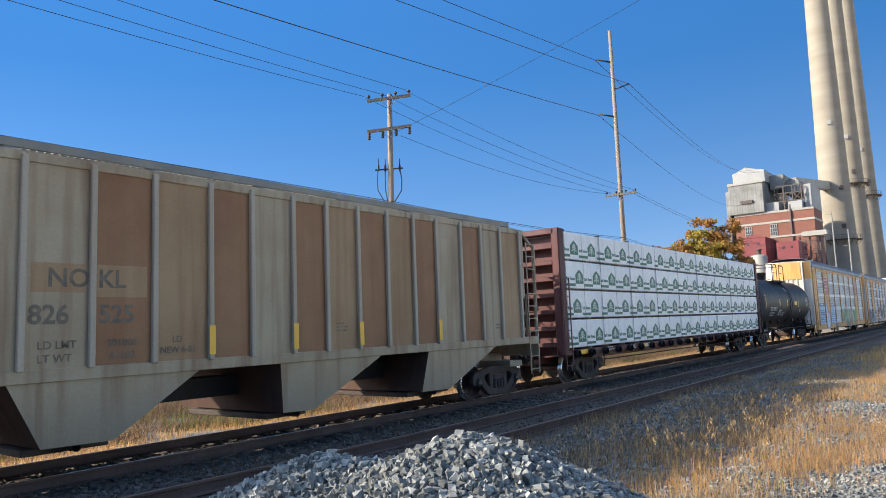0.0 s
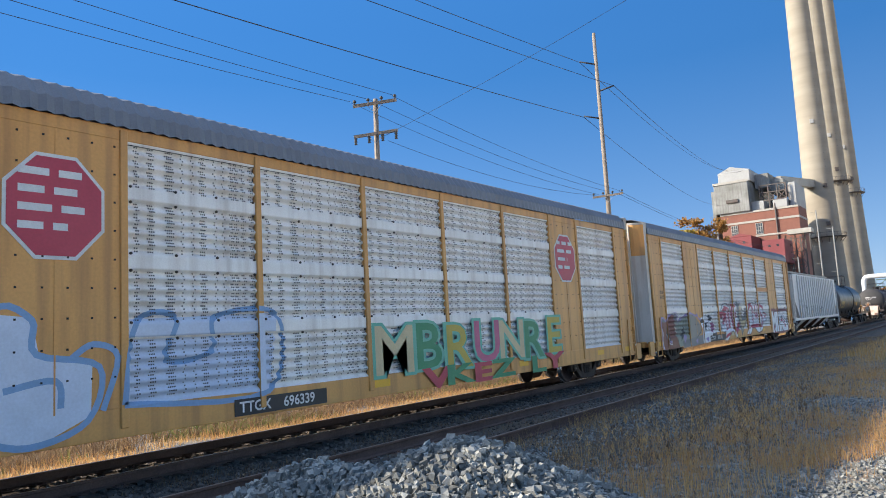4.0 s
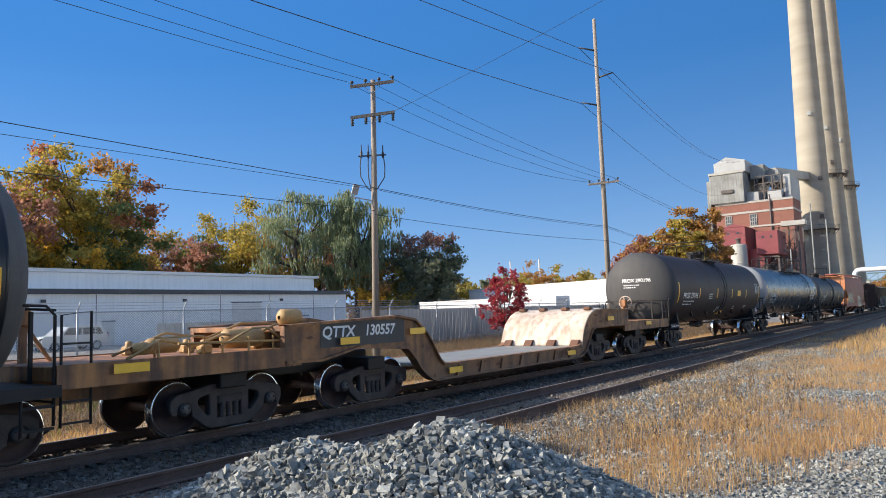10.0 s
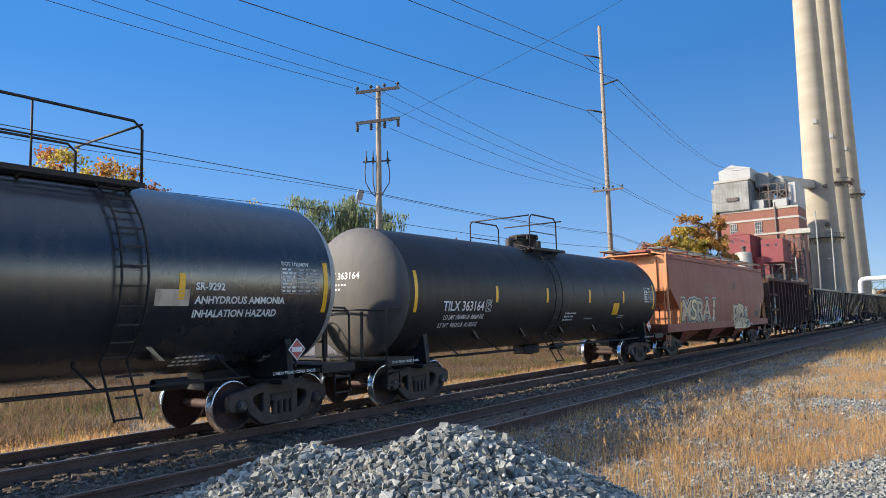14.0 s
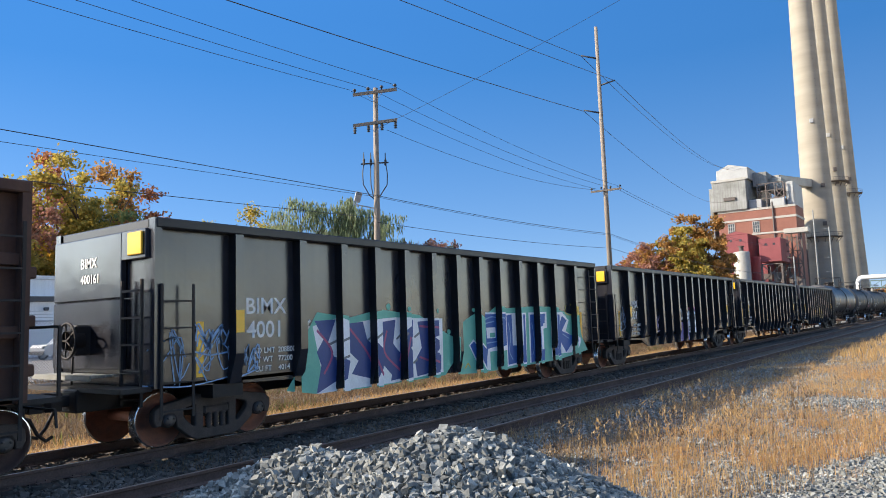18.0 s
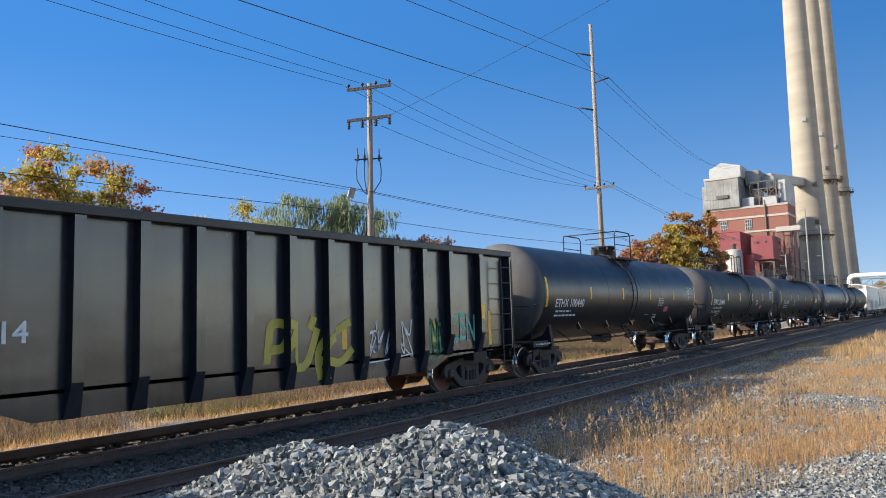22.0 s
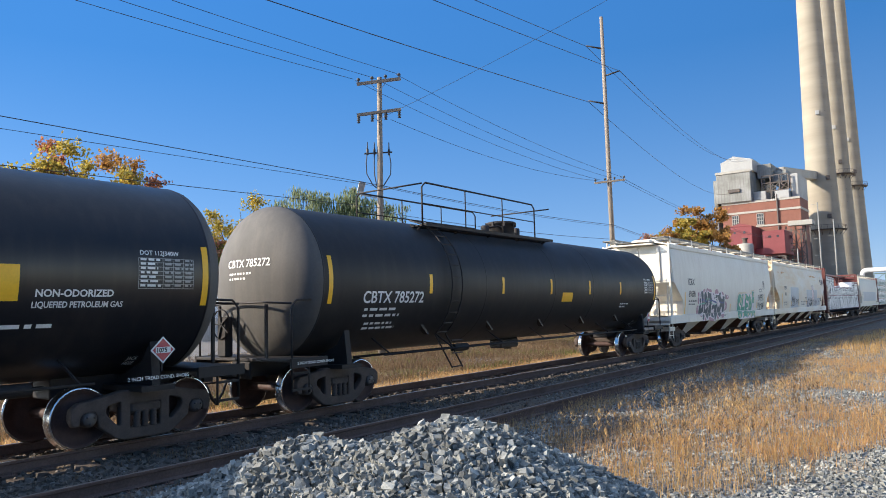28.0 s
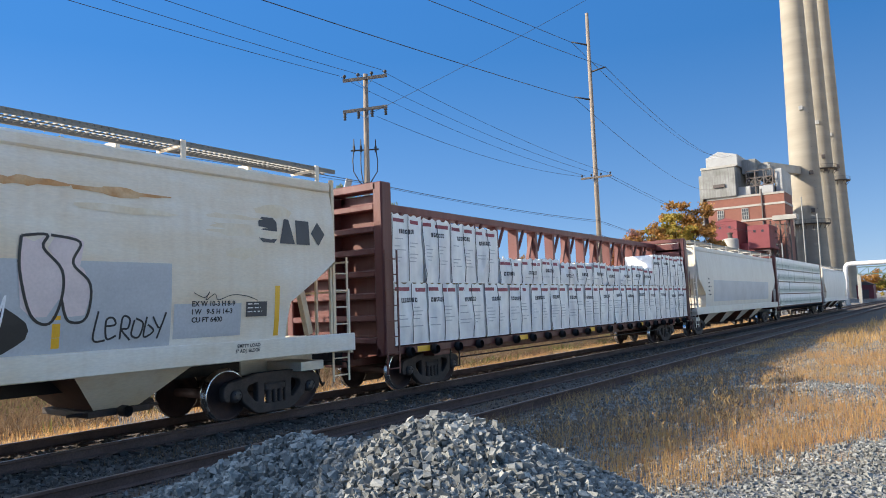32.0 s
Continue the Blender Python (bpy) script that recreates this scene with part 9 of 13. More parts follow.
def mural_cream_letters(car, f, cuts=None):
    daub(car, f, S["cream"], [(1.18, 2.33), (2.06, 2.28), (2.26, 2.35), (2.61, 2.32), (2.88, 2.32), (3.39, 2.17), (3.7, 1.92), (4.18, 1.97), (4.32, 1.47), (4.49, 1.03), (4.09, 0.99), (2.58, 1.0), (1.23, 1.0)], 1, cuts)
    daub(car, f, S["dusty"], [(1.19, 2.25), (1.79, 2.25), (2.36, 2.27), (2.61, 2.24), (3.28, 2.14), (3.58, 1.64), (3.52, 1.18), (2.74, 1.04), (1.23, 1.07)], 2, cuts)
    daub(car, f, S["dusty_teal"], [(3.39, 2.11), (3.7, 1.89), (4.15, 1.94), (4.12, 1.54), (4.35, 1.41), (4.49, 1.03), (3.89, 1.03), (3.61, 1.34), (3.7, 1.57)], 2, cuts)
    daub(car, f, S["black"], [(2.56, 2.05), (2.72, 1.96), (2.67, 1.74), (2.89, 1.82), (3.08, 1.83), (3.05, 1.61), (2.84, 1.52), (2.62, 1.59)], 3, cuts)
    daub(car, f, S["black"], [(3.19, 2.11), (3.3, 2.17), (3.7, 1.54), (3.58, 1.52), (3.37, 1.88)], 3, cuts)
    daub(car, f, S["black"], [(2.11, 1.52), (2.19, 1.85), (2.32, 1.79), (2.31, 1.5)], 3, cuts)
    daub(car, f, S["black"], [(3.28, 1.65), (3.47, 1.7), (3.47, 1.52), (3.25, 1.54)], 3, cuts)
    daub(car, f, S["black"], [(1.53, 2.0), (1.74, 2.1), (1.8, 1.79), (1.58, 1.71)], 3, cuts)
    daub(car, f, S["black"], [(1.67, 1.55), (1.89, 1.59), (1.86, 1.34), (1.63, 1.31)], 3, cuts)
    daub(car, f, S["black"], [(3.4, 1.39), (3.7, 1.28), (4.15, 1.42), (4.29, 1.29), (3.99, 1.13), (3.71, 1.19), (3.46, 1.27)], 3, cuts)
    stroke(car, f, S["black"], 0.07, [[(1.19, 2.3), (2.06, 2.27), (2.35, 2.36), (2.61, 2.33), (3.05, 2.27), (3.45, 2.11), (3.64, 1.69), (4.12, 1.54), (4.12, 1.91)], [(2.43, 2.24), (2.41, 1.97), (2.55, 1.59), (2.58, 1.43), (2.79, 1.33), (2.84, 1.14), (2.71, 1.04)], [(1.97, 2.24), (1.93, 1.89), (2.08, 1.47), (2.28, 1.35), (2.33, 1.09)], [(3.31, 1.43), (3.58, 1.23), (3.58, 1.06), (3.96, 1.11), (4.22, 1.29)], [(1.35, 2.25), (1.32, 1.82), (1.46, 1.42), (1.43, 1.09)]], 3, cuts)
    stroke(car, f, S["white"], 0.03, [[(2.36, 2.27), (2.44, 1.94), (2.55, 1.54)], [(2.67, 2.07), (3.08, 1.89), (3.28, 2.17)], [(1.93, 1.89), (2.02, 2.19)], [(2.28, 1.09), (2.23, 1.35)]], 4, cuts)
    stroke(car, f, S["white"], 0.02, [[(3.61, 2.05), (3.7, 2.16), (3.67, 1.96), (3.82, 2.16), (3.81, 1.93), (3.98, 2.14), (3.95, 1.95), (4.22, 2.15)], [(4.56, 1.08), (4.7, 1.24), (5.11, 1.12), (5.07, 1.02)]], 4, cuts)
    stroke(car, f, S["slate"], 0.045, [[(5.92, 1.98), (6.05, 2.12)], [(6.23, 1.97), (6.32, 2.22), (6.36, 1.97)], [(6.46, 2.18), (6.69, 2.22), (6.52, 1.97), (6.73, 1.96)], [(6.83, 2.18), (6.78, 1.96), (6.99, 2.03), (6.93, 2.21), (7.17, 1.95)]], 4, cuts)


def mural_figure(car, f, cuts=None):
    daub(car, f, S["lilac"], [(-0.56, 1.47), (-0.03, 1.49), (0.1, 0.71), (-0.48, 0.66)], 1, cuts)
    daub(car, f, S["plum"], [(0.28, 1.78), (0.61, 2.1), (1.1, 2.14), (1.38, 1.92), (1.09, 1.93), (0.54, 1.87)], 1, cuts)
    daub(car, f, S["white"], [(-0.58, 2.06), (-0.22, 2.08), (0.21, 1.69), (-0.04, 1.57), (-0.56, 1.59)], 2, cuts)
    daub(car, f, S["ash"], [(-0.4, 1.93), (-0.16, 1.95), (0.05, 1.7), (-0.35, 1.71)], 3, cuts)
    daub(car, f, S["white"], [(0.28, 1.69), (0.54, 1.94), (0.95, 2.0), (1.34, 1.7), (1.38, 1.17), (1.14, 1.0), (0.52, 1.02), (0.33, 1.14), (0.04, 1.14), (0.02, 1.52)], 2, cuts)
    daub(car, f, S["ash"], [(0.74, 1.77), (1.09, 1.83), (1.19, 1.56), (0.87, 1.46)], 3, cuts)
    daub(car, f, S["black"], [(0.88, 1.69), (1.04, 1.71), (1.05, 1.59), (0.9, 1.57)], 4, cuts)
    daub(car, f, S["ash"], [(0.55, 1.17), (0.86, 1.25), (0.93, 1.09), (0.59, 1.03)], 3, cuts)
    stroke(car, f, S["black"], 0.04, [[(-0.58, 2.06), (-0.22, 2.08), (0.21, 1.69), (-0.04, 1.57), (-0.56, 1.59)], [(0.28, 1.69), (0.54, 1.94), (0.95, 2.0), (1.34, 1.7), (1.38, 1.17), (1.14, 1.0), (0.52, 1.02), (0.33, 1.14), (0.04, 1.14), (0.02, 1.52), (0.28, 1.69)], [(0.67, 1.72), (0.59, 1.31), (1.07, 1.28), (1.29, 1.39)]], 4, cuts)
    stroke(car, f, S["plum"], 0.03, [[(-0.49, 1.37), (-0.35, 1.19), (-0.48, 0.94), (-0.24, 0.74)], [(-0.23, 1.4), (-0.05, 1.12), (-0.18, 0.87)]], 2, cuts)


def mural_yellow_tag(car, f, cuts=None):
    stroke(car, f, S["yellow"], 0.17, [[(-0.46, 1.14), (-0.42, 1.51), (-0.33, 1.85), (0.08, 1.79), (-0.08, 1.43), (-0.36, 1.39)], [(0.17, 1.74), (0.12, 1.38), (0.17, 1.07), (0.5, 1.09), (0.79, 1.75)], [(0.87, 0.75), (0.8, 1.22), (1.02, 1.53), (1.72, 1.86)], [(0.85, 1.12), (1.4, 1.05), (1.78, 1.31)], [(0.59, 1.73), (0.71, 1.98)]], 2, cuts)


def mural_blue_left(car, f, cuts=None):
    daub(car, f, S["teal"], [(-5.34, 0.72), (-4.97, 1.16), (-4.79, 1.64), (-4.79, 1.8), (-4.55, 2.15), (-3.65, 2.03), (-2.71, 2.19), (-1.9, 2.1), (-1.36, 2.05), (-0.53, 1.67), (-0.01, 1.49), (-0.04, 0.92), (-0.42, 0.61), (-3.18, 0.57), (-4.64, 0.6)], 1, cuts)
    daub(car, f, S["white"], [(-4.67, 1.88), (-4.03, 2.02), (-3.66, 1.9), (-2.99, 1.98), (-2.21, 2.01), (-1.52, 1.98), (-0.48, 1.96), (-0.5, 0.69), (-2.34, 0.6), (-4.59, 0.59), (-4.46, 1.04)], 2, cuts)
    daub(car, f, S["navy"], [(-4.62, 1.98), (-4.05, 2.0), (-4.28, 1.53), (-4.11, 1.27), (-3.86, 1.17), (-3.94, 0.83), (-4.59, 0.59), (-4.46, 1.12), (-4.57, 1.38), (-4.39, 1.62)], 3, cuts)
    daub(car, f, S["navy"], [(-3.78, 1.9), (-3.26, 1.94), (-3.14, 1.57), (-2.74, 1.28), (-2.65, 1.92), (-2.21, 1.96), (-2.31, 1.44), (-1.88, 1.04), (-2.26, 0.68), (-2.75, 1.09), (-3.04, 0.75), (-3.62, 0.89), (-3.42, 1.14), (-3.79, 1.42)], 3, cuts)
    daub(car, f, S["navy"], [(-2.07, 1.72), (-1.6, 1.95), (-1.62, 1.56), (-1.94, 1.33), (-1.64, 1.02), (-1.81, 0.69), (-2.41, 0.65), (-2.33, 0.97), (-2.09, 1.24)], 3, cuts)
    daub(car, f, S["navy"], [(-1.44, 1.9), (-0.61, 1.93), (-0.62, 1.62), (-1.05, 1.53), (-0.72, 1.37), (-0.99, 1.18), (-0.57, 1.1), (-0.59, 0.75), (-1.5, 0.67), (-1.57, 1.01), (-1.31, 1.3)], 3, cuts)
    stroke(car, f, S["plum"], 0.05, [[(-4.56, 1.8), (-4.16, 1.36), (-4.39, 0.95)], [(-3.66, 1.81), (-3.15, 1.3), (-2.87, 0.81)], [(-2.51, 1.73), (-2.6, 1.27), (-2.11, 0.86)], [(-1.37, 1.8), (-0.74, 1.73)], [(-1.4, 1.1), (-0.75, 0.91)], [(-1.93, 1.57), (-2.1, 1.05)]], 4, cuts)
    stroke(car, f, S["grey"], 0.05, [[(-4.25, 1.51), (-3.81, 1.64)], [(-4.07, 1.22), (-3.8, 1.29)], [(-3.12, 1.55), (-2.75, 1.74)], [(-2.2, 1.53), (-2.0, 1.66)], [(-1.57, 1.55), (-1.37, 1.65)], [(-1.63, 0.97), (-1.47, 1.06)]], 4, cuts)


def mural_blue_right(car, f, cuts=None):
    daub(car, f, S["teal"], [(-0.09, 0.6), (0.29, 1.32), (0.29, 1.79), (0.53, 1.92), (0.91, 2.05), (1.18, 1.9), (1.93, 2.23), (2.55, 2.18), (3.68, 2.22), (4.98, 2.21), (6.15, 2.01), (6.95, 1.86), (7.09, 1.26), (7.49, 0.79), (5.48, 0.61), (2.52, 0.55), (0.91, 0.55)], 1, cuts)
    daub(car, f, S["teal"], [(-0.95, 1.96), (-0.81, 1.64), (-0.43, 1.66), (-0.17, 1.42), (-0.21, 0.96), (-0.49, 0.61), (-0.7, 0.61), (-0.64, 1.32)], 1, cuts)
    daub(car, f, S["teal"], [(-0.82, 2.13), (-0.84, 2.09), (-0.88, 2.07), (-0.93, 2.09), (-0.95, 2.13), (-0.93, 2.18), (-0.88, 2.19), (-0.84, 2.18)], 1, cuts)
    daub(car, f, S["teal"], [(-0.68, 1.77), (-0.71, 1.71), (-0.78, 1.69), (-0.85, 1.72), (-0.87, 1.78), (-0.85, 1.84), (-0.78, 1.87), (-0.71, 1.84)], 1, cuts)
    daub(car, f, S["teal"], [(-0.15, 1.62), (-0.17, 1.58), (-0.22, 1.56), (-0.28, 1.58), (-0.3, 1.63), (-0.28, 1.68), (-0.22, 1.69), (-0.17, 1.67)], 1, cuts)
    daub(car, f, S["teal"], [(0.95, 2.14), (0.93, 2.1), (0.88, 2.09), (0.83, 2.11), (0.81, 2.15), (0.83, 2.19), (0.88, 2.2), (0.93, 2.19)], 1, cuts)
    daub(car, f, S["teal"], [(-1.9, 2.19), (-1.92, 2.14), (-1.96, 2.13), (-2.0, 2.15), (-2.02, 2.19), (-2.0, 2.23), (-1.96, 2.24), (-1.92, 2.23)], 1, cuts)
    daub(car, f, S["teal"], [(-2.36, 2.25), (-2.38, 2.19), (-2.43, 2.17), (-2.49, 2.19), (-2.51, 2.25), (-2.49, 2.3), (-2.44, 2.32), (-2.38, 2.3)], 1, cuts)
    daub(car, f, S["white"], [(0.61, 1.26), (0.82, 1.41), (1.26, 1.08), (1.29, 2.08), (2.28, 2.07), (2.3, 1.07), (1.58, 1.05), (1.58, 0.58), (1.08, 0.62)], 2, cuts)
    daub(car, f, S["blue"], [(0.66, 1.26), (0.84, 1.35), (1.24, 1.04), (1.36, 2.03), (2.11, 2.03), (2.14, 1.2), (1.49, 1.13), (1.35, 0.64), (1.1, 0.67)], 3, cuts)
    daub(car, f, S["white"], [(1.43, 1.68), (1.88, 1.68), (1.87, 1.4), (1.45, 1.4)], 4, cuts)
    daub(car, f, S["teal"], [(1.59, 1.54), (1.84, 1.54), (1.84, 1.42), (1.59, 1.42)], 5, cuts)
    daub(car, f, S["white"], [(2.42, 2.04), (3.53, 2.05), (3.49, 0.66), (2.41, 0.6)], 2, cuts)
    daub(car, f, S["blue"], [(2.46, 1.99), (2.74, 2.01), (2.74, 1.16), (3.01, 1.15), (3.03, 2.0), (3.46, 1.99), (3.43, 0.7), (2.47, 0.65)], 3, cuts)
    daub(car, f, S["white"], [(3.68, 2.05), (4.77, 2.06), (4.75, 1.59), (4.16, 1.53), (4.17, 1.1), (4.46, 1.04), (4.45, 0.7), (3.66, 0.62)], 2, cuts)
    daub(car, f, S["blue"], [(3.75, 1.99), (4.67, 2.01), (4.62, 1.73), (4.03, 1.64), (4.04, 0.98), (4.59, 0.99), (4.52, 0.71), (3.73, 0.63)], 3, cuts)
    daub(car, f, S["white"], [(5.04, 2.03), (5.77, 2.05), (6.21, 1.78), (5.97, 1.45), (6.67, 1.18), (6.32, 0.77), (5.63, 0.78), (4.99, 0.7)], 2, cuts)
    daub(car, f, S["blue"], [(5.08, 1.97), (5.47, 1.98), (5.49, 1.59), (5.76, 1.93), (6.06, 1.78), (5.7, 1.46), (6.43, 1.29), (6.45, 1.1), (5.94, 0.8), (5.58, 1.15), (5.41, 0.75), (5.03, 0.74)], 3, cuts)
    stroke(car, f, S["sky"], 0.03, [[(1.4, 1.9), (1.73, 1.96), (2.05, 1.91)], [(1.4, 1.79), (1.83, 1.84)], [(1.44, 1.28), (1.92, 1.3)], [(2.54, 1.79), (2.64, 1.4), (2.55, 1.01), (2.73, 0.77)], [(3.14, 1.77), (3.3, 1.36), (3.16, 0.97)], [(3.85, 1.75), (3.96, 1.16), (3.82, 0.83)], [(5.17, 1.8), (5.29, 1.26), (5.14, 0.91)], [(5.74, 1.37), (6.19, 1.21)]], 4, cuts)
    stroke(car, f, S["yellow"], 0.04, [[(6.08, 2.25), (5.99, 2.02), (6.46, 1.96), (6.4, 2.3)], [(0.25, 0.72), (0.29, 0.82), (0.41, 0.72), (0.53, 0.81), (0.64, 0.71)]], 4, cuts)


def mural_pale_blue(car, f, cuts=None):
    daub(car, f, S["pale"], [(-11.03, 2.2), (-10.35, 2.55), (-9.64, 2.17), (-9.62, 1.09), (-10.68, 1.01), (-11.11, 1.61)], 1, cuts)
    daub(car, f, S["pale"], [(-9.55, 2.39), (-9.08, 2.52), (-8.59, 2.37), (-8.64, 1.0), (-9.55, 1.08)], 1, cuts)
    daub(car, f, S["pale"], [(-8.41, 2.43), (-7.88, 2.37), (-7.79, 1.88), (-7.07, 1.71), (-7.09, 0.99), (-7.82, 0.67), (-8.63, 0.89)], 1, cuts)
    daub(car, f, S["pale"], [(-6.51, 2.32), (-3.74, 2.38), (-3.9, 1.02), (-6.61, 1.08)], 1, cuts)
    stroke(car, f, S["sky"], 0.09, [[(-10.14, 2.48), (-10.83, 2.42), (-11.1, 2.0), (-11.06, 1.41), (-10.55, 1.01), (-9.7, 1.09)], [(-10.79, 1.64), (-9.88, 1.96), (-10.0, 2.39), (-10.49, 2.34), (-10.81, 1.69), (-10.33, 1.35), (-9.68, 1.47)], [(-9.62, 1.09), (-9.53, 2.28), (-9.08, 2.52), (-8.67, 2.35), (-8.87, 1.92), (-9.43, 1.78), (-8.64, 1.57), (-8.76, 1.01)], [(-8.56, 0.88), (-8.36, 2.43), (-7.88, 2.34), (-7.82, 1.88), (-6.97, 1.66), (-7.13, 0.93), (-7.91, 0.68), (-8.56, 0.88)], [(-8.22, 1.43), (-7.57, 1.51), (-7.5, 1.14)], [(-6.61, 1.08), (-6.4, 2.28), (-5.74, 2.34), (-5.91, 1.68), (-5.09, 1.78), (-5.03, 2.33), (-3.74, 2.35), (-3.95, 1.02), (-6.61, 1.08)], [(-7.36, 1.8), (-7.05, 1.98), (-6.7, 1.78), (-6.92, 1.04)]], 2, cuts)


# ---------------------------------------------------------------- poles, wires, fence


def utility_pole(x, y, top, label, arms, lean=(0.0, 0.0), r0=0.17, r1=0.11, group="utility poles"):
    p = thing("utility_pole", label, "utility pole", group, pose(x, y, 0))
    lx, ly = lean
    part("pole_shaft", Shape().tube([(0, 0, -0.6), (lx * 0.5, ly * 0.5, top * 0.5), (lx, ly, top)], r0, 10, r2=r1), M["wood"], p, "weathered round timber shaft")
    for z, half, ax, pins, hang in arms:
        q = z / top
        cx, cy = lx * q, ly * q
        d = Vector((ax[0], ax[1], ax[2])).normalized()
        a, b = Vector((cx, cy, z)) - d * half, Vector((cx, cy, z)) + d * half
        off = Vector((-0.16, -0.1, 0))
        arm = part("crossarm", Shape().bar(a + off, b + off, 0.11, 0.13), M["wood"], p, "grey timber crossarm")
        s = Shape()
        for sg in (-1, 1):
            s.bar(Vector((cx, cy, z - 0.45)) + off, Vector((cx, cy, z)) + off + d * sg * half * 0.42, 0.04, 0.02)
        part("brace", s, M["galv"], arm)
        for k in range(pins):
            t = -0.92 + 1.84 * k / max(1, pins - 1)
            c = Vector((cx, cy, z)) + off + d * half * t
            s = Shape()
            if hang:
                s.lathe([(0.0, 0.03), (-0.08, 0.09), (-0.12, 0.04), (-0.2, 0.09), (-0.24, 0.04), (-0.32, 0.08), (-0.34, 0.001)], (c.x, c.y, c.z - 0.06), "z", 8)
            else:
                s.lathe([(0.06, 0.02), (0.14, 0.03), (0.16, 0.075), (0.22, 0.085), (0.27, 0.05), (0.29, 0.001)], (c.x, c.y, c.z), "z", 8)
            part("insulator", s, P["plate_dark"], arm)
    return p


def wire(a, b, sag, r=0.016, label="thin dark overhead power line"):
    a, b = Vector(a), Vector(b)
    pts = []
    for i in range(15):
        t = i / 14
        q = a.lerp(b, t)
        q.z -= 4 * sag * t * (1 - t)
        pts.append(q)
    tagged(part("overhead_wire", Shape().tube(pts, r, 4), M["wire"]), label, "power line", "overhead wires")


def build_poles():
    arm1 = (0.66, -0.75, 0.13)
    p = utility_pole(23.9, 21.3, 12.75, "weathered wooden utility pole with two crossarms", [(12.5, 1.02, arm1, 4, False), (11.05, 1.02, arm1, 4, True)], (0.1, -0.12))
    s = Shape()
    for dx, dy in ((-0.35, 0.3), (-0.1, 0.1), (0.4, -0.35)):
        s.tube([(dx, dy, 9.3), (dx * 1.15, dy * 1.15, 8.7), (dx * 1.1, dy * 1.1, 8.2), (dx * 0.5, dy * 0.5, 7.7), (0.02, -0.02, 7.5)], 0.025, 6)
        s.lathe([(9.1, 0.05), (9.35, 0.06), (9.4, 0.03), (9.7, 0.02)], (dx, dy, 0), "z", 6)
    s.bar((-0.45, 0.4, 9.15), (0.5, -0.45, 9.25), 0.06)
    part("cable_riser", s, P["plate_dark"], p, "black looped cables and cutouts")
    s = Shape().bar((0.05, 0, 7.1), (-0.75, 0.65, 7.3), 0.05)
    part("lamp_bracket", s, M["galv"], p)
    s = Shape().box(-0.15, 0.15, -0.04, 0.04, -0.24, 0.24, 0.02).bar((0.0, 0.03, -0.2), (0.1, 0.12, -0.45), 0.04)
    part("flood_light", s, M["galv"], p, "pale tilted floodlight panel", pose(-0.60, 0.48, 7.62, 20, 14, -40))
    p2 = utility_pole(46.0, 19.5, 22.5, "tall slender transmission pole leaning slightly", [(10.55, 1.05, (0.42, -0.9, 0.06), 4, False)], (0.25, 0.15), 0.20, 0.12)
    for z, dx, dy in ((20.1, -0.55, 1.05), (18.1, 0.5, -0.95), (16.1, -0.55, 1.05)):
        q = z / 22.5
        s = Shape().tube([(0.25 * q, 0.15 * q, z + 0.05), (dx, dy, z + 0.28)], 0.07, 8, r2=0.05)
        part("standoff_insulator", s, P["plate_dark"], p2, "dark polymer standoff insulator")
    # spans along the line of poles
    for (a, z, z2) in (((23.2, 22.05), 12.66, 12.4), ((23.7, 21.5), 12.78, 12.9), ((24.55, 20.6), 12.95, 13.1)):
        wire((a[0], a[1], z), (-28, a[1], z2), 0.75, 0.012)
    for a, b, z in (((24.5, 20.6, 12.9), (46.3, 18.7, 10.8), 0.35), ((23.8, 21.4, 12.75), (46.0, 19.4, 10.8), 0.4), ((24.3, 20.8, 10.75), (45.7, 20.2, 10.65), 0.5), ((23.2, 22.0, 12.6), (45.8, 20.1, 10.7), 0.45)):
        wire(a, b, z, 0.011)
    for z in (10.8, 10.6):
        wire((46.3, 18.8, z), (118, 24, z + 1.2), 0.9, 0.014)
    for z, z2, z3, r in ((7.68, 7.66, 7.5, 0.014), (6.62, 7.60, 7.4, 0.009), (5.5, 6.62, 6.5, 0.012)):
        wire((-30, 21.1, z), (23.8, 21.1, z2), 0.08, r)
        wire((23.8, 21.1, z2 - (0.18 if z < 6.3 else 0.0)), (46.0, 19.4, z3), 0.18, r)
        wire((46.0, 19.4, z3), (112, 22.0, z3 - 0.3), 0.8, r)
    for a, b, sag, r in (((45.45, 20.55, 16.3), (-22, 19.6, 10.9), 0.4, 0.022), ((45.45, 20.55, 20.35), (-22, 19.6, 13.4), 0.3, 0.022), ((46.5, 18.55, 18.35), (-22, 18.4, 11.6), 0.3, 0.020),
                         ((45.45, 20.55, 20.35), (186, 44.5, 38.0), 2.6, 0.024), ((46.5, 18.55, 18.35), (186, 42.5, 37.5), 2.6, 0.024), ((45.45, 20.55, 16.3), (186, 47.5, 29.5), 2.2, 0.024)):
        wire(a, b, sag, r)
    wire((24.1, 21.0, 10.9), (29.5, 5.2, 17.6), 0.25, 0.009)


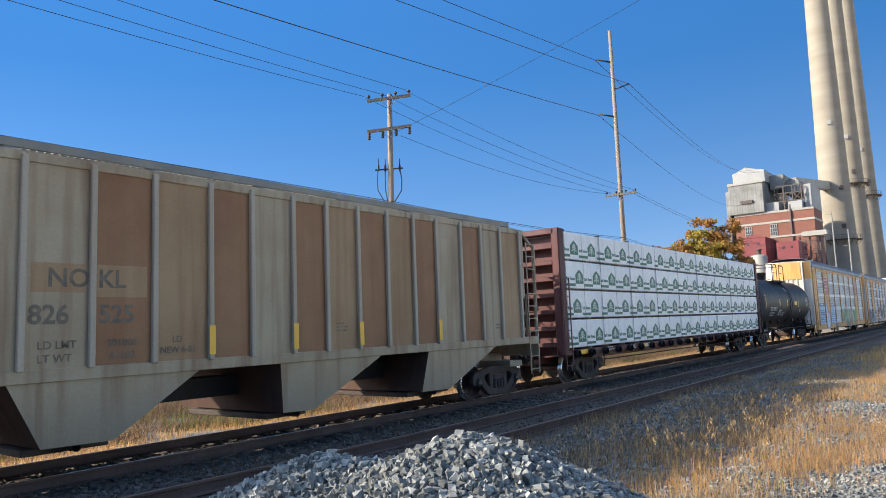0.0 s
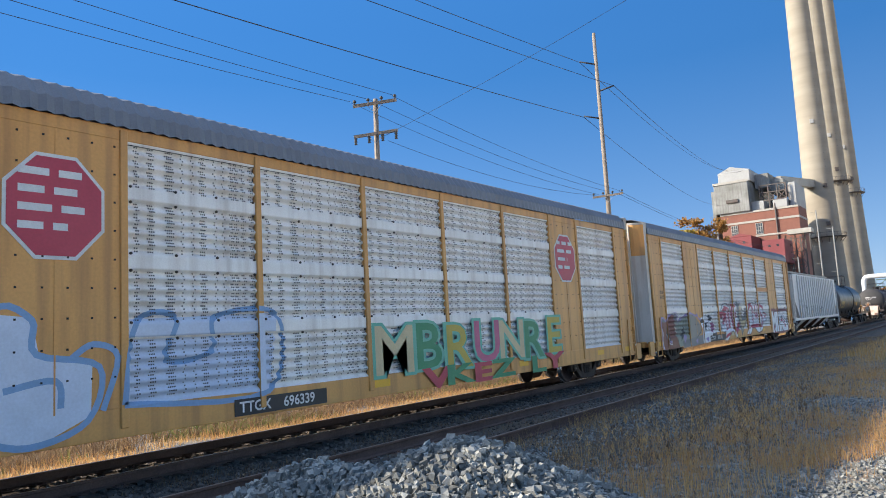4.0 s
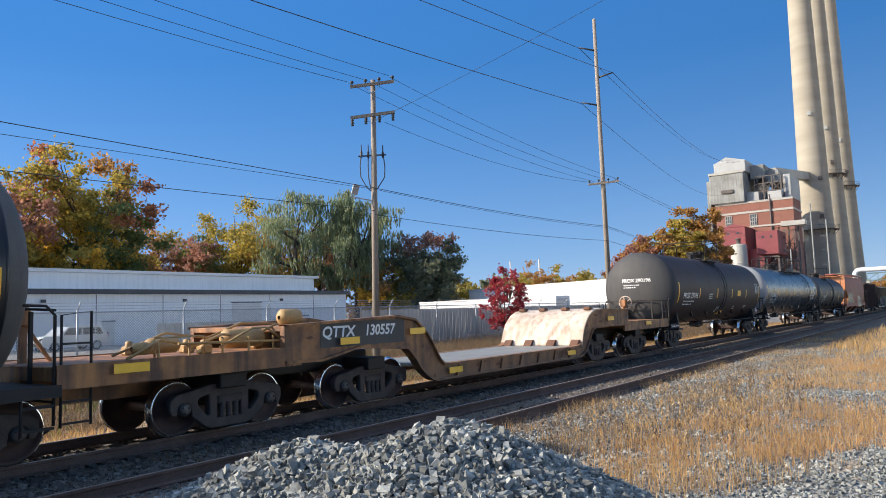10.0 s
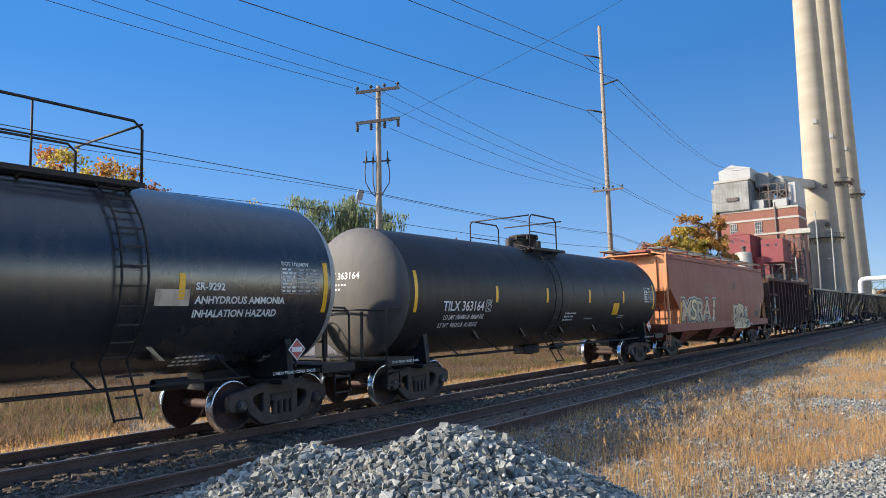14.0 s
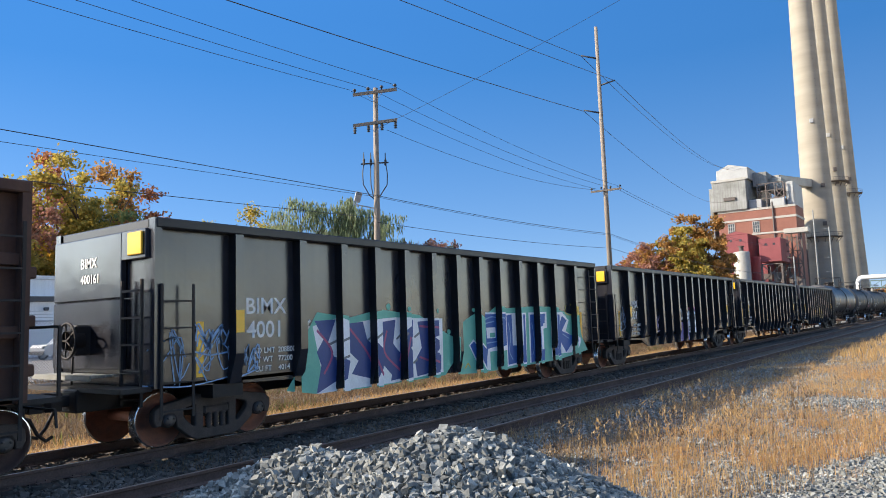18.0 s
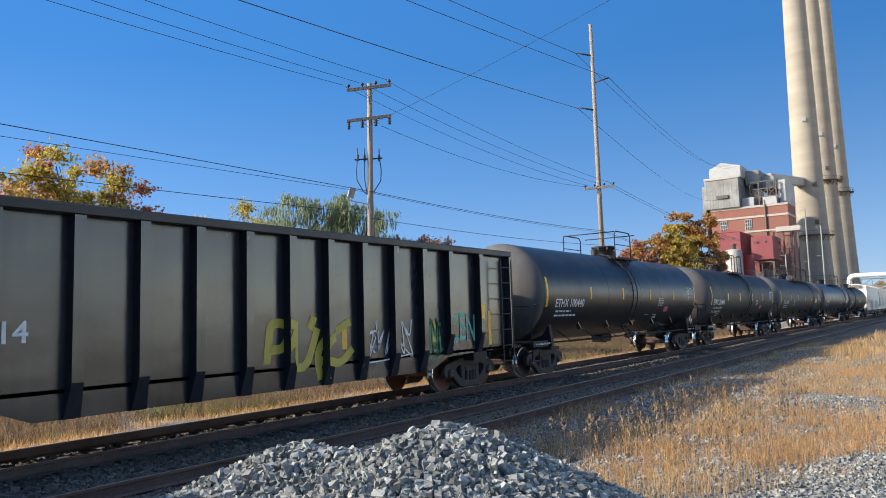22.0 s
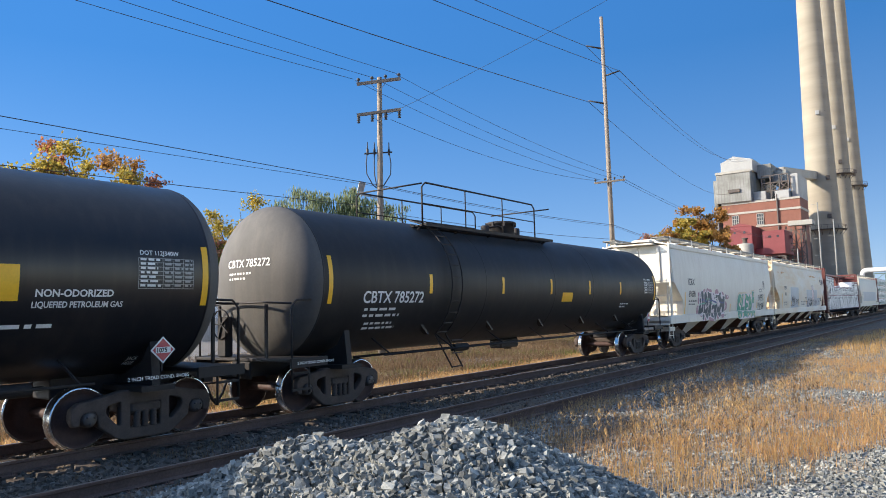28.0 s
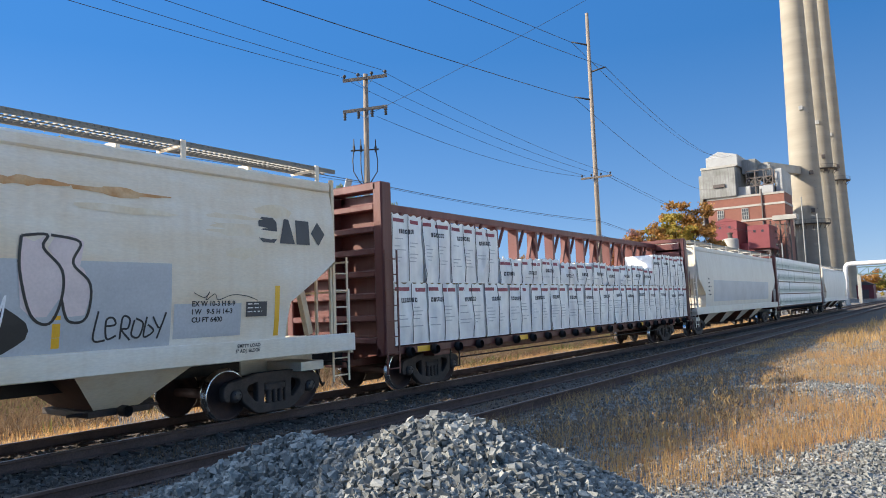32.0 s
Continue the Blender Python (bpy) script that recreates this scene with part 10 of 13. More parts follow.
def build_fence():
    f = thing("chain_link_fence", "galvanised chain-link fence topped with barbed wire", "fence")
    y = 26.5
    post = Shape().tube([(0, 0, -0.2), (0, 0, 2.35)], 0.04, 8).tube([(0, 0, 2.32), (0.0, -0.26, 2.68)], 0.025, 6).mesh("fence_post", M["galv"])
    xs = [-4.6 + 4.45 * k for k in range(16)]
    for x in xs:
        part("fence_post", post, None, f, place=pose(x, y, 0.1))
    for k in range(len(xs) - 1):
        part("top_rail", Shape().tube([(xs[k], y, 2.38), (xs[k + 1], y, 2.38)], 0.028, 6), M["galv"], f)
    for k in range(3):
        part("barbed_wire", Shape().tube([(xs[0], y - 0.08 - 0.08 * k, 2.5 + 0.11 * k), (xs[-1], y - 0.08 - 0.08 * k, 2.5 + 0.11 * k)], 0.008, 4), M["galv"], f)
    n = 640
    x = np.linspace(xs[0] - 2, xs[-1], n)
    w = 0.006
    v = []
    for d in (-1, 1):
        a = np.stack([x, np.full(n, y + 0.03 + d * 0.004), np.full(n, 0.15)], 1)
        b = np.stack([x + d * 2.2, np.full(n, y + 0.03 + d * 0.004), np.full(n, 2.36)], 1)
        o = np.array([w, 0, -w * d])
        v.append(np.stack([a - o, a + o, b + o, b - o], 1))
    v = np.concatenate(v)
    keep = (v[:, 2, 0] > xs[0]) & (v[:, 2, 0] < xs[-1])
    tagged(part("chain_link", cloud("chain_link", v[keep], [(0, 1, 2, 3)], M["galv"]), None, f), kind="stuff")

    def plank_fence(x0, x1, yy, top, label):
        g = thing("plank_fence", label, "fence")
        me = Shape().box(0, 0.135, -0.012, 0.012, 0, top, 0.004).mesh("plank", PLANK)
        k = 0
        xx = x0
        while xx < x1:
            part("plank", me, None, g, place=pose(xx, yy + 0.006 * math.sin(k * 3.7), 0.08 + 0.015 * math.sin(k * 1.9)))
            xx += 0.15
            k += 1
        for z in (0.4, top - 0.35):
            part("rail", Shape().box(x0, x1, yy + 0.015, yy + 0.06, z, z + 0.09), PLANK, g)
    plank_fence(28.5, 41.5, 46.0, 1.75, "grey weathered plank fence at the warehouse yard")
    plank_fence(29.4, 66.3, 27.3, 2.12, "grey weathered plank fence beyond the tracks")


PLANK = surface("grey_weathered_planks", (0.44, 0.405, 0.36), 0.85, 0.0, (0.31, 0.285, 0.25), 3, 0.6, 25, 0.2, 0.2, piece=0.2, stretch=(4, 4, 0.5))
WALL_WHITE = surface("dull_white_metal_wall", (0.74, 0.745, 0.75), 0.6, 0.0, (0.66, 0.665, 0.67), 0.4, 0.5, 8, 0.06, 0.05, (0.33, 0.33, 0.33), 0.2)
ROOF_GREY = surface("pale_grey_flat_roof", (0.62, 0.60, 0.57), 0.7, 0.0, (0.50, 0.48, 0.46), 0.5, 0.5, 10, 0.1, 0.05)
DARK_BAND = surface("dark_roof_flashing", (0.05, 0.055, 0.065), 0.6, 0.0, None, 1, 0.4, 10, 0.1, 0.02)
ASPHALT = surface("pale_gravel_yard", (0.25, 0.22, 0.185), 0.9, 0.0, (0.19, 0.165, 0.14), 0.3, 0.6, 20, 0.15, 0.1)
GLASS = surface("dark_window_glass", (0.02, 0.024, 0.03), 0.08, 0.0, None, 1, 0.2, 5, 0.02, 0.0, gloss=0.8)
CHALK = surface("white_car_paint", (0.72, 0.72, 0.72), 0.25, 0.0, None, 1, 0.1, 5, 0.02, 0.0, gloss=0.7)
SILVER = surface("silver_car_paint", (0.50, 0.50, 0.50), 0.3, 0.3, None, 1, 0.1, 5, 0.02, 0.0, gloss=0.7)
TYRE = surface("black_rubber", (0.02, 0.02, 0.02), 0.8, 0.0, None, 6, 0.3, 40, 0.1, 0.05)


def build_yard():
    s = Shape().box(-30, 66, 28.2, 57.9, -0.1, 0.16)
    tagged(part("yard_pavement", s, ASPHALT), "pale worn gravel yard in front of the warehouse", "pavement", kind="structure")
    w = thing("warehouse", "long low white warehouse with a stepped flat roof", "warehouse")
    part("front_wall", Shape().box(-60, 60.0, 58.0, 58.3, 0.1, 4.45), WALL_WHITE, w)
    part("end_wall", Shape().box(59.7, 60.0, 58.3, 74, 0.1, 4.45), WALL_WHITE, w)
    part("roof_edge", Shape().box(-60, 60.3, 57.6, 58.4, 4.45, 4.85, 0.03), DARK_BAND, w, "dark flashing along the lower roof")
    part("lower_roof", Shape().box(-60, 60.2, 58.3, 74, 4.45, 4.6), ROOF_GREY, w)
    part("upper_wall", Shape().box(-60, 59.7, 63.0, 63.3, 4.5, 6.55), WALL_WHITE, w)
    part("upper_end_wall", Shape().box(59.4, 59.7, 63.3, 72, 4.5, 6.55), WALL_WHITE, w)
    part("upper_roof", Shape().box(-60, 60.1, 62.5, 72.5, 6.55, 6.85, 0.03), ROOF_GREY, w)
    for x in np.arange(-55, 60, 6.1):
        part("wall_joint", Shape().box(x, x + 0.06, 57.985, 58.0, 0.1, 4.4), DARK_BAND, w)
    for x, ww, h in ((6, 3.4, 3.6), (20.5, 3.2, 3.4), (31.0, 1.0, 2.1), (44, 3.6, 3.6), (53.0, 1.0, 2.1)):
        d = part("door", Shape().box(x, x + ww, 57.93, 57.99, 0.15, h, 0.01), ROOF_GREY, w, "pale metal door")
        part("door_frame", Shape().box(x - 0.1, x + ww + 0.1, 57.95, 57.985, h, h + 0.12), DARK_BAND, d)
    for x in (12.0, 26.0, 38.5, 50.0):
        part("wall_lamp", Shape().box(x, x + 0.35, 57.75, 57.98, 3.75, 4.0, 0.03), DARK_BAND, w)
    # two long white trailers standing behind the plank fence
    for name, x, y, length, turn, wide, top, label in (("box_trailer", 73.1, 28.6, 29.0, 70.7, 2.5, 4.95, "long white box building with a dark end door"), ("box_trailer", 57.2, 29.4, 17.0, 84.0, 2.3, 3.02, "low white box trailer behind the plank fence")):
        g = thing(name, label, "trailer", "white boxes behind the fence", pose(x, y, 0.1, 0, 0, turn))
        part("body", Shape().box(0.06, length, -wide, 0, 0.25, top - 0.06, 0.03), WALL_WHITE, g)
        part("roof_rail", Shape().box(0, length, -0.04, 0.03, top - 0.16, top, 0.01), ROOF_GREY, g)
        part("end_frame", Shape().box(-0.05, 0.06, -wide, 0.02, 0.2, 0.4).box(-0.05, 0.06, -wide, 0.02, top - 0.25, top).box(-0.05, 0.06, -0.2, 0.02, 0.4, top - 0.25).box(-0.05, 0.06, -wide, -wide + 0.2, 0.4, top - 0.25), WALL_WHITE, g)
        part("end_door", Shape().box(0.0, 0.055, -wide + 0.2, -0.2, 0.4, top - 0.25), DARK_BAND if top > 4 else ROOF_GREY, g, "dark end door" if top > 4 else "")
        rib = Shape().box(0, 0.05, 0, 0.02, 0.3, top - 0.18).mesh("side_rib", WALL_WHITE)
        for k in range(1, int(length / 1.2)):
            part("side_rib", rib, None, g, place=pose(k * 1.2, 0, 0))
        part("base_rail", Shape().box(0, length, -wide, 0, -0.05, 0.25), DARK_BAND, g)
    # parked car
    c = thing("parked_car", "silver sport utility car parked in the yard", "car", at=pose(24.6, 50.5, 0.16, 0, 0, 4))
    body = [(-2.35, 0.35), (-2.38, 0.85), (-2.25, 1.02), (-1.2, 1.08), (-0.55, 1.66), (1.75, 1.70), (2.25, 1.12), (2.38, 0.95), (2.36, 0.35)]
    part("body", Shape().prism(body, -0.92, 0.92), SILVER, c)
    for x0, x1 in ((-0.62, 0.35), (0.45, 1.35), (1.42, 1.95)):
        part("window", Shape().prism([(x0 - 0.3 if x0 < 0 else x0, 1.10), (x1, 1.10), (x1 - (0.25 if x1 > 1.9 else 0), 1.58), (x0 + 0.1 if x0 < 0 else x0, 1.58)], -0.93, -0.925), GLASS, c)
    for x in (-1.5, 1.5):
        for y in (-0.93, 0.80):
            wh = part("wheel", Shape().lathe([(y, 0.2), (y, 0.34), (y + 0.15, 0.34), (y + 0.15, 0.2)], (x, 0, 0.34), "y", 16), TYRE, c)
            part("rim", Shape().lathe([(y - 0.005, 0.21), (y + 0.01, 0.05), (y + 0.01, 0.001)], (x, 0, 0.34), "y", 12), M["galv"], wh)
    part("bumper", Shape().box(-2.45, -2.3, -0.9, 0.9, 0.38, 0.62, 0.04), TYRE, c)
    part("headlight", Shape().box(-2.4, -2.28, -0.9, -0.6, 0.78, 0.95, 0.02), GLASS, c)
    part("tail_light", Shape().box(2.3, 2.4, -0.92, -0.75, 0.85, 1.2, 0.02), P["print_red"], c)
    # small low pallets beside it
    g = thing("pallet_stack", "grey stack of pallets beside the parked car", "pallets", at=pose(20.3, 51.5, 0.16))
    for k in range(5):
        part("pallet", Shape().box(-0.6, 0.6, -0.5, 0.5, k * 0.15 + 0.0, k * 0.15 + 0.12, 0.01), PLANK, g)


# ---------------------------------------------------------------- power station

BRICK = surface("orange_red_brickwork", (0.215, 0.088, 0.062), 0.85, 0.0, (0.175, 0.076, 0.055), 0.15, 0.6, 1.5, 0.08, 0.05)
CONC = surface("pale_stack_concrete", (0.315, 0.280, 0.220), 0.85, 0.0, (0.235, 0.208, 0.163), 1.0, 0.8, 0.7, 0.07, 0.03, stretch=(0.03, 0.03, 0.22))
GREYC = surface("stained_grey_panelling", (0.255, 0.26, 0.248), 0.75, 0.0, (0.15, 0.15, 0.135), 0.25, 0.85, 1.2, 0.08, 0.03, (0.085, 0.08, 0.07), 0.5)
WHITEP = surface("white_roof_panelling", (0.33, 0.335, 0.33), 0.65, 0.0, (0.23, 0.232, 0.225), 0.3, 0.5, 2, 0.04, 0.02)
REDP = surface("dark_red_cladding", (0.195, 0.040, 0.044), 0.7, 0.0, (0.15, 0.034, 0.037), 0.3, 0.5, 3, 0.06, 0.02)
IRON = surface("dark_structural_steel", (0.085, 0.075, 0.07), 0.75, 0.1, (0.13, 0.09, 0.07), 0.5, 0.5, 5, 0.1, 0.05)
PALE = surface("pale_duct_metal", (0.33, 0.315, 0.28), 0.6, 0.0, (0.25, 0.24, 0.212), 0.4, 0.5, 3, 0.06, 0.02)


def build_plant():
    rad = lambda z: 4.55 - 0.0160 * z + 0.62 * max(0.0, 1 - z / 42) ** 1.5
    for i, (x, y, ring) in enumerate(((227.7, 32.0, 22.0), (250.6, 30.9, 41.0), (273.4, 29.9, 40.0))):
        c = thing("chimney_stack", "tall tapering pale concrete chimney stack in sunlight", "chimney", "three chimney stacks", pose(x, y, 0))
        zs = list(np.linspace(0, 187, 60))
        part("shaft", Shape().lathe([(z, rad(z)) for z in zs] + [(187, rad(187) - 0.4), (182, rad(187) - 0.45)], (0, 0, 0), "z", 40), CONC, c)
        s = Shape().lathe([(ring - 0.25, rad(ring)), (ring - 0.15, rad(ring) + 1.25), (ring, rad(ring) + 1.3), (ring, rad(ring))], (0, 0, 0), "z", 32)
        pl = part("platform", s, IRON, c, "dark ring platform")
        s = Shape().lathe([(ring + 1.05, rad(ring) + 1.22), (ring + 1.1, rad(ring) + 1.28), (ring + 1.15, rad(ring) + 1.22)], (0, 0, 0), "z", 32)
        for k in range(24):
            a = k * math.tau / 24
            s.bar(((rad(ring) + 1.24) * math.cos(a), (rad(ring) + 1.24) * math.sin(a), ring), ((rad(ring) + 1.24) * math.cos(a), (rad(ring) + 1.24) * math.sin(a), ring + 1.1), 0.07)
        part("railing", s, IRON, pl)
        s = Shape()
        for k in range(16):
            a = k * math.tau / 16
            s.bar((rad(ring) * math.cos(a), rad(ring) * math.sin(a), ring - 1.6), ((rad(ring) + 1.1) * math.cos(a), (rad(ring) + 1.1) * math.sin(a), ring - 0.2), 0.12)
        part("bracket", s, IRON, pl)
        for z, a in ((ring + 3, 3.6), (36 + 4 * i, 3.7), (55, 3.35)):
            part("hatch", Shape().box(-0.4, 0.1, -0.5, 0.5, 0, 1.2, 0.05), IRON if z < 50 else WHITEP, c, place=Matrix.Translation((rad(z) * math.cos(a), rad(z) * math.sin(a), z)) @ Matrix.Rotation(a + math.pi, 4, "Z"))
        s = Shape()
        a = 3.9
        for k in range(40):
            z = 2 + k * 2.0
            s.box((rad(z) + 0.1) * math.cos(a) - 0.2, (rad(z) + 0.1) * math.cos(a) + 0.2, (rad(z) + 0.1) * math.sin(a) - 0.03, (rad(z) + 0.1) * math.sin(a) + 0.03, z, z + 0.1)
        part("ladder_rung", s, IRON, c)
    b = thing("power_station", "brick power station with grey penthouse and red annexes", "power station")
    part("boiler_house", Shape().box(185, 195.5, 30.8, 48.7, 0, 26.8).box(195.5, 218, 35.2, 48.6, 0, 26.6), BRICK, b, "orange-red brick block")
    for z in (23.9, 26.4):
        part("stone_course", Shape().box(184.85, 185.0, 30.7, 48.8, z, z + 0.5), PALE, b, "pale stone band")
    part("side_course", Shape().box(185, 195.5, 30.65, 30.8, 23.9, 24.4), PALE, b)
    for y0, z0, ww, hh in ((39.1, 20.9, 1.5, 2.7), (44.9, 20.9, 1.5, 2.7)):
        w = part("window", Shape().box(184.90, 184.98, y0, y0 + ww, z0, z0 + hh), GLASS, b)
        fr = Shape()
        for k in range(4):
            fr.box(184.84, 184.92, y0 + ww * k / 3 - 0.06, y0 + ww * k / 3 + 0.06, z0, z0 + hh)
            fr.box(184.84, 184.92, y0, y0 + ww, z0 + hh * k / 3 - 0.06, z0 + hh * k / 3 + 0.06)
        part("frame", fr, PALE, w)
    part("pipe", Shape().tube([(184.7, 35.8, 2), (184.7, 35.8, 28)], 0.18, 8), IRON, b)
    part("penthouse", Shape().box(184.3, 214, 41.4, 49.6, 26.9, 34.6, 0.1), GREYC, b, "stained pale grey penthouse")
    part("penthouse_top", Shape().box(185.5, 210, 40.9, 48.6, 34.6, 37.6, 0.15), WHITEP, b, "white sunlit upper storey")
    part("penthouse_gable", Shape().prism([(41.0, 37.6), (48.4, 37.6), (45.6, 38.9)], 186, 209, "x"), WHITEP, b)
    part("parapet", Shape().box(184.1, 184.3, 41.2, 49.7, 34.3, 34.9), PALE, b)
    part("side_lean_to", Shape().box(184.6, 205, 49.6, 50.4, 20, 33.0, 0.05), GREYC, b)
    pieces("roof_vent", Shape().box(186, 188.5, 42.6, 45.0, 31.4, 31.9).box(183.9, 184.3, 44.0, 46.8, 29.4, 30.2), IRON, b)
    for y0, y1, z0, z1, x0 in ((37.6, 41.0, 33.0, 36.6, 190), (34.6, 38.2, 31.8, 35.0, 192), (38.4, 41.4, 27.0, 29.2, 186), (33.2, 36.4, 27.0, 28.9, 186), (31.4, 33.0, 27.0, 33.0, 188)):
        part("roof_duct", Shape().box(x0, x0 + 12, y0, y1, z0, z1, 0.1), GREYC if z0 > 30 else WHITEP, b, "grey rooftop ducting")
    s = Shape()
    for y in (33.4, 35.4, 37.4, 39.4):
        s.bar((187, y, 26.8), (187, y, 33), 0.28)
        s.bar((190, y, 26.8), (190, y, 33), 0.28)
    for z in (29.2, 31.2, 33.0):
        s.bar((187, 33.4, z), (187, 39.4, z), 0.25)
    for k in range(3):
        s.bar((187, 33.4 + 2 * k, 29.2), (187, 35.4 + 2 * k, 31.2), 0.15)
        s.bar((187, 35.4 + 2 * k, 29.2), (187, 33.4 + 2 * k, 31.2), 0.15)
    part("roof_frame", s, IRON, b, "dark rooftop steel frame")
    part("flue_duct", Shape().bar((196, 37.0, 35.2), (225, 33.4, 37.6), 2.4, 2.2), PALE, b, "pale flue duct to the first stack")
    part("red_annex", Shape().box(176, 185, 39.9, 45.2, 0, 19.9, 0.1).prism([(39.9, 19.9), (45.2, 19.9), (42.5, 20.7)], 176, 185, "x"), REDP, b, "dark red metal annex")
    part("red_loft", Shape().box(170, 179, 31.8, 36.4, 12.5, 17.8, 0.1), REDP, b, "dark red raised transfer house")
    part("red_lower", Shape().box(178, 186, 36.5, 43.0, 0, 14.5, 0.1), REDP, b)
    for yy, zz in ((33.0, 16.2), (34.7, 16.2), (41.4, 18.2), (43.6, 18.2)):
        x = 169.98 if zz < 17 else 175.98
        part("small_window", Shape().box(x - 0.03, x, yy, yy + 0.5, zz, zz + 0.5), GLASS, b)
    s = Shape()
    for y in (32.0, 36.2):
        for x in (170.3, 178.6):
            s.bar((x, y, 0), (x, y, 12), 0.4)
    for z0, z1 in ((0, 4), (4, 8), (8, 12)):
        s.bar((170.3, 32.0, z0), (170.3, 36.2, z1), 0.2)
        s.bar((170.3, 36.2, z0), (170.3, 32.0, z1), 0.2)
        s.bar((170.3, 32.0, z0), (178.6, 32.0, z1), 0.2)
        s.bar((170.3, 32.0, z1), (170.3, 36.2, z1), 0.25)
    part("trestle", s, IRON, b, "braced steel trestle")
    s = Shape()
    for y in (28.6, 30.6, 32.6):
        for x in (176, 182):
            s.bar((x, y, 0), (x, y, 19), 0.3)
    for z0 in range(0, 18, 3):
        for y in (28.6, 30.6):
            s.bar((176, y, z0), (176, y + 2, z0 + 3), 0.15)
            s.bar((176, y + 2, z0), (176, y, z0 + 3), 0.15)
        s.bar((176, 28.6, z0 + 3), (176, 32.6, z0 + 3), 0.2)
    part("stair_tower", s, IRON, b, "dark braced stair tower")
    part("conveyor", Shape().box(174, 176.5, 26.8, 31.8, 18.9, 20.0, 0.05).box(174.6, 176, 31.8, 38.6, 19.3, 19.7), PALE, b, "pale covered conveyor bridge")
    s = Shape()
    rnd = random.Random(8)
    for k in range(40):
        y0, z0 = rnd.uniform(27.5, 41), rnd.uniform(0.5, 9)
        if rnd.random() < 0.5:
            s.box(170 + rnd.random() * 4, 175, y0, y0 + rnd.uniform(0.5, 2), z0, z0 + rnd.uniform(0.4, 2))
        else:
            s.bar((171, y0, z0), (171 + rnd.uniform(-1, 1), y0 + rnd.uniform(-3, 3), z0 + rnd.uniform(-2, 4)), 0.22)
    tagged(part("pipework", s, IRON, b), "tangle of dark pipes and small plant", kind="stuff")
    part("base_wall", Shape().box(178, 186, 27, 46.5, 0, 6.0, 0.1), GREYC, b)
    t = thing("storage_silo", "pale round storage silo beside the station", "silo", at=pose(166.5, 39.4, 0))
    part("silo_shell", Shape().lathe([(0, 1.75), (14.6, 1.75), (14.9, 1.6), (15.1, 0.4), (15.1, 0.001)], (0, 0, 0), "z", 28), PALE, t)
    part("silo_cap", Shape().lathe([(15.1, 0.5), (16.0, 0.5), (16.2, 0.8), (16.4, 0.001)], (0, 0, 0), "z", 12), IRON, t)
    for x, y, h in ((158, 23.2, 21.6), (152, 19.8, 17.3), (150, 26.0, 12.0)):
        p = thing("yard_mast", "slender grey mast in the station yard", "mast", "yard masts", pose(x, y, 0))
        part("mast_shaft", Shape().tube([(0, 0, 0), (0, 0, h)], 0.2, 8, r2=0.11), GREYC, p)
        s = Shape()
        for z in np.linspace(h * 0.5, h * 0.98, 4):
            s.bar((0, 0, z), (0, 1.1, z + 0.1), 0.06)
        pieces("mast_arm", s, GREYC, p)
    # pipe bridge over the tracks
    g = thing("pipe_bridge", "white pipe on a green truss bridging the tracks", "pipe bridge")
    x, y0 = 150.0, 15.6
    pts = [(x, y0, -0.4), (x, y0, 6.2), (x, y0 - 0.12, 6.75), (x, y0 - 0.45, 7.1), (x, y0 - 1.0, 7.2), (x, -45, 7.2)]
    part("white_pipe", Shape().tube(pts, 0.42, 14), CHALK, g, "fat white insulated pipe")
    s = Shape()
    for z in (5.2, 6.5):
        for dx in (-0.6, 0.6):
            s.bar((x + dx, y0 - 2.0, z), (x + dx, -45, z), 0.14)
    for k in range(28):
        a = y0 - 2.0 - k * 1.7
        s.bar((x - 0.6, a, 5.2), (x - 0.6, a - 1.7, 6.5), 0.1)
        s.bar((x - 0.6, a, 5.2), (x - 0.6, a, 6.5), 0.1)
    part("truss", s, GREENSTEEL, g, "dull green truss")
    part("support", Shape().box(x - 0.3, x + 0.3, y0 - 2.4, y0 - 1.8, -0.3, 5.2, 0.04), PALE, g)
    part("support", Shape().box(x - 0.3, x + 0.3, 2.0, 2.6, -0.3, 5.2, 0.04), PALE, g)
    h = thing("red_shed", "small red shed far along the track", "shed", at=pose(232, 17.6, 0))
    part("walls", Shape().box(0, 8, 0, 4.2, 0, 3.9), REDP, h)
    part("roof", Shape().prism([(-0.3, 3.9), (4.5, 3.9), (2.1, 5.0)], -0.3, 8.3, "x"), IRON, h)
    part("door", Shape().box(-0.05, 0, 1.2, 2.8, 0, 2.6), IRON, h)
    # switchyard structure on the horizon
    q = thing("switchyard_gantry", "thin grey switchyard gantry on the horizon", "gantry", at=pose(150, 77, 0))
    s = Shape()
    for k in range(5):
        s.bar((0, k * 4.0, 0), (0, k * 4.0, 11 + (k % 2) * 3), 0.25)
    s.bar((0, 0, 9.5), (0, 16, 9.5), 0.3)
    s.bar((0, 0, 8.6), (0, 16, 8.6), 0.2)
    part("gantry_frame", s, M["galv"], q)


GREENSTEEL = surface("dull_green_steel", (0.10, 0.16, 0.13), 0.6, 0.1, None, 1, 0.4, 5, 0.1, 0.02)

# ---------------------------------------------------------------- trees

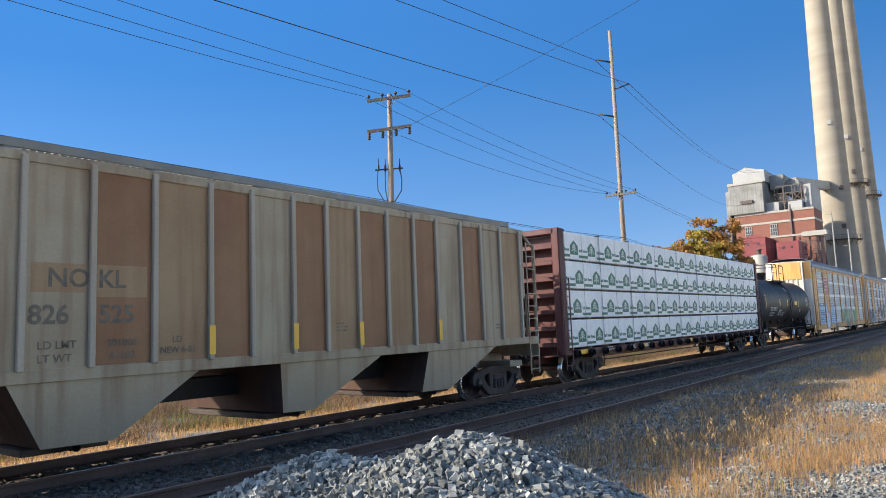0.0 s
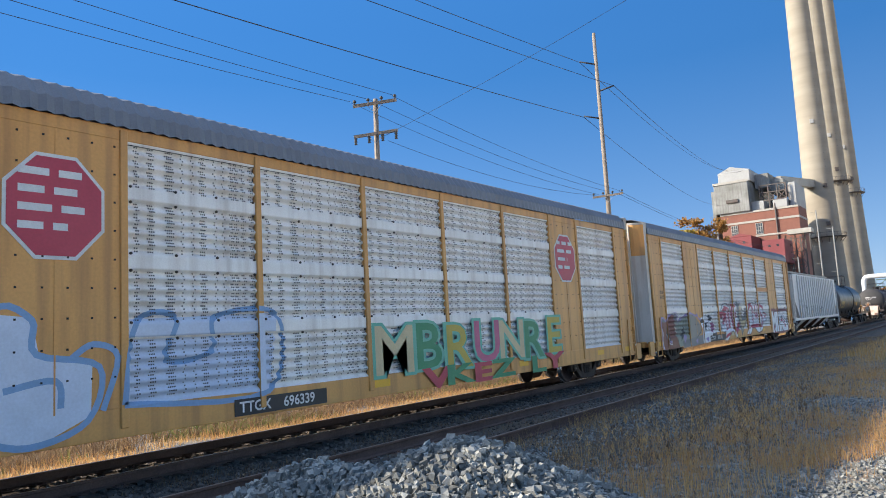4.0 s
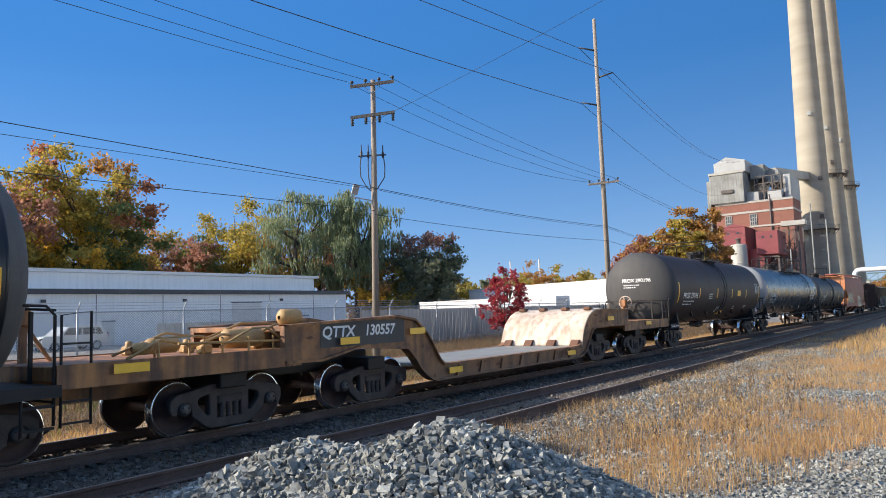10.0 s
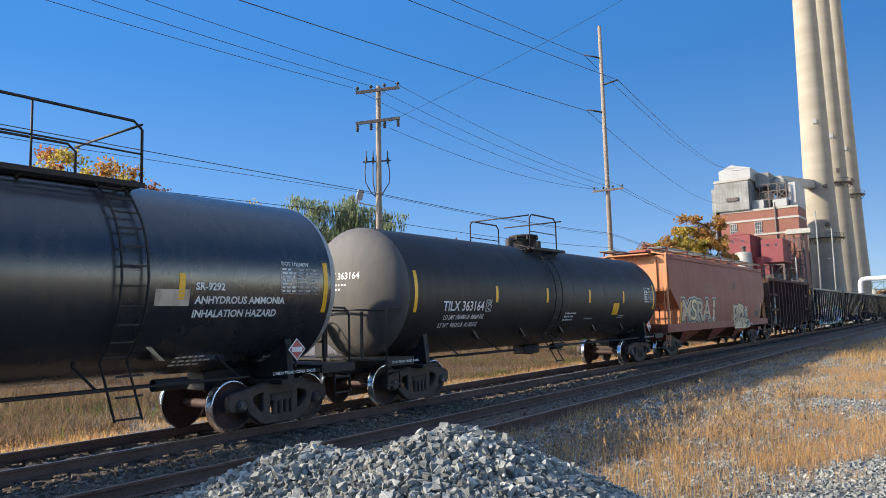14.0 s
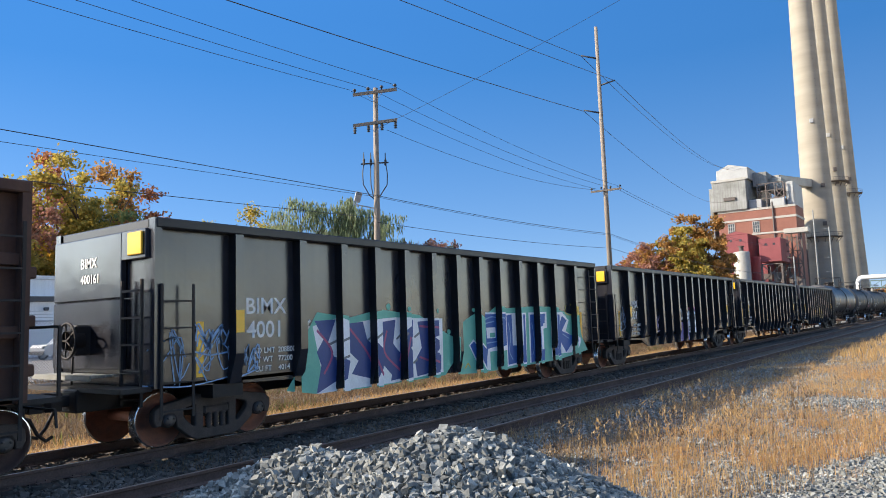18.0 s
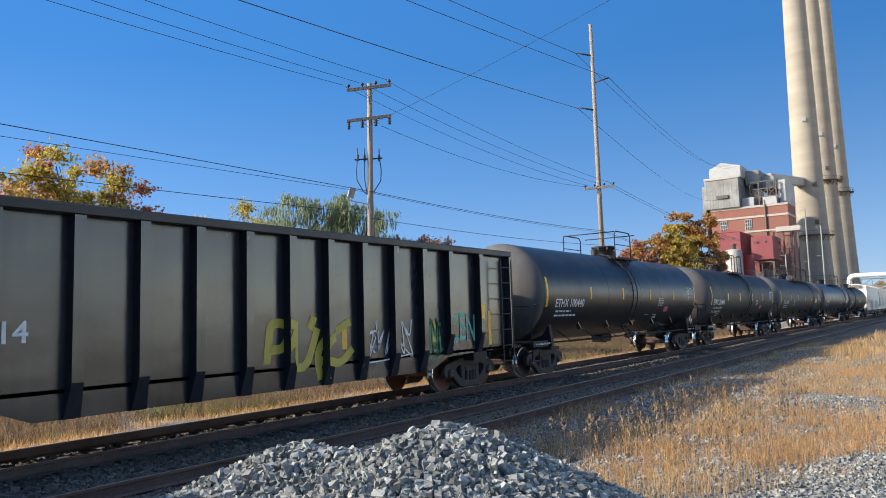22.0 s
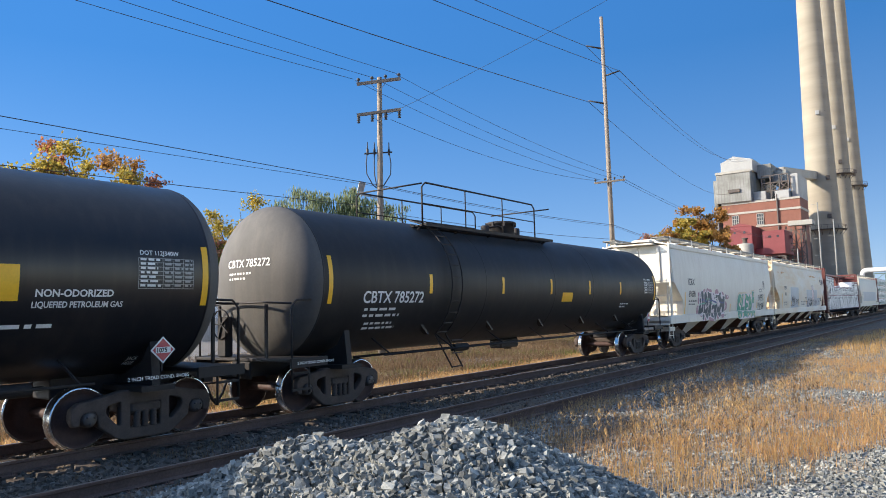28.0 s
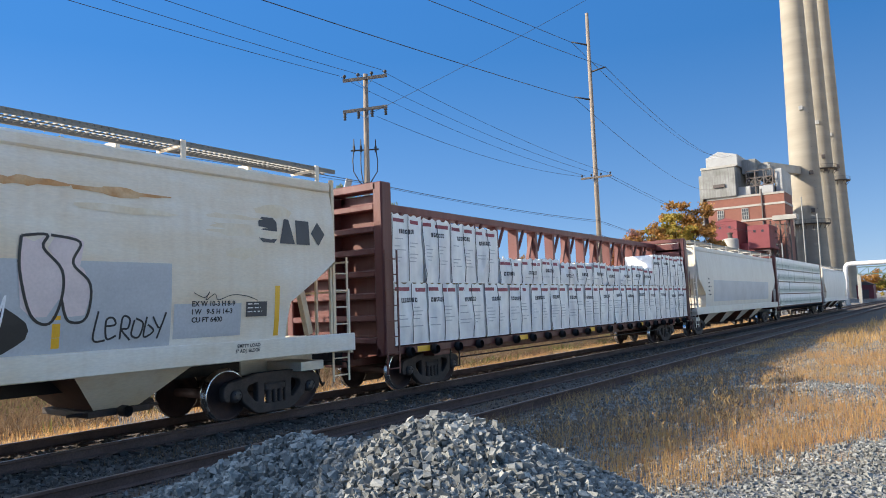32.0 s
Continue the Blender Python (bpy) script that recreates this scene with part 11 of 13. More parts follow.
BARK = surface("dark_bark", (0.10, 0.075, 0.055), 0.95, 0.0, (0.06, 0.045, 0.035), 3, 0.6, 20, 0.25, 0.3, stretch=(4, 4, 0.6))
LEAF = {
    "orange": leafy("orange_autumn_leaves", [(0.43, 0.21, 0.055), (0.34, 0.18, 0.055), (0.50, 0.27, 0.070), (0.28, 0.175, 0.060)]),
    "red": leafy("rusty_red_leaves", [(0.40, 0.125, 0.062), (0.32, 0.12, 0.066), (0.48, 0.20, 0.075), (0.27, 0.13, 0.066)]),
    "dusk": leafy("dull_pink_brown_leaves", [(0.398, 0.176, 0.129), (0.328, 0.164, 0.117), (0.468, 0.222, 0.140), (0.281, 0.176, 0.105)]),
    "olive": leafy("olive_yellow_leaves", [(0.325, 0.260, 0.052), (0.442, 0.325, 0.058), (0.234, 0.221, 0.052), (0.546, 0.364, 0.065)]),
    "gold": leafy("golden_leaves", [(0.655, 0.374, 0.035), (0.515, 0.304, 0.041), (0.720, 0.433, 0.041), (0.398, 0.281, 0.047)]),
    "green": leafy("deep_green_leaves", [(0.130, 0.182, 0.058), (0.195, 0.221, 0.065), (0.098, 0.137, 0.052), (0.273, 0.247, 0.065)]),
    "willow": leafy("grey_green_willow_leaves", [(0.20, 0.25, 0.13), (0.26, 0.30, 0.155), (0.15, 0.195, 0.105), (0.31, 0.32, 0.17)]),
    "dark": leafy("dark_green_leaves", [(0.150, 0.185, 0.115), (0.203, 0.220, 0.123), (0.115, 0.150, 0.097), (0.246, 0.211, 0.132)]),
    "maroon": leafy("dark_maroon_leaves", [(0.237, 0.127, 0.109), (0.309, 0.146, 0.119), (0.182, 0.127, 0.101), (0.364, 0.218, 0.146)]),
    "crimson": leafy("crimson_maple_leaves", [(0.360, 0.030, 0.045), (0.250, 0.022, 0.036), (0.460, 0.060, 0.060), (0.170, 0.020, 0.028)]),
}


def tree(name, x, y, h, r, zones, label, leaves=9000, size=0.26, base=0.3, seed=1, droop=False, limbs=11, group="autumn trees"):
    """A trunk with forking limbs; sprays of leaves sit along the limbs, and each part of the crown has its own colour.
    zones: (leaf, across, up), the middle of each colour in the crown, -1 to 1."""
    rng = np.random.default_rng(seed)
    t = thing(name, label, "tree", group, pose(x, y, 0.0))
    zt = h * (base + 0.30)
    mid, hh = h * (1 + base) / 2, h * (1 - base) / 2
    bend = rng.normal(0, 0.025 * h, 2)
    trunk = Shape().tube([(0, 0, -0.3), (bend[0] * 0.3, bend[1] * 0.3, zt * 0.5), (bend[0], bend[1], zt)], 0.020 * h, 8, r2=0.011 * h)
    cen, rad = [], []
    for k in range(limbs):
        a = k * 2.4 + rng.uniform(-0.35, 0.35)
        up = -0.75 + 1.68 * (k + 0.5) / limbs
        out = math.sqrt(max(0.05, 1 - min(0.98, abs(up)) ** 2)) * rng.uniform(0.72, 1.02)
        tip = np.array([r * out * math.cos(a) + bend[0], r * out * math.sin(a) + bend[1], mid + hh * up * 0.93])
        f = rng.uniform(0.5, 0.98)
        start = np.array([bend[0] * f, bend[1] * f, min(zt * f, tip[2] - 0.12 * h)])
        elbow = start * 0.5 + tip * 0.5 + np.array([0, 0, -0.03 * h])
        trunk.tube([tuple(start), tuple(elbow), tuple(tip)], 0.0085 * h, 6, r2=0.002 * h)
        for j in range(9):
            q = rng.uniform(0.40, 1.04)
            c = (start * (1 - q) + tip * q) * 0.5 + (elbow if q < 0.6 else tip) * 0.5 + rng.normal(0, 1, 3) * np.array([0.20 * r, 0.20 * r, 0.15 * hh])
            if rng.random() < 0.5:
                trunk.tube([tuple(elbow), tuple(elbow * 0.4 + c * 0.6 + np.array([0, 0, 0.01 * h])), tuple(c)], 0.0035 * h, 4, r2=0.001 * h)
            cen.append(c)
            rad.append(r * (rng.uniform(0.12, 0.22) if droop else rng.uniform(0.17, 0.34)))
    cen, rad = np.array(cen), np.array(rad)
    part("trunk", trunk, BARK, t)
    n = int(leaves * (1.0 if droop else 1.55))
    size = size * 1.12
    pick = rng.choice(len(cen), n, p=rad ** 2 / (rad ** 2).sum())
    d = rng.normal(0, 1, (n, 3))
    d /= np.linalg.norm(d, axis=1)[:, None]
    # small twigs within a spray: leaves gather about a few points of it
    twig = rng.normal(0, 1, (len(cen), 9, 3))
    twig /= np.linalg.norm(twig, axis=2)[:, :, None]
    hold = twig[pick, rng.integers(0, 9, n)]
    p = cen[pick] + (d * 0.42 + hold * 0.72) * (rad[pick] * rng.uniform(0.35, 1.1, n))[:, None] * np.array([1, 1, 0.72])
    u = rng.normal(0, 1, (n, 3))
    u /= np.linalg.norm(u, axis=1)[:, None]
    if droop:
        # hanging strands: leaves strung below a few points
        strand = np.floor(rng.random(n) * 40)
        sway = np.random.default_rng(seed + 100).normal(0, 0.8, (len(cen), 40, 2))[pick, strand.astype(int)] * rad[pick][:, None]
        p = cen[pick] + np.concatenate([sway, (0.3 * rad[pick] - rng.random(n) ** 0.9 * h * 0.13 * (0.55 + 0.45 * np.sin(strand * 2.1 + pick)) - rng.random(n) * 0.5)[:, None]], 1)
        p += rng.normal(0, 0.05, (n, 3))
        p[:, 2] = np.maximum(p[:, 2], h * 0.10)
        u = u * 0.3 + np.array([0, 0, 1.0])
    w = np.cross(u, rng.normal(0, 1, (n, 3)))
    w /= np.linalg.norm(w, axis=1)[:, None]
    s = size * rng.uniform(0.6, 1.3, n)[:, None]
    wide = 0.14 if droop else 0.42
    v = np.stack([p - u * s * 0.6, p + w * s * wide, p + u * s * 0.65, p - w * s * wide], 1)
    keys = [z[0] for z in zones]
    across = (cen[:, 0] * 0.8 - cen[:, 1] * 0.6) / r
    high = (cen[:, 2] - mid) / hh
    far = np.stack([np.hypot(across - z[1], high - z[2]) for z in zones], 1) + rng.normal(0, 0.16, (len(cen), len(zones)))
    kind_of = far.argmin(1)[pick]
    me = cloud("crown", v, [(0, 1, 2, 3)], [LEAF[k] for k in keys])
    me.polygons.foreach_set("material_index", kind_of.astype(np.int32))
    tagged(part("crown", me, None, t), kind="stuff")
    return t


def build_trees():
    tree("autumn_tree", 41.0, 80.0, 22.9, 7.0, [("orange", 0.1, 0.75), ("red", -0.6, 0.55), ("olive", -0.2, 0.3), ("olive", 0.2, 0.2), ("green", 0.2, -0.5), ("red", 0.95, 0.35), ("green", 0.4, -0.1), ("olive", -0.5, -0.3)], "tall maple turning orange, red and green", 21000, 0.30, 0.20, 1, False, 15)
    tree("autumn_tree", 30.5, 82.0, 18.6, 6.8, [("dusk", 0.5, 0.2), ("olive", 0.2, 0.75), ("red", 0.1, 0.4), ("dusk", -0.4, 0.1), ("olive", 0.1, -0.5), ("green", -0.3, 0.6), ("olive", 0.6, -0.2)], "broad maple turning rusty red and olive", 17000, 0.30, 0.18, 2, False, 14)
    tree("autumn_tree", 38.0, 78.5, 12.6, 6.0, [("olive", 0, 0.2), ("olive", -0.5, -0.4), ("green", 0.4, -0.3), ("gold", 0.3, 0.5)], "olive and yellow tree behind the warehouse", 11000, 0.28, 0.15, 3)
    tree("autumn_tree", 46.5, 80.5, 11.2, 4.2, [("olive", -0.2, 0.2), ("orange", 0.4, 0.0)], "low olive and orange tree behind the warehouse", 7000, 0.28, 0.15, 33)
    tree("autumn_tree", 19.0, 84.0, 17.0, 7.0, [("orange", 0, 0.3), ("olive", 0, -0.5)], "orange autumn tree behind the warehouse", 9000, 0.3, 0.2, 30)
    tree("autumn_tree", 56.8, 94.0, 16.2, 6.8, [("orange", 0.2, 0.4), ("olive", -0.5, 0.3), ("orange", -0.2, -0.3), ("olive", 0.6, 0.5)], "rounded orange and olive autumn tree", 12000, 0.28, 0.2, 4)
    tree("autumn_tree", 59.0, 86.5, 13.6, 5.2, [("dusk", 0, 0.2), ("red", 0.3, -0.3), ("orange", 0.7, -0.2)], "dull red tree behind the warehouse", 8000, 0.26, 0.2, 5)
    tree("autumn_tree", 64.5, 83.5, 18.6, 7.4, [("olive", -0.3, 0.5), ("olive", 0.2, 0.6), ("green", -0.6, -0.2), ("gold", 0.5, -0.1), ("orange", 0.7, 0.2), ("olive", 0.0, -0.5)], "broad olive and golden tree", 15000, 0.28, 0.16, 6, False, 14)
    tree("autumn_tree", 70.5, 79.0, 14.2, 4.8, [("gold", 0, 0.2), ("orange", 0.3, 0.5), ("olive", -0.3, -0.3)], "golden yellow autumn tree", 9000, 0.26, 0.16, 7)
    tree("willow_tree", 71.5, 67.0, 20.4, 5.0, [("willow", 0, 0)], "grey-green weeping willow behind the pole", 24000, 0.42, 0.30, 8, True, 13)
    tree("willow_tree", 65.2, 72.5, 20.0, 4.6, [("willow", 0, 0)], "slighter grey-green willow with thin branches", 8500, 0.42, 0.36, 18, True, 8)
    tree("autumn_tree", 77.0, 79.5, 16.5, 5.4, [("orange", 0, 0.3), ("dusk", 0.3, 0)], "rusty orange tree behind the willows", 8000, 0.28, 0.2, 19)
    tree("autumn_tree", 73.0, 64.5, 8.6, 4.4, [("orange", 0, 0.3), ("gold", -0.4, 0.0), ("olive", 0.5, 0)], "low orange tree under the willow", 7000, 0.24, 0.12, 9)
    tree("autumn_tree", 78.2, 60.2, 13.0, 5.2, [("dark", 0.2, 0.1), ("maroon", -0.1, 0.85), ("dark", 0.6, -0.2), ("dark", -0.5, -0.2)], "dark green and maroon tree", 13000, 0.28, 0.2, 10, False, 13)
    for i, (x, y, h, r, c) in enumerate(((95, 68, 7.5, 5, "olive"), (105, 66, 8.2, 5, "dark"), (118, 70, 8.5, 5.5, "olive"), (132, 71.5, 11.2, 6, "orange"), (128, 62, 9.0, 5, "orange"), (150, 66, 9.5, 6, "olive"), (165, 72, 11, 7, "olive"), (84, 70, 7.5, 5, "olive"))):
        tree("autumn_tree", x, y, h, r, [(c, 0, 0), ("olive", 0.6, 0)], "distant autumn tree on the horizon", 4000, 0.36, 0.10, 20 + i)
    tree("autumn_tree", 134.5, 39.6, 19.8, 5.6, [("orange", 0, 0.5), ("orange", 0.2, -0.2), ("olive", -0.6, 0.1), ("orange", 0.6, -0.4)], "tall orange tree in front of the power station", 26000, 0.38, 0.08, 11, False, 26)
    tree("autumn_tree", 132.5, 46.6, 16.6, 5.4, [("orange", 0, 0.3), ("olive", 0.5, 0.2), ("dusk", -0.4, -0.2)], "broad brownish orange tree", 21000, 0.38, 0.08, 12, False, 24)
    tree("autumn_tree", 131.0, 40.8, 11.5, 5.0, [("orange", 0, 0), ("olive", 0.4, 0.3)], "reddish tree below the tall orange one", 7000, 0.36, 0.12, 13)
    tree("autumn_tree", 136.0, 35.8, 12.5, 4.0, [("gold", 0, 0), ("orange", 0.3, 0.4)], "yellow-orange tree beside the station", 6500, 0.36, 0.12, 14)
    tree("autumn_tree", 133.0, 51.5, 12.6, 4.6, [("red", 0, 0), ("orange", 0.3, 0.4)], "low russet tree beside the broad one", 7000, 0.36, 0.1, 16)
    tree("maple_sapling", 34.3, 20.9, 4.5, 1.35, [("crimson", 0, 0)], "small crimson maple beyond the tracks", 2600, 0.11, 0.16, 15, False, 9)
    for i, (x, y, h) in enumerate(((290, 14, 8), (320, 6, 9), (340, -4, 10), (360, -16, 10), (300, 24, 9), (380, -30, 11))):
        tree("autumn_tree", x, y, h, 6, [(("olive", "orange", "dark")[i % 3], 0, 0)], "distant tree at the end of the line", 2200, 0.6, 0.1, 40 + i)


build_poles()
build_fence()
build_yard()
build_plant()
build_trees()

# ---------------------------------------------------------------- the train, front to rear


def spray_mat(name, col):
    return paint(name, col, 0.5, tuple(c * 0.8 for c in col), None, 0.0, scale=2.5, amount=0.5)


S = {"red": spray_mat("crimson_spray_paint", (0.50, 0.045, 0.085)), "white": spray_mat("white_spray_paint", (0.86, 0.86, 0.87)), "black": spray_mat("black_spray_paint", (0.018, 0.018, 0.02)),
     "blue": spray_mat("deep_blue_spray_paint", (0.02, 0.10, 0.36)), "sky": spray_mat("pale_blue_spray_paint", (0.22, 0.38, 0.60)), "teal": spray_mat("mint_green_spray_paint", (0.14, 0.47, 0.35)),
     "green": spray_mat("emerald_spray_paint", (0.02, 0.26, 0.12)), "cream": spray_mat("cream_spray_paint", (0.62, 0.52, 0.30)), "lilac": spray_mat("lilac_spray_paint", (0.36, 0.28, 0.52)),
     "sage": spray_mat("sage_grey_spray_paint", (0.30, 0.33, 0.27)), "ash": spray_mat("ash_grey_spray_paint", (0.27, 0.25, 0.22)), "navy": spray_mat("navy_spray_paint", (0.03, 0.065, 0.23)), "plum": spray_mat("magenta_plum_spray_paint", (0.34, 0.07, 0.18)), "slate": spray_mat("slate_blue_spray_paint", (0.035, 0.055, 0.075)), "pale": spray_mat("milky_blue_spray_paint", (0.62, 0.70, 0.82)),
     "maroon": spray_mat("dark_crimson_spray_paint", (0.22, 0.03, 0.045)), "grey": spray_mat("grey_spray_paint", (0.20, 0.20, 0.21)), "brown": spray_mat("brick_brown_spray_paint", (0.24, 0.075, 0.05)), "yellow": spray_mat("dull_yellow_spray_paint", (0.50, 0.40, 0.06)),
     "blush": spray_mat("pinkish_white_spray_paint", (0.74, 0.62, 0.60)), "pink": spray_mat("pink_spray_paint", (0.55, 0.13, 0.24)), "orange": spray_mat("orange_spray_paint", (0.62, 0.24, 0.05)),
     "haze": spray_mat("thin_plum_overspray", (0.42, 0.22, 0.26)), "bright": spray_mat("pinkish_white_outline_paint", (0.72, 0.66, 0.68)), "emerald": spray_mat("sea_green_spray_paint", (0.03, 0.30, 0.20)), "dusty_white": spray_mat("dusty_white_marker", (0.50, 0.48, 0.45)), "tan": spray_mat("pale_tan_spray_paint", (0.62, 0.50, 0.30)),
     "dusty": spray_mat("dusty_cream_spray_paint", (0.46, 0.34, 0.22)), "dusty_teal": spray_mat("faded_teal_spray_paint", (0.28, 0.33, 0.30))}


def cloud_shape(x, z, w, h, face, seed, lumps=9):
    """A soft-edged painted cloud behind letters."""
    rnd = random.Random(seed)
    s = Shape()
    for k in range(lumps):
        cx, cz = x + w * (k + 0.5) / lumps, z + h * rnd.uniform(0.35, 0.65)
        rx, rz = w / lumps * rnd.uniform(0.9, 1.3), h * rnd.uniform(0.38, 0.55)
        ring = [(cx + rx * math.cos(a), cz + rz * math.sin(a) * (1 + 0.1 * math.sin(5 * a + k))) for a in np.linspace(0, math.tau, 19)[:-1]]
        s.add([(px, face(px, pz) - k * 0.0002, pz) for px, pz in ring], [list(range(18))])
    return s


def marks_on_hopper_tan(car, face):
    f = lambda x, z: face(x, z)
    faint = P["tan_faint"]
    f = flat_side(-1.572)
    patch_shape_dark = Shape()
    patch_shape(patch_shape_dark, -4.05, -3.35, 2.56, 2.96, flat_side(-1.568))
    part("paint_patch", patch_shape_dark, P["tan_mid"], car)
    part("paint_patch", patch_shape(Shape(), -3.17, -2.42, 2.50, 2.96, flat_side(-1.568)), P["tan_mid"], car)
    for body, x, z, size in (("NO", -3.83, 2.64, 0.26), ("KL", -3.14, 2.64, 0.26), ("826", -4.08, 2.14, 0.26), ("525", -3.14, 2.14, 0.26), ("LD LMT", -3.95, 1.80, 0.11), ("LT WT", -3.95, 1.62, 0.11),
                             ("201800", -3.02, 1.80, 0.11), ("61200", -2.98, 1.62, 0.11), ("LD", -2.0, 1.82, 0.10), ("NEW 6-81", -2.2, 1.66, 0.10)):
        stencil(car, body, x, z, size, faint, f, "lettering", 0.008 if size > 0.2 else 0.003)
    bars(car, 1.45, 1.85, 0.35, 0.2, 3, faint, f, 0.5)
    bars(car, 7.0, 1.75, 0.3, 0.16, 2, faint, f, 0.5)
    tape(car, lambda x, z: -1.648, [(-1.34, 1.83, 0.46), (0.39, 1.83, 0.46), (2.07, 1.83, 0.46), (4.62, 1.83, 0.46)])


RUST_PALE = surface("pale_rust_bleed", (0.74, 0.62, 0.43), 0.6, 0.0, (0.80, 0.74, 0.62), 2.0, 0.8, 20, 0.06, 0.02)
RUST_DEEP = surface("orange_rust_bleed", (0.55, 0.27, 0.10), 0.75, 0.0, (0.72, 0.52, 0.30), 3.0, 0.8, 20, 0.1, 0.03)


def rust_stains(car, f):
    """Rust bleeding through white paint: pale wide stains high on the side, deeper ones along the top edge."""
    rnd = random.Random(77)
    for k in range(26):
        deep = k % 4 == 0
        x = rnd.uniform(-8.2, 8.2)
        z = rnd.uniform(3.72, 3.92) if deep else rnd.uniform(2.95, 3.8)
        w, h = (rnd.uniform(0.3, 0.9), rnd.uniform(0.03, 0.08)) if deep else (rnd.uniform(0.3, 1.0), rnd.uniform(0.05, 0.13))
        pts = [(x + w * math.cos(a) * rnd.uniform(0.7, 1.1), z + h * math.sin(a) * rnd.uniform(0.5, 1.3)) for a in np.linspace(0, math.tau, 18)[:-1]]
        daub(car, f, RUST_DEEP if deep else RUST_PALE, pts, 1, label="rust stain")


def build_train():
    # 1: tan ribbed hopper
    ribs = [-7.9, -7.0, -6.1, -5.1] + [-4.17, -3.25, -2.31, -1.34, -0.52, 0.39, 1.21, 2.07, 2.94, 3.80, 4.62, 5.56, 6.41, 7.29, 8.24]
    car, face = ribbed_hopper(8.1, -8.4, 8.5, (-6.9, 7.75), ribs, P["tan"], P["tan_post"], "tan ribbed covered hopper car streaked with rust", 4.42, 1.52, 1.3,
                              ([(-4.35, 1.45), (-3.87, 0.5), (-2.89, 0.48), (-1.38, 1.45)], [(0.1, 1.45), (0.15, 0.5), (0.87, 0.48), (2.92, 1.45)], [(4.3, 1.45), (4.0, 0.5), (5.0, 0.48), (7.2, 1.45)]),
                              panels=[P[k] for k in ("tan", "tan_mid", "tan", "tan", "tan", "tan_brown", "tan_mid", "tan_brown", "tan", "tan_brown", "tan_mid", "tan_brown", "tan_mid", "tan_brown", "tan", "tan_brown", "tan", "tan_mid")])
    marks_on_hopper_tan(car, face)
    # 2: centre beam with lumber
    centre_beam(30.0, 11.33, (-8.86, 8.9), P["maroon"], "maroon centre-beam flat car loaded with lumber")
    car = MOVING[-1][0]
    stencil(car, "DWC", -6.3, 0.90, 0.15, M["white"], flat_side(-1.457), "reporting_mark", 0.004)
    stencil(car, "626522", -4.9, 0.90, 0.15, M["white"], flat_side(-1.457), "car_number", 0.004)
    bars(car, -8.4, 0.89, 0.9, 0.15, 2, M["white"], flat_side(-1.457), 0.5)
    bars(car, 4.6, 0.89, 1.2, 0.15, 2, M["white"], flat_side(-1.457), 0.5)
    lumber_load(30.0, -10.96, 10.9, "wrapped lumber packages with dark green print on a flat car", 9, 4)
    # 3: short black tank
    st = [(-6.0, 2.6, 0.85), (-2.66, 2.55, 0.42), (-0.63, 2.55, 0.42), (2.52, 2.51, 0.42), (6.0, 2.55, 0.85)]
    car, f = tank_car(48.95, 12.3, (-5.45, 5.45), body="tank_grey", head="head_dark", dome=-1.0, deck=(-2.0, 1.0), ladder_x=-0.22, mark="TCLX 205011", mark_x=-4.9, mark_size=0.21, stripes=st,
                      small=((-1.75, 1.72, 0.7, 0.25, 4), (2.9, 1.95, 0.5, 0.2, 3), (-0.2, 3.2, 0.8, 0.3, 4)), label="short black tank car with dusty grey end")
    s = patch_shape(Shape(), 1.35, 2.1, 2.42, 2.66, f, 1, 4)
    part("warning_panel", s, M["yellow"], car, "yellow warning panel")
    scribble(car, -2.7, 1.85, 0.75, 0.35, M["white"], f, 4, 3, 0.025)
    # 4 and 5: auto racks
    e4 = [-12.7, -11.25, -8.57, -6.6, -4.1, -1.35, 1.4, 4.15, 6.82, 8.6, 11.6, 12.7]
    k4 = ["y", "p", "y", "p", "p", "p", "p", "p", "y", "p", "y"]
    car, f = auto_rack(69.75, "yellow auto rack with silver panels, pale doors and faded graffiti", e4, k4, 12.7, (-9.6, 9.6), True)
    for x in (-7.58, 7.72):
        s = Shape()
        ang = [(x + 0.74 * math.cos(a), 3.9 + 0.80 * math.sin(a)) for a in np.linspace(math.pi / 8, math.tau + math.pi / 8, 9)[:-1]]
        s.prism(ang, -1.522, -1.530)
        part("emblem", s, M["white"], car, "crimson octagonal emblem, faded")
        s = Shape()
        s.prism([(x + (px - x) * 0.93, 3.9 + (pz - 3.9) * 0.93) for px, pz in ang], -1.530, -1.536)
        part("emblem", s, S["red"], car)
        bars(car, x - 0.5, 3.42, 1.0, 1.0, 4, M["white"], flat_side(-1.540), 0.55, "emblem")
    s = patch_shape(Shape(), -4.7, -2.6, 0.66, 0.94, flat_side(-1.53))
    part("number_board", s, P["plate_dark"], car)
    stencil(car, "TTGX", -4.6, 0.72, 0.18, M["white"], flat_side(-1.536), "reporting_mark", 0.005)
    stencil(car, "696339", -3.65, 0.72, 0.18, M["white"], flat_side(-1.536), "car_number", 0.005)
    stencil(car, "G 9482", -12.05, 2.75, 0.13, M["black"], f, "lettering", 0.003)
    g = flat_side(-1.555)
    rf, folds = rack_face(e4, k4)
    mural_pale_blue(car, rf, folds)
    blob_word(car, "MBRUNRE", -1.2, 1.05, 8.4, 1.05, [S["cream"], S["green"], S["yellow"], S["pink"]], S["teal"], None, g, label="faded many-coloured graffiti", bold=0.03)
    blob_word(car, "VKEZ LY", 0.4, 0.62, 6.6, 0.45, [S["red"], S["green"]], None, None, g, label="red and green graffiti", bold=0.04)
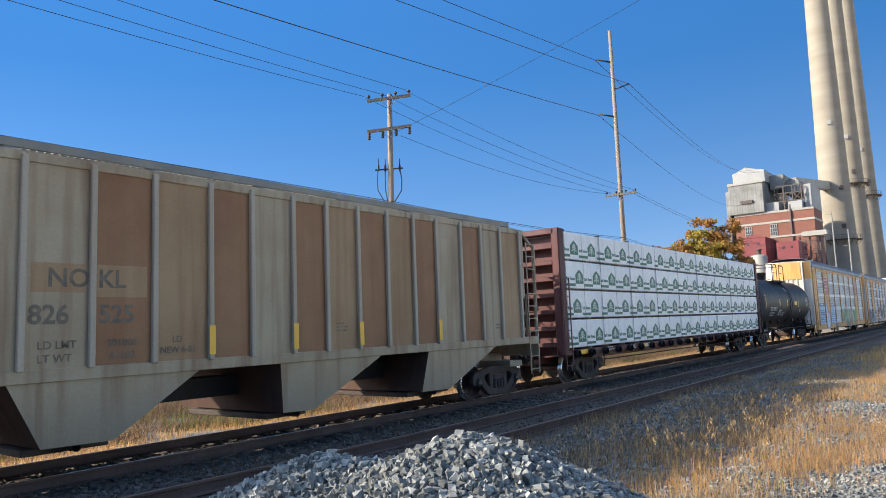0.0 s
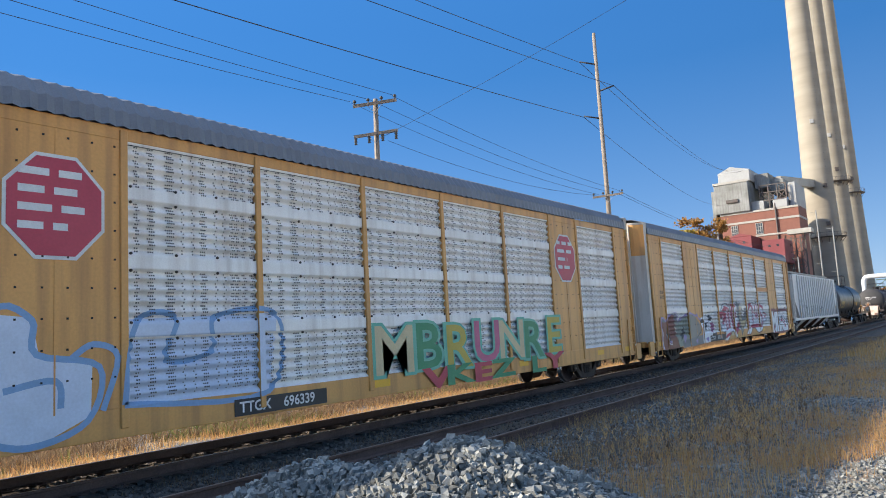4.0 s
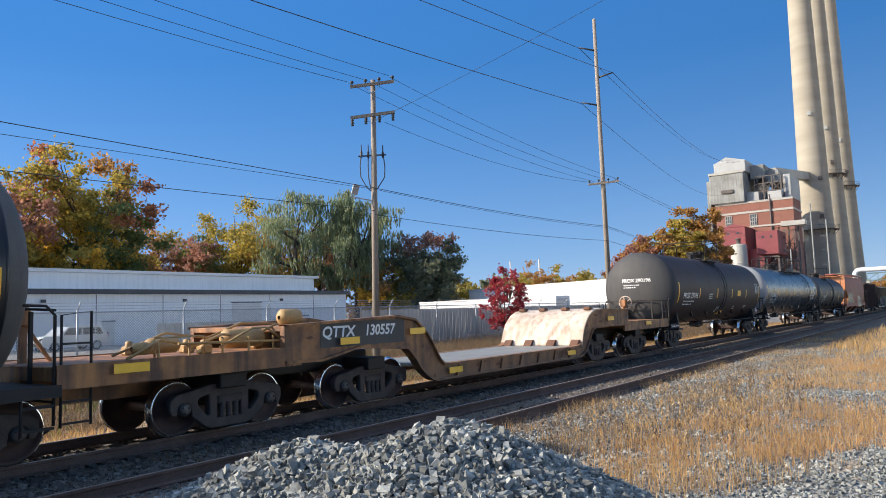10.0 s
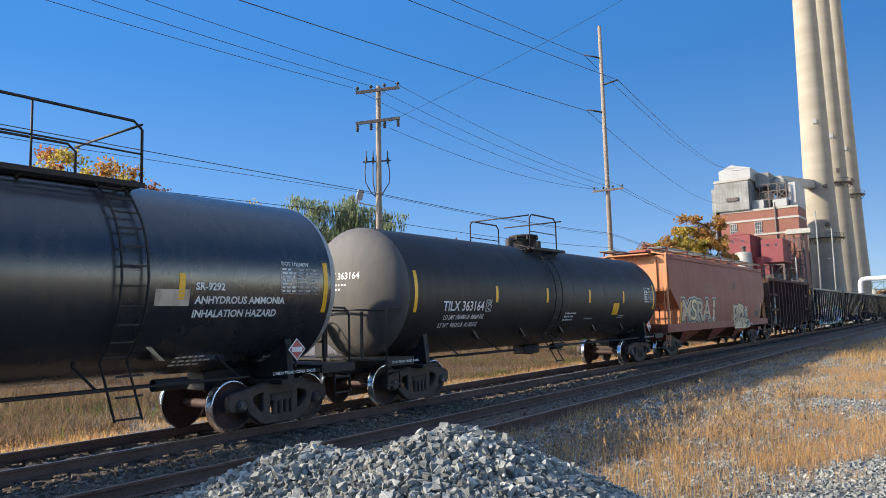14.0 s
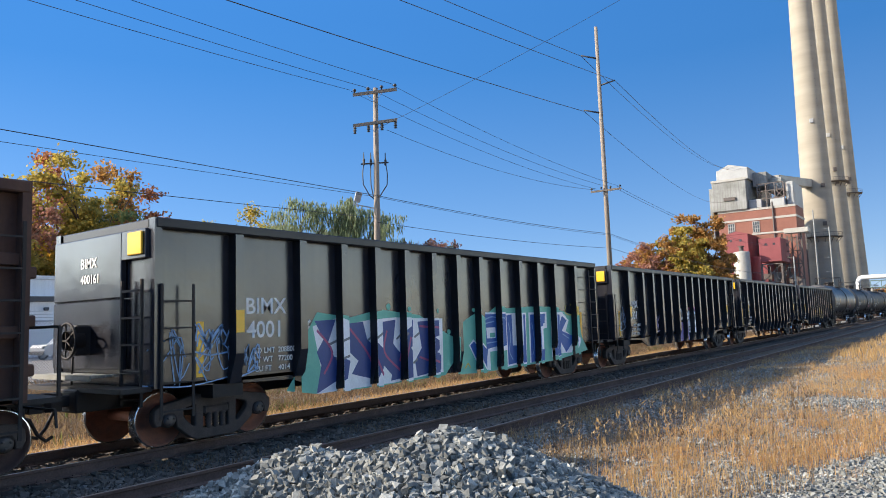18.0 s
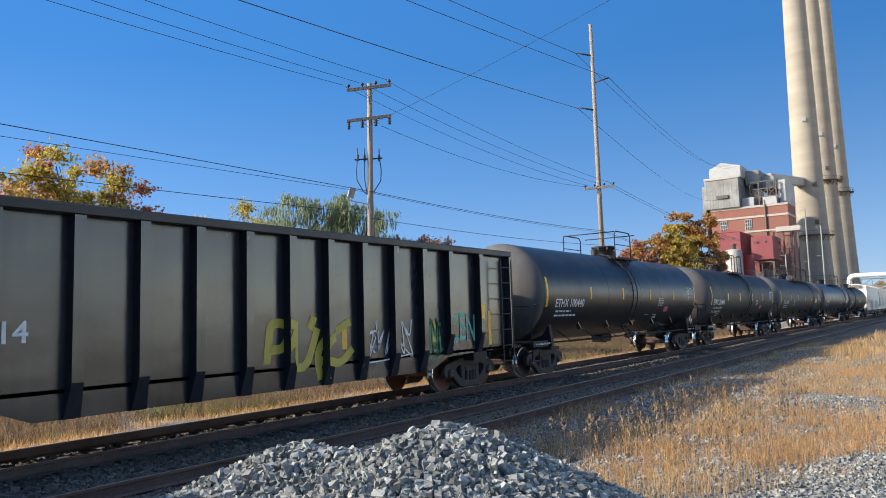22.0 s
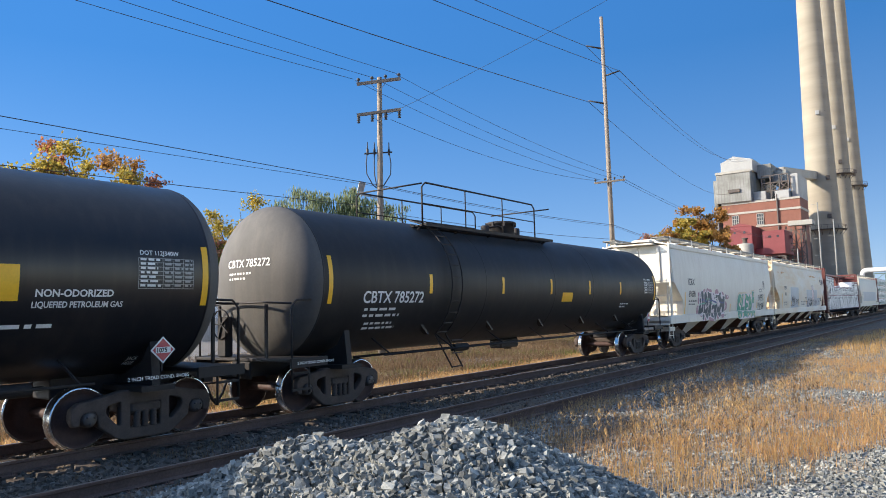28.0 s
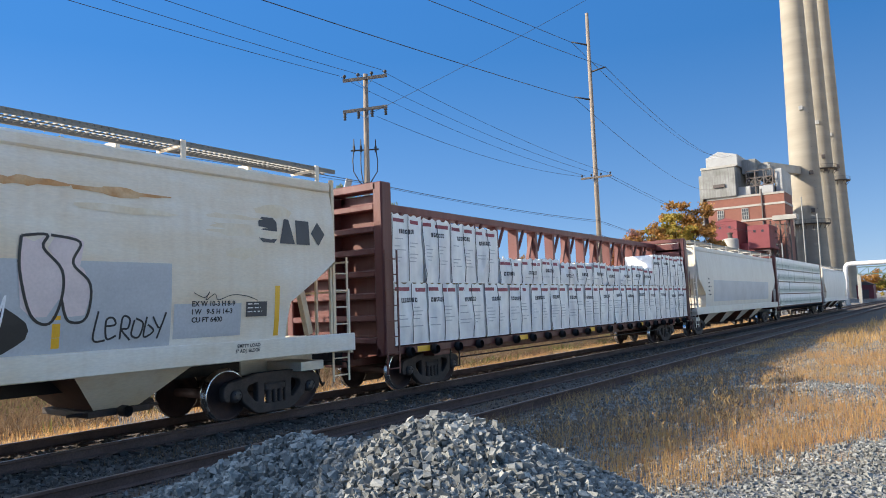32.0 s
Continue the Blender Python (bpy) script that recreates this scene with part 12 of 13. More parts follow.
    scribble(car, -12.0, 1.0, 0.7, 0.35, S["black"], g, 7, 3, 0.02)
    e5 = [-12.95, -11.55, -8.77, -6.79, -4.2, -1.44, 1.24, 3.97, 6.75, 8.81, 11.87, 12.94]
    k5 = ["y", "p", "y", "p", "p", "p", "p", "p", "y", "p", "y"]
    car, f = auto_rack(97.65, "yellow auto rack with silver panels and bold graffiti along its foot", e5, k5, 12.94, (-9.75, 9.75), True)
    s = patch_shape(Shape(), -5.9, -3.3, 0.64, 0.94, flat_side(-1.53))
    part("number_board", s, P["plate_dark"], car)
    stencil(car, "CTTX", -5.75, 0.72, 0.18, M["white"], flat_side(-1.536), "reporting_mark", 0.005)
    stencil(car, "693091", -4.7, 0.72, 0.19, M["white"], flat_side(-1.536), "car_number", 0.005)
    stencil(car, "BNSF", -12.1, 2.84, 0.14, M["black"], f, "reporting_mark", 0.003)
    stencil(car, "34732", -12.12, 2.64, 0.14, M["black"], f, "car_number", 0.003)
    rf, folds = rack_face(e5, k5)
    mural_brown_grey(car, rf, folds)
    mural_crimson(car, rf, folds)
    mural_white_block(car, rf, folds)
    s = patch_shape(Shape(), 4.1, 6.6, 3.10, 3.34, flat_side(-1.53), 1, 1)
    part("paint_patch", s, S["orange"], car, "faint orange patch")
    bars(car, 11.95, 2.2, 0.5, 0.9, 6, M["black"], f, 0.4)
    s = patch_shape(Shape(), 12.05, 12.55, 1.55, 1.75, f)
    part("warning_panel", s, M["yellow"], car, "yellow panel")
    # 6: light grey ribbed hopper
    ribs = [-7.98 + 0.886 * i for i in range(19)]
    car, face = ribbed_hopper(121.5, -9.38, 9.35, (-7.75, 8.0), ribs, P["grey"], P["grey"], "light grey ribbed covered hopper car with black tags", 4.42, 1.30, 1.3, ((-5.4, 1.1), (-1.8, 1.1), (1.8, 1.1), (5.4, 1.1)))
    for a, b in (("EH", -7.9), ("SX", -7.0)):
        stencil(car, a, b + 0.08, 2.42, 0.26, M["black"], face, "reporting_mark", 0.004)
    for a, b in (("123", -7.9), ("110", -7.0)):
        stencil(car, a, b + 0.08, 2.02, 0.24, M["black"], face, "car_number", 0.004)
    fr = flat_side(-1.642)
    tape(car, fr, [(-7.98, 1.75, 0.85), (-3.55, 1.6, 0.45), (0.0, 1.7, 0.45), (3.54, 1.6, 0.45), (7.97, 1.75, 0.75)])
    for body, x, z, size in (("LD LMT", -7.85, 1.56, 0.10), ("LT WT", -7.85, 1.40, 0.10), ("198300 LB", -6.95, 1.58, 0.09), ("69700 LB", -6.9, 1.42, 0.09), ("89900 KG", -6.05, 1.60, 0.08), ("31600 KG", -6.05, 1.45, 0.08), ("NEW 08-84", -5.2, 1.48, 0.08)):
        stencil(car, body, x, z, size, M["black"], face, "lettering", 0.002)
    stencil(car, "19th", -6.05, 1.82, 0.42, M["black"], fr, "tag", 0.0, 0.9, "thin black hand-written tag")
    for k, x in enumerate((-4.1, -3.3, -2.4, -1.5, -0.6)):
        scrawl(car, [[(x, 1.40), (x + 0.05, 2.0), (x + 0.35, 2.12), (x + 0.7, 1.95), (x + 0.75, 1.62), (x + 0.4, 1.42), (x + 0.2, 1.72), (x + 0.55, 1.82)]], 0.03, M["black"], fr, "tag", "thin black outline tag")
    scribble(car, 0.35, 1.75, 0.9, 0.4, M["black"], fr, 12, 3, 0.03)
    bars(car, 0.6, 1.75, 0.6, 0.28, 3, M["black"], face, 0.4)
    bars(car, 7.3, 1.9, 0.35, 0.2, 3, M["black"], face, 0.5)
    # 7: black tank with golden marks
    st = [(-7.35, 2.25, 0.85)] + [(x, 2.2, 0.46) for x in (-4.65, -2.32, -0.3, 2.27, 4.45)] + [(7.4, 2.25, 0.85)]
    car, f = tank_car(140.5, 15.1, (-7.0, 7.05), 2.60, 1.64, "tank_black", "head_dark", -0.35, (-1.06, 1.25), 0.7, "WCHX 30074", -6.45, 0.33, "gold", st, ((3.2, 1.6, 0.3, 0.15, 2), (-3.2, 1.75, 0.5, 0.06, 1)), "long black tank car with golden stencilled marks", True, mark_wide=0.62)
    s = patch_shape(Shape(), 3.35, 4.15, 2.05, 2.33, f, 1, 4)
    part("warning_panel", s, M["yellow"], car, "yellow warning panel")
    # 8: depressed flat
    depressed_flat(161.4, "worn yellow depressed-centre flat car with an empty low deck", (-9.53, -5.8, 5.9, 9.55), (-12.65, 12.4))
    # 9: rust-patched tank
    st = [(-7.5, 2.45, 0.9)] + [(x, 2.42, 0.45) for x in (-4.45, -1.45, 1.34, 4.37)] + [(7.5, 2.45, 0.9)]
    car, f = tank_car(182.45, 15.5, (-6.95, 6.95), 2.66, 1.64, "tank_rust", "head_mid", 0.7, (-1.2, 1.0), -0.55, "PROX 290196", -6.8, 0.26, "white", st, ((-2.9, 2.1, 0.7, 0.3, 3), (-0.9, 1.45, 0.6, 0.3, 3), (2.3, 1.55, 0.5, 0.2, 2), (4.6, 1.6, 0.6, 0.15, 2)), "dark tank car with dull red rust patches")
    for x0, x1, z0, z1 in ((2.45, 3.15, 2.28, 2.58), (-0.2, 0.75, 1.35, 1.55)):
        part("warning_panel", patch_shape(Shape(), x0, x1, z0, z1, f, 1, 4), M["yellow"], car, "yellow warning panel")
    # 10: long glossy tank
    st = [(-9.32, 2.57, 0.95)] + [(x, 2.53, 0.42) for x in (-6.14, -3.5, -0.46, 2.9, 6.2)] + [(9.3, 2.57, 0.95)]
    car, f = tank_car(201.9, 18.9, (-8.6, 8.65), 2.68, 1.62, "tank_shiny", "head_silver", 0.0, (-1.0, 5.8), 5.15, "TILX 500818", -8.4, 0.26, "white", st, ((6.5, 1.2, 0.9, 0.2, 3), (-5.7, 2.2, 0.25, 0.22, 2)), "long glossy black tank car with silvery end", caged=False, limits=("LD LMT 160500 LB  72800 KG", "LT WT  125500 LB  56900 KG"), spider=True)
    stencil(car, "ANHYDROUS AMMONIA", 6.45, 2.26, 0.12, M["white"], f, "lettering", 0.005)
    stencil(car, "SR-9292", 6.45, 2.48, 0.12, M["white"], f, "lettering", 0.005)
    part("paper_notice", patch_shape(Shape(), 5.75, 6.35, 2.22, 2.48, f, 1, 4), P["cream_plate"], car, "faded tan notice panel")
    stencil(car, "INHALATION HAZARD", 6.45, 2.04, 0.12, M["white"], f, "lettering", 0.005)
    # 11: dusty grey tank
    st = [(-7.52, 2.55, 0.95)] + [(x, 2.52, 0.42) for x in (-4.1, -1.3, 1.62, 4.46)] + [(7.5, 2.55, 0.95)]
    car, f = tank_car(221.6, 15.5, (-6.9, 7.0), 2.57, 1.55, "tank_grey", "head_dark", 0.1, (-1.4, 0.7), -0.95, "TILX 363164", -6.45, 0.24, "white", st, ((0.0, 1.7, 0.8, 0.3, 3), (1.5, 1.75, 0.8, 0.06, 1), (4.2, 1.75, 0.6, 0.12, 2)), "dark grey tank car with dusty grey end", limits=("LD LMT 195400 LB  88600 KG", "LT WT  90600 LB  41100 KG"))
    part("warning_panel", patch_shape(Shape(), 3.6, 4.1, 1.9, 2.3, f, 1, 4), M["yellow"], car, "yellow warning panel")
    # 12: oxide red hopper
    car, f = curved_hopper(239.5, -8.45, 8.4, (-7.1, 7.15), P["red_rust"], P["orange_end"], "faded oxide-red covered hopper car with graffiti", 4.42, 1.1, ((-4.6, 1.7), (0.0, 1.7), (4.6, 1.7)))
    sf, ledge = sill_face(f)
    mural_cream_letters(car, sf, ledge)
    blob_word(car, "MSRAJ", -6.9, 1.55, 5.0, 0.95, [S["dusty"], S["cream"], S["dusty"]], S["black"], S["dusty_teal"], f, label="dusty cream graffiti letters", bold=0.03)
    for k, x in enumerate((-3.6, -3.1, -2.7, -2.3)):
        scrawl(car, [[(x, 3.35), (x - 0.15, 3.2), (x - 0.12, 2.9), (x + 0.1, 2.85), (x + 0.22, 3.0), (x + 0.2, 3.3)][:6 - k % 2]], 0.05, P["tan_faint"], f, "faded_mark", "faded lettering ghost")
    tape(car, f, [(-7.2, 1.9, 0.9), (4.1, 1.75, 0.46), (7.3, 1.95, 0.8)])
    stencil(car, "UP", 1.2, 3.05, 0.42, M["black"], f, "lettering", 0.006)
    part("data_panel", patch_shape(Shape(), 6.0, 6.7, 1.55, 1.9, lambda x, z: f(x, z) - 0.004), P["plate_dark"], car)
    # 13: brown gondola
    ribs = [-5.9, -4.3, -3.27, -2.2, -1.15, -0.14, 0.81, 1.82, 2.87, 3.86, 4.82, 6.2]
    car, f, cuts = gondola(256.45, 7.02, (-5.95, 6.1), "brown rusty gondola car with scrawled tags", ribs, 3.95, True, "00944", 0.15, "dark")
    s = Shape()
    for a, b in ((-7.0, -5.98), (-5.82, -4.38), (4.9, 6.12), (6.28, 7.0)):
        s.box(a, b, -1.53, -1.43, 2.82, 2.98, 0.01)
        s.box(a, b, -1.53, -1.43, 1.86, 2.02, 0.01)
    pieces("side_rail", s, P["gon_brown"], car)
    stencil(car, "SONE", -6.9, 2.1, 0.26, M["white"], flat_side(-1.412), "tag", 0.012, 1.0)
    for i, x in enumerate((-6.6, -4.0, -3.0, -1.95, -0.9, 0.1, 1.05, 2.1, 3.1, 4.1)):
        scribble(car, x, 1.12, 0.60, 0.72, S["ash" if i in (2, 5) else "dusty_white"], flat_side(-1.412), 30 + i, 4, 0.016)
    # 14 to 17: black gondolas
    ribs = [-6.5] + [-5.0 + 1.01 * i for i in range(12)] + [7.15]
    ribs = [-6.5, -5.05, -3.95, -2.95, -1.97, -0.97, 0.02, 1.02, 2.02, 3.04, 4.08, 5.13, 6.5]
    numbers = ("400161", "400106", "400167", "400114")
    for i, (u, num) in enumerate(zip((273.35, 290.8, 308.35, 325.8), numbers)):
        car, f, cuts = gondola(u, 8.05, (-6.6, 6.6), ("black ribbed gondola car covered in blue and mint graffiti", "black ribbed gondola car with a grey and white graffiti figure", "black ribbed gondola car with scuffed sides", "black ribbed gondola car with yellow graffiti")[i], ribs, 3.65, False, num)
        if i == 0:
            mural_blue_left(car, f, cuts)
            mural_blue_right(car, f, cuts)
            for i2, (x2, z2) in enumerate(((-7.2, 1.5), (-6.6, 1.1))):
                scribble(car, x2, z2, 0.6, 0.5, S["sky"], flat_side(-1.412), 90 + i2, 2, 0.028)
            scribble(car, -8.0, 1.05, 1.6, 0.9, S["sky"], flat_side(-1.412), 41, 3, 0.022)
        if i == 1:
            mural_figure(car, f, cuts)
            scribble(car, -3.7, 1.2, 0.75, 0.65, S["lilac"], flat_side(-1.412), 43, 2, 0.03)
            scribble(car, -7.1, 1.4, 0.6, 0.8, S["sky"], flat_side(-1.412), 44, 2, 0.024)
        if i == 2:
            scribble(car, -4.7, 2.5, 0.6, 0.5, S["black"], flat_side(-1.412), 45, 3, 0.03)
        if i == 3:
            mural_yellow_tag(car, f, cuts)
            blob_word(car, "ZEN", 5.25, 1.3, 1.1, 0.7, [S["teal"]], None, None, f, label="green tag", bold=0.01, cuts=cuts)
            scribble(car, 2.2, 1.05, 1.5, 0.8, S["white"], flat_side(-1.412), 46, 4, 0.03)
            scribble(car, 4.3, 0.95, 0.6, 0.9, S["green"], flat_side(-1.412), 47, 2, 0.04)
    # 18 to 22: tanks
    st = [(-7.45, 2.56, 0.9)] + [(x, 2.55, 0.42) for x in (-4.27, -1.4, 1.5, 4.4)] + [(7.45, 2.56, 0.9)]
    car, f = tank_car(343.45, 15.2, (-6.85, 6.85), 2.57, 1.56, "tank_black", "head_dark", 0.6, (-0.8, 1.3), -0.65, "ETHX 100440", -6.85, 0.26, "white", st, ((2.5, 2.05, 0.7, 0.35, 4), (1.3, 1.7, 0.5, 0.06, 1), (2.3, 1.55, 0.5, 0.2, 2)), "clean black tank car with dusty grey end", hazard="3475")
    part("warning_panel", patch_shape(Shape(), 0.05, 0.6, 1.36, 1.56, f, 1, 4), M["yellow"], car, "yellow warning panel")
    part("warning_panel", patch_shape(Shape(), 3.35, 3.8, 1.85, 2.05, f, 1, 4), S["pink"], car, "pale pink panel")
    st = [(-7.4, 2.56, 0.95)] + [(x, 2.53, 0.42) for x in (-4.23, -1.59, 1.47, 4.26)] + [(7.4, 2.56, 0.9)]
    car, f = tank_car(361.3, 15.1, (-6.85, 6.85), 2.57, 1.56, "tank_grey", "head_dark", -0.6, (-1.05, 1.15), 0.4, "ETPX 200490", -7.0, 0.28, "white", st, ((2.5, 2.0, 0.7, 0.35, 4), (-5.9, 1.45, 0.7, 0.2, 2)), "dark grey tank car with dull dark end", limits=("LD LMT  198500 LB  90000 KG", "LT WT     87500 LB  39700 KG"))
    stencil(car, "DOT 117J100W", 6.6, 2.85, 0.07, M["white"], f, "lettering", 0.002)
    part("warning_panel", patch_shape(Shape(), 3.7, 4.15, 1.8, 2.05, f, 1, 4), S["pink"], car, "pale pink panel")
    st = [(-8.92, 2.57, 0.95)] + [(x, 2.54, 0.44) for x in (-5.1, -2.1, 0.9, 3.9)] + [(8.95, 2.57, 0.95)]
    car, f = tank_car(380.5, 18.1, (-8.2, 8.2), 2.58, 1.57, "tank_grey", "head_grey", 0.0, (-1.1, 5.1), 4.4, "TILX 304866", -7.9, 0.26, "white", st, ((-3.9, 1.9, 0.5, 0.5, 5), (5.2, 1.75, 0.9, 0.2, 2)), "long dark grey tank car with pale dusty end")
    part("warning_panel", patch_shape(Shape(), 6.1, 6.8, 2.15, 2.5, f, 1, 4), M["yellow"], car, "yellow warning panel")
    st = [(-8.95, 2.57, 0.95)] + [(x, 2.54, 0.44) for x in (-5.4, -2.4, 0.2, 2.43, 5.33)] + [(8.95, 2.57, 0.95)]
    car, f = tank_car(401.15, 18.1, (-8.2, 8.25), 2.60, 1.60, "tank_black", "head_dark", 0.0, (-1.0, 5.3), 5.0, "TILX 304012", -7.8, 0.26, "white", st, ((6.0, 1.75, 1.0, 0.12, 1),), "long black gas tank car with white warnings", hazard="1075")
    part("warning_panel", patch_shape(Shape(), 5.44, 6.15, 2.18, 2.66, f, 1, 4), M["yellow"], car, "yellow warning panel")
    stencil(car, "NON-ODORIZED", 6.36, 2.24, 0.10, M["white"], f, "lettering", 0.004)
    stencil(car, "LIQUEFIED PETROLEUM GAS", 6.33, 2.09, 0.085, M["white"], f, "lettering", 0.003, 0.85)
    part("sign_strip", patch_shape(Shape(), 2.5, 3.86, 2.07, 2.25, f, 1, 3), M["white"], car, "white strip sign")
    stencil(car, "LIQUEFIED PETROLEUM GAS", 2.56, 2.115, 0.095, M["black"], lambda x, z: f(x, z) - 0.004, "lettering", 0.003, 0.85)
    for i, x in enumerate((-1.5, -0.2, 1.1)):
        scribble(car, x, 1.35, 0.9, 0.6, S["grey"], f, 60 + i, 4, 0.014)
    st = [(-8.8, 2.57, 0.95)] + [(x, 2.53, 0.44) for x in (-5.6, -2.44, 0.27, 2.92, 5.46)] + [(8.85, 2.57, 0.95)]
    car, f = tank_car(421.75, 18.0, (-8.1, 8.1), 2.58, 1.57, "tank_grey", "head_dark", 0.05, (-5.25, 1.2), -4.9, "CBTX 785272", -7.85, 0.25, "white", st, ((-7.6, 1.5, 1.2, 0.2, 2), (5.6, 1.8, 0.8, 0.2, 2)), "long dusty grey-black tank car")
    part("warning_panel", patch_shape(Shape(), 1.0, 1.7, 2.08, 2.36, f, 1, 4), M["yellow"], car, "yellow warning panel")
    # 23 and 24: cream hoppers
    car, f = curved_hopper(441.5, -8.66, 9.42, (-7.1, 7.85), P["cream"], P["cream"], "cream-white covered hopper car with bold graffiti", 4.5, 1.2, ((-5.0, 1.15), (-1.7, 1.15), (1.7, 1.15), (5.0, 1.15)))
    stencil(car, "ICRX", -6.75, 2.75, 0.30, M["black"], f, "reporting_mark", 0.008)
    stencil(car, "69698", -6.75, 2.22, 0.28, M["black"], f, "car_number", 0.008)
    bars(car, -6.75, 1.78, 1.3, 0.28, 2, M["black"], f, 0.5)
    for i, body in enumerate(("HEMPEL 45883", "RELT 12-2017", "CARBOLINE 995", "RELT 12-2017")):
        stencil(car, body, 6.35, 2.62 - i * 0.13 - (0.06 if i > 1 else 0), 0.085, M["black"], f, "lettering", 0.002)
    stencil(car, "EVEDS", 6.0, 2.0, 0.34, M["black"], f, "tag", 0.0, 1.0, "black hand-painted tag")
    tape(car, f, [(-7.25, 1.95, 0.95), (0.0, 1.65, 0.4), (2.9, 1.75, 0.5), (5.7, 1.8, 0.45), (7.5, 2.0, 0.75)])
    sf, ledge = sill_face(f)
    mural_slate(car, sf, ledge)
    mural_green(car, sf, ledge)
    scribble(car, 5.9, 1.5, 1.4, 0.4, M["black"], f, 71, 5, 0.025)
    scribble(car, 7.2, 2.7, 0.5, 0.5, M["black"], f, 72, 2, 0.025)
    bars(car, -2.9, 1.18, 2.0, 0.16, 3, M["black"], flat_side(-1.586), 0.5)
    car, f = curved_hopper(461.6, -9.35, 9.4, (-7.95, 8.25), P["cream_rust"], P["rust_end"], "chalky white covered hopper car with rust stains and tags", 4.5, 1.25, ((-5.4, 1.2), (-1.8, 1.2), (1.8, 1.2), (5.4, 1.2)))
    part("paint_patch", patch_shape(Shape(), -4.6, -1.8, 1.46, 2.88, f, 2, 6), P["patch_grey"], car, "grey painted-over patch")
    part("paint_patch", patch_shape(Shape(), 1.3, 5.75, 1.46, 2.74, f, 2, 6), P["patch_grey"], car)
    part("paint_patch", patch_shape(Shape(), 5.8, 7.1, 1.55, 2.1, f, 2, 4), P["patch_grey"], car)
    rust_stains(car, f)
    stencil(car, "GPLX", -6.68, 2.72, 0.22, M["black"], f, "reporting_mark", 0.012, 1.1)
    stencil(car, "574", -6.62, 2.28, 0.22, M["black"], f, "car_number", 0.012, 1.1)
    for body, x, z in (("LD LMT  220300", -6.75, 1.80), ("LT WT     65700", -6.75, 1.64)):
        stencil(car, body, x, z, 0.095, M["black"], f, "lettering", 0.002)
    for body, x, z in (("DO NOT CLEAR WITH STEAM OR BOILING WATER", -0.87, 1.82), ("EXTERIOR SIGMA EPOXY 5479", -0.76, 1.62)):
        stencil(car, body, x, z, 0.085, M["black"], lambda px, pz: f(px, pz) - 0.002, "lettering", 0.002)
    stencil(car, "ERMO", -2.84, 1.74, 0.34, M["black"], lambda px, pz: f(px, pz) - 0.004, "tag", 0.0, 0.9, "black hand-painted tag")
    # the owner's name as a plain block mark
    for shape in ([(7.50, 3.26), (7.58, 3.18), (7.84, 3.18), (7.92, 3.26), (7.92, 3.56), (7.84, 3.64), (7.58, 3.64), (7.50, 3.56)], [(7.97, 3.18), (8.34, 3.18), (8.21, 3.64), (8.10, 3.64)],
                  [(8.38, 3.18), (8.72, 3.18), (8.72, 3.64), (8.38, 3.64)], [(8.76, 3.41), (8.95, 3.18), (9.13, 3.41), (8.95, 3.64)]):
        daub(car, f, P["print_dark"], shape, 1, label="dark block shape of the owner's mark")
    for body, x, z in (("EX W 10-3 H 8-9", 6.12, 2.06), ("I W   9-5 H 14-3", 6.12, 1.93), ("CU FT 6400", 6.12, 1.80)):
        stencil(car, body, x, z, 0.085, M["black"], lambda px, pz: f(px, pz) - 0.006, "lettering", 0.003)
    part("data_plate", patch_shape(Shape(), 7.20, 7.66, 1.86, 2.12, lambda px, pz: f(px, pz) - 0.004, 1, 3), P["print_dark"], car, "dark data plate")
    bars(car, 7.23, 1.89, 0.40, 0.20, 3, M["white"], lambda px, pz: f(px, pz) - 0.007, 0.4)
    for body, x, z in (("EMPTY LOAD", 7.0, 1.335), ('5" ADJ. BLDGE', 6.96, 1.25)):
        stencil(car, body, x, z, 0.06, M["black"], flat_side(-1.586), "lettering", 0.002)
    scrawl(car, [[(6.15, 2.28), (6.35, 2.20), (6.45, 2.30), (6.38, 2.16), (6.55, 2.26), (6.62, 2.16), (6.9, 2.24), (7.2, 2.22), (7.45, 2.14)]], 0.012, M["black"], lambda x, z: f(x, z) - 0.007, "tag", "thin black pen stroke")
    # pale bubble shapes, outlined in black below
    for shape in ([(3.50, 3.05), (3.48, 2.6), (3.52, 2.1), (3.66, 1.96), (3.86, 1.96), (4.02, 2.2), (4.05, 2.6), (3.82, 2.9), (3.86, 3.08), (3.68, 2.98)], [(3.86, 2.9), (4.05, 2.6), (4.02, 2.2), (4.15, 1.95), (4.38, 1.97), (4.47, 2.3), (4.36, 2.62), (4.30, 2.66), (4.36, 3.0), (4.20, 3.1), (3.95, 3.05)]):
        daub(car, f, S["blush"], shape, 2, label="pinkish white bubble of graffiti")
    tape(car, f, [(-7.36, 1.95, 0.95), (-4.4, 1.75, 0.45), (-1.9, 1.8, 0.4), (1.2, 1.8, 0.4), (4.0, 1.75, 0.45), (7.9, 1.95, 0.9)])
    scribble(car, -4.35, 1.62, 1.25, 0.7, M["black"], lambda x, z: f(x, z) - 0.004, 81, 5, 0.035)
    part("graffiti", cloud_shape(1.85, 1.45, 1.45, 0.8, lambda x, z: f(x, z) - 0.003, 31, 3), S["black"], car, "black throw-up graffiti")
    scribble(car, 1.95, 1.5, 1.3, 0.85, S["white"], lambda x, z: f(x, z) - 0.006, 83, 4, 0.025)
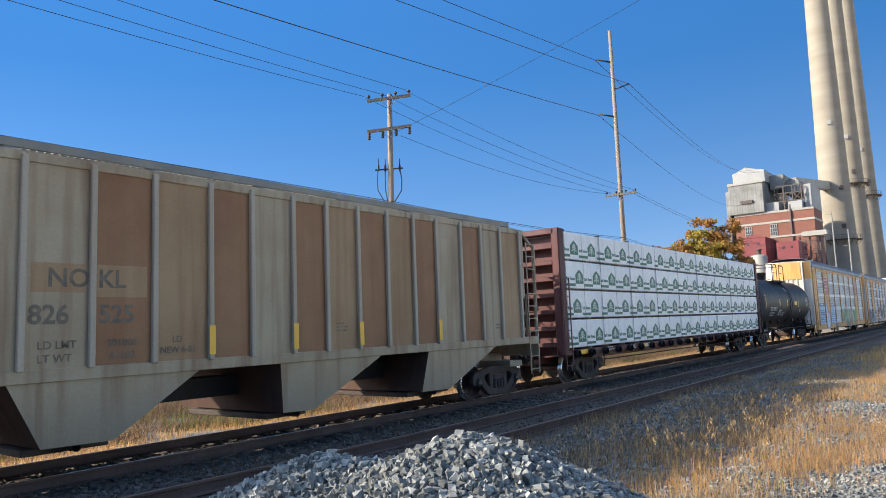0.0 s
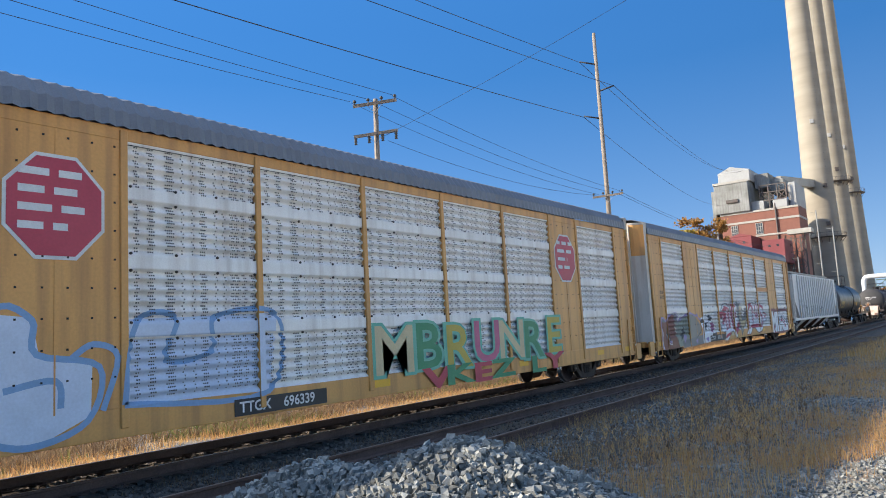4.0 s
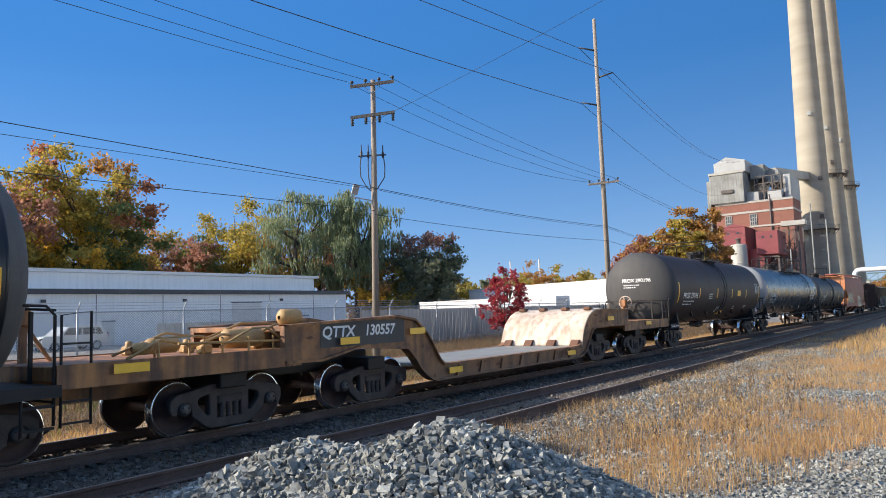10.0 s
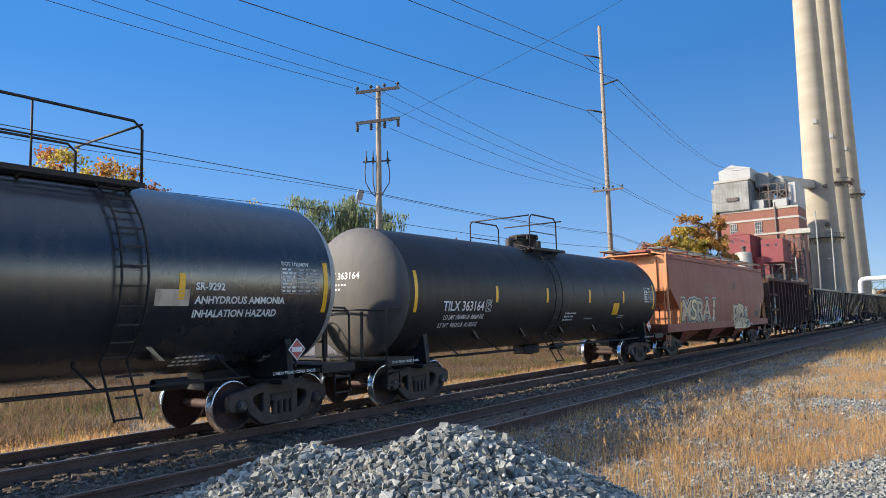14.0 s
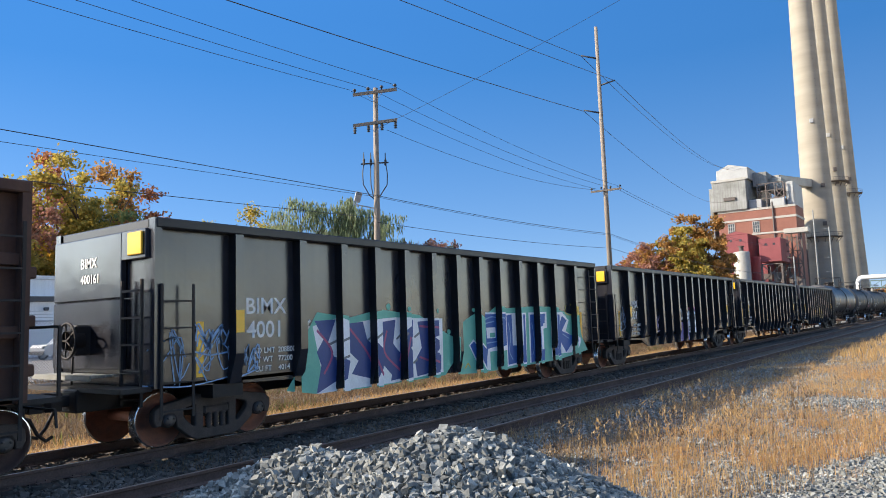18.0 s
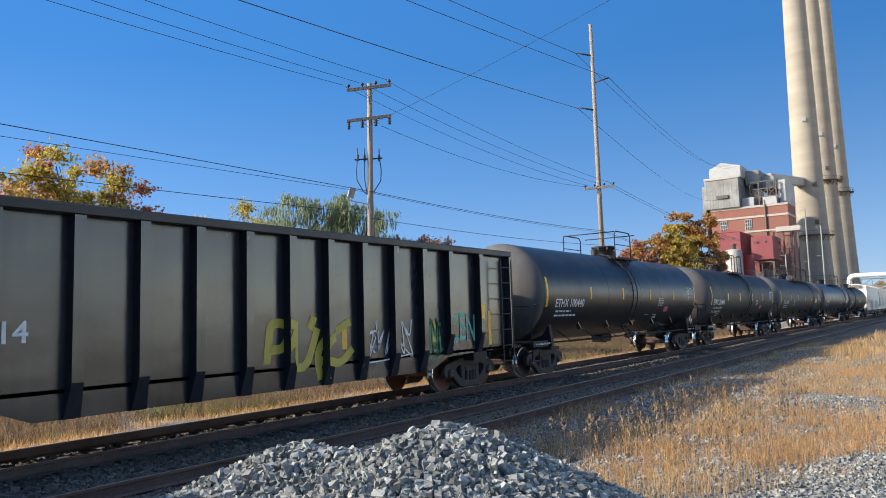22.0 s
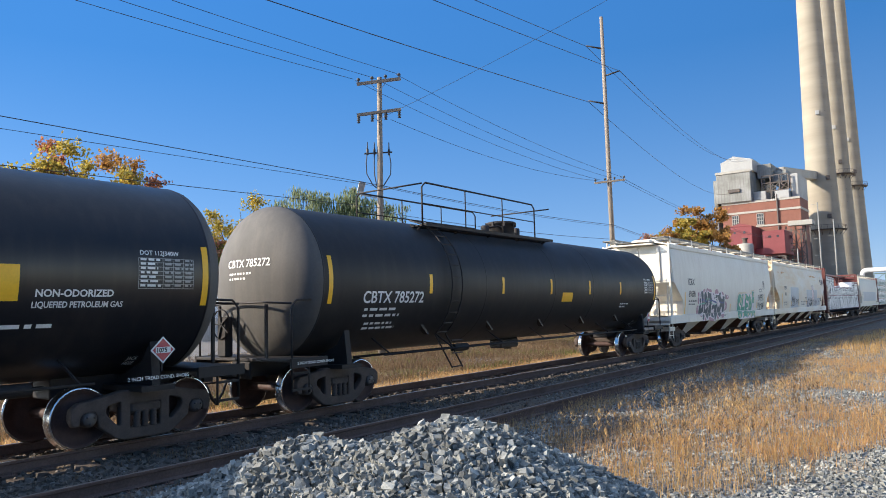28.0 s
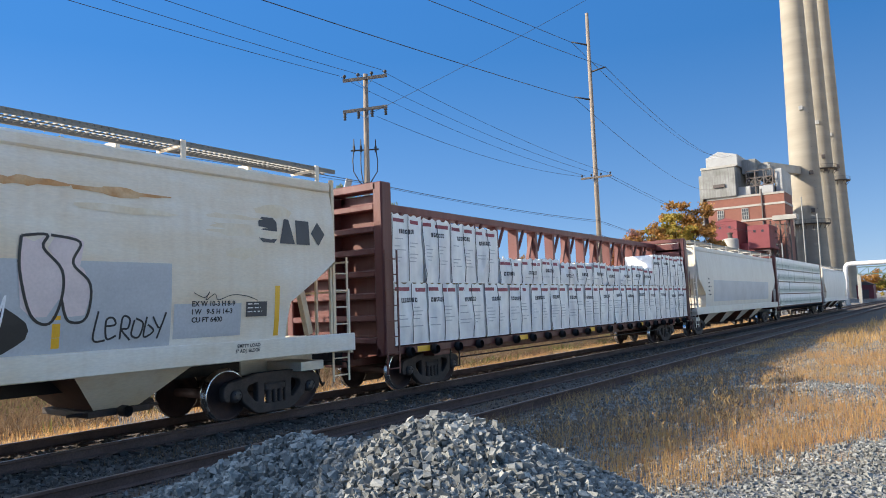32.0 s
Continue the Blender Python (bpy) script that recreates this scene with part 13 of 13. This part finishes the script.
    scrawl(car, [[(3.52, 3.05), (3.50, 2.6), (3.65, 2.0), (3.9, 1.87), (4.05, 2.2), (4.05, 2.6), (3.8, 2.9), (3.85, 3.08), (3.52, 3.05)], [(4.05, 2.2), (4.15, 1.9), (4.4, 1.93), (4.45, 2.4), (4.2, 2.7), (4.3, 3.0), (3.9, 3.08)]], 0.04, S["black"], lambda x, z: f(x, z) - 0.008, "graffiti", "black outline of bubble graffiti")
    scrawl(car, [[(4.58, 2.02), (4.52, 1.62), (4.70, 1.60)], [(4.68, 1.80), (4.84, 1.82), (4.80, 1.92), (4.70, 1.88), (4.72, 1.62), (4.86, 1.66)], [(4.92, 1.60), (4.95, 1.92), (5.06, 1.90), (5.04, 1.76), (4.94, 1.74), (5.08, 1.58)], [(5.14, 1.88), (5.10, 1.66), (5.22, 1.62), (5.28, 1.82), (5.16, 1.90)], [(5.34, 1.92), (5.30, 1.62), (5.46, 1.70), (5.36, 1.80)], [(5.44, 1.92), (5.56, 1.74), (5.66, 1.98), (5.52, 1.58)]], 0.03, M["black"], lambda x, z: f(x, z) - 0.006, "tag", "black hand-sprayed tag")
    bars(car, 0.6, 1.98, 0.75, 0.2, 2, M["black"], lambda x, z: f(x, z) - 0.002, 0.6)
    # 25: centre beam with wrapped board
    centre_beam(483.5, 11.0, (-8.7, 8.8), P["oxide"], "red-brown centre-beam flat car half loaded with wrapped board")
    stacks = [(-10.62 + k * 1.14, -9.50 + k * 1.14, 2.52, 4.03 - 0.03 * k) for k in range(4)]
    stacks += [(-10.62 + k * 1.255, -9.38 + k * 1.255, 1.12, 2.47) for k in range(17)]
    stacks += [(-6.04 + k * 1.245, -4.81 + k * 1.245, 2.52, 3.18 + 0.04 * (k % 3)) for k in range(10)]
    stacks += [(6.42 + k * 1.05, 7.45 + k * 1.05, 2.52, 3.78 + 0.03 * (k % 2)) for k in range(4)]
    film_load(483.5, "stacks of board in loose white film on a flat car", stacks)
    # 26 to 28: the rear of the train
    car, f = curved_hopper(505.3, -9.2, 9.2, (-7.9, 7.9), P["cream"], P["cream"], "grey-white covered hopper car near the rear of the train", 4.45, 1.2, ((-5.4, 1.2), (-1.8, 1.2), (1.8, 1.2), (5.4, 1.2)))
    part("paint_patch", patch_shape(Shape(), -6.6, 6.8, 1.7, 2.8, f, 2, 6), P["patch_grey"], car, "grey painted-over patch")
    bars(car, -7.6, 1.9, 0.6, 1.0, 5, M["black"], f, 0.5)
    centre_beam(526.0, 10.8, (-8.5, 8.5), P["oxide"], "red-brown centre-beam flat car with white packages")
    lumber_load(526.0, -10.4, 10.4, "white wrapped lumber packages on a flat car", 9, 4)
    curved_hopper(547.2, -8.8, 8.8, (-7.4, 7.4), P["grey"], P["cream"], "grey covered hopper car, last of the train", 4.4, 1.2, ((-4.5, 1.4), (0.0, 1.4), (4.5, 1.4)))


build_train()
build_track("main_track", TRACK_Y, "main railway track with polished rails on dark ballast", True, 0.0)
build_track("siding_track", SIDING_Y, "rusty siding rails half sunk in gravel and weeds", False, -0.018)
build_stones()
build_heap()
build_grass()


def motions():
    """The train rolls past at one speed; the wheels turn while they are near enough to be seen."""
    for car, u in MOVING:
        walk(car, [(0, pose(u, TRACK_Y, 0)), (16, pose(u - SPEED * 16, TRACK_Y, 0)), (32, pose(u - SPEED * 32, TRACK_Y, 0))])
    place = {car: u for car, u in MOVING}
    rate = math.degrees(SPEED / 0.459)
    for w, car, dx in WHEELS:
        x = w.matrix_basis.translation.x
        first = max(0, math.ceil((place[car] + dx - 46) / SPEED * 30))
        last = min(960, math.ceil((place[car] + dx - 2) / SPEED * 30))
        frames = sorted({0, *range(first, max(first, last) + 1), 960}) if last > 0 else [0, 960]
        rows = []
        for f in frames:
            k = min(max(f, first), max(first, last)) - first
            rows.append((f / 30, pose(x, 0, 0.459, 0, -rate * k / 30 % 360, 0)))
        walk(w, rows)


motions()
